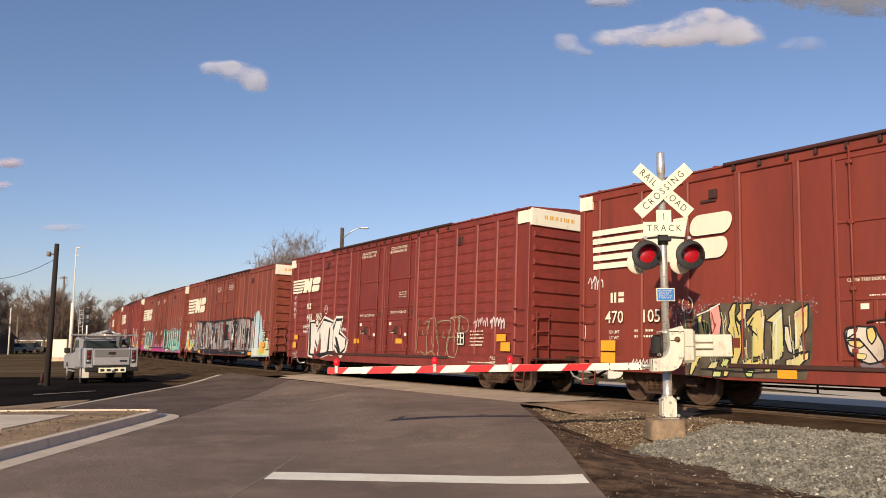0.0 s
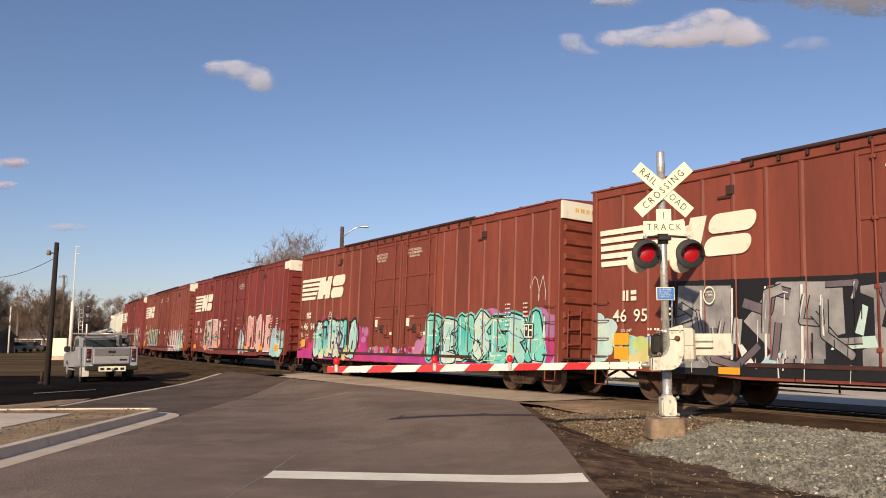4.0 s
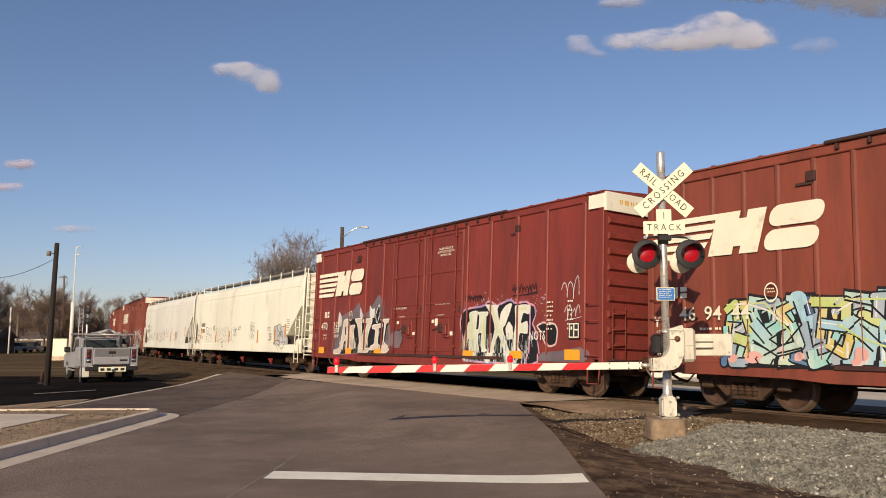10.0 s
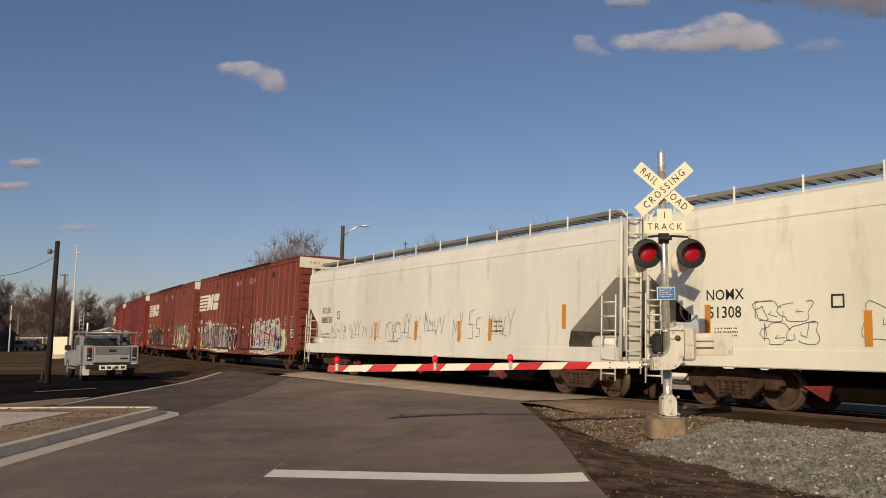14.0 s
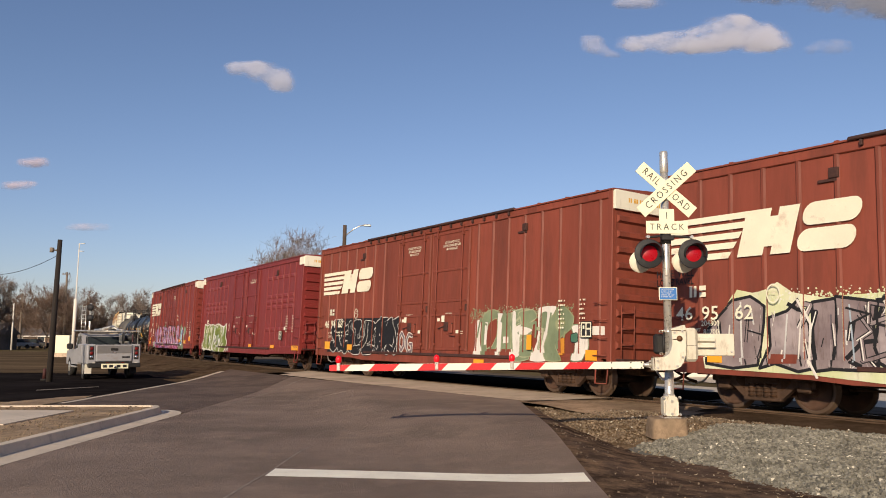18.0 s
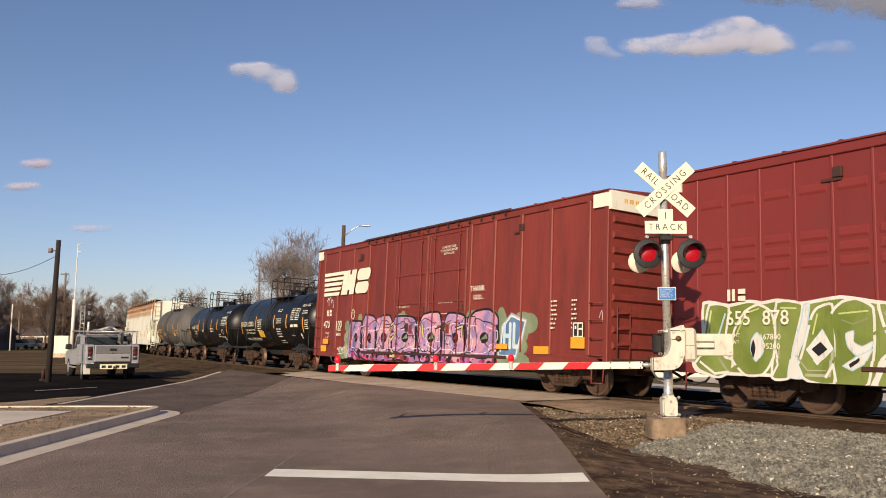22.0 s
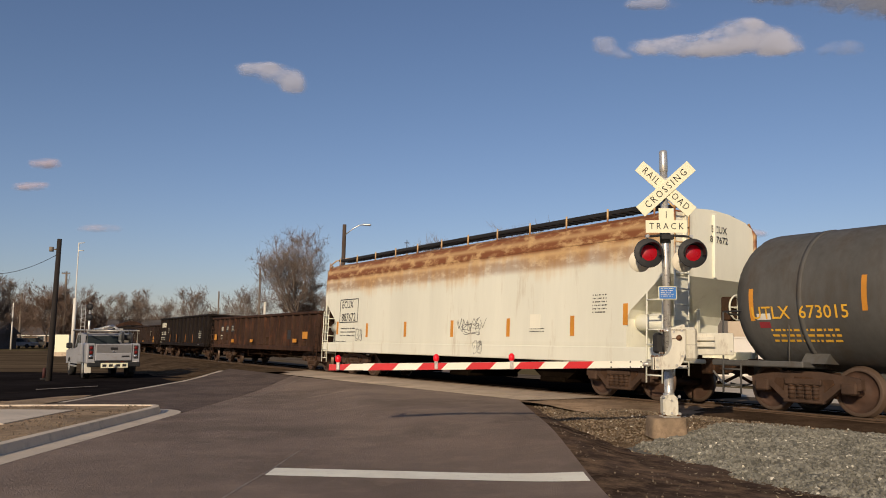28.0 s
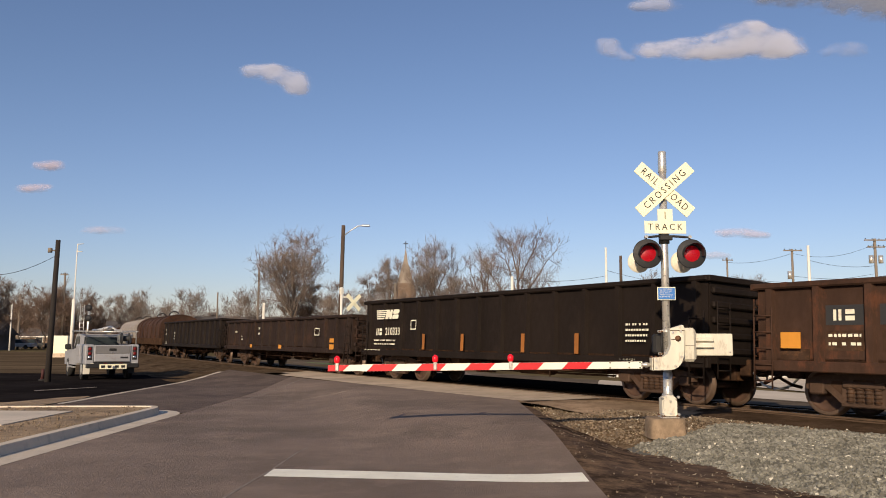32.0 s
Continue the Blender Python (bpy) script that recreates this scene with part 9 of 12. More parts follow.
p.stroke([(13.98, 1.11), (14.10, 0.90)], 0.05, WHT, 5, False)
p.stroke([(12.16, 0.82), (12.54, 0.69), (12.89, 0.82), (13.21, 0.70), (13.58, 0.84)], 0.06, WHT, 5, False)
p.stroke([(12.44, 0.90), (12.60, 1.04), (12.59, 0.85)], 0.05, WHT, 5, False)
p.stroke([(11.53, 0.68), (11.86, 0.71)], 0.06, WHT, 5, False)
p.stroke([(14.34, 2.35), (14.39, 2.18), (14.08, 2.08)], 0.1, WHT, 5, False)
p.stroke([(14.65, 2.35), (14.62, 2.20)], 0.08, WHT, 5, False)
p.stroke([(14.74, 1.99), (14.70, 1.58), (14.72, 1.36), (14.89, 1.33)], 0.07, WHT, 5, False)
p.stroke([(14.77, 1.29), (15.12, 0.94), (14.98, 0.96), (14.86, 1.18)], 0.04, BLK, 5, False)
p.stroke([(14.14, 1.26), (14.19, 1.08), (14.42, 0.99), (14.47, 1.01), (14.27, 1.22)], 0.04, BLK, 5, False)
p.stroke([(14.11, 1.07), (14.31, 0.90), (14.57, 0.95), (14.32, 1.26), (14.20, 1.77)], 0.06, WHT, 5, False)
p.form([(13.65, 1.57), (13.76, 1.62), (13.81, 1.40), (13.75, 1.19), (13.65, 0.97), (13.60, 1.10), (13.64, 1.32)], PALELIME, BLK, 0.025, 6)
p.form([(12.21, 1.75), (12.33, 1.77), (12.32, 1.60), (12.21, 1.59)], MINT, BLK, 0.03, 6, False)
p.form([(12.53, 1.81), (12.65, 1.82), (12.63, 1.66), (12.53, 1.64)], MINT, BLK, 0.03, 6, False)
p.form([(10.82, 1.65), (10.97, 1.87), (11.29, 1.91), (11.25, 1.57), (11.09, 1.62)], PALELIME, BLK, 0.03, 6)
p.form([(12.28, 1.14), (12.45, 1.26), (12.60, 1.35), (12.60, 1.29), (12.40, 1.17)], STEEL, BLK, 0.03, 6)
p.form([(12.94, 1.23), (13.25, 1.16), (13.22, 1.03), (12.97, 1.13)], MINT, BLK, 0.03, 6)
p.form([(11.15, 2.15), (11.15, 2.26), (11.20, 2.35), (11.31, 2.34), (11.36, 2.26), (11.36, 2.14)], MINT, None, 0.03, 1)
p.stroke([(11.15, 2.18), (11.22, 2.21), (11.28, 2.14), (11.36, 2.19)], 0.035, BLK, 6, False)
p.form([(11.78, 2.22), (11.78, 2.33), (11.89, 2.41), (12.11, 2.40), (12.21, 2.31), (12.21, 2.21)], MINT, None, 0.03, 1)
p.stroke([(11.78, 2.25), (11.93, 2.27), (12.04, 2.21), (12.21, 2.25)], 0.035, BLK, 6, False)
p.form([(12.46, 2.08), (12.46, 2.19), (12.54, 2.26), (12.70, 2.25), (12.78, 2.17), (12.78, 2.07)], MINT, None, 0.03, 1)
p.stroke([(12.46, 2.11), (12.57, 2.13), (12.65, 2.07), (12.78, 2.11)], 0.035, BLK, 6, False)
p.form([(13.05, 2.10), (13.05, 2.21), (13.11, 2.28), (13.21, 2.28), (13.26, 2.20), (13.26, 2.10)], MINT, None, 0.03, 1)
p.stroke([(13.05, 2.13), (13.13, 2.15), (13.18, 2.10), (13.26, 2.14)], 0.035, BLK, 6, False)
p.form([(13.73, 2.12), (13.74, 2.22), (13.80, 2.29), (13.94, 2.28), (14.00, 2.21), (13.99, 2.11)], MINT, None, 0.03, 1)
p.stroke([(13.73, 2.15), (13.83, 2.17), (13.89, 2.11), (14.00, 2.15)], 0.035, BLK, 6, False)
p.form([(14.90, 1.85), (15.05, 1.82), (15.14, 1.62), (15.23, 1.77), (15.44, 1.81), (15.62, 1.70), (15.63, 1.49), (15.76, 1.44), (15.88, 1.38), (15.85, 0.86), (15.46, 0.82), (14.95, 0.91)], PALELIME, MINT, 0.03, 0)
write("FAMILY", 15.02 - BOX_L / 2, -1.63, 1.38, 0.27, BLK, car_j, "hand_lettering", wide=0.8)
write("FIRST", 15.06 - BOX_L / 2, -1.63, 1.03, 0.27, BLK, car_j, "hand_lettering", wide=0.8)
write("HAVE", 0.04 - BOX_L / 2, -1.585, 2.81, 0.16, BLK, car_j, "hand_lettering", wide=0.85)
write("WILL", 0.60 - BOX_L / 2, -1.585, 2.81, 0.16, BLK, car_j, "hand_lettering", wide=0.85)
write("LOVE", 0.03 - BOX_L / 2, -1.585, 2.62, 0.16, BLK, car_j, "hand_lettering", wide=0.85)
write("TRAVEL", 0.52 - BOX_L / 2, -1.585, 2.63, 0.14, BLK, car_j, "hand_lettering", wide=0.85)
write("SEWYO", -0.06 - BOX_L / 2, -1.61, 0.83, 0.17, WHT, car_j, "hand_lettering", wide=0.85)
p.done(car_j, "sprayed silver letters and red, white and blue letters")
p = Piece(SP["rib"], 9, shift=-0.15)
p.lay([(0.95, 0.85), (7.0, 0.88), (6.6, 2.1), (1.9, 2.15), (1.7, 1.5)], BLK, 0)
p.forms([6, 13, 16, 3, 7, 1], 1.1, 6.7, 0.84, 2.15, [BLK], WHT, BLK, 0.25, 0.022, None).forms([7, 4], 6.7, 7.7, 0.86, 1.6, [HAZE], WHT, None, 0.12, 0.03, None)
p.wild(1.3, 6.7, 0.86, 2.12, 26, [BLK], WHT, 0.12, 0.24, 0.022, None, 0.8)
p.done(car_k, "sprayed black letters edged in white")
p = Piece(SP["rib"], 19)
p.mist(11.0, 15.6, 2.1, 0.2, [CAMO, SAGE], 700, 0.008, 0.025)
p.form([(11.41, 1.91), (11.60, 1.89), (11.58, 1.29), (11.75, 0.88), (11.33, 0.86), (11.40, 1.21)], WHT, None, 0.02, 1)
p.form([(11.73, 2.09), (12.22, 2.22), (12.54, 2.08), (12.53, 1.50), (12.39, 1.15), (12.14, 0.91), (11.75, 0.88), (11.64, 1.36)], CAMO, SAGE, 0.03, 2)
p.form([(11.90, 1.58), (12.15, 1.90), (12.40, 1.96), (12.41, 1.50), (12.19, 1.18), (11.93, 1.11)], OXIDE_DULL, SAGE, 0.03, 3)
p.form([(11.83, 1.88), (11.96, 1.85), (11.91, 1.22), (11.79, 1.22)], WHT, None, 0.02, 4, False)
p.form([(12.44, 2.11), (12.66, 2.10), (12.59, 0.90), (12.42, 0.89)], WHT, None, 0.02, 4, False)
p.form([(12.68, 1.99), (13.14, 2.12), (13.36, 1.98), (13.40, 1.50), (13.47, 1.03), (13.11, 1.09), (12.63, 1.02), (12.61, 1.50)], CAMO, SAGE, 0.03, 2)
p.form([(13.12, 2.12), (13.26, 2.12), (13.29, 1.64), (13.53, 0.95), (13.25, 0.90), (13.15, 1.30)], WHT, None, 0.02, 5)
p.form([(12.63, 1.04), (13.11, 1.13), (13.52, 0.91), (12.64, 0.88)], WHT, CAMO, 0.03, 4)
p.form([(12.76, 1.45), (12.96, 1.45), (12.97, 1.28), (12.75, 1.27)], WHT, None, 0.02, 5, False)
p.form([(13.38, 2.10), (14.00, 2.17), (14.17, 1.96), (13.74, 1.75), (13.69, 1.40), (14.00, 1.17), (14.00, 0.93), (13.52, 0.92), (13.47, 1.37), (13.40, 1.70)], CAMO, SAGE, 0.03, 2)
p.form([(13.38, 1.74), (13.74, 1.70), (14.00, 1.63), (13.74, 1.50), (13.43, 1.53)], WHT, None, 0.02, 5)
p.form([(11.95, 1.10), (12.39, 1.10), (12.39, 0.93), (11.94, 0.92)], OXIDE_DULL, None, 0.02, 6, False)
p.form([(12.65, 1.10), (13.09, 1.11), (13.09, 0.92), (12.64, 0.91)], OXIDE_DULL, None, 0.02, 6, False)
p.form([(14.29, 2.20), (14.95, 2.23), (14.75, 1.90), (14.64, 1.51), (14.99, 1.20), (14.88, 0.85), (13.98, 0.82), (14.28, 1.51)], WHT, None, 0.02, 1)
p.form([(13.06, 2.09), (13.85, 2.19), (14.02, 1.83), (13.91, 1.35), (13.95, 0.86), (13.12, 0.83)], CAMO, SAGE, 0.03, 2)
p.form([(13.24, 1.68), (13.55, 1.84), (13.62, 1.35), (13.37, 1.03)], WHT, SAGE, 0.03, 4)
p.form([(14.36, 2.06), (14.60, 2.09), (14.52, 1.59), (14.35, 1.67)], CAMO, None, 0.02, 3)
p.form([(14.62, 1.51), (14.75, 1.93), (15.19, 2.25), (15.63, 1.95), (15.54, 1.66), (15.15, 1.43), (14.99, 1.20), (15.25, 0.85), (14.64, 0.84), (14.49, 1.20)], CAMO, SAGE, 0.03, 3)
p.form([(14.97, 1.82), (15.22, 1.96), (15.32, 1.77), (15.09, 1.58)], SAGE, None, 0.03, 5)
p.form([(15.15, 1.40), (15.30, 1.42), (15.31, 0.98), (15.17, 0.98)], AMBER_DULL, None, 0.02, 6, False)
p.form([(15.54, 1.73), (16.11, 1.71), (16.19, 1.22), (16.02, 0.87), (15.60, 0.86), (15.73, 1.29)], WHT, CAMO, 0.03, 2)
p.form([(16.05, 1.71), (16.73, 1.70), (16.74, 1.49), (16.09, 1.49)], WHT, None, 0.02, 1, False)
p.form([(15.55, 1.51), (15.82, 1.54), (15.83, 1.32), (15.55, 1.32)], DKGREEN, BLK, 0.02, 5)
p.wild(11.2, 15.4, 0.95, 2.1, 12, [CAMO, SAGE], CAMO, 0.04, 0.08, 0.01, None, 0.8, 3)
p.done(car_k, "sprayed sage green and white letters")
p = Piece(SP["dash"], 10)
p.form([(0.75, 0.84), (0.73, 1.08), (0.96, 1.24), (0.98, 2.15), (1.60, 2.08), (2.04, 2.15), (2.37, 2.11), (2.69, 2.15), (3.18, 2.07), (3.94, 2.16), (4.57, 2.05), (4.94, 2.00), (5.27, 2.03), (5.62, 2.14), (5.62, 1.34), (5.79, 1.30), (5.91, 1.03), (5.81, 0.85), (5.32, 0.54), (3.61, 0.51), (3.36, 0.71), (1.01, 0.71)], GREEN, WHT, 0.065, 1)
p.form([(1.13, 2.11), (1.60, 2.05), (1.52, 1.49), (1.48, 1.07), (1.69, 0.99), (1.67, 0.78), (1.35, 0.62), (0.91, 0.75), (0.78, 0.89), (0.91, 1.06), (1.01, 1.62)], GREEN, WHT, 0.055, 2)
p.form([(1.67, 1.02), (1.71, 1.55), (1.96, 1.94), (2.27, 2.08), (2.56, 1.92), (2.64, 1.49), (2.57, 0.98), (2.37, 0.72), (1.98, 0.70)], GREEN, WHT, 0.05, 2)
p.form([(2.67, 2.11), (3.20, 2.06), (3.11, 1.60), (2.98, 1.10), (3.09, 0.83), (2.88, 0.66), (2.57, 0.67), (2.63, 1.38)], GREEN, WHT, 0.05, 2)
p.form([(3.09, 0.83), (3.22, 1.27), (3.38, 1.82), (3.50, 1.98), (3.78, 2.03), (3.83, 1.38), (3.80, 0.61), (3.30, 0.64)], GREEN, WHT, 0.05, 2)
p.form([(3.76, 1.86), (3.96, 2.07), (4.23, 2.12), (4.52, 1.95), (4.53, 1.38), (4.49, 1.02), (4.37, 0.54), (3.83, 0.61), (3.83, 1.38)], GREEN, WHT, 0.05, 2)
p.form([(4.61, 2.03), (4.94, 1.96), (5.07, 1.59), (5.27, 2.01), (5.59, 2.10), (5.59, 1.34), (5.78, 1.28), (5.88, 1.03), (5.79, 0.86), (5.32, 0.57), (4.56, 0.55), (4.64, 1.06), (4.90, 1.25), (4.72, 1.56)], GREEN, WHT, 0.055, 2)
p.form([(2.91, 0.71), (2.98, 1.10), (3.17, 1.71), (3.24, 2.04), (3.35, 2.04), (3.26, 1.49), (3.08, 1.05), (3.21, 0.69)], WHT, ICE, 0.03, 5)
p.form([(2.24, 1.53), (2.37, 1.39), (2.38, 1.17), (2.23, 0.97), (2.10, 1.17), (2.12, 1.39)], WHT, ICE, 0.025, 5)
p.form([(2.16, 1.40), (2.21, 1.23), (2.16, 1.04), (2.10, 1.21)], BLK, None, 0.02, 7)
p.form([(3.59, 1.58), (3.78, 1.23), (3.49, 0.94), (3.27, 1.21)], WHT, ICE, 0.02, 5, False)
p.form([(3.55, 1.36), (3.68, 1.22), (3.51, 1.09), (3.37, 1.22)], BLK, None, 0.02, 7, False)
p.form([(4.02, 1.50), (4.17, 1.55), (4.16, 1.36), (4.31, 1.28), (4.51, 1.37), (4.44, 1.20), (4.20, 1.12), (4.05, 1.28)], WHT, ICE, 0.02, 5)
p.form([(3.97, 0.93), (4.20, 1.10), (4.50, 1.24), (4.35, 0.97), (4.14, 0.85)], WHT, ICE, 0.02, 5, False)
p.form([(4.26, 1.09), (4.27, 1.01), (4.11, 0.90), (4.08, 0.96)], BLK, None, 0.02, 7, False)
p.form([(5.00, 1.97), (5.13, 1.99), (5.11, 1.51), (5.01, 1.51)], WHT, ICE, 0.02, 5)
p.form([(4.68, 1.06), (4.77, 1.06), (4.57, 0.56), (4.45, 0.55)], WHT, None, 0.02, 5, False)
p.form([(5.12, 1.07), (5.28, 1.06), (5.04, 0.86), (4.93, 0.89)], WHT, None, 0.02, 5, False)
p.stroke([(1.52, 1.92), (1.36, 1.49), (1.35, 1.07)], 0.04, ICE, 4, False)
p.stroke([(0.91, 0.94), (1.28, 0.70), (1.63, 0.75)], 0.05, WHT, 4, False)
p.stroke([(1.78, 1.49), (1.99, 1.91), (2.30, 2.00)], 0.03, LIME, 4, False)
p.stroke([(2.75, 2.00), (3.09, 1.98)], 0.03, LIME, 4, False)
p.stroke([(2.74, 1.72), (2.70, 1.04)], 0.03, SAGE, 4, False)
p.stroke([(3.90, 1.86), (4.44, 1.90)], 0.03, LIME, 4, False)
p.stroke([(3.95, 1.75), (4.16, 1.67), (4.43, 1.77)], 0.025, SAGE, 4, False)
p.stroke([(3.50, 1.87), (3.40, 1.49)], 0.03, LIME, 4, False)
p.stroke([(1.18, 1.99), (1.06, 1.37)], 0.04, LIME, 4, False)
p.stroke([(2.57, 0.69), (2.70, 0.92), (2.64, 1.21)], 0.04, WHT, 4, False)
p.stroke([(3.64, 0.71), (3.79, 0.95), (3.84, 0.64)], 0.05, WHT, 4, False)
p.stroke([(3.07, 1.10), (3.30, 0.83), (3.65, 0.84)], 0.025, SAGE, 4, False)
p.wild(1.0, 5.6, 0.72, 2.0, 14, [GREEN, SAGE], GREEN, 0.04, 0.09, 0.006, None, 0.8, 2)
p.tag(5.80, 6.35, 0.60, 0.85, WHT, 4, 0.03)
p.done(car_l, "sprayed green block letters edged in white")
p = Piece(SP["post"], 11)
p.blobs(2.75, 3.2, 0.8, 1.9, [CAMO, SAGE], 16, 0.12, 0.25).blobs(3.6, 13.0, 1.95, 2.15, [CAMO, SAGE], 16, 0.15, 0.24)
p.lay([(3.15, 0.66), (12.7, 0.66), (12.6, 1.95), (3.4, 1.95)], PURPLE, 0)
for a_, b_, top in ((3.2, 4.12, 2.05), (4.2, 5.25, 2.2), (5.35, 6.42, 2.16), (6.65, 8.2, 2.14), (8.4, 9.75, 2.18), (9.95, 11.05, 2.16), (11.15, 12.6, 2.18)):
    w_, mid = b_ - a_, (0.66 + top) / 2
    soft = []
    for q in range(20):
        f = 2 * math.pi * q / 20
        cx_, cz_ = math.cos(f), math.sin(f)
        soft.append(((a_ + b_) / 2 + w_ / 2 * math.copysign(abs(cx_) ** 0.45, cx_) + 0.03 * math.sin(5 * f + a_), mid + (top - 0.66) / 2 * math.copysign(abs(cz_) ** 0.5, cz_) + 0.04 * math.sin(3 * f + a_ * 2)))
    p.chunk(soft, p.r.choice((LILAC, ROSEPINK)), BLK, 0.055)
    p.blobs(a_ + 0.15, b_ - 0.15, 0.85, top - 0.2, [LILAC, ROSEPINK, LILAC, ORCHID], int(14 * w_), 0.07, 0.2, 3)
    p.blobs(a_ + 0.1, b_ - 0.1, 0.8, top - 0.12, [PINK, ROSE, PURPLE, LILAC, BLK], int(16 * w_), 0.01, 0.04, 4)
    p.blobs(a_, b_, 0.66, 0.86, [PURPLE, PINK, BLK, RED], int(12 * w_), 0.05, 0.12, 3)
    p.dot(a_ + w_ * 0.55, 1.42, 0.17, BLK, 5, 9, w_ * 0.9)
    p.lay([(a_ + w_ * 0.42, 1.36), (a_ + w_ * 0.68, 1.40), (a_ + w_ * 0.62, 1.54)], p.r.choice((YEL, CAMO, OXIDE_BRIGHT)), 6)
    p.stroke([(b_ - 0.02, 0.75), (b_ + 0.02, 1.2), (b_ - 0.04, 1.75)], 0.11, BLK, 3)
p.bubble(3.5, 12.4, 1.0, 1.8, WHT, 0.022, 8).bubble(3.4, 12.5, 0.85, 2.0, BLK, 0.03, 9)
p.wild(3.4, 12.5, 0.75, 1.95, 9, [LILAC, ROSEPINK, YEL], BLK, 0.05, 0.09, 0.03, None, 0.5, 6)
p.blobs(12.3, 14.1, 0.75, 1.9, [CAMO], 26, 0.15, 0.3)
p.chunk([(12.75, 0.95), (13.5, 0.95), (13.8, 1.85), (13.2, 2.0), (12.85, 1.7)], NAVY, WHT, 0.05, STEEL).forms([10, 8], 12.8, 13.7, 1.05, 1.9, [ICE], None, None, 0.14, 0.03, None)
p.tag(1.0, 1.6, 2.62, 3.05, WHT, 16, 0.03).tag(2.3, 2.9, 0.8, 1.1, WHT, 7, 0.03).tag(16.7, 17.0, 1.7, 2.1, ROSE, 6, 0.02).done(car_m, "sprayed lilac and pink letters on green")


# ---- hoppers, tanks, gondolas: scrawls, plates, numbers ----
def side_marks(car, L, y, ambers, texts, m, blocks=(), frame_box=None, seed=0, amber_h=0.62, amber_m=None, mark=None):
    r = random.Random(seed)
    for u, z in ambers:
        g = Geo()
        g.box(u - L / 2 - 0.07, u - L / 2 + 0.07, y - 0.012, y, z - amber_h / 2, z + amber_h / 2)
        part("reflector", g, amber_m or AMBER_DULL, car, "upright amber reflective strip")
    for text, u, z, s in texts:
        write(text, u - L / 2, y - 0.006, z, s, m, car, "car_number", wide=0.95)
    g = Geo()
    for u, z, w, h, n in blocks:
        b = Geo()
        bars(b, u - L / 2, y - 0.006, z, w, h, n, r)
        part("data_print", b, m, car)
    if mark:
        u, z, w, h = mark
        for a, b, lo, hi in ((0.0, 0.14, 0, 1), (0.24, 0.38, 0, 1), (0.56, 0.98, 0, 0.42), (0.56, 0.98, 0.58, 1)):
            g.sheet([(u - L / 2 + f * w, y - 0.006, z + q * h) for f, q in ((a, lo), (b, lo), (b, hi), (a, hi))])
    if frame_box:
        u0, u1, z0, z1 = frame_box
        for a in ((u0, u1, z1 - 0.035, z1), (u0, u1, z0, z0 + 0.035), (u0, u0 + 0.035, z0, z1), (u1 - 0.035, u1, z0, z1)):
            g.sheet([(a[0] - L / 2, y - 0.006, a[2]), (a[1] - L / 2, y - 0.006, a[2]), (a[1] - L / 2, y - 0.006, a[3]), (a[0] - L / 2, y - 0.006, a[3])])
    if g.f:
        part("data_frame", g, m, car)


def scrawls(car, L, y, spots, m, seed, w=0.022):
    p = Piece([(-1.0, 30.0, y)], seed)
    for u0, u1, z0, z1, n in spots:
        u0, u1 = u0 + BOX_L / 2 - L / 2, u1 + BOX_L / 2 - L / 2
        if u1 - u0 > 1.25:
            (p.spikes(u0, u1, z0, z1, m, w * 1.1) if seed == 32 or n % 2 else p.bubble(u0, u1, z0, z1, m, w, max(2, int((u1 - u0) / 0.5))))
        elif z1 - z0 > 0.6:
            mid = (z0 + z1) / 2
            p.spikes(u0, u1, z0, z1, m, w) if seed == 32 else p.bubble(u0 + 0.05, u1 - 0.1, mid, z1, m, w * 1.2, max(2, int((u1 - u0) / 0.26))).bubble(u0, u1, z0, mid - 0.02, m, w * 1.2, max(2, int((u1 - u0) / 0.28)))
        else:
            p.lines(u0, u1, z0, z1, [m], 3, w * 1.2, 4, 4, 0.3).bubble(u0, u1, z0, z1, m, w, 2)
    part("scrawl", p.g, p.mats, car, "thin sprayed black scrawls")


side_marks(car_h, 18.2, -1.602, [(1.68, 1.79), (5.01, 1.58), (7.62, 1.57), (12.45, 1.57), (14.97, 1.58), (16.33, 1.8)], [("NOMX", 2.09, 2.28, 0.22), ("51308", 2.09, 1.92, 0.24)], STENCIL_DARK, ((1.85, 1.62, 0.55, 0.22, 3), (3.3, 1.1, 0.8, 0.06, 1), (7.2, 1.12, 0.7, 0.06, 1), (9.2, 2.1, 0.45, 0.22, 3), (13.88, 2.0, 0.5, 0.2, 3), (14.0, 1.4, 0.4, 0.06, 1), (16.42, 2.3, 0.42, 0.14, 2), (16.47, 2.14, 0.36, 0.38, 4)), (4.35, 4.6, 1.95, 2.2), 21)
scrawls(car_h, 18.2, 1.601, [(2.8, 3.95, 1.75, 2.12, 10), (3.0, 4.1, 1.32, 1.7, 10), (4.95, 6.6, 1.35, 2.02, 10), (6.3, 8.6, 1.32, 2.06, 10), (8.35, 9.05, 1.62, 1.96, 9), (11.2, 12.0, 1.5, 2.25, 10), (14.2, 14.5, 1.42, 1.7, 7), (6.1, 6.5, 1.0, 1.28, 7)], PENCIL, 31, 0.013)
# a pale sprayed tag with a six-armed star near the front of the cream car
p = Piece([(-1.0, 30.0, 1.603)], 34, shift=0.2)
p.form([(14.38, 1.97), (14.9, 2.06), (15.17, 2.12), (15.45, 1.98), (15.95, 2.02), (16.0, 1.7), (16.3, 1.48), (16.25, 0.97), (14.44, 0.92), (14.5, 1.4)], PALE, PENCIL, 0.035, 1)
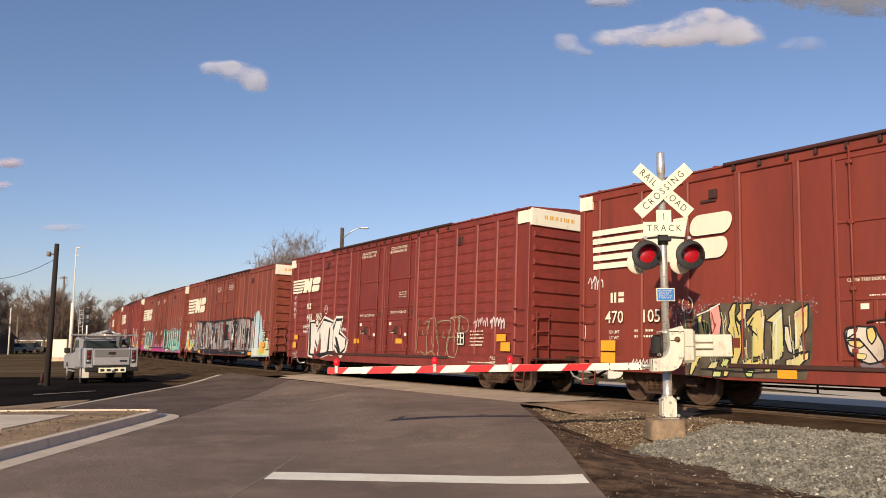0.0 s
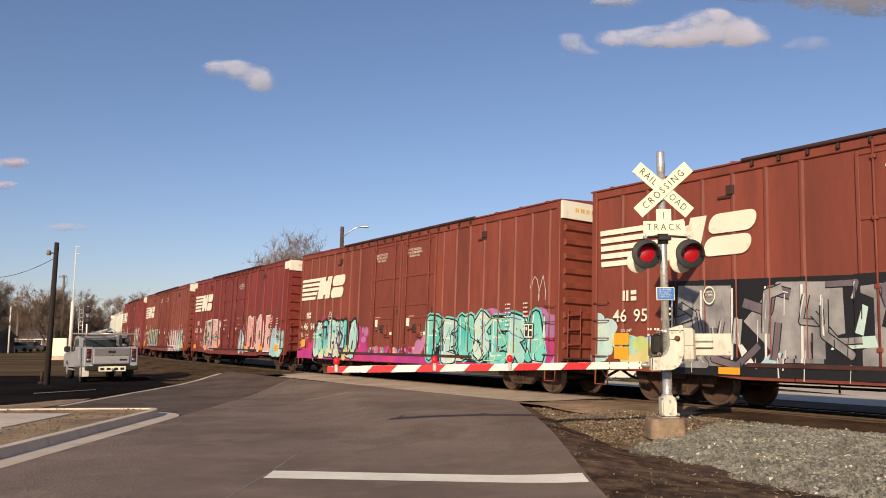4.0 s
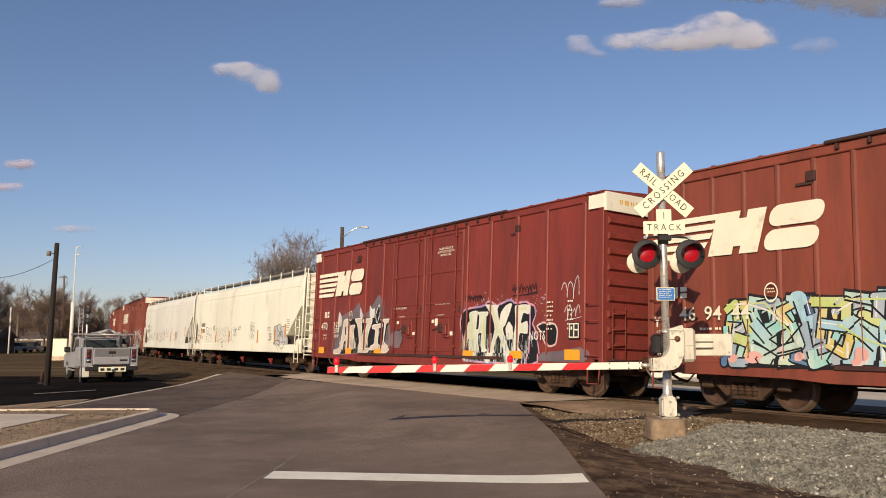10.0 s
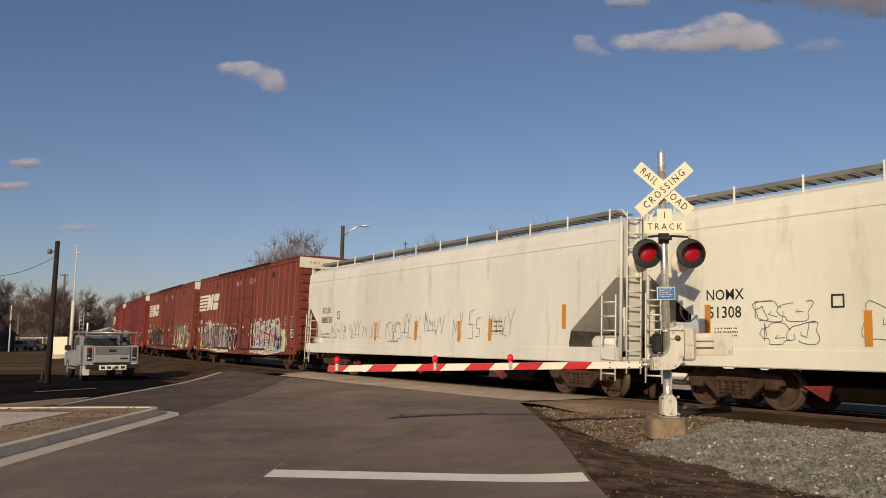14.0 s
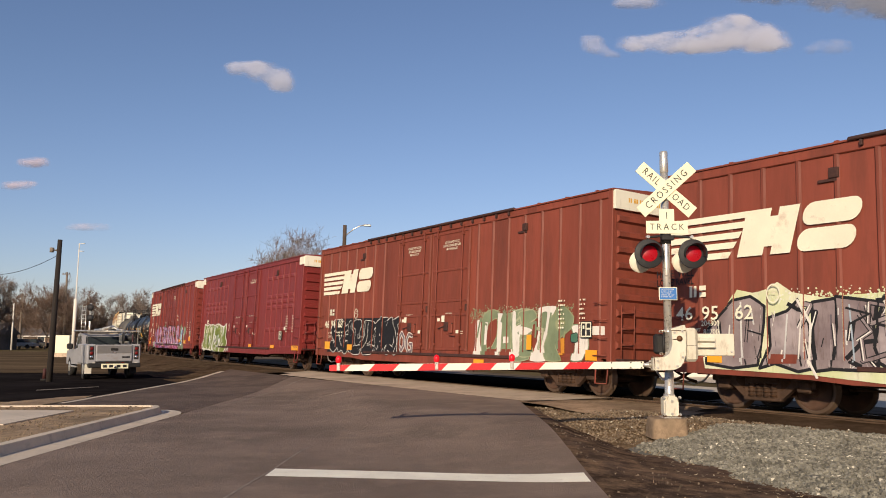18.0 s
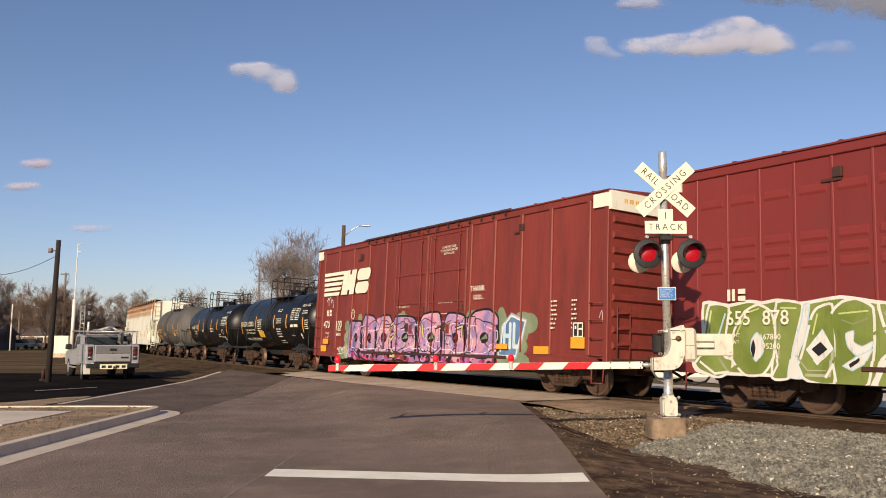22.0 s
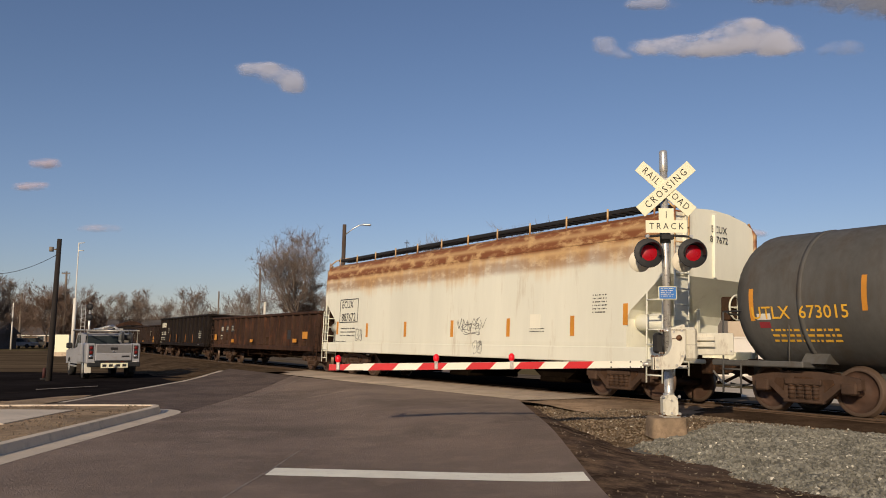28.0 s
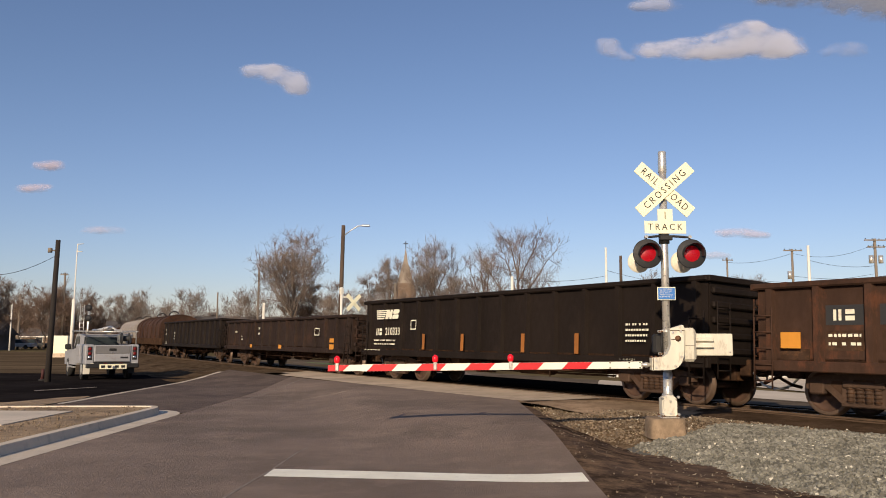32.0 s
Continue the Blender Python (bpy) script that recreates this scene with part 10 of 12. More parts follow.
for q in ([(14.86, 2.04), (15.02, 1.7), (15.02, 1.4), (15.3, 1.28)], [(15.42, 1.98), (15.6, 1.7), (15.7, 1.35)], [(14.66, 1.35), (15.18, 1.38), (15.5, 1.28), (15.95, 1.32)], [(14.5, 1.3), (14.9, 1.1), (15.2, 1.22), (15.1, 0.98)], [(15.3, 1.25), (15.45, 0.98), (15.75, 1.05), (15.95, 1.28)]):
    p.stroke(q, 0.035, PENCIL, 4)
for k in range(3):
    c_, s_ = math.cos(0.5 + k * 1.05), math.sin(0.5 + k * 1.05)
    p.stroke([(15.3 - 0.26 * c_, 1.68 - 0.26 * s_), (15.3 + 0.26 * c_, 1.68 + 0.26 * s_)], 0.04, BLK, 5)
part("scrawl", p.g, p.mats, car_h, "pale grey sprayed tag with a star")
side_marks(car_i, 18.2, -1.602, [(6.2, 1.65), (9.0, 1.65), (11.55, 1.62), (13.14, 1.65), (16.3, 1.95)], [("ECUX", 1.95, 2.5, 0.22), ("880350", 2.0, 2.12, 0.25)], STENCIL_DARK, ((1.6, 1.6, 0.8, 0.25, 2), (2.6, 1.12, 1.2, 0.1, 1), (13.2, 1.9, 0.5, 0.4, 3)), (2.95, 3.2, 2.15, 2.45), 22)
scrawls(car_i, 18.2, 1.601, [(2.5, 3.7, 1.35, 2.0, 9), (4.0, 4.9, 1.4, 2.1, 8), (5.2, 6.5, 1.35, 2.1, 9), (7.0, 8.0, 1.3, 1.9, 8), (8.2, 9.6, 1.4, 2.3, 8), (9.8, 10.6, 1.5, 2.1, 8), (11.2, 12.9, 1.35, 2.3, 10), (13.1, 14.4, 1.4, 2.2, 10)], PENCIL, 32, 0.013)
side_marks(car_ec, 17.9, -1.602, [(1.3, 1.75), (3.79, 1.65), (6.56, 1.67), (9.42, 1.67), (12.25, 1.68), (14.88, 1.7), (16.7, 1.95)], [("ECUX", 2.1, 2.62, 0.28), ("887672", 2.22, 2.14, 0.30)], STENCIL_DARK, ((1.6, 1.75, 1.2, 0.4, 3), (15.6, 2.45, 0.5, 0.5, 6), (13.2, 1.65, 0.6, 0.14, 2), (1.2, 1.25, 0.9, 0.15, 2), (5.5, 1.12, 1.6, 0.08, 1), (2.3, 1.08, 0.3, 0.2, 1)), (1.45, 3.0, 1.95, 2.85), 23, amber_h=0.5)
for text, z in (("ECUX", 4.0), ("887672", 3.76)):
    write(text, 17.9 / 2 - 0.02, 0.22, z, 0.16, STENCIL_DARK, car_ec, "car_number", wide=0.95, turn=Matrix.Rotation(radians(90), 4, "Z"))
side_plate = Geo().box(13.2 - 8.95, 13.62 - 8.95, -1.608, -1.601, 1.62, 2.02)
part("paint_patch", side_plate, RAIL_WHITE, car_ec, "fresh pale paint patch")
scrawls(car_ec, 17.9, 1.601, [(9.7, 11.0, 1.62, 2.0, 13), (9.75, 11.05, 1.6, 1.98, 15), (10.0, 10.9, 1.5, 1.8, 9), (2.9, 3.4, 1.3, 1.7, 9), (10.6, 11.0, 0.95, 1.3, 6)], PENCIL, 33, 0.013)

# ---- marks on the tanks and gondolas ----
def on_barrel(g, x0, x1, a0, a1, R, zc, m=0, lift=0.006, n=5):
    """A patch wrapped on the camera's side of a barrel, between two heights on its face."""
    vs = []
    for k in range(n + 1):
        z = a0 + (a1 - a0) * k / n
        y = -math.sqrt(max(0.0, (R + lift) ** 2 - (z - zc) ** 2))
        vs += [(x0, y, z), (x1, y, z)]
    g.add(vs, [(k * 2, k * 2 + 1, k * 2 + 3, k * 2 + 2) for k in range(n)], m)


def barrel_write(text, x, z, s, R, zc, m, car, wide=1.0):
    a = math.asin(max(-1, min(1, (z - zc) / R)))
    y = -(R + 0.012) * math.cos(a)
    return write(text, x, y, z, s, m, car, "car_number", wide, Matrix.Rotation(-a, 4, "X"))


def barrel_bars(car, rows, R, zc, L, m, seed):
    g, r = Geo(), random.Random(seed)
    for u, z, w, h, n in rows:
        lh = h / n
        for k in range(n):
            x = u - L / 2
            while x < u - L / 2 + w - 0.03:
                q = min(r.uniform(0.04, 0.16), u - L / 2 + w - x)
                on_barrel(g, x, x + q, z - k * lh - lh * 0.42, z - k * lh, R, zc, 0, 0.007, 1)
                x += q + 0.04
    part("data_print", g, m, car)


def tank_marks(car, L, R, zc, number, nu, nz, ns, m, mark, strips, bar_rows, extras, seed):
    barrel_write(number, nu - L / 2, nz, ns, R, zc, m, car, 0.95)
    if isinstance(mark[0], str):
        barrel_write(mark[0], mark[1] - L / 2, nz, ns, R, zc, m, car, 0.95)
        mark = (0.3, nz - 0.3, 0.0, 0.02)
    g = Geo()
    u, z, w, h = mark
    for k in range(7):
        on_barrel(g, u - L / 2 + k * w * 0.145, u - L / 2 + k * w * 0.145 + w * 0.07, z, z + h, R, zc, 0, 0.007, 3)
    part("reporting_mark", g, m, car)
    for u, z in strips:
        g = Geo()
        on_barrel(g, u - L / 2 - 0.05, u - L / 2 + 0.05, z - 0.34, z + 0.30, R, zc)
        part("reflector", g, AMBER if m == STENCIL else AMBER_DULL, car, "upright amber reflective strip")
    barrel_bars(car, bar_rows, R, zc, L, m, seed)
    for u0, u1, z0, z1, mm in extras:
        g = Geo()
        on_barrel(g, u0 - L / 2, u1 - L / 2, z0, z1, R, zc)
        part("placard", g, mm, car)


def arrow(u, z):
    """Bands of a small white upright arrow."""
    return ((u - 0.06, u + 0.06, z, z + 0.12, WHT), (u - 0.12, u + 0.12, z + 0.12, z + 0.15, WHT), (u - 0.08, u + 0.08, z + 0.15, z + 0.19, WHT), (u - 0.04, u + 0.04, z + 0.19, z + 0.23, WHT))


def chart(u0, u1, z0, z1, n):
    """Lines of a framed white table."""
    return tuple((u0, u1, z0 + (z1 - z0) * k / n, z0 + (z1 - z0) * k / n + 0.022, STENCIL) for k in range(n + 1)) + tuple((u0 + (u1 - u0) * k / 3, u0 + (u1 - u0) * k / 3 + 0.022, z0, z1, STENCIL) for k in range(4))


tank_marks(tank_1, 10.35, 1.345, 2.18, "130011", 2.42, 2.10, 0.25, STENCIL, ("CRDX", 1.36), [(0.81, 1.95), (3.11, 2.2), (5.79, 2.2), (7.44, 2.2), (9.52, 2.0)],
           ((1.3, 1.42, 2.2, 0.16, 2), (3.35, 2.32, 0.62, 0.62, 6), (6.1, 2.75, 0.5, 0.16, 2), (6.1, 2.32, 0.7, 0.28, 3), (6.1, 1.85, 0.6, 0.45, 4), (6.2, 1.32, 0.6, 0.16, 2), (9.35, 2.62, 0.6, 0.2, 2), (9.75, 2.2, 0.4, 0.45, 5), (8.0, 1.55, 0.4, 0.08, 1)),
           ((3.45, 4.2, 1.45, 1.75, STENCIL_YELLOW), (8.0, 8.9, 1.9, 2.02, STENCIL)) + chart(7.98, 8.95, 2.22, 2.72, 6) + arrow(9.15, 1.4), 41)
tank_marks(tank_2, 10.45, 1.30, 2.14, "6735", 2.88, 2.05, 0.235, STENCIL, ("GATX", 1.98), [(0.9, 1.95), (3.29, 2.2), (4.53, 2.2), (6.39, 2.2), (7.75, 2.2), (9.84, 2.0)],
           ((1.5, 1.5, 1.0, 0.06, 1), (6.15, 1.98, 0.8, 0.26, 3), (7.9, 1.62, 0.6, 0.22, 2), (4.2, 1.95, 0.5, 0.22, 3), (9.2, 2.62, 0.5, 0.16, 2), (8.5, 1.5, 0.5, 0.12, 1)),
           chart(8.65, 9.65, 2.12, 2.56, 5) + ((8.75, 8.79, 1.62, 1.88, STENCIL), (9.05, 9.09, 1.62, 1.88, STENCIL), (8.79, 9.05, 1.84, 1.88, STENCIL)) + arrow(9.15, 1.3), 42)
tank_marks(tank_3, 9.95, 1.42, 2.22, "673015", 2.35, 1.9, 0.25, STENCIL_YELLOW, ("UTLX", 1.25), [(0.85, 2.1), (3.14, 2.25), (5.27, 2.25), (7.3, 2.25), (9.1, 2.1)],
           ((1.2, 1.6, 1.4, 0.3, 3), (7.6, 2.05, 0.6, 0.5, 5), (4.3, 1.75, 0.35, 0.2, 2), (8.3, 1.95, 0.5, 0.5, 4)),
           ((3.7, 4.2, 1.52, 1.72, STENCIL_YELLOW), (5.55, 5.95, 1.55, 1.8, STENCIL_DARK), (7.4, 8.0, 1.55, 1.75, STENCIL_YELLOW), (0.95, 1.25, 1.78, 1.90, WHT), (0.98, 1.22, 1.62, 1.74, RED)), 43)
for car, L, u, lines in ((tank_1, 10.35, 2.2, ("LD LMT  206000 LB  93400 KG", "LT WT   57000 LB  25900 KG")), (tank_2, 10.45, 2.5, ("LD LMT  205000 LB", "LT WT   58000 LB"))):
    R, zc = (1.345, 2.18) if car == tank_1 else (1.30, 2.14)
    for k, line in enumerate(lines):
        barrel_write(line, u - L / 2, 1.80 - 0.15 * k, 0.085, R, zc, STENCIL, car, 0.95)
    barrel_write("CRDX 130011" if car == tank_1 else "GATX 6735", (9.55 if car == tank_1 else 9.55) - L / 2, 2.85, 0.13, R, zc, STENCIL, car, 0.95)
side_marks(gon_1, 16.1, -1.512, [], [("190", 2.76, 1.84, 0.2), ("517", 3.72, 1.84, 0.22)], STENCIL, ((1.5, 1.5, 0.6, 0.3, 2),), None, 24, mark=(1.6, 1.74, 0.4, 0.2))
side_marks(gon_2, 15.4, -1.604, [(4.24, 1.29), (6.44, 1.28), (9.33, 1.28), (11.45, 1.28)], [("210333", 2.2, 1.62, 0.26)], STENCIL, ((0.9, 1.35, 1.5, 0.26, 2), (13.1, 1.75, 0.7, 0.5, 4), (0.2, 1.0, 1.2, 0.08, 1), (12.9, 0.95, 0.5, 0.12, 1)), (3.4, 3.75, 1.68, 2.0), 25, amber_h=0.5, amber_m=AMBER_DARK, mark=(1.05, 1.5, 0.4, 0.24))
side_marks(gon_3, 16.1, -1.606, [], [], STENCIL, ((1.8, 1.75, 0.3, 0.25, 1), (5.5, 1.9, 0.2, 0.5, 2), (2.9, 1.5, 0.2, 0.3, 2)), (12.6, 13.1, 1.5, 1.8), 26)
side_marks(gon_4, 16.1, -1.606, [], [], STENCIL, ((3.8, 1.75, 0.3, 0.6, 3), (0.9, 2.0, 0.3, 0.6, 2), (1.0, 1.1, 0.5, 0.2, 2)), None, 27)
for car, L, plates in ((gon_1, 16.1, [(0.81, 1.38, 0.4, 0.3), (4.1, 1.18, 0.42, 0.16), (7.3, 1.2, 0.4, 0.14), (13.34, 1.24, 0.45, 0.16), (14.54, 1.47, 0.55, 0.3)]), (gon_3, 16.1, [(4.5, 1.0, 0.3, 0.16), (8.6, 1.0, 0.35, 0.16), (14.4, 1.05, 0.4, 0.2), (14.4, 1.3, 0.4, 0.16)])):
    for u, z, w, h in plates:
        g = Geo()
        g.box(u - L / 2 - w / 2, u - L / 2 + w / 2, -1.618, -1.602, z - h / 2, z + h / 2)
        part("reflector", g, AMBER_DULL, car, "dull amber reflective plate")
# primer patches and dark number panels on the brown gondola
for u, z, w, h, m in ((1.8, 1.84, 0.7, 0.36, STENCIL_DARK), (2.76, 1.84, 0.66, 0.36, STENCIL_DARK), (3.72, 1.84, 0.66, 0.36, STENCIL_DARK), (1.8, 1.38, 0.7, 0.36, GRIME), (2.76, 1.38, 0.6, 0.36, GRIME), (0.83, 1.12, 0.6, 0.2, GRIME), (12.4, 1.5, 0.5, 0.4, STENCIL_DARK), (14.3, 1.12, 0.6, 0.2, GRIME), (9.5, 1.2, 0.5, 0.4, GRIME)):
    part("paint_patch", Geo().box(u - 8.05 - w / 2, u - 8.05 + w / 2, -1.506, -1.495, z - h / 2, z + h / 2), m, gon_1)
logo(gon_2, 1.8, 2.06, 1.6, 0.32, -1.607)

# ---- far things: placed by bearing; at(x, d) is the place d metres ahead whose bearing is x/1430 to the right ----
def ahead(bearing, d, z=0.0):
    return Vector((bearing * d, d, z))


def bent(a, b, droop, n):
    """Points of a limb that leaves low and bends upward to its end."""
    mid = a.lerp(b, 0.5) - Vector((0, 0, droop))
    return [a * (1 - t) ** 2 + mid * 2 * t * (1 - t) + b * t * t for t in [k / n for k in range(n + 1)]]


def tree(place, height, width, seed, label, limbs=8, twigs=10, low=0.30, lean=0.0, warm=False, top=1.0, group="bare trees"):
    """A bare tree: trunk, curved limbs that reach into a rounded crown width times as wide as it is tall, branches, and sprays of fine twigs."""
    rnd = random.Random(seed)
    wood, fine = Geo(), Geo()
    ob = thing("tree", None, None, label, "tree", group=group, at=Matrix.Translation(place))
    r0, mid, half, R = height * 0.0125, height * (top + low) / 2, height * (top - low) / 2, height * width / 2
    trunk = [Vector((lean * z * z / height + 0.012 * height * math.sin(z * 0.7 + seed), 0.012 * height * math.cos(z * 0.6 + seed), z)) for z in [-0.7] + [height * 0.7 * k / 6 for k in range(7)]]
    wood.tube(trunk, [r0 * 1.5] + [r0 * (1.15 - 0.85 * k / 6) for k in range(7)], 7, 0, False)

    def aside(spread):
        return Vector((rnd.gauss(0, 1), rnd.gauss(0, 1), rnd.gauss(0.35, 0.8))).normalized() * spread
    for k in range(limbs):
        a, f = 2.4 * k + rnd.uniform(-0.5, 0.5), rnd.uniform(0.55, 0.97)
        up = -0.55 + 1.5 * (k + 0.5) / limbs
        flat = math.sqrt(max(0.05, 1 - up * up))
        end = Vector((lean * height * 0.5 + R * f * flat * math.cos(a), R * f * flat * math.sin(a), mid + half * min(0.95, up) * f))
        z0 = height * min(0.66, max(low * 0.6, 0.16 + 0.42 * (k / limbs) + rnd.uniform(-0.05, 0.05)))
        start = Vector((lean * z0 * z0 / height, 0, z0))
        pts = bent(start, end, height * rnd.uniform(0.0, 0.05) * (1 if up < 0.5 else 0), 6)
        pts = [pts[0]] + [p + aside(height * 0.007) for p in pts[1:]]
        wood.tube(pts, [r0 * (0.62 - 0.46 * q / 6) for q in range(7)], 5, 0, False)
        for b in range(9):
            t = rnd.uniform(0.3, 1.0) if b else 1.0
            q = min(5, int(t * 6))
            base = pts[q].lerp(pts[q + 1], t * 6 - q)
            way = (end - start).normalized()
            tip = base + (way * 0.8 + aside(1.0)).normalized() * R * rnd.uniform(0.22, 0.5) * (1.25 - 0.5 * t)
            ps = bent(base, tip, R * 0.04, 3)
            wood.tube(ps, [r0 * 0.2, r0 * 0.15, r0 * 0.11, r0 * 0.07], 4, 0, False)
            for c in range(7):
                t2 = rnd.uniform(0.25, 1.0) if c else 1.0
                q2 = min(2, int(t2 * 3))
                b2 = ps[q2].lerp(ps[q2 + 1], t2 * 3 - q2)
                tip2 = b2 + ((tip - base).normalized() * 0.6 + aside(1.0)).normalized() * R * rnd.uniform(0.18, 0.46)
                fine.tube([b2, tip2], [r0 * 0.075, r0 * 0.03], 3, 0, False, False)
                for e in range(twigs if not warm else int(twigs * 1.3)):
                    p = b2.lerp(tip2, rnd.uniform(0.15, 1.0))
                    o = p + ((tip2 - b2).normalized() * 0.5 + aside(1.0)).normalized() * height * rnd.uniform(0.04, 0.11)
                    w = Vector((rnd.uniform(0.010, 0.022), rnd.uniform(-0.008, 0.008), 0))
                    fine.add([p - w, p + w, o], [(0, 1, 2)])
    part("trunk", wood, BARK, ob, "furrowed grey-brown trunk and limbs")
    part("crown", fine, TWIG_WARM if warm else TWIG, ob, "bare crown of fine twigs")
    return ob


def bearing(x):
    return (x - 784) / 1430


BARE = "tall leafless tree with a spreading crown of fine twigs"
ROUND = "rounded leafless tree with warm brown twigs"
tree(ahead(bearing(520), 92), 12.9, 0.68, 41, BARE, 15, 10, 0.48, -0.06)
tree(ahead(bearing(528), 98), 8.6, 0.6, 12, ROUND, 10, 14, 0.12, warm=True)
tree(ahead(bearing(690), 118), 14.4, 0.34, 13, "slender leafless tree with upright limbs", 8, 8, 0.3)
tree(ahead(bearing(655), 122), 11.5, 0.55, 32, BARE, 8, 10, 0.2)
tree(ahead(bearing(762), 112), 14.8, 0.66, 14, "broad leafless tree with a dense fan of limbs", 16, 11, 0.16)
tree(ahead(bearing(812), 128), 11.8, 0.55, 15, BARE, 9, 9, 0.2)
tree(ahead(bearing(912), 96), 16.0, 0.60, 16, "tall open leafless tree with twisting limbs", 10, 5, 0.32, 0.04)
tree(ahead(bearing(858), 104), 14.0, 0.36, 17, "slender leafless tree with upright limbs", 7, 5, 0.34, -0.05)
tree(ahead(bearing(600), 120), 9.8, 0.65, 18, BARE, 8, 10, 0.2)
tree(ahead(bearing(438), 128), 9.6, 0.85, 19, BARE, 9, 11, 0.2)
tree(ahead(bearing(335), 140), 10.6, 0.72, 20, BARE, 9, 10, 0.2)
tree(ahead(bearing(222), 135), 9.3, 0.62, 21, BARE, 10, 11, 0.16)
tree(ahead(bearing(184), 150), 9.0, 0.55, 22, BARE, 9, 10, 0.2)
tree(ahead(bearing(246), 150), 10.2, 0.50, 23, BARE, 9, 10, 0.2)
tree(ahead(bearing(82), 120), 9.2, 0.95, 24, ROUND, 14, 18, 0.05, warm=True)
tree(ahead(bearing(132), 130), 8.6, 1.0, 25, ROUND, 14, 18, 0.05, warm=True)
tree(ahead(bearing(-6), 95), 9.0, 0.42, 26, BARE, 10, 11, 0.2)
tree(ahead(bearing(-60), 90), 9.0, 0.6, 27, BARE, 9, 10, 0.25)
tree(ahead(bearing(36), 125), 8.2, 0.8, 28, ROUND, 11, 14, 0.08, warm=True)
tree(ahead(bearing(1150), 100), 10.2, 0.55, 29, BARE, 8, 8, 0.3)
tree(ahead(bearing(1325), 135), 12.6, 0.6, 30, BARE, 10, 9, 0.25)
tree(ahead(bearing(575), 125), 8.8, 0.7, 31, BARE, 8, 10, 0.15)
tree(ahead(bearing(385), 150), 7.6, 1.0, 33, BARE, 9, 12, 0.1)
tree(ahead(bearing(285), 160), 8.6, 0.9, 34, BARE, 9, 12, 0.1)

# the brown belt of scrub and far trees along the skyline
rnd = random.Random(5)
g = Geo()
for k in range(13000):
    x = rnd.uniform(-40, 1060)
    d = rnd.uniform(165, 260)
    p = ahead(bearing(x), d, 0)
    h = rnd.uniform(3.0, 9.2) * (0.8 + 0.35 * noise.noise((x * 0.02, 0, 3)))
    for q in range(18):
        a, b = rnd.uniform(0, 6.28), rnd.uniform(0.2, 1.6)
        dv = Vector((math.cos(a) * b, math.sin(a) * b, 1)).normalized()
        s = p + Vector((rnd.uniform(-1.8, 1.8), rnd.uniform(-1.5, 1.5), rnd.uniform(0, 0.72) * h))
        e = s + dv * h * rnd.uniform(0.12, 0.30)
        w = rnd.uniform(0.03, 0.09)
        g.add([s + Vector((-w, 0, 0)), s + Vector((w, 0, 0)), e], [(0, 1, 2)])
thing("far_woods", g, TWIG_WARM, "distant belt of bare brown scrub and trees", "woods", kind="stuff")


def utility_pole(place, h, r, m, label, arms=(), gear=(), tilt=0.0):
    ob = thing("utility_pole", None, None, label, "utility pole", group="poles along the line", at=Matrix.Translation(place) @ Matrix.Rotation(tilt, 4, "Y"))
    part("pole", Geo().tube([(0, 0, -0.6), (0, 0, h)], [r, r * 0.72], 10), m, ob)
    for z, w in arms:
        g = Geo()
        g.cbox(-w / 2, w / 2, -r - 0.1, -r, z - 0.07, z + 0.07, 0.01)
        arm = part("crossarm", g, m, ob)
        for k in range(4):
            x = -w / 2 + 0.12 + k * (w - 0.24) / 3
            part("insulator", Geo().tube([(x, -r - 0.05, z + 0.07), (x, -r - 0.05, z + 0.22)], 0.045, 6), LAMP_BLACK, arm)
    for kind, x, z in gear:
        g = Geo()
        if kind == "can":
            g.tube([(x, -0.1, z - 0.45), (x, -0.1, z + 0.45)], 0.26, 12)
            part("transformer", g, GALV, ob, "grey pole transformer")
        else:
            g.tube([(x, -0.1, z - 0.09), (x, -0.1, z + 0.09)], 0.085, 10)
            g.tube([(0, 0, z), (x, -0.1, z)], 0.03, 6)
            part("bracket", g, WOOD_GREY, ob, "small dull metal bracket and insulator")
    return ob


POLE = "weathered wooden utility pole"
utility_pole(ahead(bearing(91), 31.5), 5.5, 0.125, POLE_DARK, "short dark wooden pole with a metal bracket at its top", gear=(("b", -0.24, 5.08),), tilt=radians(1.2))
utility_pole(ahead(bearing(112), 120), 11.3, 0.2, WOOD_GREY, POLE, arms=((11.0, 1.2),))
utility_pole(ahead(bearing(1072), 88), 11.7, 0.16, POLE_WHITE, "pale slim utility pole")
utility_pole(ahead(bearing(1098), 84), 10.4, 0.2, WOOD_POLE, POLE)
utility_pole(ahead(bearing(1287), 120), 13.9, 0.17, WOOD_GREY, POLE, arms=((13.5, 1.6),))
utility_pole(ahead(bearing(1403), 95), 12.4, 0.17, WOOD_GREY, POLE, arms=((12.2, 2.2),), gear=(("can", -0.4, 9.3),))
utility_pole(ahead(bearing(1432), 88), 12.0, 0.2, POLE_WHITE, "pale slim utility pole")
utility_pole(ahead(bearing(1551), 92), 13.3, 0.2, WOOD_GREY, POLE, arms=((13.1, 2.6), (12.3, 2.0)), gear=(("can", -0.55, 10.9), ("can", 0.55, 10.9)))
utility_pole(ahead(bearing(456), 110), 11.0, 0.18, WOOD_GREY, POLE)
utility_pole(ahead(bearing(384), 130), 9.0, 0.16, WOOD_GREY, POLE)
utility_pole(ahead(bearing(466), 95), 5.8, 0.2, POLE_WHITE, "short pale wooden post")
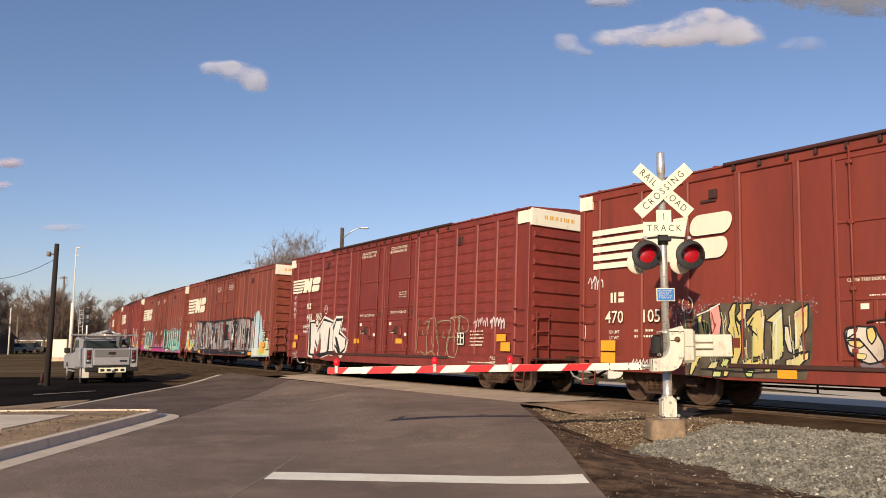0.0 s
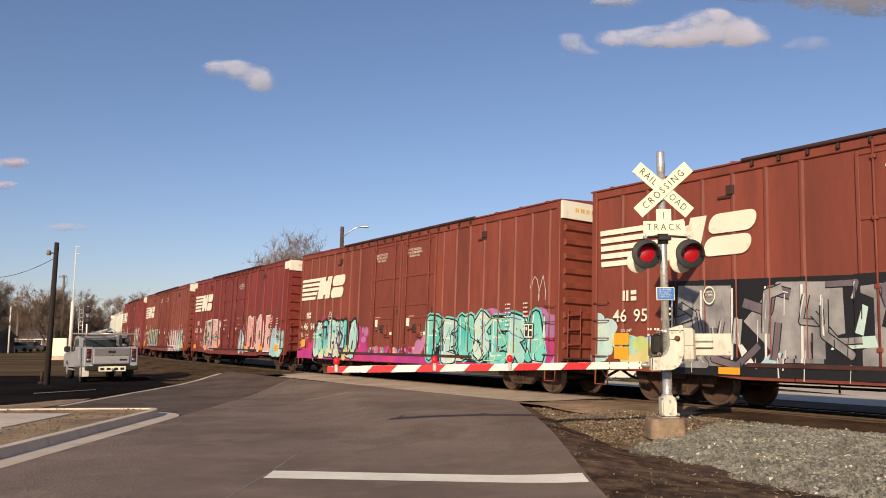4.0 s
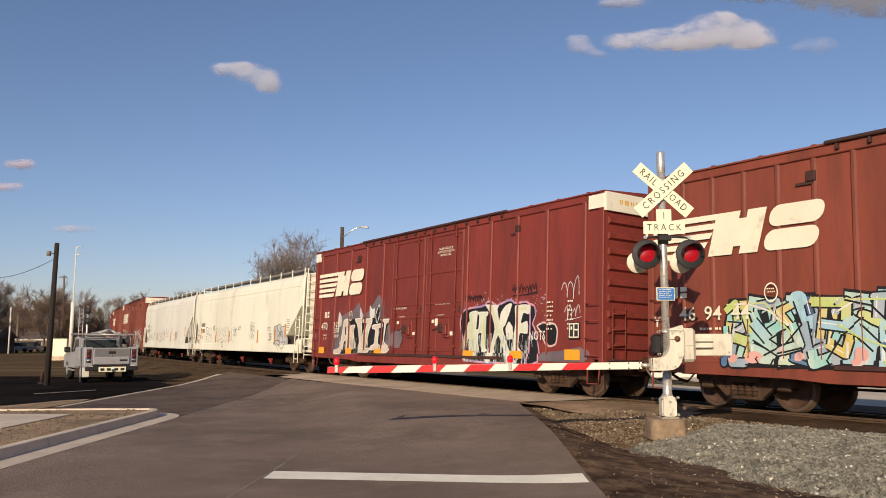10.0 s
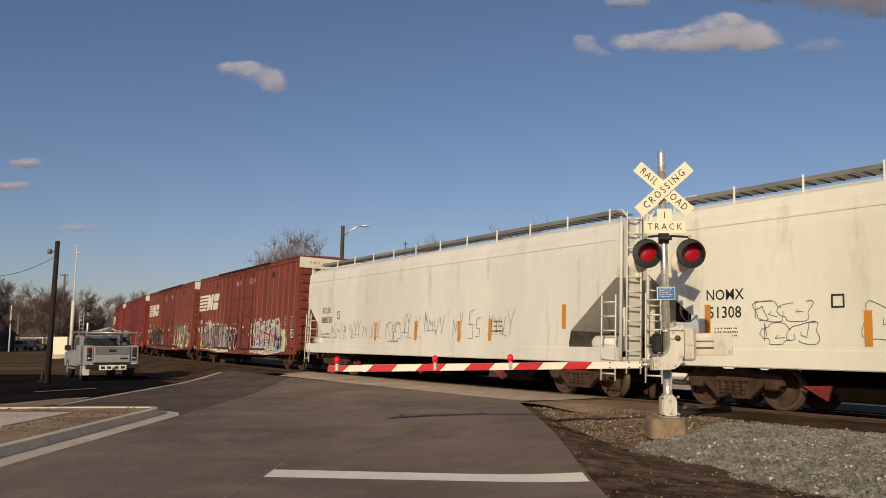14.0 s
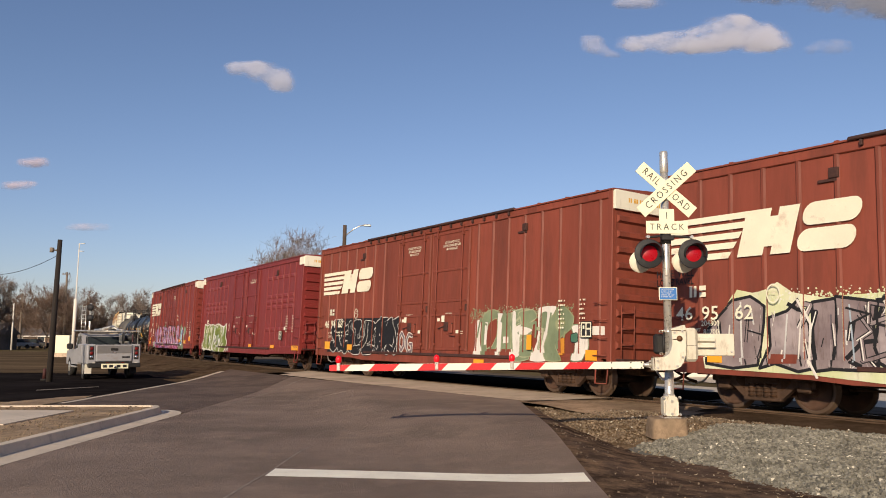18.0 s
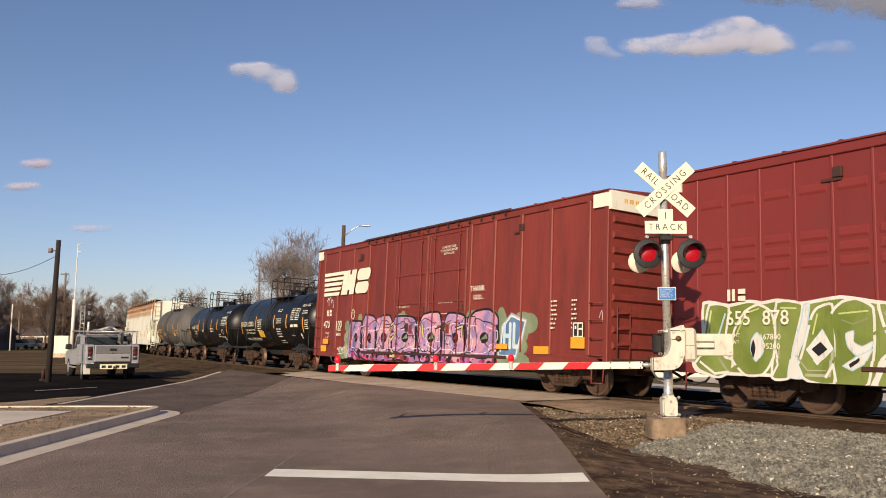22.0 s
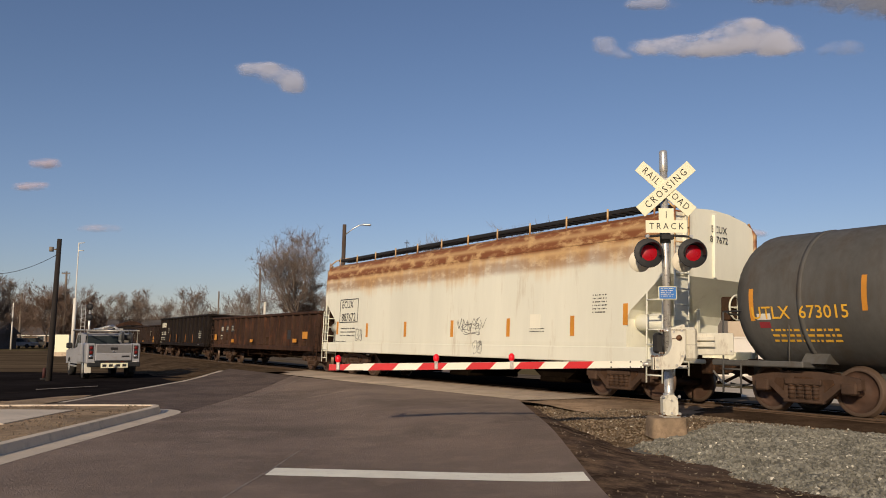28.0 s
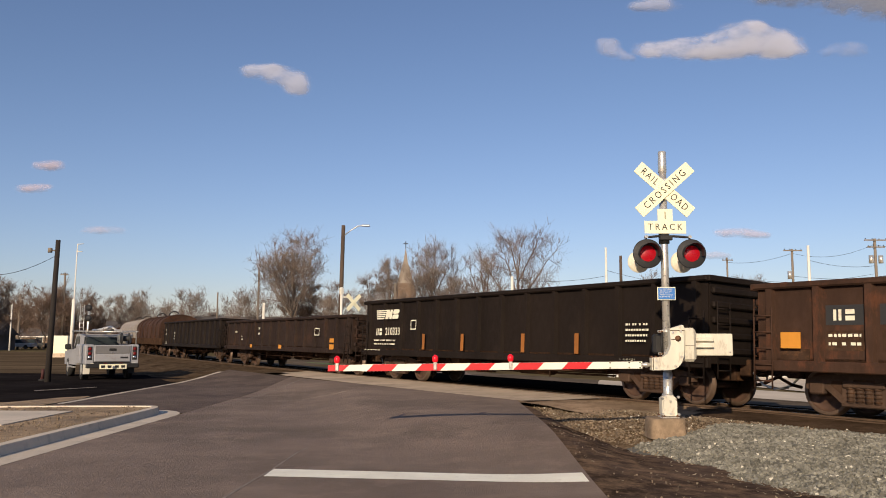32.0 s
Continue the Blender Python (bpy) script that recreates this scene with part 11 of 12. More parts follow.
utility_pole(ahead(bearing(698), 100), 8.5, 0.18, WOOD_GREY, POLE)
utility_pole(ahead(bearing(905), 84), 8.2, 0.2, POLE_WHITE, "short pale post with a lamp head")
utility_pole(ahead(bearing(21), 110), 6.2, 0.12, POLE_WHITE, "short pale wooden post")
utility_pole(ahead(bearing(35), 118), 8.0, 0.2, WOOD_GREY, POLE)

g = Geo()
def wire(a, b, sag, r=0.018, n=14):
    a, b = Vector(a), Vector(b)
    g.tube([a.lerp(b, k / n) - Vector((0, 0, sag * 4 * (k / n) * (1 - k / n))) for k in range(n + 1)], r, 4, 0, False)


for a, b, s in (((bearing(905), 84, 7.9), (bearing(1072), 88, 8.6), 0.4), ((bearing(1072), 88, 9.2), (bearing(1287), 120, 10.3), 0.9), ((bearing(1287), 120, 13.2), (bearing(1403), 95, 11.9), 0.5), ((bearing(1287), 120, 11.2), (bearing(1551), 92, 9.3), 1.0), ((bearing(1403), 95, 11.9), (bearing(1551), 92, 12.7), 0.9), ((bearing(1432), 88, 10.4), (bearing(1551), 92, 10.2), 0.4), ((bearing(1403), 95, 9.2), (bearing(1700), 95, 11.5), 1.2), ((bearing(1551), 92, 12.6), (bearing(1800), 92, 12.8), 0.8)):
    wire(ahead(a[0], a[1], a[2]), ahead(b[0], b[1], b[2]), s)
wire(ahead(bearing(99), 31.5, 4.95), ahead(bearing(-60), 45, 5.4), 0.5, 0.012)
thing("overhead_wires", g, BLACK_IRON, "thin dark sagging overhead wires", "wires", kind="stuff")

# street lamp on a timber pole, with the far signal beneath it
ob = thing("street_lamp", None, None, "street lamp with a curved arm on a wooden pole", "street lamp", at=Matrix.Translation(ahead(bearing(600), 52)) @ Matrix.Rotation(radians(1.0), 4, "Y"))
part("pole", Geo().tube([(0, 0, -0.6), (0, 0, 9.0)], [0.16, 0.12], 10), WOOD_POLE, ob)
part("arm", Geo().tube([(0.1, -0.05, 8.35), (0.6, -0.1, 8.75), (0.95, -0.1, 8.95), (1.25, -0.1, 9.0)], 0.035, 8), GALV, ob, "curved metal arm")
part("lamp_head", Geo().cbox(1.2, 1.72, -0.22, 0.02, 8.94, 9.06, 0.04), GALV, ob, "flat grey lamp head")
ob = thing("crossing_signal", None, None, "white crossbuck signal on the far side of the track", "crossing signal", at=Matrix.Translation(ahead(bearing(603), 46)) @ Matrix.Rotation(radians(38), 4, "Z"))
part("mast", Geo().tube([(0, 0, -0.6), (0, 0, 4.6)], 0.07, 10), POLE_WHITE, ob)
for a in (45, -45):
    part("blade", Geo().cbox(-0.61, 0.61, -0.1, -0.08, -0.11, 0.11, 0.005), SIGN_WHITE, ob, at=Matrix.Translation((0.75, 0, 3.75)) @ Matrix.Rotation(radians(a), 4, "Y") if a > 0 else Matrix.Translation((0.75, -0.03, 3.75)) @ Matrix.Rotation(radians(a), 4, "Y"))
part("bracket", Geo().cbox(0, 0.75, -0.05, 0.0, 4.0, 4.1, 0.01).cbox(-0.1, 0.1, -0.1, 0.1, 4.2, 4.55, 0.02), POLE_WHITE, ob)

# slim white mast, railway signal with ladder
ob = thing("radio_mast", None, None, "slim white radio mast with small crossbars at its tip", "mast", at=Matrix.Translation(ahead(bearing(129), 62)) @ Matrix.Rotation(radians(0.6), 4, "Y"))
part("mast", Geo().tube([(0, 0, 0), (0, 0, 4.6), (0.0, 0, 4.62), (0, 0, 8.9)], [0.14, 0.14, 0.05, 0.04], 8), POLE_WHITE, ob)
part("aerial", Geo().tube([(-0.05, 0, 8.85), (0.45, 0, 8.9)], 0.03, 6).tube([(-0.05, 0, 8.3), (0.4, 0, 8.3)], 0.03, 6), POLE_WHITE, ob)
ob = thing("railway_signal", None, None, "railway signal mast with two black lamp heads and a ladder", "railway signal", at=Matrix.Translation(ahead(bearing(157), 70)))
part("mast", Geo().tube([(0, 0, 0), (0, 0, 4.6)], 0.08, 10), GALV, ob)
g = Geo()
ladder(g, -0.55, 0, 0.3, 4.5, 0.34, 12, "x", 0, 0.025)
part("ladder", g, GALV, ob)
for z in (4.25, 3.35):
    g = Geo()
    g.lathe([(0.02, 0.001), (0.0, 0.29), (-0.03, 0.29), (-0.2, 0.2), (-0.22, 0.001)], Matrix.Translation((0.05, -0.15, z)) @ Matrix.Rotation(radians(-90), 4, "Z"), 20)
    part("signal_head", g, LAMP_BLACK, ob, "round black signal head")


def house(place, turn, w, d, h, roof_h, wall, label, windows=(), hip=False, eave=0.4):
    ob = thing("house", None, None, label, "house", group="houses behind the track", at=Matrix.Translation(place) @ Matrix.Rotation(radians(turn), 4, "Z"))
    part("wall", Geo().box(-w / 2, w / 2, -d / 2, d / 2, -0.6, h), wall, ob)
    g = Geo()
    e = eave
    i = w * 0.3 if hip else 0.0
    g.add([(-w / 2 - e, -d / 2 - e, h), (w / 2 + e, -d / 2 - e, h), (w / 2 + e, d / 2 + e, h), (-w / 2 - e, d / 2 + e, h), (-w / 2 - e + i, 0, h + roof_h), (w / 2 + e - i, 0, h + roof_h)],
          [(0, 1, 5, 4), (2, 3, 4, 5), (1, 2, 5), (3, 0, 4), (0, 3, 2, 1)])
    part("roof", g, ROOF_SHINGLE, ob, "grey shingled roof")
    g = Geo()
    g.box(-w / 2 - e, w / 2 + e, -d / 2 - e - 0.03, -d / 2 - e + 0.02, h - 0.2, h + 0.02)
    part("fascia", g, HOUSE_WHITE, ob)
    for x, z, ww, hh in windows:
        g = Geo()
        g.box(x - ww / 2 - 0.08, x + ww / 2 + 0.08, -d / 2 - 0.05, -d / 2 + 0.02, z - hh / 2 - 0.08, z + hh / 2 + 0.08)
        f = part("window", g, HOUSE_WHITE, ob)
        part("pane", Geo().box(x - ww / 2, x + ww / 2, -d / 2 - 0.06, -d / 2 - 0.052, z - hh / 2, z + hh / 2), PANE, f)
    return ob


house(ahead(bearing(1022), 82), 4, 7.6, 6, 6.0, 1.05, HOUSE_WHITE, "white house with a low grey hipped roof", ((-2, 4.4, 0.9, 1.3), (0, 4.4, 0.9, 1.3), (2, 4.4, 0.9, 1.3)), True)
house(ahead(bearing(955), 96), 0, 3.6, 4, 5.2, 1.0, HOUSE_TAN, "small tan house with a grey roof", ((0, 3.6, 0.9, 1.2),))
house(ahead(bearing(1460), 98), 75, 5.0, 6.6, 6.6, 1.9, HOUSE_WHITE, "white gabled house with a grey roof", ((0, 4.2, 0.9, 1.3), (-1.6, 4.2, 0.9, 1.3)))
house(ahead(bearing(1440), 52), -6, 13.0, 8, 4.5, 0.5, HOUSE_TAN, "long low tan building with a flat grey roof", ((-4, 2.2, 1.0, 1.2), (0, 2.2, 1.0, 1.2), (4, 2.2, 1.0, 1.2)), False, 0.15)
house(ahead(bearing(68), 150), 0, 9, 6, 1.9, 1.5, BRICK, "low distant dark house with a grey roof", ((-2, 1.4, 1.2, 1.0), (2, 1.4, 1.2, 1.0)))
house(ahead(bearing(-18), 112), 0, 4.4, 6, 2.0, 1.6, ROOF_SHINGLE, "low distant dark grey house", ((-1, 1.4, 1.2, 1.0),))
house(ahead(bearing(240), 150), 20, 9, 6, 3.2, 1.6, HOUSE_TAN, "distant tan house with a grey roof", ((-2, 1.6, 1.2, 1.0),))
house(ahead(bearing(420), 140), 0, 14, 6, 3.6, 1.8, HOUSE_TAN, "distant tan house with a dark roof", ((-4, 1.8, 1.2, 1.0), (2, 1.8, 1.2, 1.0)))

# church tower with its spire
ob = thing("church_tower", None, None, "brown brick church tower with a pale pointed spire", "church", at=Matrix.Translation(ahead(bearing(716), 132)))
part("tower", Geo().box(-1.5, 1.5, -1.5, 1.5, -0.6, 10.6), BRICK, ob)
for x in (-1.5, 1.5):
    part("buttress", Geo().box(x - 0.25, x + 0.25, -1.8, -1.45, -0.6, 9.6), BRICK, ob)
part("spire", Geo().add([(-1.35, -1.35, 10.6), (1.35, -1.35, 10.6), (1.35, 1.35, 10.6), (-1.35, 1.35, 10.6), (-0.35, -0.35, 14.2), (0.35, -0.35, 14.2), (0.35, 0.35, 14.2), (-0.35, 0.35, 14.2), (0, 0, 16.6)],
                  [(0, 1, 5, 4), (1, 2, 6, 5), (2, 3, 7, 6), (3, 0, 4, 7), (4, 5, 8), (5, 6, 8), (6, 7, 8), (7, 4, 8)]), SPIRE, ob)
part("cross", Geo().box(-0.06, 0.06, -0.06, 0.06, 16.4, 17.7).box(-0.4, 0.4, -0.05, 0.05, 17.15, 17.28), LAMP_BLACK, ob)

# white cabinet by the lot, far parked cars
ob = thing("equipment_cabinet", None, None, "plain white equipment cabinet by the lot", "cabinet", at=Matrix.Translation(ahead(bearing(114), 72)))
part("body", Geo().cbox(-0.62, 0.62, -0.4, 0.4, 0.3, 1.85, 0.03), SIGN_WHITE, ob)
part("plinth", Geo().box(-0.7, 0.7, -0.45, 0.45, -0.06, 0.3), CONCRETE, ob)


ob = thing("marker_post", None, None, "short dull red marker post beside the dark pole", "marker post", at=Matrix.Translation((-15.9, 32.4, 0.0)))
part("foot", Geo().tube([(0, 0, -0.03), (0, 0, 0.05)], 0.14, 12), RUBBER, ob, "black rubber foot")
part("post", Geo().tube([(0, 0, 0.05), (0, 0, 0.42), (0, 0, 0.46)], [0.075, 0.06, 0.03], 12), ROOF_RED, ob, "dull red post")


def car_shape(ob, m, l=4.4, w=1.75):
    g = Geo()
    g.prism([(-l / 2, 0.35), (l / 2, 0.35), (l / 2, 0.75), (l * 0.28, 0.88), (-l * 0.46, 0.9), (-l / 2, 0.8)], w, Matrix.Translation((0, -w / 2, 0)))
    part("body", g, m, ob)
    part("cabin", Geo().prism([(-l * 0.40, 0.88), (l * 0.25, 0.86), (l * 0.10, 1.38), (-l * 0.26, 1.4)], w * 0.88, Matrix.Translation((0, -w * 0.44, 0))), PANE, ob)
    part("cabin_roof", Geo().cbox(-l * 0.27, l * 0.11, -w * 0.42, w * 0.42, 1.38, 1.44, 0.02), m, ob)
    for x in (-l * 0.31, l * 0.31):
        for y in (-w / 2 + 0.05, w / 2 - 0.05):
            part("wheel", Geo().tube([(x, y - 0.1, 0.31), (x, y + 0.1, 0.31)], 0.31, 14), RUBBER, ob)


for x, d, m, lab in ((38, 118, TRUCK_WHITE, "distant pale parked car"), (62, 122, TRUCK_TRIM, "distant dark parked car")):
    ob = thing("parked_car", None, None, lab, "car", group="cars in the distance", at=Matrix.Translation(ahead(bearing(x), d)))
    car_shape(ob, m)

# ---- the service truck parked beside the track, seen from behind ----
def service_truck():
    ob = thing("pickup_truck", None, None, "silver-white service pickup truck with a ladder rack and tool boxes", "pickup truck", at=Matrix.Translation((-14.95, 35.4, 0.0)) @ Matrix.Rotation(radians(33 + 90), 4, "Z"))
    # local X forward, rear bumper near x = -2.9
    P = TRUCK_WHITE
    g = Geo()
    g.prism([(-0.3, 0.55), (2.75, 0.50), (2.85, 0.75), (2.80, 1.08), (1.35, 1.18), (-0.3, 1.2)], 1.96, Matrix.Translation((0, -0.98, 0)))
    part("body", g, P, ob, "silver-white cab and bonnet")
    g = Geo()
    g.prism([(-0.35, 1.16), (1.45, 1.14), (0.75, 1.80), (0.6, 1.86), (-0.15, 1.86), (-0.32, 1.78)], 1.70, Matrix.Translation((0, -0.85, 0)))
    part("cabin", g, P, ob)
    g = Geo()
    g.box(-0.372, -0.345, -0.70, 0.70, 1.26, 1.72)
    part("rear_window", g, PANE, ob, "dark rear window")
    for sy in (-1, 1):
        g = Geo()
        g.add([(-0.2, sy * 0.853, 1.24), (1.15, sy * 0.853, 1.22), (0.70, sy * 0.853, 1.74), (-0.15, sy * 0.853, 1.76)], [(0, 1, 2, 3)])
        part("side_window", g, PANE, ob)
        g = Geo()
        g.cbox(-2.75, -0.42, *sorted((sy * 0.70, sy * 1.02)), 0.62, 1.42, 0.03)
        box = part("tool_box", g, P, ob, "side tool box of the service body")
        for x in (-2.3, -0.95):
            part("box_door", Geo().cbox(x - 0.42, x + 0.42, *sorted((sy * 1.0, sy * 1.035)), 0.95, 1.38, 0.01), P, box)
        g = Geo()
        g.cbox(-2.76, -2.74, *sorted((sy * 0.72, sy * 1.0)), 0.62, 1.40, 0.004)
        part("tail_panel", g, P, box)
        part("lamp_bezel", Geo().cbox(-2.775, -2.752, *sorted((sy * 0.77, sy * 0.95)), 0.80, 1.34, 0.01), TRUCK_TRIM, box, "black panel that holds the tail lamps")
        for z, lm in ((0.90, CHROME), (1.06, TAIL_RED), (1.24, TAIL_RED)):
            part("tail_lamp", Geo().lathe([(0.0, 0.068), (-0.012, 0.06), (-0.02, 0.03), (-0.022, 0.001)], Matrix.Translation((-2.776, sy * 0.86, z)), 14), lm, box, "round tail lamp")
        part("mud_flap", Geo().cbox(-2.2, -2.17, *sorted((sy * 0.74, sy * 1.0)), 0.22, 0.62, 0.005), TRUCK_TRIM if sy < 0 else POLE_WHITE, box)
        g = Geo()
        g.cbox(0.95, 1.15, *sorted((sy * 1.0, sy * 1.24)), 1.18, 1.42, 0.04)
        part("mirror", g, TRUCK_TRIM, ob, "black door mirror")
    g = Geo()
    g.cbox(-2.80, -2.72, -0.70, 0.70, 0.72, 1.40, 0.02)
    g.cbox(-2.815, -2.79, -0.68, 0.68, 0.74, 1.02, 0.012)
    gate = part("tailgate", g, TRUCK_WHITE, ob, "silver-white tailgate")
    part("gate_panel", Geo().cbox(-2.812, -2.79, -0.66, 0.66, 1.05, 1.36, 0.012), TRUCK_GREY, gate, "darker grey recessed upper panel")
    part("tailgate_handle", Geo().cbox(-2.828, -2.81, -0.14, 0.14, 1.16, 1.26, 0.01), TRUCK_TRIM, gate)
    part("badge", Geo().cbox(-2.824, -2.813, -0.60, -0.30, 0.86, 0.93, 0.003), TRUCK_TRIM, gate)
    part("emblem", Geo().cbox(-2.826, -2.815, -0.06, 0.06, 1.06, 1.13, 0.01), CHROME, gate)
    g = Geo()
    g.cbox(-3.0, -2.76, -1.0, 1.0, 0.48, 0.66, 0.03)
    bump = part("bumper", g, TRUCK_TRIM, ob, "dark step bumper")
    part("bumper_plate", Geo().cbox(-3.012, -2.99, -0.52, 0.52, 0.44, 0.64, 0.01), SIGN_WHITE, bump, "bright bumper plate")
    for y in (-0.38, -0.14, 0.14, 0.38):
        part("bumper_lamp", Geo().cbox(-3.02, -3.01, y - 0.075, y + 0.075, 0.49, 0.59, 0.004), TRUCK_TRIM, bump)
    part("tow_ball", Geo().lathe([(0.0, 0.03), (0.05, 0.05), (0.09, 0.04), (0.11, 0.001)], Matrix.Translation((-3.06, 0, 0.46)) @ Matrix.Rotation(radians(-90), 4, "Y"), 12), CHROME, bump)
    for y in (-0.8, -0.3, 0.3, 0.8):
        part("marker_lamp", Geo().cbox(-3.006, -2.995, y - 0.06, y + 0.06, 0.665, 0.69, 0.004), TAIL_RED if abs(y) < 0.5 else POLE_WHITE, bump)
    part("bed", Geo().box(-2.75, -0.4, -0.72, 0.72, 0.62, 0.72), TRUCK_TRIM, ob)
    g = Geo()
    g.tube([(-2.4, -0.97, 1.42), (-2.4, -0.97, 1.95), (-2.4, 0.97, 1.95), (-2.4, 0.97, 1.42)], 0.03, 8)
    g.tube([(-0.6, -0.97, 1.42), (-0.6, -0.97, 1.95), (-0.6, 0.97, 1.95), (-0.6, 0.97, 1.42)], 0.03, 8)
    for y in (-0.97, 0.97):
        g.tube([(-2.6, y, 1.95), (1.1, y, 1.97)], 0.03, 8)
    part("ladder_rack", g, GALV, ob, "tubular ladder rack")
    g = Geo()
    g.cbox(-1.9, -1.2, -0.9, -0.45, 1.45, 1.85, 0.05)
    g.tube([(-1.5, -0.6, 1.85), (-1.1, -0.2, 2.15), (-0.9, 0.3, 2.0)], 0.06, 8)
    part("gear", g, GALV, ob, "hose reel and gear on the rack")
    part("light_bar", Geo().cbox(-0.25, 0.05, -0.62, 0.62, 1.88, 1.99, 0.03), TRUCK_GREY, ob, "low beacon bar on the cab roof")
    for k, (x, y, z, l, a) in enumerate(((-1.7, -0.3, 1.97, 1.5, 4), (-1.5, -0.1, 1.98, 1.9, -3), (-1.3, 0.2, 1.97, 1.6, 2), (-1.8, 0.45, 1.98, 1.2, 7))):
        part("carried_pipe", Geo().tube([(-l / 2, 0, 0), (l / 2, 0, 0)], 0.035, 8), (GALV, TRUCK_TRIM, WOOD_GREY, GALV)[k], ob, at=pose(x, y, z + 0.03, 0, 0, a))
    part("reel", Geo().lathe([(-0.16, 0.001), (-0.16, 0.24), (-0.13, 0.24), (-0.13, 0.12), (0.13, 0.12), (0.13, 0.24), (0.16, 0.24), (0.16, 0.001)], Matrix.Translation((-2.35, -0.55, 1.66)) @ Matrix.Rotation(radians(90), 4, "Z"), 18), TRUCK_TRIM, ob, "dark cable reel")
    for x in (-1.65, 1.85):
        for sy in (-1, 1):
            w = part("wheel", Geo().tube([(x, sy * 0.72, 0.40), (x, sy * 0.98, 0.40)], 0.40, 20), RUBBER, ob, "black tyre")
            part("rim", Geo().lathe([(0.0, 0.001), (0.02, 0.1), (0.0, 0.22), (-0.03, 0.25)], Matrix.Translation((x, sy * 0.985, 0.40)) @ Matrix.Rotation(radians(90 * sy), 4, "Z"), 16), GALV, w)
    part("step", Geo().cbox(-0.3, 1.2, 0.98, 1.08, 0.42, 0.48, 0.01), GALV, ob)


service_truck()


# ---- clouds: thin far sheets that drift slowly to the right ----
def cloud_material(seed, density, tint):
    """Vapour: dense where the sheet is thick, torn to wisps towards its rim."""
    m = bpy.data.materials.new("thin_cloud")
    m.use_nodes = True
    n, l = m.node_tree.nodes, m.node_tree.links
    n.clear()
    out, mixs, tr, df = n.new("ShaderNodeOutputMaterial"), n.new("ShaderNodeMixShader"), n.new("ShaderNodeBsdfTransparent"), n.new("ShaderNodeBsdfDiffuse")
    df.inputs[0].default_value = (*tint, 1)
    tc, at = n.new("ShaderNodeTexCoord"), n.new("ShaderNodeAttribute")
    at.attribute_name = "thick"
    total = at.outputs["Fac"]
    for scale, amount in ((0.0085, 2.6), (0.028, 1.15)):
        mp, nz, a = n.new("ShaderNodeMapping"), n.new("ShaderNodeTexNoise"), n.new("ShaderNodeMath")
        mp.inputs["Location"].default_value, mp.inputs["Scale"].default_value = (seed * 37.0, seed * 13.0, 0), (0.75, 1.2, 1)
        nz.inputs["Scale"].default_value, nz.inputs["Detail"].default_value, nz.inputs["Roughness"].default_value = scale, 5.0, 0.52
        l.new(tc.outputs["Object"], mp.inputs[0])
        l.new(mp.outputs[0], nz.inputs["Vector"])
        a.operation = "MULTIPLY_ADD"
        l.new(nz.outputs[0], a.inputs[0])
        a.inputs[1].default_value = amount
        l.new(total, a.inputs[2])
        total = a.outputs[0]
    c = n.new("ShaderNodeMapRange")
    c.interpolation_type = "SMOOTHSTEP"
    c.inputs[1].default_value, c.inputs[2].default_value, c.inputs[3].default_value, c.inputs[4].default_value = 1.82, 3.05, 0.0, density
    l.new(total, c.inputs[0])
    fade = n.new("ShaderNodeMapRange")
    fade.interpolation_type = "SMOOTHSTEP"
    fade.inputs[1].default_value, fade.inputs[2].default_value = 0.0, 0.45
    l.new(at.outputs["Fac"], fade.inputs[0])
    both = n.new("ShaderNodeMath")
    both.operation = "MULTIPLY"
    l.new(c.outputs[0], both.inputs[0])
    l.new(fade.outputs[0], both.inputs[1])
    l.new(both.outputs[0], mixs.inputs[0])
    l.new(tr.outputs[0], mixs.inputs[1])
    l.new(df.outputs[0], mixs.inputs[2])
    l.new(mixs.outputs[0], out.inputs[0])
    return m


CLOUDS = []
FAR = 2600.0
WHITE, PINKISH, DUSKY = (0.355, 0.385, 0.49), (0.43, 0.37, 0.42), (0.165, 0.185, 0.235)
BANK_OF = ((-110, 18, 62, 17), (-55, 14, 60, 20), (0, 8, 62, 24), (45, -8, 52, 28), (62, -22, 30, 18), (95, 2, 58, 26), (135, 12, 34, 18))
# bearing and height of the middle, density, tint, and the heaps it is made of: (across, down, half width, half height)
high_clouds = ((1198, 52, 0.95, WHITE, BANK_OF), (1035, 94, 0.5, WHITE, ((0, 0, 22, 9), (-34, -20, 26, 16), (-20, -8, 20, 10))), (1425, 78, 0.35, WHITE, ((0, 0, 40, 14), (-40, 6, 20, 8))),
        (425, 130, 0.8, WHITE, ((-40, -10, 38, 14), (0, -2, 40, 17), (30, 12, 30, 20), (-10, -16, 24, 10))), (18, 287, 0.75, PINKISH, ((0, 0, 34, 10),)), (-8, 328, 0.75, PINKISH, ((0, 0, 40, 9),)))
low_clouds = ((112, 402, 0.4, PINKISH, ((0, 0, 44, 8),)), (1240, 402, 0.6, PINKISH, ((-12, 0, 44, 9), (26, 4, 30, 7))), (1190, 442, 0.4, PINKISH, ((0, 0, 34, 7),)),
        (1500, -4, 0.95, DUSKY, ((-150, -10, 130, 18), (0, 0, 150, 30), (110, 4, 120, 34), (230, 0, 120, 30))), (1088, 0, 0.6, WHITE, ((0, 0, 50, 13), (-30, 4, 26, 8))))
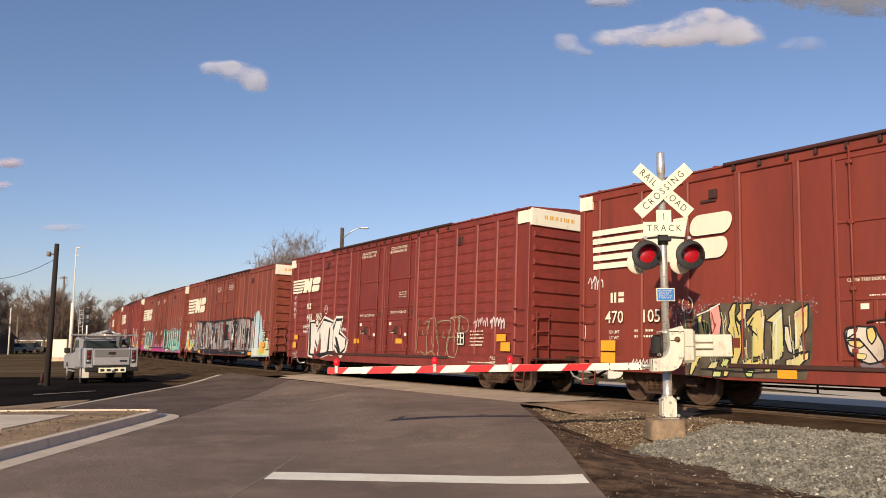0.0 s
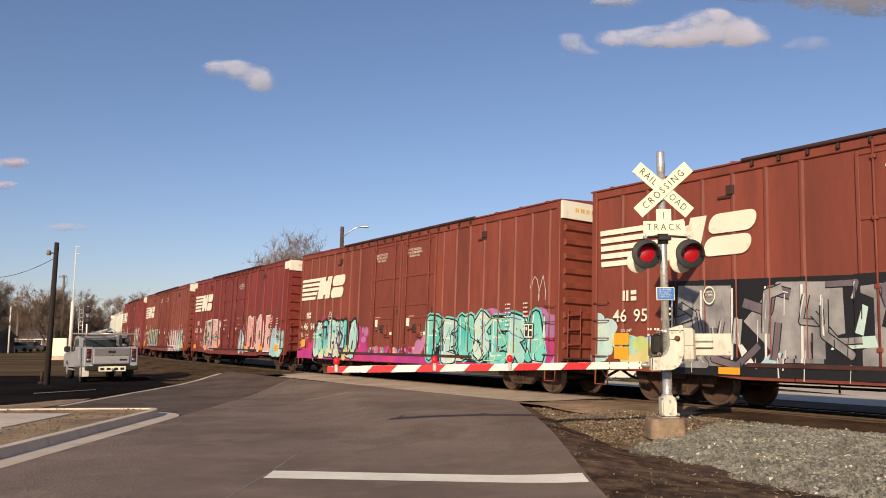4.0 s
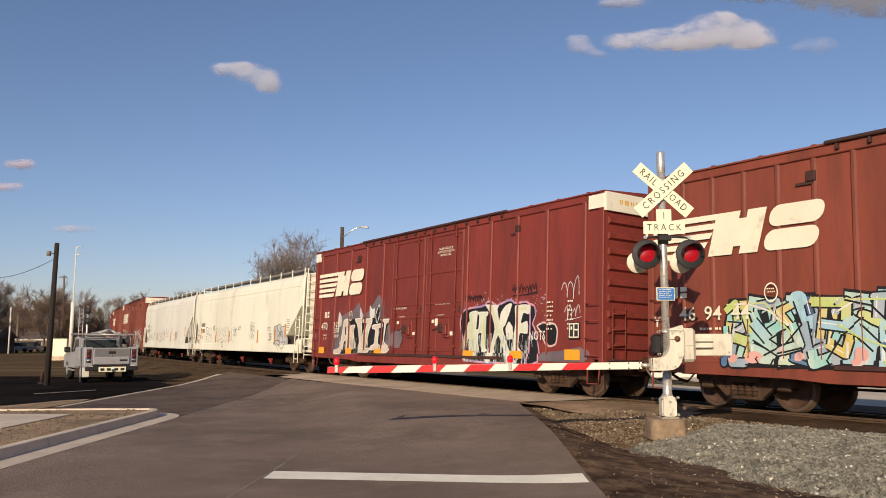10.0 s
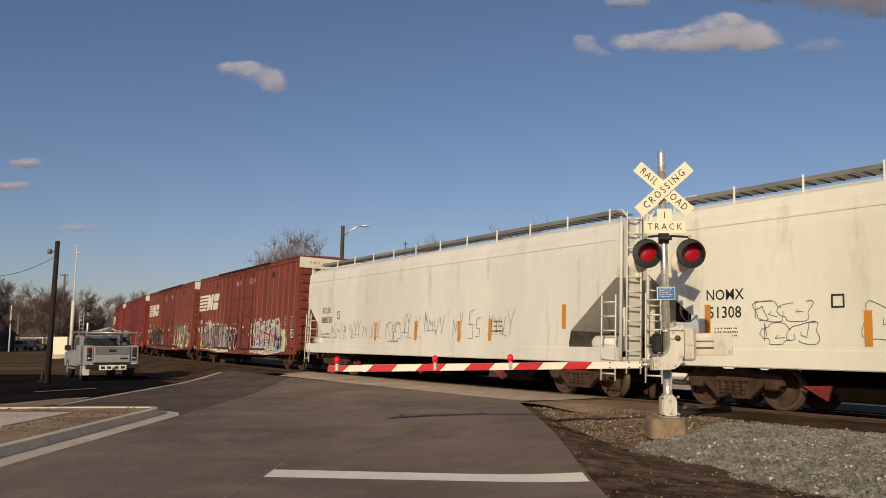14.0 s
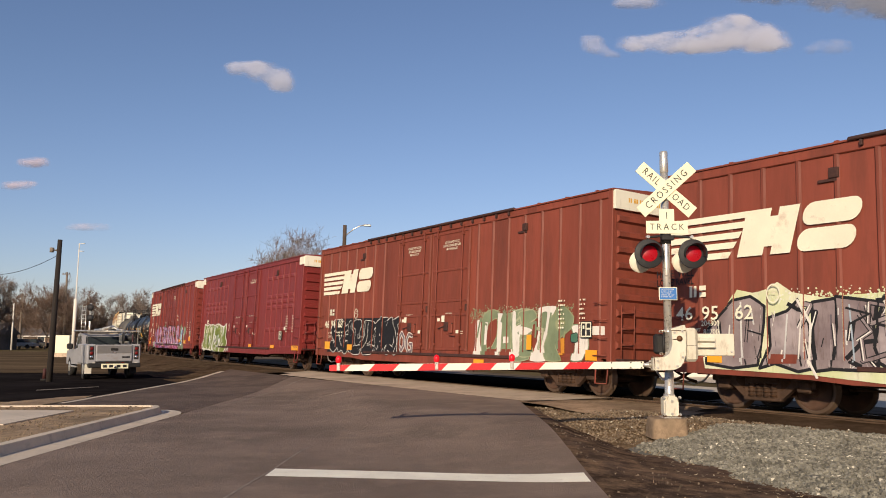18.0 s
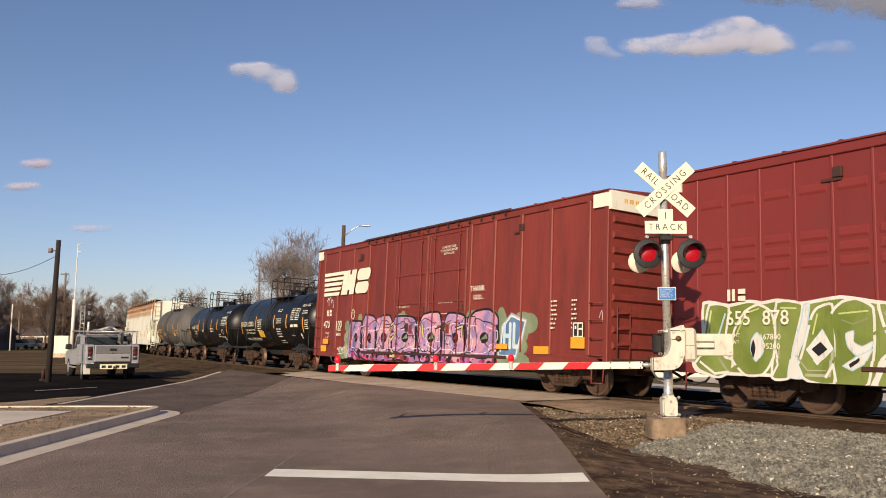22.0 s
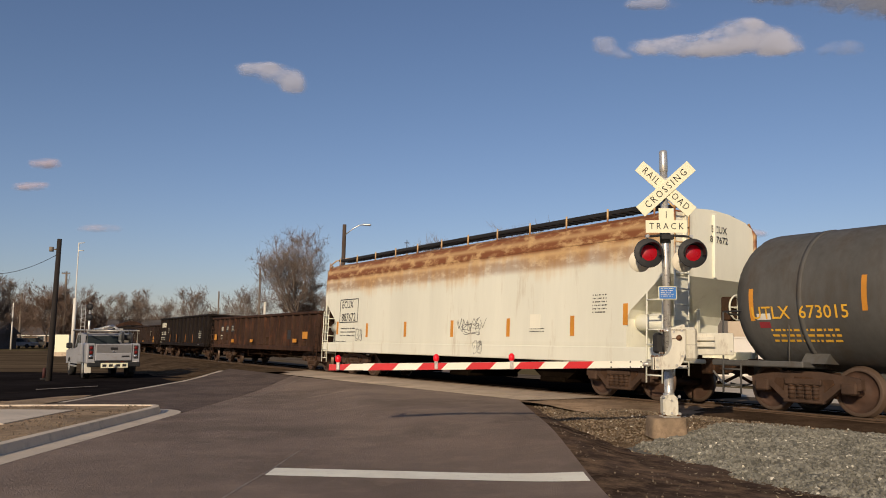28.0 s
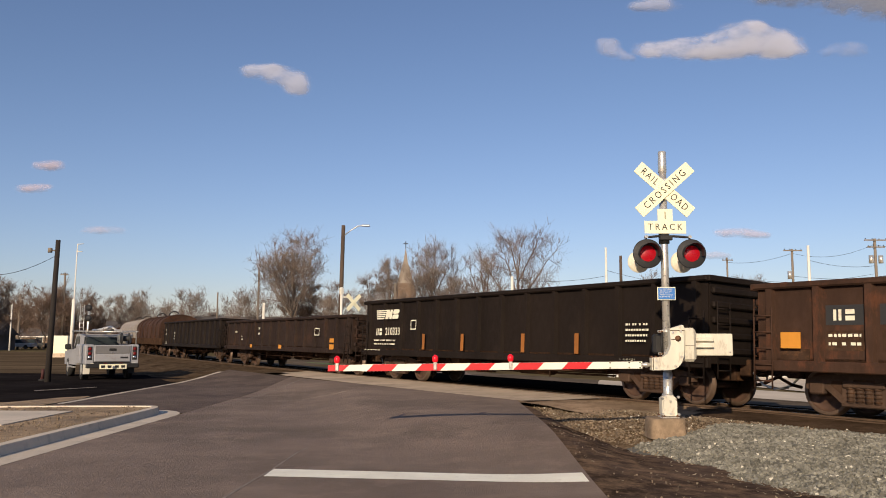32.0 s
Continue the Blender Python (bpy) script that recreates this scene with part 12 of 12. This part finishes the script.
for i, (x, y, dens, tint, heaps) in enumerate(high_clouds + low_clouds):
    up, k = radians(6.43), FAR / 1430
    cx, cz = (x - 784) * k, (441 - y) * k
    place = Vector((cx, FAR * math.cos(up) - cz * math.sin(up), 1.7 + FAR * math.sin(up) + cz * math.cos(up)))
    x0, x1 = min(a - 1.25 * c for a, b, c, d in heaps), max(a + 1.25 * c for a, b, c, d in heaps)
    y0, y1 = min(b - 1.35 * d for a, b, c, d in heaps), max(b + 1.35 * d for a, b, c, d in heaps)
    nx, ny = max(12, int((x1 - x0) / 4)), max(8, int((y1 - y0) / 3))
    vs, thick = [], []
    for q in range(nx + 1):
        for p_ in range(ny + 1):
            px, py = x0 + (x1 - x0) * q / nx, y0 + (y1 - y0) * p_ / ny
            t = 1.0
            for a, b, c, d in heaps:
                t *= 1 - max(0.0, 1 - ((px - a) / c / 1.2) ** 2 - ((py - b) / d / 1.3) ** 2) ** 1.2
            rim = min(1.0, 6 * min(q / nx, 1 - q / nx, p_ / ny, 1 - p_ / ny))
            thick.append((1 - t) * rim)
            vs.append((px * k, -py * k, (1 - t) * 9 * k))
    g = Geo()
    g.add(vs, [(q * (ny + 1) + p_, q * (ny + 1) + p_ + 1, (q + 1) * (ny + 1) + p_ + 1, (q + 1) * (ny + 1) + p_) for q in range(nx) for p_ in range(ny)], 0, True)
    turn = pose(0, 0, 0, 90 + 6.43)
    ob = thing("cloud", g, cloud_material(i + 1, dens, tint), "thin white cloud drifting over a blue sky" if tint != DUSKY else "dusky grey cloud at the edge of the sky", "cloud", group="clouds", kind="structure", at=Matrix.Translation(place) @ turn)
    ob.data.attributes.new("thick", "FLOAT", "POINT").data.foreach_set("value", thick)
    ob.visible_shadow = False
    CLOUDS.append((ob, place, turn, 70 * k, (-25 if i == 0 else -11) * k))

# ---- ties and loose stone ----
tie = Geo().cbox(-0.11, 0.11, -1.3, 1.3, -0.17, 0.0, 0.012).mesh("tie", TIE)
k = 0
s = -14.0
while s < 62:
    if not (S0 - 0.3 < s < S1):
        x, y, a = track(s)
        t = new("tie", tie)
        t.parent = ballast
        t.matrix_basis = Matrix.Translation((x, y, RAIL_Z)) @ Matrix.Rotation(a + math.pi, 4, "Z") @ Matrix.Rotation(-BANK, 4, "X") @ Matrix.Translation((0, 0, -0.182))
    s += 0.55

rnd = random.Random(9)


def stone(g, p, r):
    """One broken stone: a squashed, skewed block of eight corners."""
    m = Euler((rnd.uniform(0, 6.3), rnd.uniform(0, 6.3), rnd.uniform(0, 6.3))).to_matrix()
    sx, sy, sz = r * rnd.uniform(0.7, 1.2), r * rnd.uniform(0.6, 1.0), r * rnd.uniform(0.4, 0.8)
    vs = [p + m @ Vector((sx * a * rnd.uniform(0.6, 1), sy * b * rnd.uniform(0.6, 1), sz * c * rnd.uniform(0.6, 1))) for c in (-1, 1) for b in (-1, 1) for a in (-1, 1)]
    g.add(vs, [(0, 2, 3, 1), (4, 5, 7, 6), (0, 1, 5, 4), (2, 6, 7, 3), (0, 4, 6, 2), (1, 3, 7, 5)])


g, gb, gw, gl = Geo(), Geo(), Geo(), Geo()


def straw(g, p, l):
    """A dry leaf or stalk lying on the ground."""
    a, lift = rnd.uniform(0, 6.28), rnd.uniform(0.002, 0.35 * l)
    d, w = Vector((math.cos(a), math.sin(a), 0)) * l, Vector((-math.sin(a), math.cos(a), 0)) * l * rnd.uniform(0.12, 0.35)
    g.add([p - d * 0.5, p + w, p + d * 0.5 + Vector((0, 0, lift)), p - w], [(0, 1, 2, 3)])


n = 0
while n < 52000:
    s, d = rnd.uniform(-8.5, 7.6), rnd.uniform(1.9, 7.4)
    p = by_track(s, d)
    if p.x < 1.95 + 0.15 * math.sin(p.y * 3) or p.x > 0.60 * p.y + 0.3 or d > toe(s) + 0.12 * noise.noise((s * 2, d, 1)):
        n += 0.2
        continue
    if abs(p.x - 3.75) < 0.34 and abs(p.y - 14.0) < 0.34:
        continue
    # beside the road, round the foot of the signal and by the rail older brown soil lies bare
    edge = 1.15 + 0.35 * noise.noise((p.x * 1.1, p.y * 1.1, 9)) + 0.15 * noise.noise((p.x * 4, p.y * 4, 2))
    soil = smooth(edge - 0.12, edge + 0.12, s) + 0.8 * (1 - smooth(2.1, 2.7, d)) + 0.35 * smooth(toe(s) - 0.35, toe(s), d) + max(0.0, 0.5 * noise.noise((p.x * 0.8, p.y * 0.8, 5)) - 0.12)
    brown = rnd.random() < soil
    if brown and rnd.random() < 0.72:
        n += 0.3
        continue
    size = rnd.choice((0.010, 0.014, 0.018, 0.022, 0.027, 0.033)) * (0.8 if brown else 1.0)
    stone(gw if rnd.random() < 0.016 else gb if brown else g, p + Vector((0, 0, bed_z(s, d) + rnd.uniform(-0.008, 0.012))), size)
    n += 1
for k in range(9000):
    s, d = rnd.uniform(-4.5, 7.4), rnd.uniform(1.9, 9.6)
    p = by_track(s, d)
    if p.x < 1.9 or p.x > 0.60 * p.y + 0.3:
        continue
    t = toe(s)
    if d < t:
        keep = 0.75 if s > 1.2 else 0.035 + 0.5 * (1 - smooth(2.1, 2.8, d))
    else:
        keep = (0.75 if d < t + 0.45 else 0.10 + (0.35 if d > t + 2.0 else 0.0)) * (0.5 + noise.noise((p.x * 1.4, p.y * 1.4, 7)))
    if rnd.random() < keep:
        z = bed_z(s, d) if d < t else -0.07 * (1 - smooth(5.6, 6.3, d)) + 0.03 * noise.noise((p.x * 0.9, p.y * 0.9, 3)) + (road_z(1.78, p.y) - 0.02) * (1 - smooth(1.9, 2.9, p.x))
        straw(gl, p + Vector((0, 0, z + 0.012)), rnd.choice((0.02, 0.03, 0.045, 0.07)))
thing("dry_litter", gl, STRAW, "pale dry leaves and straw strewn over the soil", "litter", kind="stuff")
thing("pale_chips", gw, PALE_STONE, "scattered pale stone chips in the ballast", "gravel", kind="stuff")
thing("ballast_stones", g, STONE, "loose grey crushed stone beside the track", "gravel", kind="stuff")
for k in range(4200):
    x, y = rnd.uniform(1.8, 7.5), rnd.uniform(6, 15)
    s, d = off_track(x, y)
    if d > toe(s) and rnd.random() < 0.15 + 0.9 * noise.noise((x * 1.3, y * 1.3, 2)) + (0.3 if d > toe(s) + 2 else 0):
        stone(gb, Vector((x, y, 0.03 * noise.noise((x * 0.9, y * 0.9, 3)) + (road_z(1.78, y) - 0.02) * (1 - smooth(1.9, 2.9, x)))), rnd.choice((0.004, 0.006, 0.009, 0.014)))
gv = Geo()
for k in range(5200):
    x, y = rnd.uniform(-13.5, -6.62), rnd.uniform(9.0, 18.9)
    if (14.65 < y < 17.55 and x < -7.85) or noise.noise((x * 0.8, y * 0.8, 12)) < -0.15:
        continue
    if rnd.random() < 0.45:
        stone(gv, Vector((x, y, 0.127)), rnd.choice((0.007, 0.01, 0.016, 0.026)))
    else:
        a, h = rnd.uniform(0, 6.28), rnd.uniform(0.03, 0.085)
        c, s_ = 0.006 * math.cos(a), 0.006 * math.sin(a)
        gv.add([(x - c, y - s_, 0.124), (x + c, y + s_, 0.124), (x + rnd.uniform(-0.05, 0.05), y + rnd.uniform(-0.05, 0.05), 0.124 + h)], [(0, 1, 2)])
thing("verge_litter", gv, BROWN_STONE, "dry grass blades, clods and leaves on the verge", "litter", kind="stuff")
thing("soil_stones", gb, BROWN_STONE, "brown soil-stained stones and grit", "gravel", kind="stuff")

# ---- what moves ----
ROLL = [0.0, 19.28, 38.52, 57.65, 76.64, 95.53, 114.47, 133.27, 152.09, 170.95, 189.73, 208.40, 226.87, 245.18, 263.53, 281.85, 300.07]


def rolled(t):
    """Metres that the train has gone at t seconds (known every two seconds)."""
    i = min(int(t // 2), len(ROLL) - 2)
    u = t / 2 - i
    p = [ROLL[i - 1] if i > 0 else 2 * ROLL[0] - ROLL[1], ROLL[i], ROLL[i + 1], ROLL[i + 2] if i + 2 < len(ROLL) else 2 * ROLL[-1] - ROLL[-2]]
    return p[1] + 0.5 * u * (p[2] - p[0] + u * (2 * p[0] - 5 * p[1] + 4 * p[2] - p[3] + u * (3 * (p[1] - p[2]) + p[3] - p[0])))


def car_pose(s):
    x, y, a = track(s)
    return Matrix.Translation((x, y, RAIL_Z)) @ Matrix.Rotation(a + math.pi, 4, "Z") @ Matrix.Rotation(-BANK, 4, "X")


def motions():
    place = {}
    for car, length, rear in TRAIN:
        place[car] = rear - length / 2
        walk(car, [(float(t), car_pose(rear - length / 2 - rolled(t))) for t in range(33)])
    # wheels turn while their car is near; far off and out of sight they would show nothing
    for w, car, sx in WHEELSETS:
        rows, start = [], None
        for k in range(0, 481):
            t = k / 15
            s = place[car] - rolled(t)
            if -26 < s < 52:
                rows.append((t, pose(sx, 0, 0.458, 0, math.degrees((rolled(t)) / 0.458) % 360)))
        if rows:
            if rows[0][0] > 0:
                rows.insert(0, (0.0, rows[0][1]))
            if rows[-1][0] < 32:
                rows.append((32.0, rows[-1][1]))
            walk(w, rows)
    for ob, place, turn, dx, dz in CLOUDS:
        walk(ob, [(0.0, Matrix.Translation(place) @ turn), (32.0, Matrix.Translation(place + Vector((dx, 0, dz))) @ turn)])


motions()
